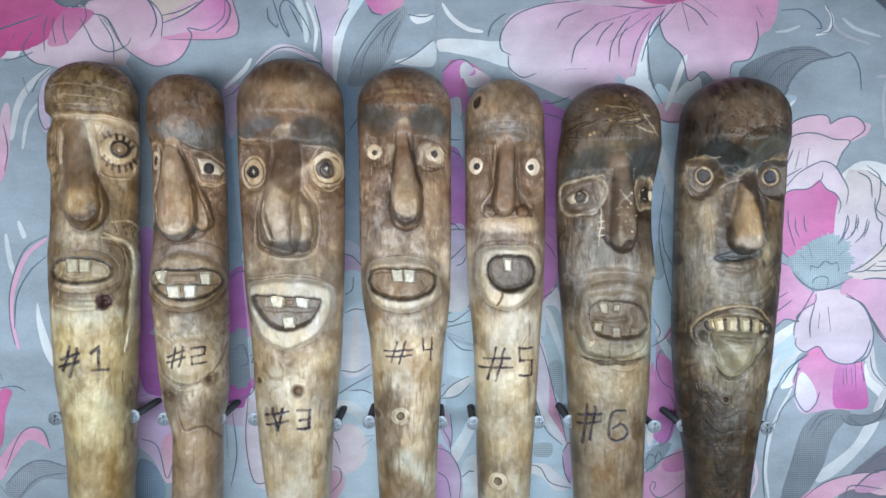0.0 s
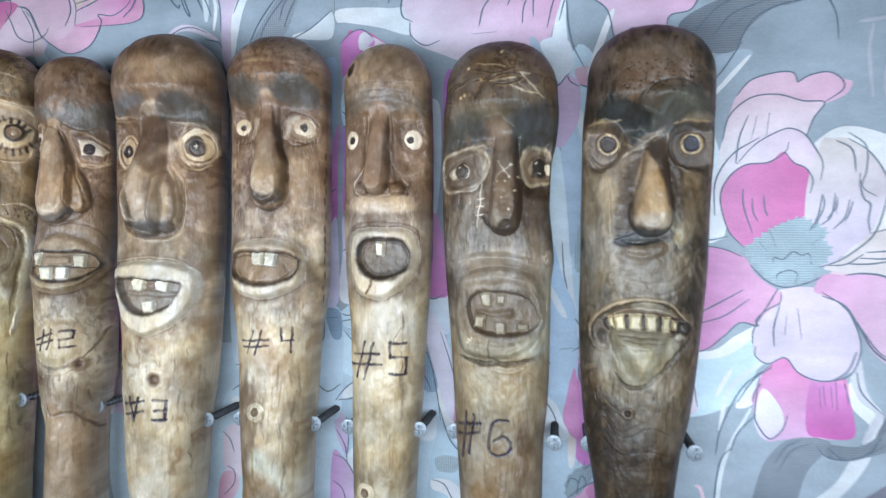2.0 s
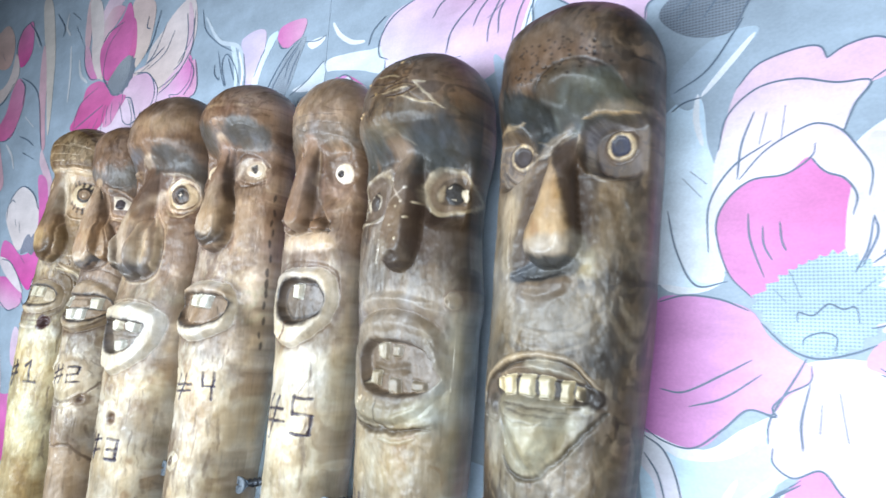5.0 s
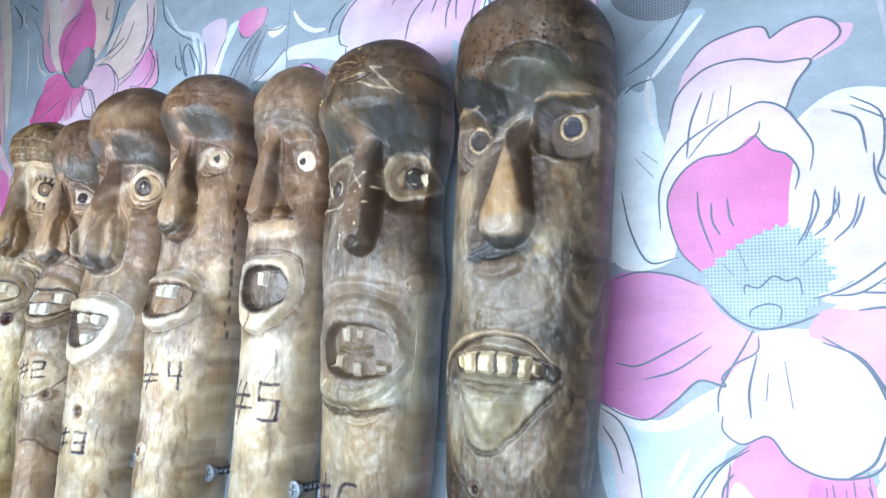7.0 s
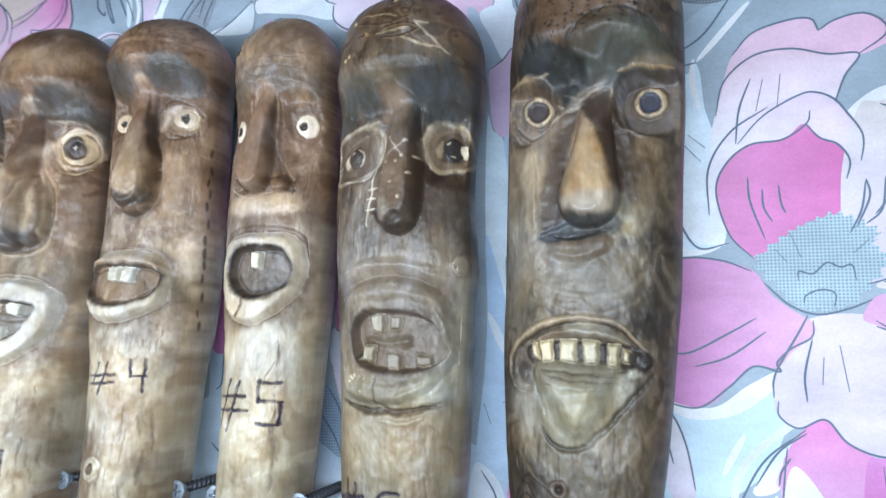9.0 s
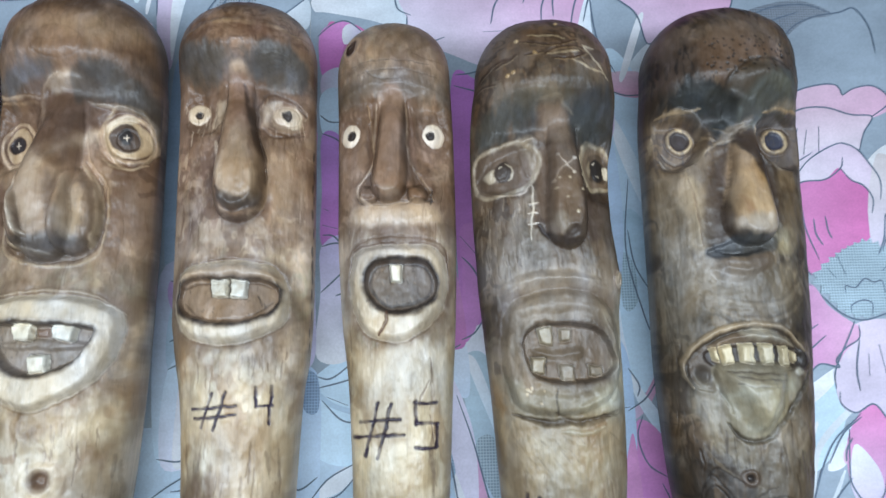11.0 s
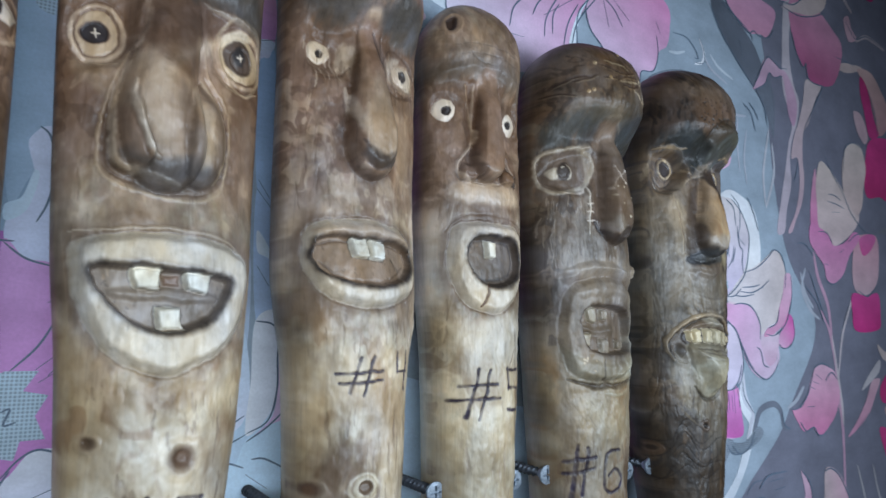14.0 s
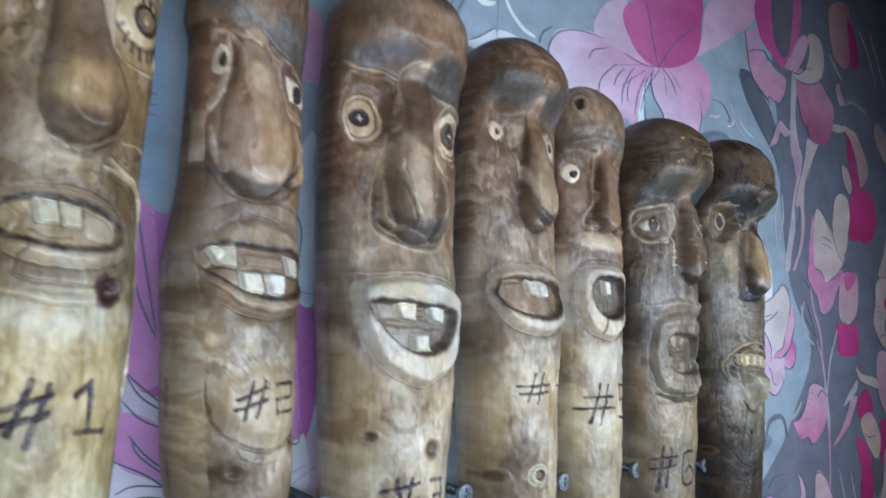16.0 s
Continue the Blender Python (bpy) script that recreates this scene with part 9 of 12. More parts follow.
p.fill([(-263.4, 164.8), (-264.2, 190.1), (-245.7, 206.4), (-226.2, 207.8), (-219.2, 179.7), (-227.5, 166.8), (-245.9, 159.2)], (0.6, 0.12, 0.3), MAGENTA, 90, 5)
p.fill([(-304.5, 122.6), (-297.3, 146.0), (-272.7, 158.7), (-249.1, 157.5), (-240.9, 143.9), (-255.9, 132.3), (-269.5, 117.2)], (0.52, 0.08, 0.25), MAGENTA, 60, 5)
p.fill([(-218.4, 159.2), (-193.0, 165.4), (-179.6, 192.5), (-149.7, 206.2), (-140.6, 177.3), (-150.6, 156.1), (-172.9, 137.0), (-184.9, 130.0), (-200.5, 142.3)], PEACH, (0.7, 0.6, 0.6), 60, 4)
p.fill([(-137.2, 153.1), (-132.3, 133.0), (-141.2, 125.3), (-177.4, 124.6), (-184.9, 130.0), (-156.5, 140.3), (-143.9, 152.0)], (0.68, 0.3, 0.5), PINK, 0, 3)
p.fill([(-269.5, 117.2), (-254.4, 132.6), (-238.9, 143.5), (-215.1, 132.7), (-202.5, 114.2), (-218.0, 109.9)], BLUSH, LILAC, 0, 4)
p.fill([(-217.9, 148.5), (-198.2, 155.6), (-182.4, 141.5), (-181.9, 125.4), (-196.2, 117.2), (-212.4, 130.9)], (0.7, 0.5, 0.62), BLUSH, 90, 6)
p.fill([(-274.7, 168.6), (-291.3, 196.3), (-285.1, 219.4), (-267.5, 239.3), (-245.7, 233.1), (-266.8, 208.7), (-263.7, 166.3)], PEACH, BLUSH, 90, 3)
p.burst([(-252.0, 159.5), (-236.8, 172.2), (-220.2, 174.3), (-217.5, 159.6), (-227.4, 147.5), (-241.7, 145.2)], (0.2, 0.22, 0.27), 7)
p.inks([(-264.3, 129.4), (-270.5, 118.4), (-264.1, 110.0), (-253.0, 107.2)], [(-216.2, 136.7), (-208.4, 122.3), (-196.4, 112.3), (-184.3, 107.5), (-170.1, 112.8), (-162.7, 126.5), (-164.8, 131.9), (-153.7, 130.9), (-142.5, 138.6), (-141.0, 151.0)], [(-222.2, 139.6), (-213.4, 124.6), (-212.6, 110.6)], [(-234.3, 138.6), (-229.4, 129.6), (-224.5, 120.6), (-214.5, 116.6), (-204.4, 120.7), (-201.3, 125.7)], [(-256.9, 116.4), (-257.0, 130.5), (-254.4, 139.5)], [(-249.7, 121.5), (-251.5, 132.5), (-250.4, 138.5)], [(-241.7, 121.5), (-244.5, 130.5), (-244.3, 139.5)], [(-274.7, 129.2), (-283.1, 115.3)], [(-231.1, 148.6), (-229.9, 138.6), (-234.4, 130.6)], [(-181.9, 139.8), (-169.7, 142.9), (-157.5, 149.0)], layer=8)
p.inks([(-243.2, 145.5), (-263.1, 163.2), (-263.1, 189.8), (-244.8, 206.7)], [(-269.8, 157.2), (-297.3, 146.0), (-303.5, 123.0)], [(-218.4, 159.2), (-198.2, 155.6), (-182.4, 141.5), (-181.9, 125.4)], [(-179.6, 192.5), (-191.7, 170.6), (-203.9, 162.3)], [(-137.2, 153.1), (-132.3, 133.0), (-141.2, 125.3), (-177.4, 124.6)], [(-167.4, 183.9), (-177.8, 167.5), (-198.7, 158.4)], [(-143.8, 193.9), (-144.9, 173.1), (-158.8, 155.2)], layer=9, width=0.7)
p.build("printed_flower", "printed deep pink and peach flower")

# far flower beyond the first stick
p = Print()
p.fill([(-275.0, 190.0), (-265.0, 202.0), (-247.0, 213.0), (-238.0, 225.0), (-228.0, 208.0), (-227.0, 184.0), (-234.0, 174.0), (-248.0, 169.0), (-257.0, 162.0), (-268.0, 169.0)], (0.6, 0.14, 0.36), MAGENTA, 90, 6)
p.fill([(-226.0, 176.0), (-225.0, 160.0), (-234.0, 148.0), (-245.0, 146.0), (-256.0, 157.0), (-248.0, 167.0), (-238.0, 174.0)], (0.24, 0.26, 0.3), (0.32, 0.34, 0.37), 90, 7, True)
p.fill([(-304.0, 243.0), (-285.0, 238.0), (-274.0, 209.0), (-274.0, 190.0), (-268.0, 169.0), (-277.0, 165.0), (-286.0, 172.0), (-290.0, 198.0)], (0.68, 0.56, 0.54), (0.7, 0.62, 0.6), 90, 4)
p.fill([(-302.0, 201.0), (-294.0, 196.0), (-283.0, 177.0), (-275.0, 166.0), (-288.0, 168.0), (-299.0, 185.0)], (0.62, 0.2, 0.42), (0.66, 0.42, 0.5), 90, 5)
p.fill([(-304.0, 204.0), (-307.0, 223.0), (-307.0, 243.0), (-300.0, 242.0), (-295.0, 209.0), (-296.0, 198.0)], (0.64, 0.42, 0.46), (0.66, 0.5, 0.5), 90, 3)
p.fill([(-275.0, 215.0), (-263.0, 227.0), (-244.0, 222.0), (-258.0, 208.0), (-270.0, 199.0)], (0.66, 0.5, 0.52), (0.62, 0.3, 0.42), 0, 3)
p.fill([(-232.0, 224.0), (-200.0, 215.0), (-200.0, 183.0), (-209.0, 169.0), (-219.0, 163.0), (-227.0, 163.0), (-226.0, 184.0)], (0.66, 0.53, 0.47), (0.66, 0.5, 0.48), 90, 4)
p.fill([(-187.0, 185.0), (-175.0, 193.0), (-162.0, 203.0), (-150.0, 198.0), (-149.0, 176.0), (-154.0, 157.0), (-163.0, 151.0), (-171.0, 141.0), (-180.0, 136.0), (-188.0, 148.0), (-199.0, 156.0), (-214.0, 157.0), (-223.0, 156.0), (-204.0, 163.0), (-198.0, 176.0)], (0.7, 0.6, 0.6), (0.68, 0.58, 0.55), 90, 3)
p.fill([(-153.0, 203.0), (-145.0, 188.0), (-143.0, 170.0), (-147.0, 156.0), (-159.0, 148.0), (-171.0, 141.0), (-181.0, 134.0), (-172.0, 144.0), (-160.0, 152.0), (-151.0, 159.0), (-150.0, 176.0)], (0.66, 0.42, 0.54), (0.68, 0.5, 0.56), 90, 6)
p.fill([(-146.0, 157.0), (-139.0, 148.0), (-138.0, 137.0), (-146.0, 130.0), (-162.0, 130.0), (-178.0, 127.0), (-187.0, 126.0), (-184.0, 135.0), (-168.0, 141.0), (-156.0, 148.0)], (0.68, 0.56, 0.64), (0.64, 0.2, 0.46), 40, 5)
p.fill([(-226.0, 153.0), (-214.0, 157.0), (-199.0, 156.0), (-188.0, 147.0), (-186.0, 137.0), (-187.0, 127.0), (-195.0, 123.0), (-203.0, 117.0), (-211.0, 121.0), (-217.0, 136.0), (-230.0, 144.0)], (0.68, 0.52, 0.6), (0.64, 0.4, 0.54), 60, 6)
p.fill([(-294.0, 146.0), (-289.0, 160.0), (-272.0, 163.0), (-260.0, 158.0), (-252.0, 149.0), (-242.0, 143.0), (-248.0, 134.0), (-257.0, 123.0), (-273.0, 118.0), (-302.0, 122.0), (-309.0, 129.0), (-300.0, 137.0)], (0.56, 0.09, 0.28), (0.62, 0.16, 0.36), 90, 5)
p.fill([(-234.0, 143.0), (-222.0, 140.0), (-213.0, 128.0), (-206.0, 118.0), (-210.0, 107.0), (-260.0, 117.0), (-247.0, 129.0), (-239.0, 140.0)], (0.68, 0.55, 0.6), (0.72, 0.64, 0.66), 90, 4)
p.fill([(-244.0, 143.0), (-225.0, 142.0), (-235.0, 130.0), (-244.0, 121.0), (-255.0, 122.0)], MAGENTA, (0.64, 0.3, 0.46), -90, 6)
p.inks([(-303.0, 202.0), (-298.0, 182.0), (-286.0, 168.0), (-273.0, 165.0)], [(-266.0, 166.0), (-253.0, 153.0), (-245.0, 146.0), (-230.0, 145.0)], [(-214.0, 157.0), (-199.0, 156.0), (-189.0, 148.0), (-185.0, 136.0), (-189.0, 126.0)], [(-226.0, 141.0), (-216.0, 137.0), (-206.0, 118.0)], [(-190.0, 206.0), (-196.0, 184.0), (-203.0, 172.0)], [(-203.0, 163.0), (-191.0, 167.0), (-179.0, 173.0)], [(-197.0, 159.0), (-184.0, 164.0)], [(-212.0, 157.0), (-197.0, 162.0)], [(-154.0, 194.0), (-150.0, 174.0), (-154.0, 157.0), (-163.0, 151.0)], [(-145.0, 188.0), (-143.0, 168.0), (-150.0, 155.0), (-165.0, 142.0), (-181.0, 135.0)], [(-146.0, 157.0), (-138.0, 146.0), (-140.0, 136.0), (-147.0, 129.0)], [(-272.0, 197.0), (-263.0, 205.0), (-242.0, 209.0)], [(-301.0, 125.0), (-281.0, 132.0), (-258.0, 140.0)], [(-206.0, 205.0), (-207.0, 196.0), (-202.0, 193.0)], width=1.1, layer=9)
p.fill([(-384.0, 213.0), (-380.0, 218.0), (-368.0, 188.0), (-360.0, 149.0), (-351.0, 117.0), (-358.0, 117.0), (-372.0, 151.0), (-381.0, 185.0)], (0.58, 0.34, 0.4), (0.62, 0.42, 0.46), 90, 3)
p.fill([(-396.0, 267.0), (-378.0, 262.0), (-359.0, 213.0), (-352.0, 174.0), (-348.0, 137.0), (-350.0, 128.0), (-362.0, 165.0), (-374.0, 205.0), (-385.0, 230.0)], (0.6, 0.52, 0.46), (0.62, 0.56, 0.52), 90, 4)
p.fill([(-356.0, 114.0), (-345.0, 103.0), (-328.0, 84.0), (-322.0, 68.0), (-337.0, 74.0), (-346.0, 90.0), (-356.0, 102.0)], (0.62, 0.38, 0.48), (0.66, 0.5, 0.54), 90, 3)
p.inks([(-422.0, 253.0), (-403.0, 237.0), (-387.0, 219.0)], [(-418.0, 194.0), (-393.0, 182.0), (-376.0, 165.0), (-362.0, 128.0), (-356.0, 114.0)], [(-404.0, 133.0), (-386.0, 127.0), (-373.0, 120.0)], [(-393.0, 116.0), (-369.0, 107.0)], [(-451.0, 134.0), (-433.0, 133.0), (-418.0, 140.0)], [(-364.0, 247.0), (-346.0, 229.0), (-347.0, 219.0)], [(-334.0, 240.0), (-317.0, 229.0)], [(-323.0, 224.0), (-304.0, 201.0)], width=1.2, layer=9)
p.inks([(-432.0, 129.0), (-416.0, 116.0), (-407.0, 102.0)], [(-400.0, 152.0), (-379.0, 139.0)], [(-409.0, 241.0), (-392.0, 220.0)], [(-329.0, 207.0), (-323.0, 179.0), (-321.0, 153.0)], [(-310.0, 190.0), (-304.0, 175.0), (-290.0, 165.0)], [(-341.0, 242.0), (-342.0, 228.0), (-333.0, 218.0)], width=3.0, layer=3, colour=(0.56, 0.56, 0.58))
p.fill([(-472.0, 261.0), (-455.0, 249.0), (-447.0, 232.0), (-450.0, 214.0), (-467.0, 212.0), (-493.0, 223.0), (-505.0, 245.0), (-493.0, 255.0)], (0.58, 0.38, 0.34), (0.6, 0.44, 0.4), 90, 4)
p.fill([(-438.0, 242.0), (-430.0, 249.0), (-415.0, 252.0), (-408.0, 238.0), (-406.0, 221.0), (-413.0, 210.0), (-427.0, 207.0), (-438.0, 225.0)], (0.62, 0.1, 0.32), (0.64, 0.24, 0.42), 90, 4)
p.fill([(-441.0, 224.0), (-429.0, 208.0), (-430.0, 194.0), (-449.0, 179.0), (-484.0, 171.0), (-497.0, 188.0), (-460.0, 191.0), (-446.0, 203.0)], (0.64, 0.5, 0.46), (0.66, 0.56, 0.54), 0, 6)
p.fill([(-426.0, 195.0), (-411.0, 185.0), (-407.0, 167.0), (-415.0, 146.0), (-427.0, 134.0), (-454.0, 135.0), (-457.0, 147.0), (-443.0, 162.0), (-436.0, 184.0)], (0.58, 0.12, 0.3), (0.62, 0.28, 0.42), 60, 5)
p.fill([(-493.0, 179.0), (-464.0, 169.0), (-448.0, 134.0), (-424.0, 87.0), (-459.0, 90.0)], (0.62, 0.36, 0.42), (0.64, 0.44, 0.48), 90, 3)
p.inks([(-439.0, 222.0), (-441.0, 234.0), (-432.0, 248.0), (-416.0, 252.0)], [(-423.0, 194.0), (-409.0, 183.0), (-409.0, 165.0)], [(-478.0, 172.0), (-454.0, 175.0), (-434.0, 192.0)], [(-475.0, 233.0), (-464.0, 221.0)], width=1.1, layer=9)
p.fill([(-406.0, 54.0), (-404.0, 67.0), (-392.0, 79.0), (-377.0, 82.0), (-358.0, 74.0), (-344.0, 58.0), (-341.0, 43.0), (-345.0, 34.0), (-359.0, 30.0), (-372.0, 23.0), (-386.0, 32.0)], (0.68, 0.58, 0.56), (0.7, 0.62, 0.62), 90, 4)
p.fill([(-354.0, 89.0), (-337.0, 84.0), (-327.0, 59.0), (-317.0, 34.0), (-331.0, 29.0), (-341.0, 40.0), (-344.0, 60.0)], (0.6, 0.08, 0.34), (0.62, 0.2, 0.42), 90, 3)
p.fill([(-362.0, 33.0), (-355.0, 37.0), (-350.0, 34.0), (-345.0, 37.0), (-340.0, 32.0), (-332.0, 31.0), (-335.0, 26.0), (-331.0, 22.0), (-340.0, 21.0), (-345.0, 18.0), (-354.0, 21.0), (-366.0, 20.0)], (0.24, 0.24, 0.3), (0.3, 0.3, 0.36), 90, 8, True)
p.fill([(-404.0, 17.0), (-403.0, 33.0), (-385.0, 29.0), (-366.0, 19.0), (-346.0, 21.0), (-329.0, 23.0), (-314.0, 10.0), (-334.0, -1.0), (-340.0, -12.0), (-351.0, -9.0), (-365.0, 1.0), (-385.0, 14.0)], (0.58, 0.08, 0.32), (0.62, 0.16, 0.4), 90, 5)
p.fill([(-407.0, 18.0), (-385.0, 14.0), (-365.0, 1.0), (-351.0, -14.0), (-366.0, -10.0), (-393.0, 4.0)], (0.7, 0.6, 0.62), (0.7, 0.6, 0.62), 90, 7)
p.fill([(-407.0, -3.0), (-391.0, 0.0), (-368.0, -6.0), (-351.0, -17.0), (-355.0, -26.0), (-375.0, -30.0), (-398.0, -21.0)], (0.68, 0.46, 0.58), (0.6, 0.12, 0.38), 80, 5)
p.fill([(-338.0, -10.0), (-329.0, 0.0), (-314.0, 4.0), (-316.0, -5.0)], (0.64, 0.44, 0.54), (0.64, 0.44, 0.54), 0, 6)
p.fill([(-359.0, -57.0), (-355.0, -44.0), (-343.0, -51.0), (-335.0, -69.0), (-336.0, -80.0), (-353.0, -75.0)], (0.64, 0.42, 0.54), (0.66, 0.52, 0.6), 90, 4)
p.fill([(-385.0, -106.0), (-355.0, -101.0), (-334.0, -101.0), (-322.0, -140.0), (-337.0, -152.0), (-368.0, -152.0)], (0.58, 0.08, 0.32), (0.62, 0.18, 0.42), 90, 4)
p.fill([(-349.0, -175.0), (-342.0, -161.0), (-323.0, -147.0), (-321.0, -143.0), (-325.0, -156.0), (-339.0, -169.0)], (0.66, 0.5, 0.58), (0.66, 0.5, 0.58), 0, 6)
p.fill([(-350.0, -186.0), (-340.0, -171.0), (-325.0, -158.0), (-316.0, -161.0), (-315.0, -178.0), (-335.0, -186.0)], (0.58, 0.1, 0.34), (0.62, 0.24, 0.44), 90, 5)
p.fill([(-406.0, -44.0), (-390.0, -41.0), (-374.0, -72.0), (-364.0, -104.0), (-383.0, -106.0)], (0.62, 0.5, 0.54), (0.6, 0.54, 0.52), 90, 3)
p.inks([(-404.0, 53.0), (-404.0, 67.0), (-392.0, 79.0), (-377.0, 82.0), (-357.0, 73.0), (-345.0, 59.0)], [(-402.0, 68.0), (-397.0, 71.0), (-391.0, 68.0)], [(-401.0, 16.0), (-383.0, 13.0), (-364.0, 0.0), (-352.0, -13.0)], [(-395.0, -21.0), (-375.0, -30.0), (-360.0, -28.0)], [(-378.0, 50.0), (-373.0, 39.0)], [(-386.0, 52.0), (-382.0, 45.0)], [(-365.0, 18.0), (-355.0, 11.0)], [(-353.0, -19.0), (-341.0, -32.0), (-338.0, -49.0)], width=1.1, layer=9)
p.build("printed_flower", "printed magenta and peach flowers with pale stems")

# far flowers beyond the darkest stick, inks and ground dimmed for torch falloff
DIMMED_GROUND = (0.15, 0.148, 0.19)
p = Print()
# the ground's colour itself grows darker away from the torch
p.fill([(362.1, 281.7), (779.4, 442.6), (648.6, -254.6), (278.9, -194.7), (333.5, -109.4), (380.9, -43.0), (342.8, 17.5), (330.0, 128.2)], DIMMED_GROUND, (0.2, 0.2, 0.255), 180, 0)
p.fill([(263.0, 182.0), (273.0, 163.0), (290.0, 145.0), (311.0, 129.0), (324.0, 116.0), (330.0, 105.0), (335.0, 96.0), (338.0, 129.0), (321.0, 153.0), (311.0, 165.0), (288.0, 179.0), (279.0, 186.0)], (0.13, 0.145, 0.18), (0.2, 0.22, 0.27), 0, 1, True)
p.inks([(261.0, 179.0), (273.0, 161.0), (292.0, 144.0), (311.0, 129.0)], [(275.0, 184.0), (289.0, 179.0), (309.0, 170.0), (312.0, 165.0)], [(297.0, 114.0), (306.0, 108.0), (311.0, 96.0)], [(304.0, 116.0), (311.0, 111.0), (315.0, 105.0)], [(314.0, 128.0), (323.0, 117.0), (327.0, 102.0)], [(297.0, 46.0), (304.0, 35.0), (309.0, 23.0)], width=1.0, layer=9)
p.inks([(283.0, 103.0), (292.0, 104.0), (300.0, 105.0)], [(290.0, 102.0), (288.0, 87.0), (290.0, 63.0)], [(300.0, 95.0), (296.0, 74.0), (298.0, 55.0)], [(252.0, 140.0), (260.0, 131.0), (279.0, 124.0)], width=2.0, layer=2, colour=(0.46, 0.48, 0.55))
p.inks([(329.0, 101.0), (322.0, 78.0), (319.0, 62.0), (321.0, 41.0)], [(321.0, 41.0), (333.0, 68.0), (332.0, 91.0)], width=2.6, layer=2, colour=(0.5, 0.5, 0.55))
p.fill([(358.0, 210.0), (370.0, 214.0), (363.0, 181.0), (363.0, 159.0), (367.0, 143.0), (373.0, 132.0), (369.0, 114.0), (361.0, 100.0), (356.0, 83.0), (356.0, 63.0), (348.0, 42.0), (344.0, 26.0), (334.0, 25.0), (341.0, 49.0), (349.0, 74.0), (355.0, 95.0), (361.0, 109.0), (358.0, 120.0), (351.0, 136.0), (351.0, 157.0)], (0.5, 0.42, 0.48), (0.52, 0.47, 0.5), 90, 2)
p.fill([(310.0, 128.0), (316.0, 130.0), (326.0, 136.0), (332.0, 145.0), (339.0, 143.0), (350.0, 147.0), (354.0, 136.0), (357.0, 118.0), (364.0, 110.0), (370.0, 127.0), (366.0, 139.0), (360.0, 148.0), (354.0, 152.0), (347.0, 152.0), (340.0, 155.0), (331.0, 157.0), (324.0, 151.0), (320.0, 141.0)], (0.56, 0.38, 0.48), (0.5, 0.3, 0.42), -90, 4)
p.fill([(386.0, 153.0), (408.0, 153.0), (397.0, 137.0), (386.0, 117.0), (377.0, 107.0), (374.0, 86.0), (375.0, 70.0), (370.0, 51.0), (360.0, 36.0), (354.0, 27.0), (349.0, 27.0), (361.0, 44.0), (368.0, 65.0), (367.0, 85.0), (358.0, 84.0), (363.0, 101.0), (371.0, 115.0), (379.0, 133.0)], (0.52, 0.36, 0.42), (0.56, 0.46, 0.46), 90, 3)
p.inks([(311.0, 129.0), (321.0, 145.0), (331.0, 157.0), (339.0, 156.0), (347.0, 153.0), (357.0, 154.0)], [(312.0, 127.0), (326.0, 135.0), (332.0, 145.0), (339.0, 143.0), (350.0, 147.0)], [(386.0, 154.0), (397.0, 152.0), (412.0, 153.0)], [(410.0, 151.0), (395.0, 132.0), (378.0, 110.0)], [(367.0, 83.0), (363.0, 72.0), (359.0, 66.0)], [(295.0, 163.0), (299.0, 146.0)], width=0.9, layer=9)
p.fill([(366.0, 213.0), (367.0, 187.0), (376.0, 167.0), (382.0, 162.0), (385.0, 165.0), (388.0, 155.0), (397.0, 152.0), (412.0, 153.0), (429.0, 159.0), (443.0, 179.0), (446.0, 198.0), (431.0, 208.0), (412.0, 217.0), (389.0, 219.0)], (0.42, 0.1, 0.22), (0.6, 0.3, 0.42), 80, 5)
p.inks([(367.0, 187.0), (373.0, 171.0), (382.0, 162.0), (386.0, 166.0), (388.0, 155.0), (397.0, 152.0), (416.0, 153.0)], width=1.2, layer=9)
p.fill([(265.0, 40.0), (271.0, 42.0), (278.0, 42.0), (285.0, 37.0), (293.0, 29.0), (297.0, 18.0), (294.0, 3.0), (289.0, -8.0), (281.0, -15.0), (273.0, -22.0), (264.0, -26.0), (258.0, -23.0), (258.0, 14.0)], LILAC, (0.68, 0.62, 0.62), 90, 5)
p.inks([(278.0, 42.0), (289.0, 34.0), (297.0, 20.0), (296.0, 7.0), (291.0, -8.0), (282.0, -17.0), (273.0, -23.0), (264.0, -26.0)], [(284.0, 24.0), (284.0, 17.0), (286.0, 10.0), (289.0, 7.0), (288.0, -1.0), (289.0, -8.0)], [(272.0, 9.0), (273.0, 2.0)], [(272.0, 41.0), (280.0, 36.0), (282.0, 24.0)], width=0.9, layer=9)
p.fill([(289.0, -8.0), (303.0, -3.0), (318.0, 5.0), (328.0, 11.0), (336.0, 8.0), (341.0, -1.0), (342.0, -10.0), (337.0, -20.0), (331.0, -31.0), (327.0, -40.0), (316.0, -44.0), (308.0, -50.0), (305.0, -42.0), (300.0, -32.0), (292.0, -29.0), (283.0, -29.0), (272.0, -28.0), (267.0, -26.0), (278.0, -19.0)], (0.64, 0.55, 0.54), (0.66, 0.6, 0.62), 180, 4)
p.inks([(289.0, -8.0), (306.0, -3.0), (321.0, 6.0), (328.0, 11.0), (337.0, 8.0), (342.0, -3.0), (340.0, -16.0)], [(287.0, -18.0), (299.0, -17.0), (308.0, -15.0)], [(284.0, -21.0), (298.0, -21.0), (310.0, -17.0), (320.0, -11.0)], [(278.0, -24.0), (289.0, -24.0), (301.0, -22.0)], width=0.9, layer=9)
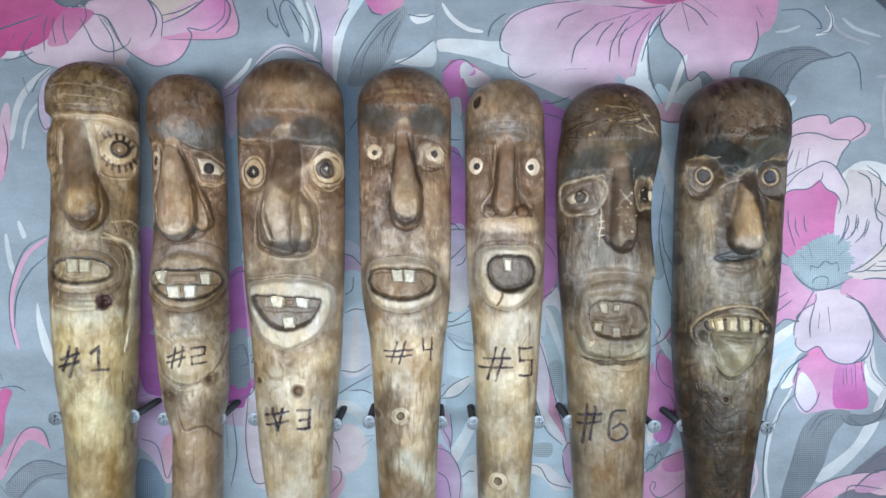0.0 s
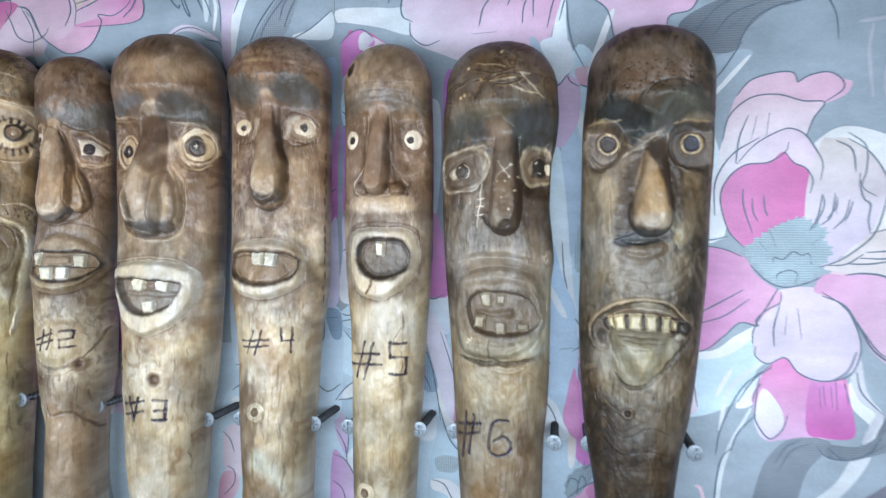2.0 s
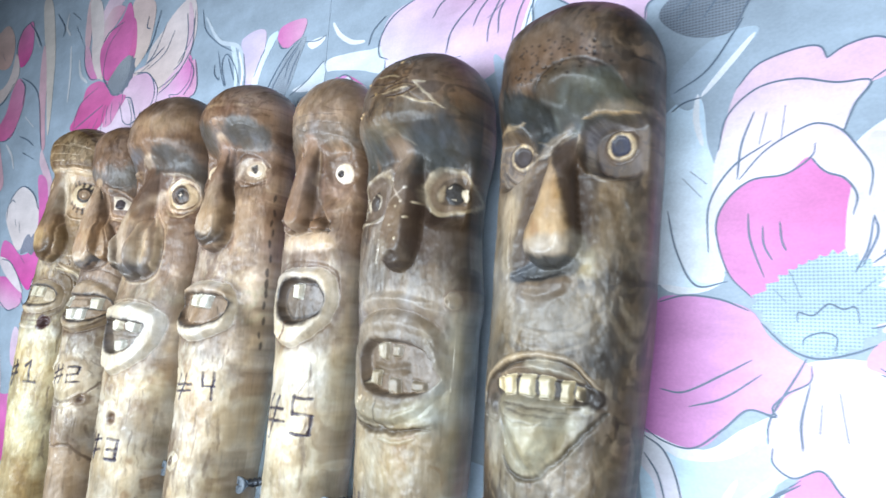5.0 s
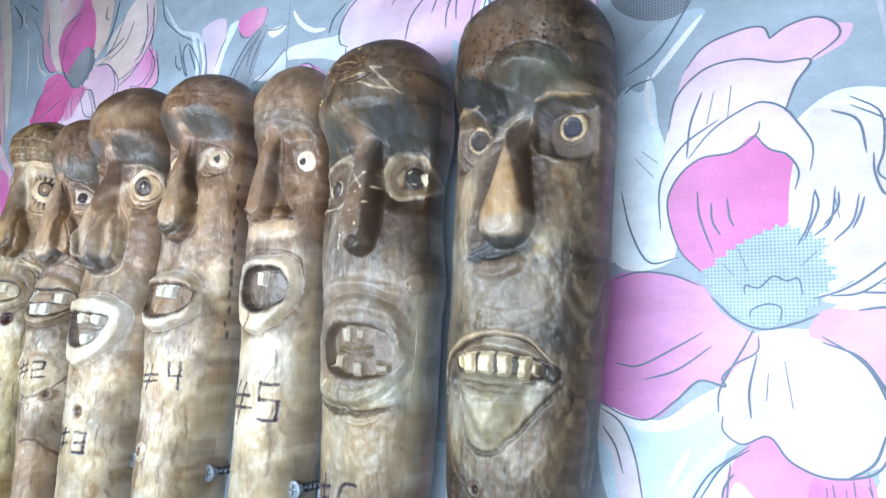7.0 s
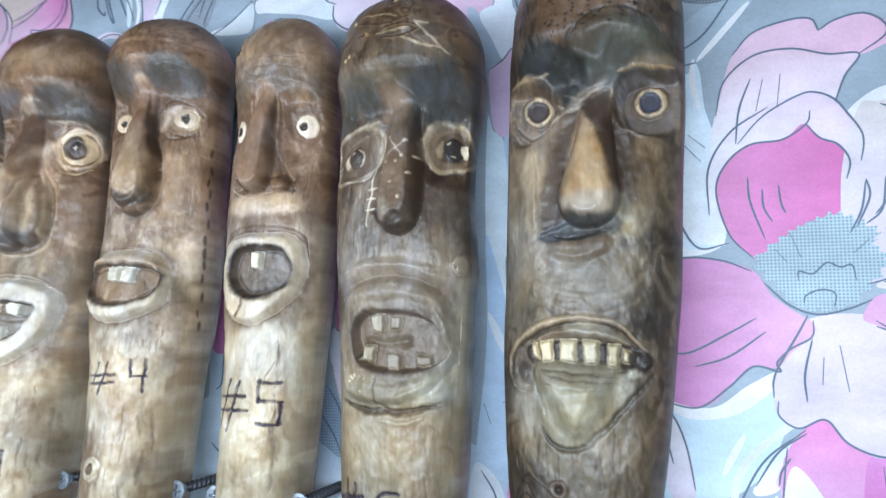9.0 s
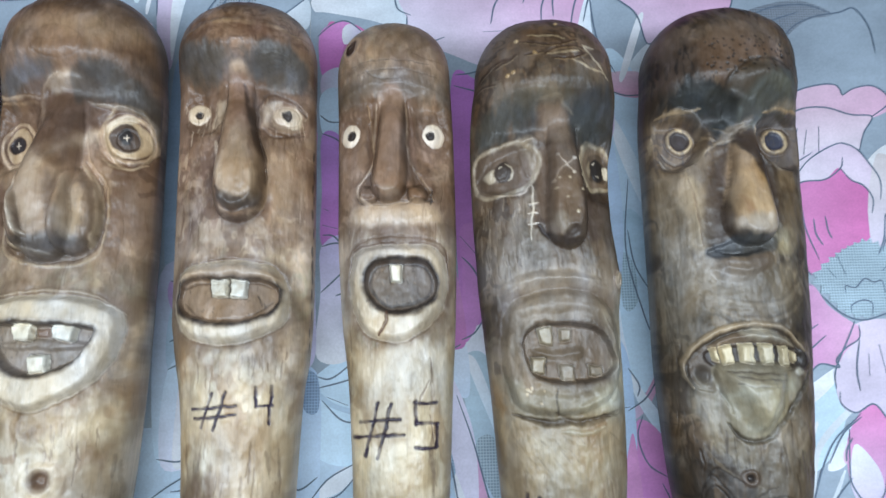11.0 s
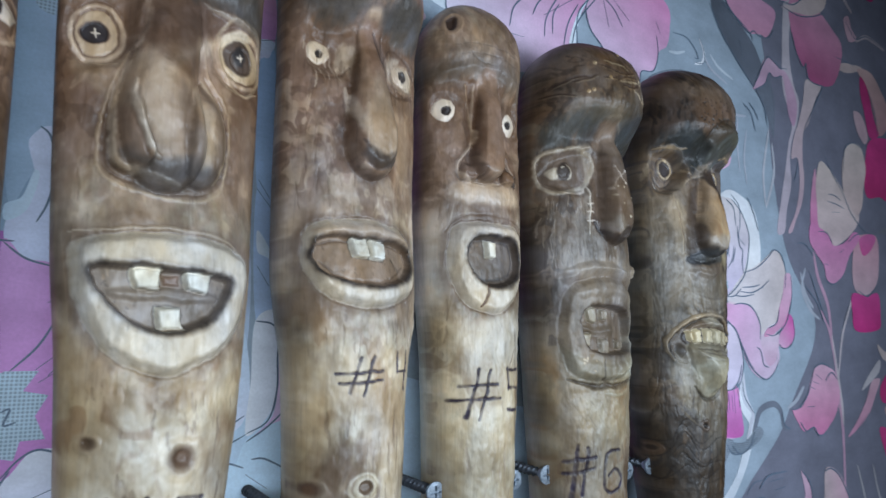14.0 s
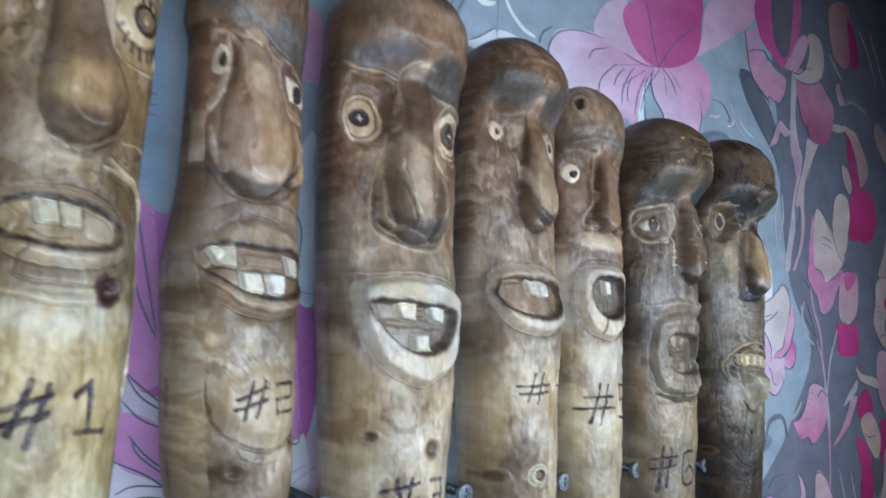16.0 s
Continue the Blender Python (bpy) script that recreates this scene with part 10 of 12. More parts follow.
p.fill([(341.0, -6.0), (349.0, -6.0), (349.0, -19.0), (344.0, -31.0), (336.0, -42.0), (323.0, -49.0), (311.0, -51.0), (316.0, -45.0), (327.0, -41.0), (331.0, -31.0), (337.0, -20.0)], (0.62, 0.3, 0.46), (0.66, 0.42, 0.54), 90, 6)
p.fill([(343.0, -34.0), (349.0, -38.0), (351.0, -49.0), (344.0, -56.0), (335.0, -59.0), (329.0, -56.0), (331.0, -49.0), (337.0, -41.0)], (0.66, 0.4, 0.56), (0.58, 0.1, 0.36), 45, 5)
p.inks([(329.0, -56.0), (335.0, -59.0), (344.0, -57.0), (350.0, -49.0), (349.0, -38.0)], [(313.0, -49.0), (323.0, -50.0), (336.0, -44.0), (345.0, -32.0), (349.0, -19.0), (348.0, -6.0)], [(317.0, -45.0), (327.0, -41.0), (331.0, -32.0)], width=0.9, layer=9)
p.fill([(262.0, -38.0), (267.0, -30.0), (278.0, -30.0), (288.0, -29.0), (299.0, -33.0), (306.0, -43.0), (306.0, -53.0), (310.0, -64.0), (316.0, -71.0), (325.0, -67.0), (328.0, -58.0), (329.0, -67.0), (321.0, -76.0), (311.0, -80.0), (299.0, -77.0), (289.0, -68.0), (283.0, -55.0), (277.0, -46.0), (267.0, -41.0)], (0.66, 0.36, 0.56), (0.66, 0.52, 0.64), -30, 6)
p.fill([(306.0, -50.0), (329.0, -49.0), (328.0, -60.0), (323.0, -69.0), (315.0, -72.0), (309.0, -67.0), (305.0, -59.0)], (0.62, 0.5, 0.58), (0.66, 0.42, 0.56), -90, 5)
p.inks([(266.0, -41.0), (277.0, -46.0), (284.0, -57.0), (291.0, -69.0), (302.0, -77.0), (312.0, -80.0), (322.0, -75.0), (328.0, -67.0)], [(277.0, -30.0), (286.0, -29.0), (297.0, -31.0), (306.0, -41.0), (306.0, -53.0)], [(301.0, -58.0), (306.0, -61.0), (309.0, -70.0), (315.0, -72.0)], width=1.1, layer=9)
p.fill([(263.0, -43.0), (269.0, -43.0), (277.0, -48.0), (281.0, -58.0), (283.0, -72.0), (279.0, -80.0), (271.0, -86.0), (263.0, -87.0), (260.0, -70.0)], (0.58, 0.44, 0.6), LILAC, 90, 4)
p.fill([(261.0, -87.0), (272.0, -86.0), (278.0, -90.0), (281.0, -100.0), (282.0, -115.0), (267.0, -116.0), (259.0, -112.0)], (0.62, 0.26, 0.54), (0.56, 0.14, 0.42), -90, 4)
p.inks([(267.0, -88.0), (268.0, -99.0)], [(273.0, -86.0), (274.0, -101.0)], [(277.0, -87.0), (280.0, -97.0)], [(283.0, -70.0), (279.0, -80.0), (271.0, -86.0)], width=0.9, layer=9)
p.fill([(285.0, -74.0), (288.0, -90.0), (295.0, -101.0), (296.0, -104.0), (291.0, -114.0), (286.0, -118.0), (290.0, -107.0), (292.0, -102.0), (284.0, -95.0), (280.0, -82.0)], (0.55, 0.55, 0.62), (0.6, 0.6, 0.66), 90, 3)
p.inks([(262.0, -117.0), (268.0, -119.0), (277.0, -125.0), (291.0, -121.0), (297.0, -109.0), (304.0, -100.0), (319.0, -97.0), (328.0, -102.0), (331.0, -113.0), (339.0, -115.0)], width=4.5, layer=3, colour=(0.17, 0.185, 0.23))
p.inks([(269.0, -121.0), (278.0, -127.0), (289.0, -123.0), (295.0, -114.0)], [(329.0, -103.0), (332.0, -112.0), (339.0, -115.0)], width=1.0, layer=9)
p.inks([(337.0, -101.0), (350.0, -95.0), (360.0, -86.0)], [(294.0, -121.0), (300.0, -113.0)], [(370.0, 1.0), (364.0, -15.0), (374.0, -30.0), (387.0, -37.0)], [(363.0, -3.0), (368.0, -18.0), (379.0, -29.0)], width=3.0, layer=2, colour=(0.42, 0.44, 0.5))
p.fill([(274.0, 220.0), (276.0, 202.0), (281.0, 186.0), (294.0, 176.0), (307.0, 170.0), (323.0, 173.0), (331.0, 173.0), (341.0, 185.0), (344.0, 198.0), (323.0, 202.0), (304.0, 209.0), (297.0, 219.0), (296.0, 228.0)], (0.62, 0.3, 0.42), (0.6, 0.34, 0.5), 90, 4)
p.fill([(295.0, 258.0), (296.0, 228.0), (305.0, 219.0), (323.0, 212.0), (340.0, 207.0), (355.0, 223.0), (371.0, 244.0), (376.0, 290.0)], (0.56, 0.08, 0.28), MAGENTA, 0, 5)
p.fill([(322.0, 268.0), (322.0, 237.0), (329.0, 223.0), (343.0, 218.0), (354.0, 233.0), (361.0, 284.0)], (0.16, 0.15, 0.18), (0.22, 0.2, 0.24), 0, 6, True)
p.fill([(342.0, 209.0), (356.0, 225.0), (367.0, 240.0), (382.0, 253.0), (393.0, 251.0), (383.0, 232.0), (369.0, 216.0), (355.0, 209.0)], (0.6, 0.34, 0.46), (0.66, 0.4, 0.52), 0, 7)
p.fill([(393.0, 257.0), (416.0, 262.0), (427.0, 246.0), (421.0, 224.0), (401.0, 211.0), (378.0, 206.0), (354.0, 204.0), (368.0, 211.0), (385.0, 221.0), (395.0, 241.0)], (0.56, 0.45, 0.42), (0.62, 0.5, 0.5), 180, 6)
p.inks([(273.0, 220.0), (276.0, 202.0), (281.0, 186.0), (294.0, 176.0), (307.0, 170.0), (314.0, 173.0), (321.0, 171.0), (333.0, 173.0), (341.0, 181.0)], [(276.0, 202.0), (286.0, 207.0), (304.0, 212.0), (315.0, 207.0), (337.0, 206.0)], [(352.0, 205.0), (378.0, 204.0), (401.0, 210.0), (421.0, 219.0)], [(338.0, 207.0), (355.0, 209.0), (371.0, 211.0), (385.0, 220.0), (398.0, 225.0)], [(306.0, 204.0), (313.0, 209.0)], width=1.1, layer=9)
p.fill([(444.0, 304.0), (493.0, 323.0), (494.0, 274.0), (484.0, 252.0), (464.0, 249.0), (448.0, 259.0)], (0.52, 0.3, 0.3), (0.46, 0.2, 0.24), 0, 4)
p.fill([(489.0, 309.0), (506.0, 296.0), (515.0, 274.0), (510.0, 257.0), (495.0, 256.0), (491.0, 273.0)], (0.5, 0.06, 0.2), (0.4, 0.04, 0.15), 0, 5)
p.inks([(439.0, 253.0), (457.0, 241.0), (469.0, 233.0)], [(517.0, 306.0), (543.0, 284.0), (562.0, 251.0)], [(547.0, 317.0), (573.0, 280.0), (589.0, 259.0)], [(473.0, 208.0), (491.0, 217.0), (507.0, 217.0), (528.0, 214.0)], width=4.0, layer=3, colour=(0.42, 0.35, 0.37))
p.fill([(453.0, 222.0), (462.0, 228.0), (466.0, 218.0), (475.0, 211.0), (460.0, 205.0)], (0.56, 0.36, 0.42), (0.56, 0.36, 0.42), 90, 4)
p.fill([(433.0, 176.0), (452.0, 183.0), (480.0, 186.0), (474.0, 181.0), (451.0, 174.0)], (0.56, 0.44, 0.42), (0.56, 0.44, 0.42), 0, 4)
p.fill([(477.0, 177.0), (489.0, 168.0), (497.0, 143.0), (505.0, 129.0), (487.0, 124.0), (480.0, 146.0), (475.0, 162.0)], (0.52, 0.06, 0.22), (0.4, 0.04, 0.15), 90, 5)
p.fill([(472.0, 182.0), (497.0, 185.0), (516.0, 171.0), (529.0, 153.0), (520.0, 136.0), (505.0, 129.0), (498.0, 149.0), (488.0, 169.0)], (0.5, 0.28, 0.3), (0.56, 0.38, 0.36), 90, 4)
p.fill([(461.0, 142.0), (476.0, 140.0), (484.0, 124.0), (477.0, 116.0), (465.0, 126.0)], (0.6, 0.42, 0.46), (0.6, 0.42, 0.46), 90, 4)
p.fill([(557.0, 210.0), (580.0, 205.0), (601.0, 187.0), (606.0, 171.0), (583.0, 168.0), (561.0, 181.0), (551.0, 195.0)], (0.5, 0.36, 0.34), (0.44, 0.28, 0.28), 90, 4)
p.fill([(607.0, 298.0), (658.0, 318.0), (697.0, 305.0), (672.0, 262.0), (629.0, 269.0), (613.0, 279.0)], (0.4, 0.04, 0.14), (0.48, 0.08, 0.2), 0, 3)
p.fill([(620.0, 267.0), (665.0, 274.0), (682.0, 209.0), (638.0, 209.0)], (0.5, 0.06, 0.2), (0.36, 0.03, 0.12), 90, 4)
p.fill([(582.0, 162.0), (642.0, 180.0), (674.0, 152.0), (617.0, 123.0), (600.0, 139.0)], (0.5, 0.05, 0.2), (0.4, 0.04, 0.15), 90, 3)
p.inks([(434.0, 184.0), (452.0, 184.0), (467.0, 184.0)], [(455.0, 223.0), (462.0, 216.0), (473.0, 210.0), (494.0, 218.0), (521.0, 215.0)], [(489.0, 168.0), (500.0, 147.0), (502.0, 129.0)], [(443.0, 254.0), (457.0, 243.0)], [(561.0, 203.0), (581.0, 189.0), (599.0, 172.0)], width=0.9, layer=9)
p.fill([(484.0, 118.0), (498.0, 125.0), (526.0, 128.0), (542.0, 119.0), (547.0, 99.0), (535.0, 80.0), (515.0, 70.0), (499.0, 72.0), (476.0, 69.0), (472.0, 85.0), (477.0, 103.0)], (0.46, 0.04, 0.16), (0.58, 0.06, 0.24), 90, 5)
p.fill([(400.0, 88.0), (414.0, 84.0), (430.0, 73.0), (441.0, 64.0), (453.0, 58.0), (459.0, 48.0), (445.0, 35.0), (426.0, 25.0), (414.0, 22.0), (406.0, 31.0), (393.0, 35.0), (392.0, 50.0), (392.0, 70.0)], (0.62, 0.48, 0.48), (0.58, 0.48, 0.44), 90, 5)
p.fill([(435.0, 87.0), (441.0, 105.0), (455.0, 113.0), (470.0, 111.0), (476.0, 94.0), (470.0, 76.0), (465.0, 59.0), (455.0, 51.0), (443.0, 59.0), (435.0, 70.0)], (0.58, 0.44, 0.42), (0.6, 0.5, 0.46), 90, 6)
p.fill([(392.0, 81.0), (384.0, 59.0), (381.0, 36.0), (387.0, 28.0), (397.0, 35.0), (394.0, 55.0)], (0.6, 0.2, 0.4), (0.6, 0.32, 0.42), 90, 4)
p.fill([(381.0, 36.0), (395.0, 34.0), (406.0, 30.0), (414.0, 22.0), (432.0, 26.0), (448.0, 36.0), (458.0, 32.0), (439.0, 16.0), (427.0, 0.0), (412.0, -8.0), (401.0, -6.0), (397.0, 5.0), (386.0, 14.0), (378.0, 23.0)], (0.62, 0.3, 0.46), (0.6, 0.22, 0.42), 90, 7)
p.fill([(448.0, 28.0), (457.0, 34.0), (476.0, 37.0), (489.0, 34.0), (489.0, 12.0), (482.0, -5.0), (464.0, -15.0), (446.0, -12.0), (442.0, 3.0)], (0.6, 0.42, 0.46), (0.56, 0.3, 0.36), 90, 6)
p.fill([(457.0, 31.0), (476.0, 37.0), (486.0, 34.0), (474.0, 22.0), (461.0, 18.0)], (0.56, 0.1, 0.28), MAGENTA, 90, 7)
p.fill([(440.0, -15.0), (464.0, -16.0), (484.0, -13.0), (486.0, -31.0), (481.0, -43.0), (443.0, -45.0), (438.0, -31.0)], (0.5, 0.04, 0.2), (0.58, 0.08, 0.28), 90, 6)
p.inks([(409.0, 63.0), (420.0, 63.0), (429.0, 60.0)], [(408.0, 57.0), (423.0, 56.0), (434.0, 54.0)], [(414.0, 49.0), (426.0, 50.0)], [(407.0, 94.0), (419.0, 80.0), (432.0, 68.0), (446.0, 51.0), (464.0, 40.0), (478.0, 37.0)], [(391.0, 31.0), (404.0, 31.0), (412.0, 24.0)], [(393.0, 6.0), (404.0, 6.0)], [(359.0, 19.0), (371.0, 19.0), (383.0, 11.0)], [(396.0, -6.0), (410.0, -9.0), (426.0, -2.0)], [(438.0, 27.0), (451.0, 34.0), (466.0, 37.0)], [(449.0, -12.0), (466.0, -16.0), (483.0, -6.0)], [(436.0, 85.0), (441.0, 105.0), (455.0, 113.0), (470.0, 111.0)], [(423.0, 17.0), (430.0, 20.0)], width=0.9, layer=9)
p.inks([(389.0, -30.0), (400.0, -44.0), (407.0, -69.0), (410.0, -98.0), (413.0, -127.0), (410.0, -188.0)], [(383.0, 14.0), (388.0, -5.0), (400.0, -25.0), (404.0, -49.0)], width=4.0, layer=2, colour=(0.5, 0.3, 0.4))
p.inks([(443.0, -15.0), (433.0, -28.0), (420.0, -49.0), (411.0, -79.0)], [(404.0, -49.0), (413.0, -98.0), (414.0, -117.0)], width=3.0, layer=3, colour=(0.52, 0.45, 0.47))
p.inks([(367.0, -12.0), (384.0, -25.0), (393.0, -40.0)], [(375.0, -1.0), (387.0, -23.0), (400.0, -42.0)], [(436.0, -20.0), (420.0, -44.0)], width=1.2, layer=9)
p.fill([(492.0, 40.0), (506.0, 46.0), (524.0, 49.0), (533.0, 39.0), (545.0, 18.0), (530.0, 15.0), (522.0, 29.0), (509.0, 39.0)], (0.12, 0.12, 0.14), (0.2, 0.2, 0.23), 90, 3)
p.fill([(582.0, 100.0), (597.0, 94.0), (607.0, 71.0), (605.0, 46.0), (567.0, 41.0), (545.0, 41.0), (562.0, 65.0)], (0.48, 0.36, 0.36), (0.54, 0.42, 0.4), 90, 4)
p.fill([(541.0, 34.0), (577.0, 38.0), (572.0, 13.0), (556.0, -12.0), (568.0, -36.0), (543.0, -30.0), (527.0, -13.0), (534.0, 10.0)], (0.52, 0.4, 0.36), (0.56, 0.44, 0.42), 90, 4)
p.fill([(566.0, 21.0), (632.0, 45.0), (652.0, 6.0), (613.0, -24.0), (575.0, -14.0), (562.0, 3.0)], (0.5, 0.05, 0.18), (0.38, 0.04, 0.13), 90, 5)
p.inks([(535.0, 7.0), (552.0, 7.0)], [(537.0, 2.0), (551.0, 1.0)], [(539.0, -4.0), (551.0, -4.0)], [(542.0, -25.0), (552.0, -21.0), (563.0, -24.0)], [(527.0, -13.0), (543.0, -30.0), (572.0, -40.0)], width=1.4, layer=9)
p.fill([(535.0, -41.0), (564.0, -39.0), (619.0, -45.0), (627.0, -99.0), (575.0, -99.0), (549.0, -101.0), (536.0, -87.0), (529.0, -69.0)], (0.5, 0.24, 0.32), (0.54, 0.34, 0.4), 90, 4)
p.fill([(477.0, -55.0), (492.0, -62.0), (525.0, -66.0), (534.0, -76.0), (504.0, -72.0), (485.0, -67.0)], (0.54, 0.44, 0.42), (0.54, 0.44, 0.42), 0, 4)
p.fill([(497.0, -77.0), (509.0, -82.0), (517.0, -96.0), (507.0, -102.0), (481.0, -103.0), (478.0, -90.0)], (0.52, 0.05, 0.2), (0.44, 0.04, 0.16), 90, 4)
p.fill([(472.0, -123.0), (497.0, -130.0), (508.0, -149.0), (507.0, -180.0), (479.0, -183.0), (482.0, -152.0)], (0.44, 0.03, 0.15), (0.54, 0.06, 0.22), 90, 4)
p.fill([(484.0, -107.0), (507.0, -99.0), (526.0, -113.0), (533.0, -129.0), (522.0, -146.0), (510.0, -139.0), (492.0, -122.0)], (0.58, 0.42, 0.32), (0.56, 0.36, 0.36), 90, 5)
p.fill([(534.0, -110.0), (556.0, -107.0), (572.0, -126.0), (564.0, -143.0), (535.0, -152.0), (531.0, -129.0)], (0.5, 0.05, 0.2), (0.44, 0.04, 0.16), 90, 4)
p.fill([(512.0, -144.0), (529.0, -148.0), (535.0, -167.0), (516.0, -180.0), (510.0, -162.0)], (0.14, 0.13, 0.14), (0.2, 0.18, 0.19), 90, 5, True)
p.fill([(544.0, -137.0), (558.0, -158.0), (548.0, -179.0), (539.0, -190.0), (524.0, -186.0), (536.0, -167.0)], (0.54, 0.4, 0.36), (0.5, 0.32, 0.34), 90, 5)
p.fill([(420.0, -126.0), (437.0, -114.0), (453.0, -99.0), (464.0, -85.0), (478.0, -84.0), (469.0, -96.0), (455.0, -111.0), (434.0, -122.0)], (0.58, 0.28, 0.4), (0.56, 0.36, 0.42), 90, 4)
p.fill([(446.0, -92.0), (458.0, -81.0), (479.0, -68.0), (478.0, -77.0), (464.0, -85.0)], (0.5, 0.46, 0.48), (0.5, 0.46, 0.48), 90, 5)
p.fill([(343.0, -102.0), (355.0, -101.0), (364.0, -92.0), (369.0, -83.0), (377.0, -73.0), (385.0, -71.0), (396.0, -73.0), (406.0, -78.0), (411.0, -93.0), (404.0, -107.0), (393.0, -116.0), (380.0, -122.0), (372.0, -118.0), (367.0, -116.0), (357.0, -118.0), (350.0, -112.0)], (0.58, 0.2, 0.36), (0.64, 0.4, 0.5), 90, 5)
p.inks([(375.0, -73.0), (386.0, -70.0), (398.0, -73.0)], [(390.0, -83.0), (399.0, -77.0), (408.0, -82.0)], [(377.0, -78.0), (385.0, -82.0)], [(372.0, -83.0), (380.0, -85.0)], [(369.0, -87.0), (375.0, -89.0)], [(363.0, -101.0), (373.0, -101.0)], [(352.0, -111.0), (360.0, -118.0), (370.0, -116.0), (377.0, -122.0), (388.0, -121.0)], [(341.0, -102.0), (351.0, -101.0), (363.0, -93.0), (373.0, -78.0)], [(492.0, -119.0), (505.0, -123.0), (518.0, -122.0)], [(491.0, -128.0), (507.0, -139.0), (516.0, -150.0)], [(530.0, -80.0), (542.0, -97.0), (556.0, -100.0)], [(455.0, -110.0), (434.0, -122.0)], width=1.2, layer=9)
p.fill([(350.0, -144.0), (359.0, -153.0), (363.0, -164.0), (357.0, -181.0), (337.0, -179.0), (354.0, -163.0)], (0.58, 0.34, 0.46), (0.62, 0.42, 0.52), 90, 4)
p.fill([(384.0, -147.0), (395.0, -147.0), (407.0, -155.0), (416.0, -170.0), (421.0, -190.0), (382.0, -185.0), (381.0, -162.0)], (0.62, 0.36, 0.46), (0.58, 0.46, 0.46), 180, 4)
p.fill([(275.0, -171.0), (287.0, -159.0), (304.0, -158.0), (317.0, -168.0), (322.0, -177.0), (308.0, -175.0), (300.0, -165.0), (287.0, -172.0)], (0.6, 0.34, 0.52), (0.64, 0.44, 0.58), 0, 4)
p.inks([(298.0, -151.0), (309.0, -144.0), (332.0, -143.0)], [(309.0, -148.0), (327.0, -147.0)], [(316.0, -154.0), (329.0, -153.0)], [(382.0, -148.0), (392.0, -147.0), (405.0, -155.0), (418.0, -174.0)], [(350.0, -144.0), (361.0, -154.0), (364.0, -167.0)], [(275.0, -169.0), (287.0, -159.0), (304.0, -158.0), (318.0, -170.0)], width=1.2, layer=9)
p.inks([(432.0, -148.0), (441.0, -173.0), (447.0, -193.0)], [(457.0, -150.0), (465.0, -175.0), (480.0, -197.0)], width=2.6, layer=2, colour=(0.4, 0.38, 0.4))
p.build("printed_flower", "printed magenta tulips and peach buds on dimmed violet-grey ground")

# pale washes and ribbons round the flower beside the darkest stick
p = Print()
p.fill([(193.1, 56.0), (208.6, 65.2), (212.0, 45.0), (215.4, 31.1), (212.4, 16.4), (217.3, -9.7), (194.5, -11.6), (190.9, 22.4)], SKY, WHITE, -90, 1)
p.fill([(197.2, 71.5), (210.8, 86.7), (225.5, 91.0), (230.7, 87.7), (216.1, 73.5), (204.8, 60.0)], (0.36, 0.43, 0.52), (0.44, 0.53, 0.62), 0, 1)
p.fill([(186.6, -68.1), (201.3, -71.4), (213.5, -72.9), (233.4, -61.3), (234.4, -81.6), (219.6, -102.1), (191.9, -106.3)], SKY, (0.56, 0.7, 0.8), 0, 1)
p.fill([(191.3, -68.6), (210.1, -72.3), (223.7, -63.3), (234.3, -57.6), (233.3, -63.3), (218.5, -74.5), (201.3, -76.4)], WHITE, WHITE, 0, 2)
p.fill([(186.6, -69.0), (194.0, -71.1), (201.2, -84.4), (204.1, -104.5), (195.6, -105.7), (192.1, -87.2), (185.8, -79.0)], (0.7, 0.62, 0.74), WHITE, 90, 3)
p.fill([(223.6, -101.5), (232.7, -85.8), (242.0, -78.7), (245.2, -80.4), (237.2, -88.4), (232.0, -100.2)], WHITE, SKY, 90, 2)
p.fill([(233.1, -100.1), (236.5, -86.9), (245.7, -80.3), (264.3, -87.9), (267.3, -94.9)], (0.72, 0.5, 0.64), WHITE, 0, 2)
p.inks([(229.8, 87.9), (219.8, 76.6), (209.5, 65.0)], [(208.3, 66.2), (207.7, 55.5), (210.2, 44.3)], [(213.9, -96.4), (217.4, -89.3), (221.7, -81.3)], width=2.6, colour=WHITE, layer=3, taper=0.2)
p.inks([(188.1, -69.4), (195.9, -74.5), (201.1, -86.1), (204.1, -102.8)], [(188.4, -76.0), (193.6, -83.5), (196.6, -93.6)], [(224.5, -99.4), (232.7, -86.6), (242.0, -79.6)], [(232.3, -98.6), (233.2, -93.7), (236.5, -88.5)], [(199.1, 68.1), (212.5, 76.3), (225.6, 95.0)], [(198.1, 60.2), (202.9, 63.3), (209.5, 64.6)], [(202.5, 31.8), (209.8, 23.3)], [(205.4, 34.4), (211.7, 28.7)], layer=8, width=0.8)
p.build("printed_wash", "printed pale blue wash with white ribbons")

# purple flower behind the second and third sticks
p = Print()
p.fill([(-197.8, -2.7), (-189.7, 1.8), (-184.8, -21.1), (-186.7, -54.4), (-193.5, -66.3), (-199.3, -61.8)], PLUM, (0.5, 0.28, 0.6), 90, 2)
p.fill([(-200.1, -69.3), (-186.9, -69.3), (-179.9, -102.8), (-189.2, -106.6), (-197.6, -99.1)], (0.36, 0.12, 0.4), PLUM, 90, 3)
p.fill([(-199.9, -102.8), (-180.0, -106.6), (-175.9, -140.4), (-182.1, -163.0), (-191.6, -147.8), (-201.1, -136.5)], LILAC, (0.5, 0.34, 0.6), 90, 2)
p.fill([(-184.8, -136.6), (-175.9, -132.8), (-174.7, -159.2), (-183.6, -162.9)], BLUSH, PINK, 90, 3)
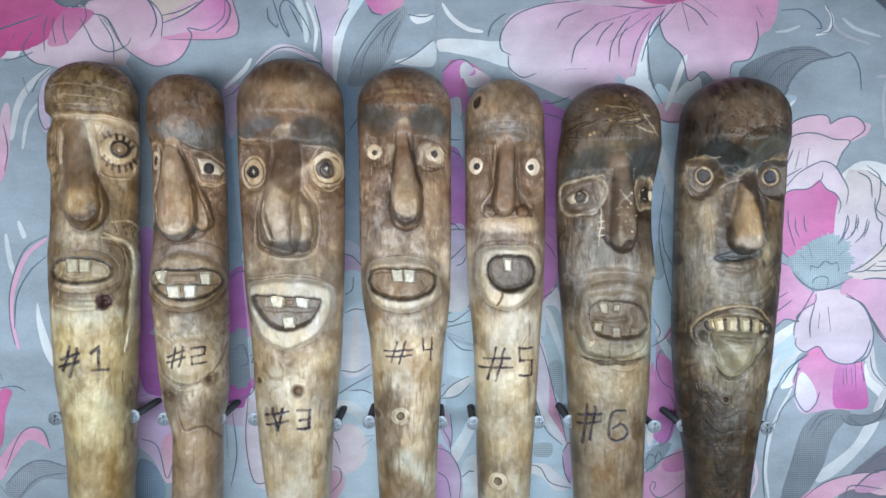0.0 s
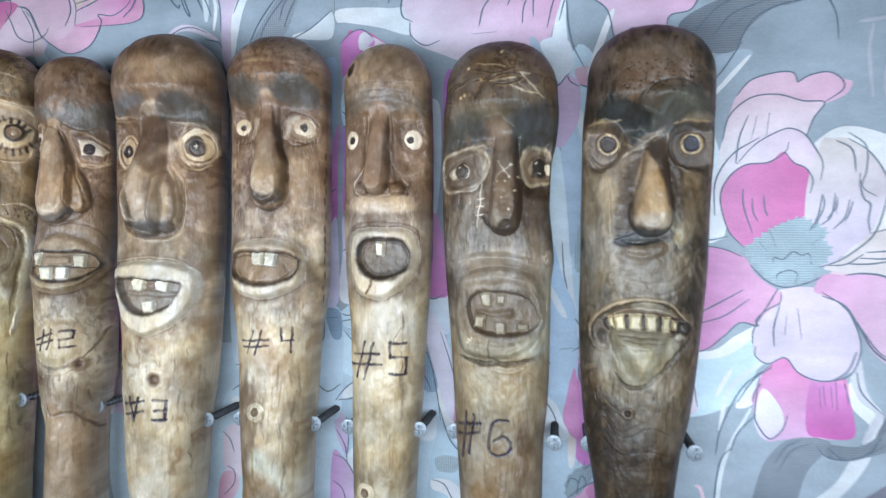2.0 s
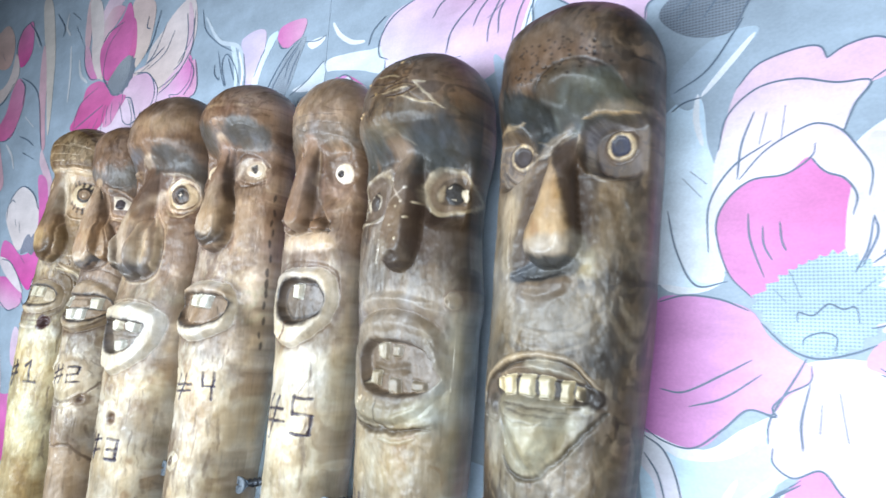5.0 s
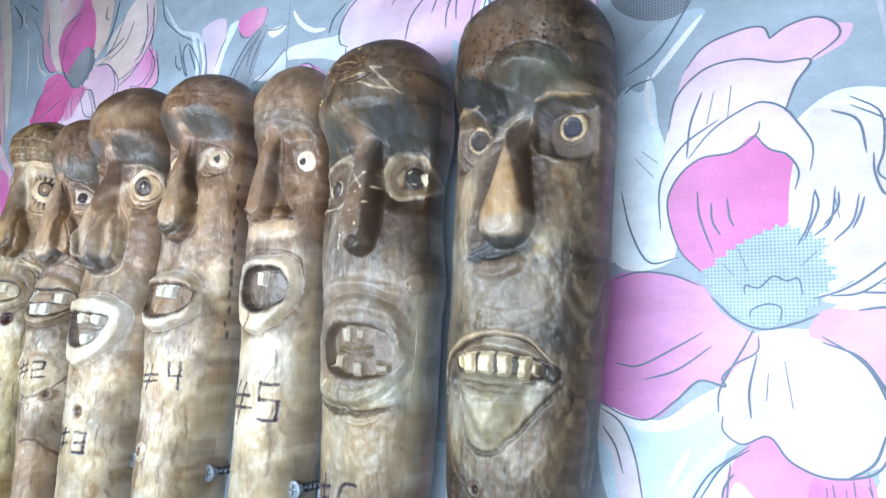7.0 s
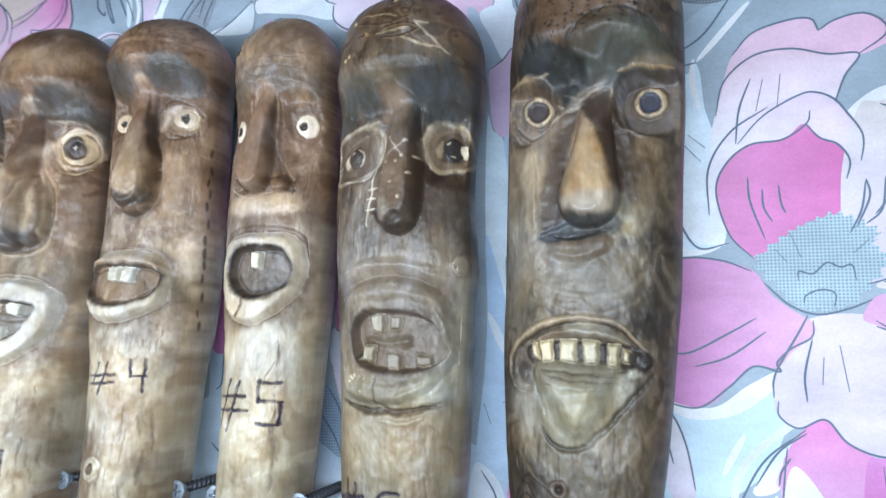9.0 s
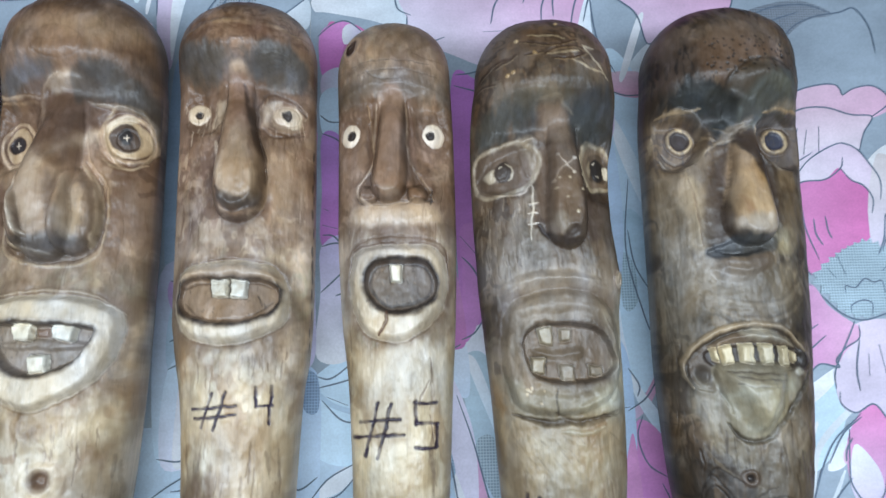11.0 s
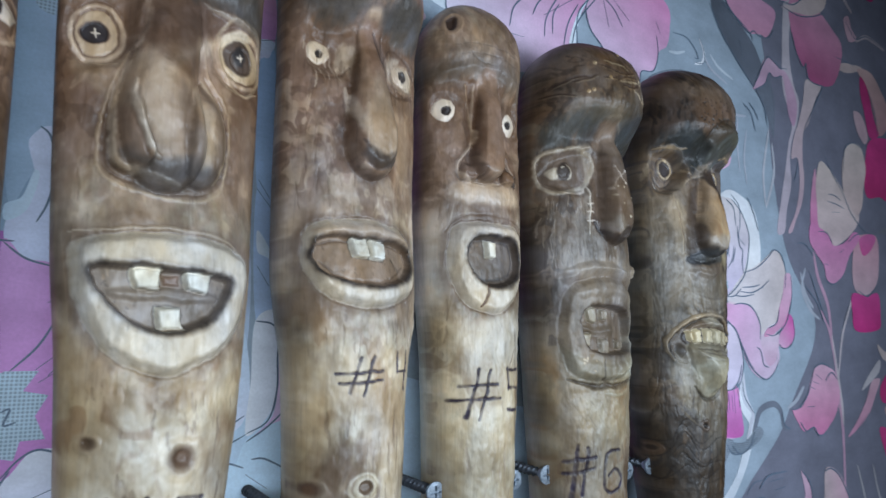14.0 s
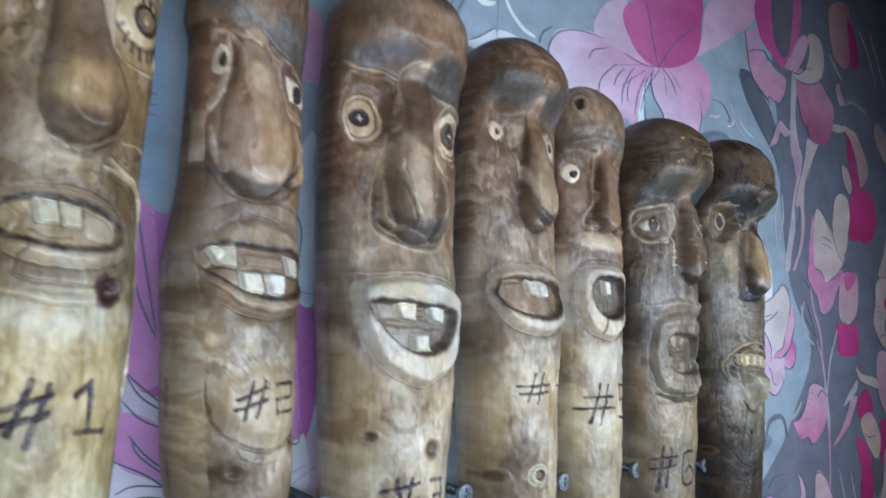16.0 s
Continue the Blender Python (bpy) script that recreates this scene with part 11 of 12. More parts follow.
p.fill([(-140.1, -28.4), (-127.5, -24.0), (-123.3, -54.4), (-124.5, -106.7), (-141.2, -111.1), (-144.5, -69.3)], (0.5, 0.14, 0.46), PLUM, 90, 3)
p.burst([(-141.9, -69.3), (-131.5, -61.1), (-124.2, -69.3), (-123.6, -91.7), (-131.9, -102.9), (-141.4, -95.4)], (0.3, 0.37, 0.45), 5)
p.fill([(-128.2, -106.7), (-109.6, -102.9), (-106.1, -136.8), (-113.8, -167.0), (-125.7, -163.1), (-132.2, -136.7)], (0.68, 0.6, 0.72), WHITE, 0, 3)
p.fill([(-143.0, 96.2), (-130.2, 92.6), (-129.7, 67.2), (-139.6, 63.5)], LILAC, (0.5, 0.4, 0.6), 90, 2)
p.fill([(-186.8, 62.8), (-178.4, 65.9), (-171.7, 2.6), (-177.2, -0.5), (-182.4, 7.0)], BLUE, (0.3, 0.4, 0.52), -90, 1)
p.fill([(-182.2, -3.6), (-173.9, -5.3), (-153.8, -9.6), (-135.5, -30.0), (-117.3, -33.7), (-101.6, -41.9), (-100.9, -66.3), (-103.3, -90.1), (-112.3, -95.0), (-131.0, -82.1), (-160.3, -87.6), (-166.6, -81.4), (-177.5, -61.7)], (0.5, 0.16, 0.46), (0.46, 0.2, 0.52), 90, 2)
p.fill([(-177.3, -100.2), (-176.7, -65.5), (-166.6, -81.4), (-146.0, -96.3), (-112.3, -95.0), (-95.1, -90.5), (-90.6, -129.2), (-177.9, -117.8)], (0.62, 0.52, 0.7), (0.66, 0.58, 0.72), 90, 1)
p.fill([(-120.7, 8.9), (-116.8, 32.0), (-109.6, 35.8), (-104.0, -30.6), (-116.0, -30.8)], SKY, (0.6, 0.68, 0.76), 90, 3)
p.fill([(-127.2, 89.4), (-112.7, 95.0), (-111.2, 62.9), (-120.3, 63.3), (-124.7, 70.2)], (0.62, 0.36, 0.6), PINK, 90, 3)
p.fill([(-125.8, 59.6), (-112.8, 62.0), (-113.0, 54.3), (-124.6, 52.1)], (0.4, 0.46, 0.55), None, 90, 4, True)
p.inks([(-180.4, -3.2), (-176.7, -19.7), (-168.7, -51.1)], [(-177.8, -65.5), (-170.4, -71.7), (-163.5, -77.2)], [(-174.5, -87.7), (-168.1, -94.9), (-160.5, -100.8)], [(-178.7, -96.4), (-166.0, -102.7), (-156.0, -110.6)], [(-116.4, -44.7), (-111.7, -42.2)], [(-112.8, -61.3), (-107.3, -51.6)], [(-114.4, -69.1), (-106.2, -59.0)], [(-111.4, -111.8), (-94.6, -101.5)], [(-113.9, -16.5), (-113.9, -5.1), (-116.4, 2.1)], [(-116.0, -30.8), (-104.0, -31.6)], [(-185.2, 38.7), (-178.4, 39.5)], [(-184.7, 33.8), (-178.0, 34.9)], [(-176.0, -110.7), (-171.4, -117.1)], layer=7)
p.inks([(-140.9, -32.1), (-134.9, -25.5), (-127.5, -24.7)], [(-141.6, -111.1), (-128.2, -106.7), (-122.6, -99.2)], [(-128.2, -106.7), (-129.9, -136.7), (-124.9, -163.1), (-113.8, -163.9)], [(-193.5, -69.3), (-186.9, -68.5)], [(-198.4, -106.6), (-183.6, -102.8)], [(-137.2, -76.7), (-131.6, -73.0), (-128.0, -84.2), (-133.6, -87.9)], [(-138.7, -117.9), (-135.9, -144.2), (-139.8, -166.9)], [(-198.8, -134.7), (-187.8, -140.3), (-182.1, -161.1), (-176.8, -147.9)], [(-143.1, -121.6), (-141.5, -148.0)], layer=7)
p.build("printed_flower", "printed purple flower with blue-grey heart")

# the purple flower's petals beside the first sticks
PALE_BLUE = (0.66, 0.74, 0.86)
p = Print()
p.fill([(-181.7, -2.9), (-176.1, -3.9), (-173.1, -9.9), (-167.8, -49.7), (-165.9, -69.4), (-178.2, -67.8), (-179.0, -37.3)], (0.58, 0.2, 0.54), (0.66, 0.36, 0.62), 0, 4)
p.fill([(-178.4, -65.9), (-172.2, -71.8), (-164.3, -75.9), (-162.4, -86.0), (-171.2, -82.5), (-178.0, -77.6)], LILAC, (0.7, 0.64, 0.78), 0, 5)
p.fill([(-178.4, -80.1), (-163.7, -85.6), (-156.5, -106.3), (-166.3, -103.3), (-177.4, -96.7)], (0.6, 0.26, 0.58), (0.64, 0.36, 0.64), 0, 5)
p.fill([(-178.0, -97.4), (-166.3, -103.7), (-155.7, -107.2), (-152.5, -125.2), (-175.6, -122.0)], (0.68, 0.62, 0.78), WHITE, -90, 4)
p.inks([(-185.3, 37.2), (-177.7, 39.1)], [(-185.0, 33.4), (-177.3, 35.3)], [(-184.6, 29.7), (-177.0, 31.2)], [(-179.7, -26.8), (-175.3, -40.3), (-168.5, -53.0)], [(-176.3, -7.0), (-174.0, -7.5)], [(-178.2, -65.4), (-172.0, -73.9), (-163.0, -79.8)], [(-178.0, -75.4), (-171.3, -81.9), (-162.4, -86.0)], [(-173.7, -88.1), (-170.3, -94.9), (-157.7, -104.6)], [(-177.0, -107.9), (-170.4, -105.5), (-156.4, -107.4)], [(-175.2, -113.0), (-168.6, -109.8), (-155.2, -111.7)], width=0.75, layer=9)
p.build("printed_flower", "printed purple petals with pale lilac folds")
p = Print()
p.fill([(-137.1, 59.9), (-122.0, 64.7), (-118.2, 11.9), (-125.0, -2.6), (-131.2, -9.0)], (0.34, 0.47, 0.6), (0.44, 0.54, 0.68), 0, 4)
p.fill([(-128.7, 61.4), (-122.2, 63.4), (-121.8, 56.6), (-126.7, 57.1)], (0.46, 0.56, 0.66), None, 90, 5, True)
p.fill([(-126.3, 10.4), (-118.1, 13.1), (-114.8, -32.8), (-121.2, -31.9), (-129.7, -26.1), (-130.4, -17.5), (-126.4, -12.7), (-123.6, -2.4)], (0.62, 0.66, 0.82), (0.7, 0.72, 0.86), 90, 5)
p.fill([(-131.3, -12.7), (-126.7, -9.5), (-124.0, -0.3), (-122.3, -2.2), (-125.0, -13.8), (-130.8, -18.0)], SKY, (0.66, 0.76, 0.86), 0, 6)
p.fill([(-131.1, -25.5), (-124.0, -30.2), (-114.8, -32.8), (-112.2, -50.6), (-108.8, -76.2), (-107.5, -91.4), (-116.9, -93.3), (-125.8, -100.5), (-128.5, -60.3)], (0.6, 0.24, 0.58), (0.66, 0.36, 0.66), 90, 6)
p.fill([(-126.6, -67.4), (-117.1, -67.4), (-121.0, -73.9), (-113.7, -75.4), (-117.0, -82.1), (-113.5, -89.7), (-120.6, -90.0), (-121.9, -96.1), (-126.3, -95.0), (-128.6, -68.4)], (0.5, 0.62, 0.7), None, 90, 7, True, False)
p.fill([(-125.7, -101.6), (-116.9, -93.8), (-108.0, -91.4), (-104.7, -92.2), (-102.5, -113.1), (-125.0, -110.3)], (0.72, 0.72, 0.85), WHITE, 90, 5)
p.inks([(-123.4, 15.5), (-120.6, 13.2), (-118.9, 8.2)], [(-122.0, -17.8), (-119.5, -11.8), (-118.2, -4.8)], [(-130.7, -25.2), (-124.0, -30.2), (-115.4, -32.5)], [(-113.1, -49.3), (-118.0, -59.2), (-125.4, -67.6)], [(-111.2, -61.1), (-118.2, -67.1)], [(-110.2, -66.4), (-117.0, -71.3)], [(-125.3, -101.7), (-120.2, -95.6), (-115.2, -93.0), (-108.0, -94.0), (-108.4, -84.6)], [(-116.9, -108.8), (-103.8, -103.5)], [(-126.7, -80.5), (-124.2, -79.7), (-125.5, -84.6), (-122.1, -83.8)], width=0.75, layer=9)
p.fill([(-51.9, 85.5), (-44.6, 87.8), (-43.6, 68.0), (-50.8, 66.0)], (0.64, 0.32, 0.64), PINK, 90, 5)
p.fill([(-50.8, 65.7), (-43.5, 67.1), (-45.9, 59.3), (-50.0, 52.4)], LILAC, PALE_BLUE, 90, 5)
p.fill([(-50.1, 52.7), (-45.9, 59.8), (-42.6, 58.7), (-38.5, -7.2), (-47.6, 3.6)], (0.34, 0.46, 0.66), (0.42, 0.54, 0.72), -90, 5)
p.fill([(-47.8, 3.5), (-38.6, -6.5), (-35.0, -45.0), (-45.2, -49.1)], (0.42, 0.53, 0.72), (0.5, 0.6, 0.78), -90, 5)
p.fill([(-46.7, -13.0), (-43.1, -16.8), (-38.1, -26.2), (-42.2, -23.5), (-46.2, -21.2)], WHITE, SKY, 0, 6)
p.fill([(-45.4, -49.1), (-35.9, -44.5), (-32.3, -55.0), (-34.8, -72.7), (-36.8, -84.1), (-46.7, -93.2), (-45.9, -72.4)], WHITE, (0.74, 0.76, 0.86), 0, 6)
p.fill([(-35.1, -57.3), (-27.7, -83.0), (-38.1, -90.1), (-45.8, -95.2), (-36.7, -86.5), (-34.8, -72.7)], (0.7, 0.52, 0.74), BLUSH, 90, 7)
p.fill([(-46.6, -94.9), (-27.6, -84.0), (-22.6, -123.2), (-48.8, -119.9)], SKY, (0.56, 0.7, 0.84), 0, 5)
p.inks([(-50.8, 66.1), (-43.3, 68.3)], [(-47.6, 3.8), (-38.9, -6.2)], [(-47.3, 7.8), (-42.1, 0.3)], [(-46.1, -27.1), (-40.8, -35.0)], [(-45.2, -49.1), (-38.9, -50.0), (-34.0, -54.0)], [(-33.6, -55.0), (-35.7, -61.6), (-35.2, -75.4), (-38.2, -87.7), (-46.5, -92.5)], [(-46.5, -95.6), (-38.1, -90.1), (-30.0, -82.6)], [(-44.2, -102.3), (-38.7, -102.6), (-28.7, -108.0)], [(-46.1, -107.8), (-37.5, -113.9)], width=0.75, layer=9)
p.fill([(-0.6, 104.9), (6.1, 111.7), (13.0, 112.1), (19.6, 107.1), (19.8, 103.1), (11.6, 100.4), (9.7, 88.0), (1.1, 84.5)], (0.64, 0.2, 0.56), (0.68, 0.28, 0.6), 90, 6)
p.fill([(10.5, 108.0), (14.4, 111.4), (19.6, 106.2), (11.8, 100.5)], WHITE, LILAC, 0, 7)
p.fill([(0.9, 84.5), (10.1, 88.4), (10.6, 74.7), (1.7, 73.4)], LILAC, PALE_BLUE, 0, 6)
p.fill([(0.5, 74.7), (10.6, 76.2), (12.4, 48.9), (1.7, 54.9)], SKY, (0.5, 0.62, 0.76), 0, 6)
p.fill([(1.4, 55.1), (12.1, 48.8), (14.9, 2.6), (1.8, 1.7), (1.4, 27.3)], (0.5, 0.26, 0.66), (0.6, 0.22, 0.6), -90, 7)
p.fill([(1.6, 1.4), (14.4, 2.8), (17.6, -44.6), (0.2, -48.9), (1.3, -19.9)], (0.66, 0.58, 0.84), WHITE, -90, 7)
p.fill([(-0.6, -56.8), (17.9, -49.8), (21.5, -91.0), (1.0, -91.0), (-0.3, -68.3)], SKY, (0.6, 0.76, 0.88), 0, 6)
p.fill([(-0.2, -61.9), (7.4, -68.1), (19.7, -72.4), (19.5, -74.2), (7.6, -70.7), (0.0, -65.0)], (0.46, 0.6, 0.74), None, 0, 7)
p.inks([(-1.4, 104.8), (6.1, 111.4), (12.9, 112.7), (19.6, 107.4)], [(0.2, 64.5), (4.8, 61.2), (11.3, 61.1)], [(1.4, 55.4), (7.4, 52.9), (11.9, 49.1)], [(2.3, 19.2), (4.9, 17.8)], [(1.8, 11.4), (8.8, 9.6)], [(1.9, 6.7), (6.8, 6.2), (11.2, 1.8)], [(1.8, 1.4), (7.0, 2.8), (14.2, 2.5)], [(1.5, -19.6), (7.0, -14.5), (14.8, -6.9)], [(8.0, -21.3), (12.4, -19.3), (14.6, -15.1)], [(0.1, -56.8), (6.6, -57.6), (17.2, -49.9)], width=0.75, layer=9)
p.build("printed_flower", "printed violet and white folds between the sticks")

# water-colour petals and ribbons between the lower shafts
p = Print()
PALE, HAZE, ORCHID = (0.72, 0.73, 0.85), (0.45, 0.58, 0.7), (0.62, 0.24, 0.6)
p.fill([(3.5, 41.9), (13.5, 38.3), (14.7, -2.3), (4.7, -4.2)], PLUM, LILAC, 90, 2)
p.fill([(-65.6, -13.0), (-53.4, -19.6), (-53.4, -28.1), (-64.7, -25.3)], (0.5, 0.34, 0.62), LILAC, 0, 3)
p.fill([(-64.7, -26.2), (-53.4, -27.2), (-50.6, -49.9), (-64.8, -52.2)], HAZE, SKY, 0, 3)
p.fill([(-64.8, -52.2), (-50.6, -49.9), (-46.9, -86.1), (-65.8, -92.8)], SKY, PALE, -90, 3)
p.fill([(-59.1, -51.8), (-55.3, -51.8), (-54.5, -88.0), (-61.1, -90.9)], WHITE, (0.7, 0.7, 0.8), 90, 4)
p.fill([(-72.5, -107.1), (-59.2, -104.3), (-44.1, -111.0), (-42.3, -178.5), (-80.4, -182.3), (-78.3, -128.2)], SKY, (0.5, 0.62, 0.72), -90, 3)
p.fill([(-68.8, -110.0), (-57.4, -112.0), (-47.9, -121.6), (-46.0, -132.2), (-59.3, -119.6), (-68.8, -116.7)], WHITE, SKY, 0, 4)
p.fill([(-74.5, -132.1), (-63.1, -125.4), (-52.7, -131.2), (-50.8, -147.6), (-61.3, -158.1), (-74.6, -155.2)], (0.72, 0.6, 0.72), (0.74, 0.7, 0.76), 0, 5)
p.fill([(-76.5, -159.1), (-67.0, -157.2), (-65.1, -166.8), (-72.8, -178.4), (-78.5, -178.4)], PINK, BLUSH, 0, 5)
p.fill([(1.1, -61.7), (17.6, -57.5), (19.0, -77.0), (2.5, -69.9)], PALE, WHITE, 0, 4)
p.fill([(-2.6, -109.2), (5.4, -99.6), (16.8, -93.5), (20.6, -95.4), (13.0, -103.8), (3.5, -108.2)], WHITE, (0.7, 0.74, 0.8), 0, 6)
p.fill([(-3.2, -109.2), (19.7, -100.6), (21.1, -132.3), (13.1, -145.8), (4.6, -153.5), (2.6, -128.4)], HAZE, (0.44, 0.56, 0.66), 0, 4)
p.fill([(3.6, -144.8), (11.2, -132.3), (19.2, -116.9), (20.7, -128.5), (11.2, -148.7), (4.6, -155.4)], WHITE, SKY, 90, 5)
p.fill([(-4.1, -140.9), (3.6, -144.8), (11.6, -157.4), (11.7, -178.7), (-4.0, -178.7)], (0.56, 0.32, 0.62), LILAC, 0, 6)
p.fill([(-2.6, -116.9), (3.5, -118.8), (5.9, -136.1), (4.0, -141.9), (-2.2, -128.4)], (0.56, 0.4, 0.66), LILAC, 90, 5)
p.fill([(12.2, -153.5), (22.7, -147.8), (22.8, -178.8), (12.3, -178.7)], SKY, WHITE, 0, 4)
p.fill([(62.5, 80.7), (73.5, 82.6), (80.2, 74.5), (75.7, 42.2), (75.3, -2.2), (74.0, -32.0), (65.9, -43.2), (63.0, 5.2)], (0.5, 0.2, 0.56), ORCHID, -90, 3)
p.fill([(65.0, 8.4), (73.8, 8.4), (74.9, -19.0), (70.9, -36.9), (64.5, -42.1), (65.4, -14.2)], ORCHID, (0.66, 0.3, 0.62), 0, 4)
p.fill([(64.0, -41.7), (75.0, -36.0), (76.8, -59.6), (70.2, -50.7), (64.7, -49.9)], PALE, WHITE, 90, 3)
p.fill([(64.7, -49.9), (75.9, -50.7), (81.9, -85.7), (83.5, -125.1), (72.2, -95.5), (64.8, -67.7)], HAZE, (0.46, 0.58, 0.66), 90, 3)
p.fill([(69.7, -85.7), (77.8, -85.7), (78.8, -111.9), (71.4, -98.8)], (0.42, 0.52, 0.6), None, 90, 4, True)
p.fill([(65.7, -49.8), (70.2, -50.7), (76.8, -67.8), (79.4, -85.7), (75.3, -75.9), (69.5, -61.2)], WHITE, SKY, -90, 4)
p.fill([(61.4, -66.1), (67.5, -82.4), (72.6, -105.3), (80.6, -133.3), (82.0, -140.2), (74.0, -128.3), (65.7, -108.6), (60.8, -92.2)], (0.64, 0.42, 0.66), PINK, -90, 5)
p.fill([(60.1, -98.8), (69.1, -117.6), (79.0, -133.3), (81.5, -141.2), (70.8, -130.3), (60.9, -112.2)], WHITE, PALE, 0, 6)
p.fill([(57.7, -131.6), (70.8, -130.0), (83.1, -141.5), (84.3, -181.2), (56.4, -181.1)], HAZE, SKY, 0, 2)
p.fill([(59.4, -139.5), (71.7, -139.0), (70.9, -147.3), (60.5, -147.2)], (0.44, 0.54, 0.62), None, 90, 4, True)
p.fill([(57.1, -152.7), (67.7, -152.7), (75.9, -159.3), (85.0, -168.0), (74.4, -170.3), (65.8, -161.6), (57.1, -158.3)], WHITE, PALE, 0, 5)
p.fill([(78.8, -146.5), (82.6, -138.2), (84.8, -141.5), (85.0, -164.7), (80.8, -160.5)], (0.56, 0.34, 0.62), LILAC, 90, 6)
p.fill([(134.6, 86.5), (152.4, 82.9), (151.9, 42.4), (150.7, -9.6), (151.4, -61.9), (134.9, -65.7)], SKY, (0.36, 0.46, 0.58), -90, 1)
p.fill([(139.3, 60.8), (143.1, 57.1), (153.1, 31.3), (151.8, 16.5), (140.7, 46.0)], WHITE, SKY, 0, 2)
p.fill([(137.5, 8.5), (150.8, 8.6), (151.3, -56.4), (138.3, -61.3)], (0.4, 0.54, 0.66), SKY, -90, 3)
p.fill([(138.0, -4.4), (144.5, -9.2), (144.8, -27.1), (138.3, -28.7)], (0.42, 0.55, 0.64), None, 90, 4, True)
p.fill([(137.3, -55.5), (145.3, -67.5), (151.3, -76.8), (151.4, -85.8), (142.1, -71.9)], WHITE, SKY, -90, 5)
p.fill([(137.5, -74.3), (142.9, -71.1), (151.7, -58.0), (151.8, -63.7), (145.4, -74.3), (138.1, -79.2)], LILAC, PINK, 0, 4)
p.fill([(136.6, -94.0), (141.8, -78.4), (153.8, -90.7), (154.2, -123.6), (148.2, -139.2), (138.7, -133.4), (138.0, -112.0)], ORCHID, (0.66, 0.28, 0.56), 90, 6)
p.fill([(135.1, -114.5), (139.4, -118.6), (138.8, -137.1), (135.4, -139.2)], WHITE, PEACH, 90, 7)
p.burst([(133.8, -147.5), (141.3, -139.7), (151.1, -138.1), (148.7, -145.8), (139.9, -156.9), (133.9, -157.4)], (0.36, 0.45, 0.53), 7)
p.fill([(133.0, -160.7), (146.3, -150.0), (160.2, -143.7), (163.2, -181.5), (133.2, -181.4)], (0.66, 0.34, 0.56), (0.72, 0.48, 0.64), 0, 6)
p.fill([(146.3, -150.0), (160.2, -143.7), (161.2, -155.0), (153.0, -158.3), (146.4, -156.6)], (0.6, 0.24, 0.5), PINK, 90, 7)
p.inks([(-65.6, -13.0), (-59.0, -15.4), (-53.4, -21.5)], [(-59.0, -28.1), (-59.8, -36.6), (-64.7, -40.4)], [(-64.8, -52.2), (-58.1, -49.5), (-51.2, -50.3)], [(-67.7, -89.9), (-57.3, -90.9), (-47.8, -85.7)], [(-69.7, -106.2), (-60.2, -99.9), (-46.9, -92.8)], [(-61.1, -103.3), (-53.5, -103.0), (-46.9, -105.3)], [(-74.7, -171.6), (-68.0, -163.9), (-68.0, -156.2), (-72.7, -153.3)], [(-53.6, -140.8), (-47.0, -135.6)], [(-51.7, -133.7), (-45.1, -133.1)], [(-75.5, -132.1), (-70.7, -136.9), (-67.9, -144.6)], [(0.8, -61.7), (9.1, -59.8), (17.6, -57.5)], [(2.5, -67.1), (11.0, -75.5), (19.6, -77.0)], [(-2.6, -109.2), (5.4, -100.0), (16.8, -93.8)], [(-1.8, -108.8), (9.2, -106.9), (17.8, -98.6)], [(-1.8, -126.5), (3.6, -136.1), (5.1, -145.8)], [(-3.7, -141.5), (4.5, -145.4), (11.3, -159.3), (10.5, -178.7)], [(-3.7, -157.4), (2.7, -163.2), (5.6, -178.7)], [(4.5, -118.8), (5.8, -132.3), (4.7, -141.9)], [(12.2, -161.3), (17.0, -157.4), (20.8, -157.4)], width=0.75, layer=9)
p.inks([(65.4, -4.5), (69.9, -9.3), (73.5, -15.8)], [(74.6, -32.8), (70.1, -39.1), (64.3, -42.1)], [(60.2, -107.0), (67.5, -128.7), (79.0, -139.9)], [(61.4, -66.1), (68.0, -85.7), (73.9, -108.6), (81.5, -136.6)], [(57.1, -152.7), (64.4, -155.3), (71.0, -165.0), (85.0, -169.0)], [(79.1, -144.8), (82.6, -138.6), (84.8, -139.9)], [(78.8, -146.5), (80.5, -158.0), (84.5, -166.3)], [(142.7, 6.9), (144.8, -9.2), (150.9, -21.4)], [(138.3, -56.0), (142.8, -63.7), (141.7, -68.6)], [(137.2, -74.6), (145.3, -69.4), (151.4, -60.9)], [(143.4, -76.8), (140.6, -85.8), (144.3, -97.3), (152.3, -103.0)], [(149.9, -105.5), (153.1, -115.3), (150.2, -133.5), (143.8, -141.2)], [(143.8, -140.9), (144.5, -135.9)], [(140.6, -138.7), (141.5, -134.3)], [(134.2, -152.4), (136.4, -146.6), (140.6, -148.3), (139.8, -155.7)], [(139.8, -155.7), (142.2, -145.0), (145.0, -147.5), (143.9, -151.6)], [(133.3, -158.9), (146.3, -149.1), (160.2, -143.7)], [(138.6, -164.5), (137.5, -169.8), (142.1, -175.1), (149.1, -173.5), (161.3, -164.1)], [(138.6, -164.2), (141.0, -165.9), (139.7, -170.7)], [(63.6, 78.9), (73.6, 76.0), (79.9, 73.4)], [(64.8, 5.2), (74.2, -5.9)], [(144.6, 31.3), (141.3, -2.1), (147.3, -31.9), (151.2, -43.2)], [(4.5, -65.6), (13.8, -69.4)], width=0.75, layer=9)
p.build("printed_flower", "printed orchid-pink petals and pale blue ribbons")

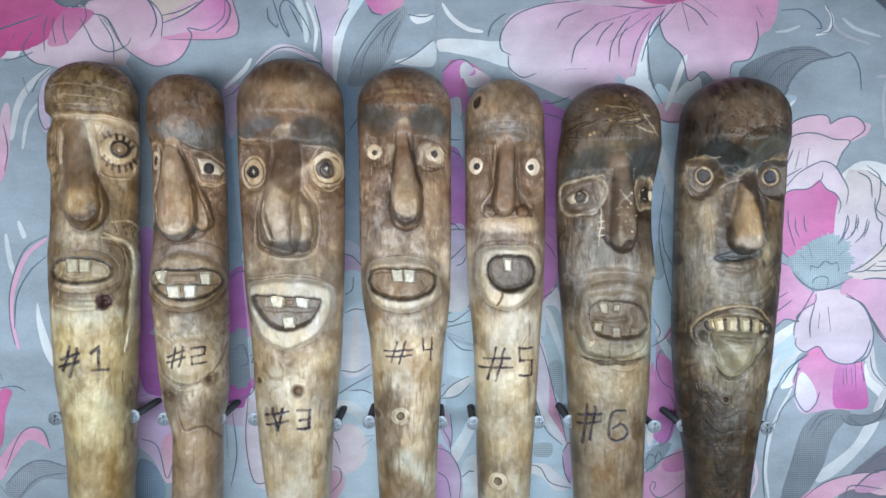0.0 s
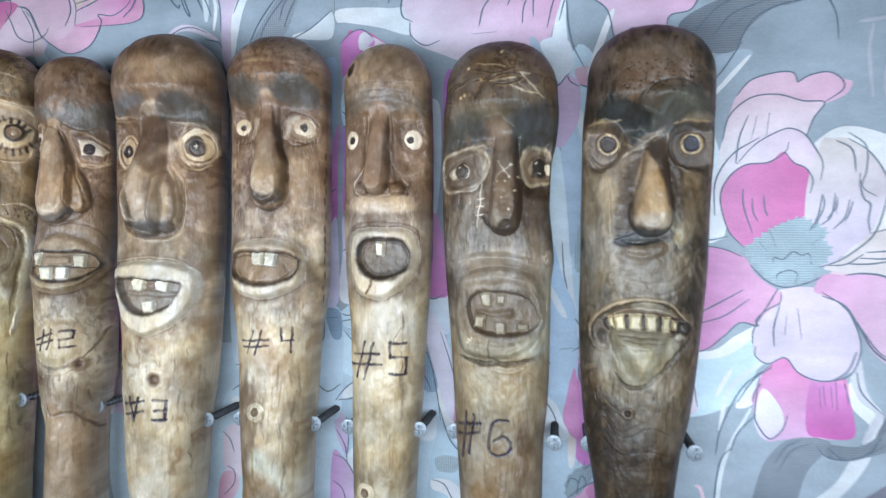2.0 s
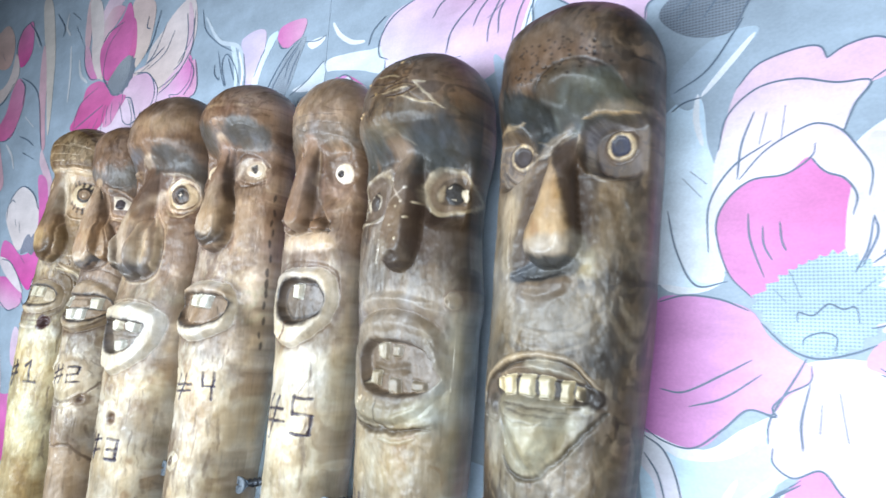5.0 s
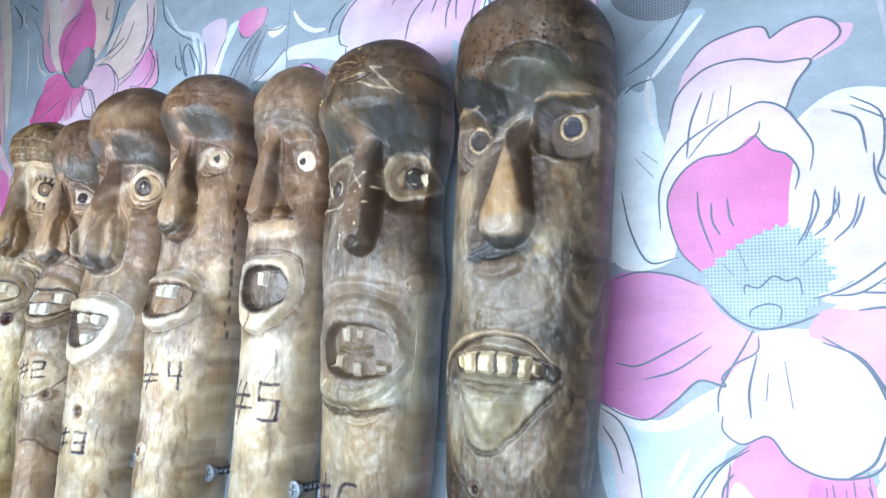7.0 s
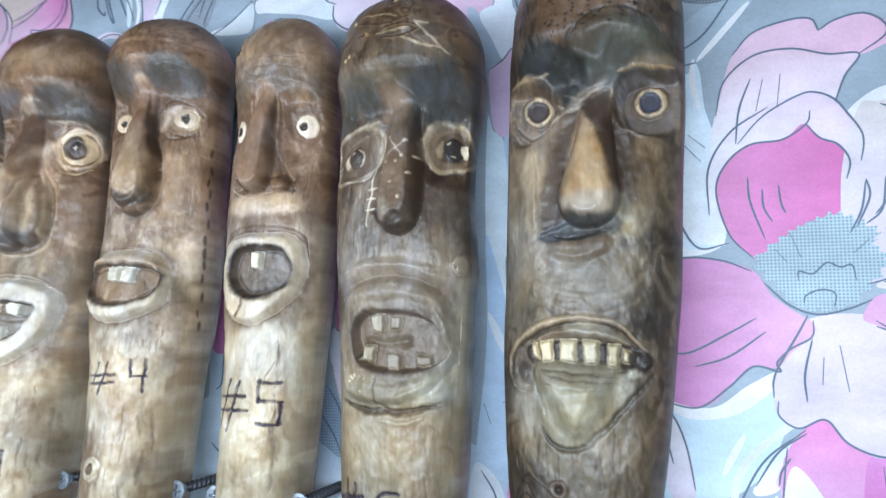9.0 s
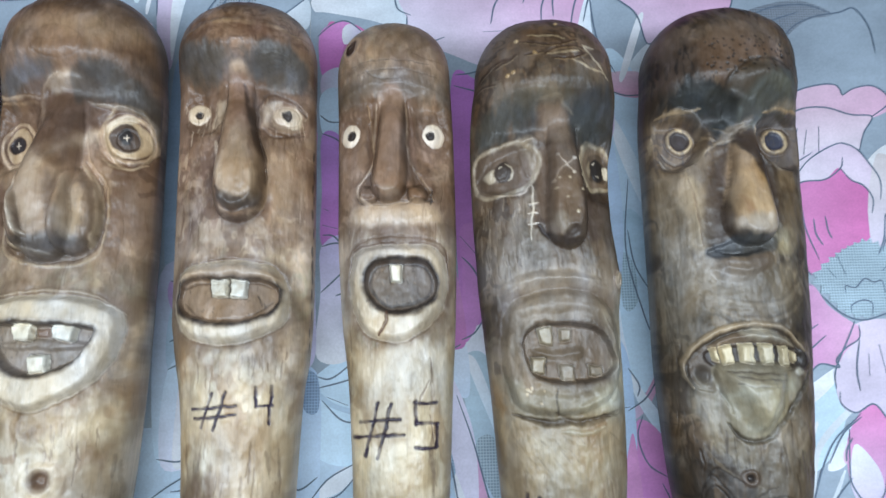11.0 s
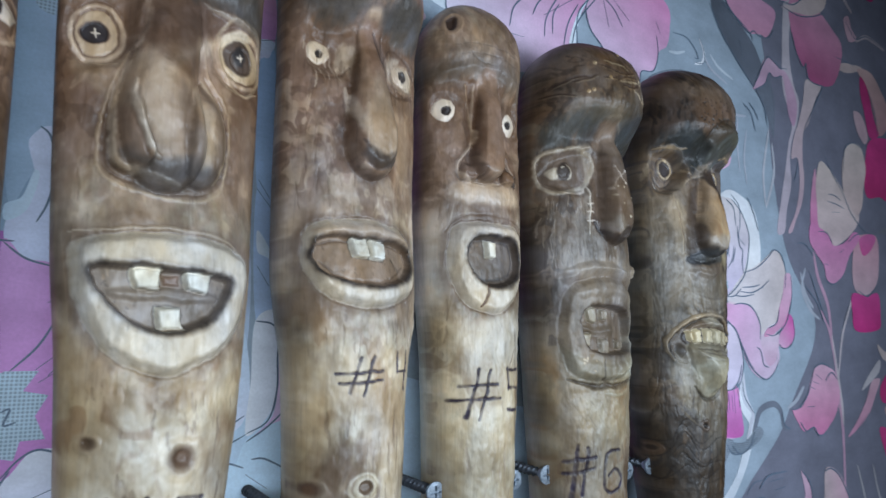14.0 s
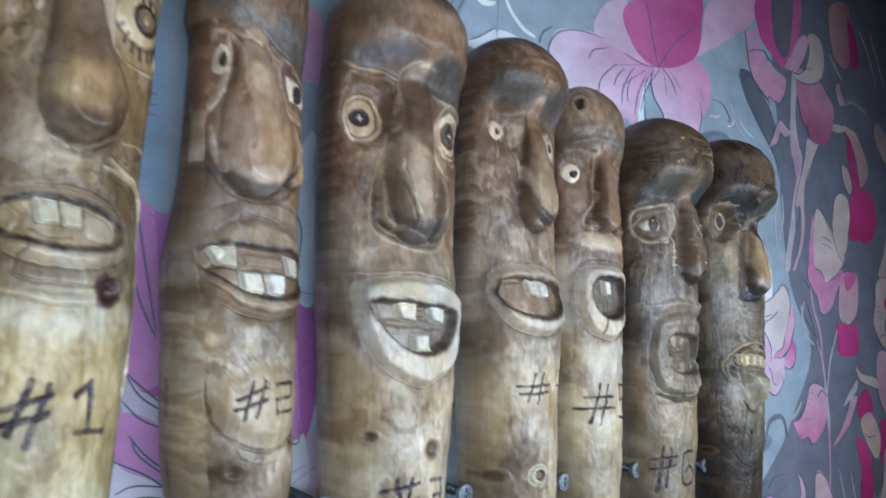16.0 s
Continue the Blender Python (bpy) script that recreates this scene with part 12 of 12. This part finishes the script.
# what the sticks hide from ahead: petals and washes close beside the shafts
p = Print()
p.fill([(112.0, 103.0), (118.0, 99.0), (126.0, 83.0), (129.0, 76.0), (123.0, 72.0), (116.0, 84.0)], (0.36, 0.43, 0.55), (0.44, 0.52, 0.64), 90, 8)
p.fill([(118.0, 100.0), (132.0, 102.0), (137.0, 88.0), (133.0, 81.0), (129.0, 76.0), (124.0, 86.0)], (0.72, 0.77, 0.86), (0.72, 0.77, 0.86), 90, 8)
p.fill([(123.0, 72.0), (129.0, 76.0), (133.0, 81.0), (140.0, 75.0), (140.0, 58.0), (137.0, 49.0), (130.0, 40.0), (125.0, 45.0), (123.0, 59.0)], (0.62, 0.48, 0.68), (0.68, 0.5, 0.7), 90, 9)
p.fill([(122.0, 48.0), (125.0, 43.0), (129.0, 40.0), (132.0, 23.0), (135.0, -1.0), (137.0, -37.0), (139.0, -53.0), (133.0, -38.0), (127.0, -17.0), (122.0, -4.0)], (0.72, 0.77, 0.86), (0.6, 0.74, 0.84), 90, 8)
p.fill([(130.0, 40.0), (138.0, 51.0), (141.0, 24.0), (140.0, -3.0), (136.0, -22.0), (134.0, -1.0), (132.0, 21.0)], (0.4, 0.5, 0.66), (0.5, 0.63, 0.8), 90, 8)
p.fill([(122.0, -4.0), (127.0, -17.0), (133.0, -38.0), (139.0, -53.0), (140.0, -89.0), (136.0, -98.0), (132.0, -106.0), (121.0, -100.0), (119.0, -92.0), (122.0, -62.0), (123.0, -36.0)], (0.5, 0.63, 0.8), (0.46, 0.62, 0.84), 90, 8)
p.fill([(123.0, -37.0), (127.0, -41.0), (134.0, -55.0), (131.0, -55.0), (126.0, -47.0)], (0.72, 0.77, 0.86), (0.72, 0.77, 0.86), 90, 9)
p.fill([(139.0, -86.0), (136.0, -91.0), (134.0, -101.0), (132.0, -111.0), (134.0, -119.0), (141.0, -122.0)], (0.66, 0.3, 0.56), (0.66, 0.3, 0.56), 90, 9)
p.fill([(119.0, -99.0), (128.0, -105.0), (132.0, -114.0), (135.0, -124.0), (118.0, -126.0), (116.0, -111.0)], (0.72, 0.77, 0.86), (0.72, 0.77, 0.86), 90, 9)
p.inks([(123.0, 72.0), (129.0, 76.0), (133.0, 81.0)], [(133.0, 81.0), (135.0, 77.0), (140.0, 74.0)], [(131.0, -13.0), (132.0, -30.0), (134.0, -40.0)], [(130.0, -74.0), (138.0, -73.0)], [(122.0, -75.0), (125.0, -83.0)], [(121.0, -102.0), (127.0, -111.0), (130.0, -123.0)], width=0.8, layer=10)
p.fill([(52.0, 66.0), (60.0, 66.0), (61.0, 31.0), (58.0, 0.0), (53.0, 0.0), (53.0, 31.0)], (0.62, 0.7, 0.82), (0.72, 0.77, 0.86), 90, 8)
p.fill([(54.0, 2.0), (54.0, -12.0), (51.0, -23.0), (51.0, -44.0), (57.0, -46.0), (66.0, -44.0), (65.0, -25.0), (60.0, 0.0)], (0.6, 0.2, 0.5), (0.64, 0.34, 0.6), 90, 9)
p.fill([(49.0, -45.0), (57.0, -47.0), (66.0, -44.0), (67.0, -66.0), (59.0, -65.0), (49.0, -60.0)], (0.6, 0.7, 0.84), (0.72, 0.77, 0.86), 90, 8)
p.fill([(50.0, -60.0), (55.0, -54.0), (62.0, -63.0), (69.0, -86.0), (69.0, -117.0), (61.0, -101.0), (56.0, -82.0)], (0.72, 0.68, 0.82), (0.72, 0.68, 0.82), 90, 9)
p.fill([(42.0, -69.0), (50.0, -72.0), (56.0, -83.0), (60.0, -99.0), (53.0, -101.0), (43.0, -92.0)], (0.34, 0.46, 0.62), (0.34, 0.46, 0.62), 90, 9, True)
p.fill([(42.0, -98.0), (53.0, -101.0), (59.0, -113.0), (58.0, -129.0), (44.0, -126.0)], (0.72, 0.77, 0.86), (0.5, 0.63, 0.8), 90, 10)
p.inks([(54.0, 2.0), (56.0, -11.0), (56.0, -23.0), (54.0, -35.0)], [(51.0, -45.0), (57.0, -47.0), (64.0, -44.0)], [(48.0, -71.0), (55.0, -82.0), (59.0, -99.0), (62.0, -118.0)], [(45.0, -83.0), (52.0, -92.0), (56.0, -100.0)], width=0.8, layer=11)
p.fill([(-11.0, 93.0), (-3.0, 94.0), (-4.0, 62.0), (-5.0, 34.0), (-6.0, 4.0), (-9.0, -12.0), (-12.0, -8.0), (-11.0, 22.0), (-10.0, 62.0)], (0.28, 0.37, 0.54), (0.36, 0.46, 0.62), 90, 8)
p.fill([(-1.0, 56.0), (-2.0, 31.0), (-2.0, 1.0), (-7.0, -6.0), (-10.0, -12.0), (-8.0, 7.0), (-6.0, 28.0), (-5.0, 47.0)], (0.52, 0.17, 0.46), (0.58, 0.26, 0.54), 90, 9)
p.fill([(-3.0, 1.0), (-1.0, -23.0), (-1.0, -49.0), (-9.0, -54.0), (-11.0, -35.0), (-9.0, -14.0)], (0.62, 0.58, 0.76), (0.62, 0.58, 0.76), 90, 9)
p.fill([(-9.0, -15.0), (-8.0, -24.0), (-10.0, -41.0), (-8.0, -56.0), (-16.0, -56.0), (-17.0, -41.0), (-13.0, -23.0)], (0.58, 0.22, 0.52), (0.58, 0.22, 0.52), 90, 10)
p.fill([(-17.0, -55.0), (-0.0, -55.0), (2.0, -93.0), (-1.0, -120.0), (-17.0, -110.0), (-17.0, -75.0)], (0.58, 0.7, 0.84), (0.5, 0.63, 0.8), 90, 8)
p.fill([(-9.0, -55.0), (0.0, -56.0), (1.0, -71.0), (-5.0, -71.0)], (0.32, 0.44, 0.62), (0.32, 0.44, 0.62), 90, 9, True)
p.inks([(-3.0, 18.0), (-6.0, 16.0), (-10.0, 13.0)], [(-4.0, 8.0), (-8.0, 6.0), (-11.0, 3.0)], [(-6.0, -6.0), (-10.0, -11.0)], [(-10.0, -56.0), (-10.0, -71.0), (-13.0, -75.0)], [(-10.0, -60.0), (-1.0, -59.0)], [(-14.0, -100.0), (-7.0, -104.0), (1.0, -99.0)], width=0.8, layer=11)
p.build("printed_flower", "printed violet petals, white folds and light blue wash")

# halftone leaves, sprays and pale brush strokes
p = Print()
p.fill([(192.6, 103.2), (199.7, 112.3), (220.1, 120.5), (238.6, 122.7), (254.2, 115.4), (240.9, 112.1), (228.7, 102.3), (220.7, 90.0), (204.2, 92.0)], (0.2, 0.23, 0.28), (0.3, 0.34, 0.4), 0, 4, True)
p.inks([(199.9, 100.2), (216.1, 116.5), (238.7, 120.6), (254.2, 115.4)], [(210.2, 98.2), (220.3, 110.4), (236.7, 116.6)], [(222.7, 92.1), (230.7, 106.4), (242.9, 113.5), (257.3, 116.2), (265.5, 118.3), (271.6, 108.6), (273.3, 94.3)], [(219.6, 145.6), (234.0, 146.1), (243.4, 139.9), (246.2, 134.5), (242.5, 134.0)], [(28.3, 127.4), (31.4, 135.8), (39.9, 142.7)], [(218.4, 102.3), (228.6, 110.4)], [(78.6, 106.8), (92.9, 107.4)], layer=7)
p.ink([(242.6, 129.8), (250.8, 132.9), (253.0, 141.0), (248.3, 149.0)], 2.2, WHITE, 3)
p.ink([(242.6, 130.8), (251.8, 132.5), (253.0, 141.0), (248.3, 150.0)], 0.6, SLATE, 6)
p.ink([(-1.3, 148.8), (4.9, 139.7), (15.1, 132.7), (25.3, 130.8)], 3.0, WHITE, 2)
p.ink([(259.8, 141.0), (269.3, 134.0), (285.9, 129.0)], 2.2, (0.55, 0.6, 0.66), 2)
p.ink([(215.8, 131.7), (224.0, 132.7), (232.2, 135.8)], 2.0, (0.55, 0.6, 0.66), 2)
p.build("printed_leaf", "printed dark halftone leaf with curled tip")
p = Print()
p.fill([(225.4, -178.4), (232.5, -150.3), (238.6, -130.6), (249.3, -118.6), (262.3, -116.4), (271.1, -119.7), (259.4, -135.0), (252.3, -156.9), (237.5, -178.5)], (0.2, 0.24, 0.29), (0.28, 0.32, 0.38), 90, 3, True)
p.fill([(271.1, -119.7), (284.1, -119.7), (299.2, -111.0), (305.8, -115.4), (297.3, -121.9), (280.0, -127.4), (269.0, -126.3)], (0.22, 0.26, 0.31), (0.3, 0.34, 0.4), 0, 3, True)
p.fill([(279.0, -89.2), (284.3, -80.5), (285.2, -91.4), (295.7, -102.3), (290.8, -124.1), (280.3, -141.6), (263.3, -159.1), (250.3, -165.7), (250.1, -159.1), (271.6, -141.6), (282.1, -124.1), (290.5, -111.0), (281.5, -100.1)], (0.58, 0.62, 0.68), WHITE, 90, 2)
p.fill([(237.5, -178.5), (250.3, -167.9), (272.0, -160.3), (293.9, -159.2), (307.2, -168.0), (294.3, -174.6), (274.4, -170.2), (254.9, -178.5)], PINK, BLUSH, 0, 3)
p.inks([(213.6, -128.4), (216.5, -113.1), (227.0, -91.3), (241.9, -78.3)], [(221.1, -126.2), (225.3, -115.3), (234.2, -105.5)], [(243.0, -131.7), (249.3, -121.9), (256.9, -117.5)], [(245.3, -135.0), (251.6, -124.0), (260.2, -119.7)], [(264.1, -120.1), (269.0, -125.8), (282.1, -126.7), (298.7, -117.5)], [(237.5, -178.5), (254.7, -165.7), (276.4, -159.6), (291.7, -159.2)], [(283.2, -80.5), (285.6, -91.4), (295.7, -102.3)], [(214.5, -176.6), (213.0, -156.8), (215.8, -132.7), (221.5, -124.0)], [(268.1, -178.5), (272.2, -168.0), (294.1, -170.2)], [(282.8, -153.7), (291.4, -147.1), (302.3, -146.0)], layer=6)
p.ink([(215.5, -115.3), (220.5, -93.5), (235.4, -78.3), (241.8, -75.0)], 3.0, (0.66, 0.7, 0.74), 2)
p.ink([(217.3, -176.7), (214.7, -154.7), (219.0, -128.4), (231.5, -102.2)], 2.4, (0.62, 0.67, 0.72), 2)
p.ink([(203.6, -178.4), (208.8, -163.4), (206.3, -148.1), (203.0, -145.9)], 2.0, BLUSH, 2)
p.build("printed_leaf", "printed halftone leaf and curled white stem")
p = Print()
p.fill([(-62.6, 97.1), (-54.4, 115.3), (-42.2, 133.5), (-30.0, 145.6), (-23.9, 143.6), (-30.0, 129.5), (-36.1, 113.4), (-50.4, 97.1)], (0.3, 0.34, 0.4), (0.36, 0.4, 0.46), 60, 3, True)
p.fill([(-21.8, 140.6), (-7.6, 141.7), (-9.6, 137.7), (-17.8, 135.6)], WHITE, WHITE, 0, 3)
p.fill([(-32.0, 111.4), (-19.8, 115.4), (-6.6, 124.6), (-6.3, 109.4), (-19.8, 108.4)], WHITE, (0.62, 0.68, 0.74), 0, 3)
p.fill([(-50.3, 149.5), (-46.2, 157.6), (-25.9, 157.7), (-26.9, 147.6), (-34.0, 143.6), (-42.2, 141.1)], (0.66, 0.2, 0.46), PINK, 0, 4)
p.fill([(-86.7, 157.3), (-80.7, 137.3), (-78.8, 113.2), (-76.9, 97.0), (-70.8, 89.0), (-68.2, 119.3), (-62.4, 157.5)], LILAC, (0.68, 0.55, 0.68), 0, 2)
p.fill([(-70.8, 93.0), (-71.7, 125.3), (-62.4, 145.4), (-58.4, 153.5), (-50.2, 153.5), (-62.5, 133.4), (-67.7, 113.2)], WHITE, SKY, 0, 3)
p.ink([(-88.9, 123.2), (-89.9, 137.3), (-94.8, 151.3), (-97.8, 157.3)], 4.5, (0.6, 0.68, 0.72), 2)
p.ink([(-83.9, 117.2), (-82.8, 133.3), (-88.8, 149.3)], 2.4, WHITE, 2)
p.ink([(-141.9, 93.7), (-129.7, 104.9), (-124.5, 113.0)], 3.0, WHITE, 2)
p.ink([(-121.5, 109.0), (-109.3, 119.1), (-97.1, 119.1), (-80.9, 111.2)], 4.0, (0.68, 0.6, 0.7), 2)
p.inks([(-142.0, 87.7), (-133.8, 92.8), (-121.5, 108.0), (-109.3, 118.1), (-99.1, 120.1), (-88.0, 116.2)], [(-90.0, 112.1), (-80.9, 110.1), (-77.9, 106.1)], [(-114.1, 145.2), (-113.2, 138.2), (-108.1, 132.8), (-107.5, 135.2)], [(-99.9, 147.3), (-94.9, 137.2), (-90.9, 129.2)], [(-83.7, 147.3), (-79.8, 131.3), (-78.8, 116.2)], [(-70.6, 127.3), (-65.5, 139.4), (-61.4, 145.4)], [(-60.6, 105.2), (-54.4, 119.3), (-42.2, 135.5), (-30.0, 144.6)], [(-54.5, 102.2), (-50.3, 117.3), (-40.1, 131.5), (-27.9, 143.6)], [(-40.2, 121.4), (-37.1, 131.5), (-30.0, 139.6)], [(-37.1, 116.4), (-34.1, 125.5), (-27.9, 137.6)], [(-49.3, 147.5), (-46.2, 142.5), (-40.1, 141.1)], [(-23.9, 141.6), (-13.7, 140.1), (-6.6, 142.1)], [(-34.1, 108.3), (-19.8, 115.4), (-6.6, 125.6)], [(-62.7, 64.6), (-58.6, 70.7), (-55.6, 74.8)], layer=6)
p.inks([(-111.9, 155.0), (-104.6, 133.6), (-100.1, 127.3), (-105.9, 143.7), (-101.2, 150.1), (-90.6, 138.0), (-85.6, 126.1)], [(-135.4, 191.7), (-129.1, 174.4), (-111.8, 160.0), (-95.9, 151.3)], layer=6)
p.ink([(-130.6, 185.1), (-112.1, 162.6), (-88.8, 152.1), (-78.9, 128.3)], 3.0, (0.55, 0.6, 0.66), 2)
p.build("printed_leaf", "printed dotted leaf with lilac stems")
p = Print()
p.ink([(-257.6, -3.6), (-271.1, -14.9), (-279.7, -35.7), (-281.5, -54.4), (-277.0, -76.3)], 3.4, (0.68, 0.4, 0.56), 3)
p.inks([(-257.5, -1.5), (-272.0, -10.8), (-281.1, -33.6), (-282.5, -54.4), (-279.4, -73.1)], [(-257.8, -14.9), (-269.2, -25.3), (-277.8, -41.9), (-279.6, -62.7)], layer=6)
p.fill([(-264.5, -45.0), (-261.6, -56.5), (-255.8, -75.3), (-254.5, -87.8), (-261.0, -77.3), (-265.1, -58.6)], WHITE, (0.6, 0.65, 0.7), 90, 3)
p.ink([(-284.1, -0.5), (-281.4, -19.1), (-277.5, -29.5)], 3.5, (0.6, 0.65, 0.7), 2)
p.ink([(-275.8, 7.8), (-272.9, -0.5), (-271.9, -3.6)], 3.5, (0.6, 0.65, 0.7), 2)
p.fill([(-290.4, -104.5), (-287.2, -101.4), (-282.1, -104.5), (-286.5, -117.1), (-289.0, -138.2), (-295.3, -142.4), (-294.6, -108.7)], (0.6, 0.16, 0.36), MAGENTA, 90, 3)
p.fill([(-295.5, -155.0), (-287.0, -142.4), (-276.4, -129.8), (-268.1, -128.1), (-261.9, -131.9), (-258.0, -142.5), (-264.1, -138.2), (-272.4, -136.1), (-280.9, -146.6), (-289.4, -161.4), (-295.7, -163.5)], (0.68, 0.36, 0.54), PINK, 0, 3)
p.fill([(-287.5, -167.8), (-279.0, -155.1), (-264.3, -148.8), (-241.6, -155.2), (-237.6, -163.7), (-260.4, -161.5), (-270.9, -167.8), (-279.3, -174.8)], (0.3, 0.34, 0.4), (0.34, 0.38, 0.44), 0, 4, True)
p.fill([(-199.9, -149.0), (-187.5, -155.4), (-183.6, -175.1), (-202.4, -175.1)], (0.2, 0.27, 0.37), BLUE, 0, 3, True)
p.inks([(-290.3, -101.4), (-280.0, -100.3), (-272.8, -103.5)], [(-287.2, -155.1), (-278.5, -134.0), (-270.1, -127.3), (-261.9, -129.8), (-258.0, -141.4)], [(-287.5, -165.6), (-274.8, -153.0), (-262.3, -149.2), (-243.7, -155.2)], [(-279.3, -174.8), (-266.6, -161.5), (-245.8, -157.3)], [(-291.6, -165.6), (-283.5, -174.8)], [(-292.0, -85.7), (-288.1, -96.1)], [(-251.8, -142.5), (-243.4, -137.2)], layer=6)
p.fill([(-290.9, 35.5), (-288.3, 63.9), (-283.8, 82.1), (-279.8, 80.1), (-280.4, 53.8), (-284.8, 35.5)], PINK, BLUSH, 90, 2)
p.inks([(-284.1, 70.0), (-281.6, 53.8), (-283.9, 39.6)], [(-283.2, 110.3), (-271.0, 113.4), (-263.9, 116.4)], [(-271.3, 100.3), (-267.5, 88.2)], layer=6)
p.ink([(-279.3, 59.9), (-274.7, 82.1), (-265.4, 96.3), (-253.0, 106.4)], 4.5, (0.62, 0.64, 0.68), 2)
p.ink([(-272.3, 53.8), (-268.9, 72.1), (-261.6, 84.2)], 2.5, (0.6, 0.63, 0.68), 2)
p.fill([(-262.0, 82.2), (-257.6, 98.3), (-253.2, 100.4), (-255.5, 82.2), (-253.8, 68.1), (-258.9, 66.0)], (0.62, 0.5, 0.66), LILAC, 90, 3)
p.inks([(-253.0, 106.4), (-261.3, 98.3), (-265.5, 90.2)], [(-261.5, 88.2), (-261.3, 76.1), (-257.9, 67.1), (-254.2, 68.1)], layer=6)
p.fill([(-212.6, 108.6), (-206.5, 110.6), (-194.6, 94.6), (-188.7, 88.5), (-192.8, 82.4), (-202.8, 90.5)], (0.6, 0.66, 0.72), BLUE, 0, 2)
p.build("printed_leaf", "printed pink tendrils and halftone leaves")

# light blue washes low in the middle, deeper blue between the heads
p = Print()
# broad base wash, partly the torch's brightness put into the print
p.fill([(-150.4, -106.6), (-128.0, -84.2), (-68.7, -76.8), (-31.6, -84.3), (5.6, -69.4), (65.4, -84.4), (148.2, -107.1), (157.1, -206.2), (43.7, -221.0), (-106.7, -220.2), (-151.1, -182.0)], (0.54, 0.66, 0.78), (0.5, 0.62, 0.75), 0, 0)
p.fill([(-143.2, 67.1), (-125.0, 67.2), (-123.6, 4.8), (-127.5, -24.7), (-142.2, -21.0)], BLUE, (0.3, 0.4, 0.52), -90, 1)
p.fill([(-68.9, 89.3), (-53.5, 82.0), (-51.8, -2.4), (-57.4, -13.5), (-68.5, -9.9)], BLUE, (0.34, 0.43, 0.54), -90, 1)
p.fill([(-70.3, -9.9), (-50.0, -17.2), (-50.2, -76.8), (-68.8, -88.0)], (0.5, 0.52, 0.66), SKY, -90, 1)
p.build("printed_wash", "printed light blue water-colour wash with torch brightness in its colour")


# the same print runs on to both sides: tulips, buds and stems
def tulip(p, rnd, x, z, size):
    """A nodding tulip of a few petals on a long pale stem."""
    lean = rnd.uniform(-0.5, 0.5)
    tones = [MAGENTA, PINK, PEACH, BLUSH, (0.5, 0.07, 0.22)]
    rnd.shuffle(tones)
    base = np.array([x, z])
    for k, a in enumerate((90 + 38, 90 - 38, 90, 250, 290)[: rnd.randint(3, 5)]):
        a = radians(a + 25 * lean + rnd.uniform(-10, 10))
        d, n, ln, wd = np.array([math.cos(a), math.sin(a)]), np.array([-math.sin(a), math.cos(a)]), size * rnd.uniform(0.8, 1.2), size * rnd.uniform(0.24, 0.36)
        out = [base, base + d * ln * 0.35 + n * wd, base + d * ln * 0.75 + n * wd * 0.9, base + d * ln + n * wd * 0.1, base + d * ln * 0.72 - n * wd, base + d * ln * 0.3 - n * wd * 0.9]
        p.fill(out, tones[k % 5], tones[(k + 1) % 5], math.degrees(a), 2 + k)
        p.ink(out[:4], 0.9, SLATE, 8)
        p.ink(out[3:] + out[:1], 0.9, SLATE, 8)
        p.ink([base + d * ln * 0.3, base + d * ln * 0.6 + n * wd * 0.2], 0.7, SLATE, 8)
    end = base + np.array([lean * 60, -size * rnd.uniform(2.2, 3.2)])
    stem = [base, (base + end) / 2 + np.array([rnd.uniform(-12, 12), 0]), end]
    p.ink(stem, 3.2, LILAC if rnd.random() < 0.5 else (0.5, 0.48, 0.52), 1)
    p.ink([q + np.array([2.0, 0]) for q in stem], 0.7, SLATE, 7)
    leaf = (base + end) / 2
    side = rnd.choice((-1, 1))
    p.fill([leaf, leaf + (side * 10, 22), leaf + (side * 26, 38), leaf + (side * 18, 12), leaf + (side * 6, -10)], (0.2, 0.22, 0.26), (0.32, 0.35, 0.4), 90, 1, rnd.random() < 0.5)
    p.ink([leaf, leaf + (side * 12, 20), leaf + (side * 26, 38)], 0.7, SLATE, 7)


rnd = random.Random(12)
for x0, x1, count in ((700, 1020, 16), (-1020, -500, 18)):
    p = Print()
    for k in range(count):
        tulip(p, rnd, x0 + (x1 - x0) * (k + rnd.random()) / count, rnd.uniform(-230, 330), rnd.uniform(26, 44))
    p.build("printed_flower", "printed band of tulips, buds and pale stems")
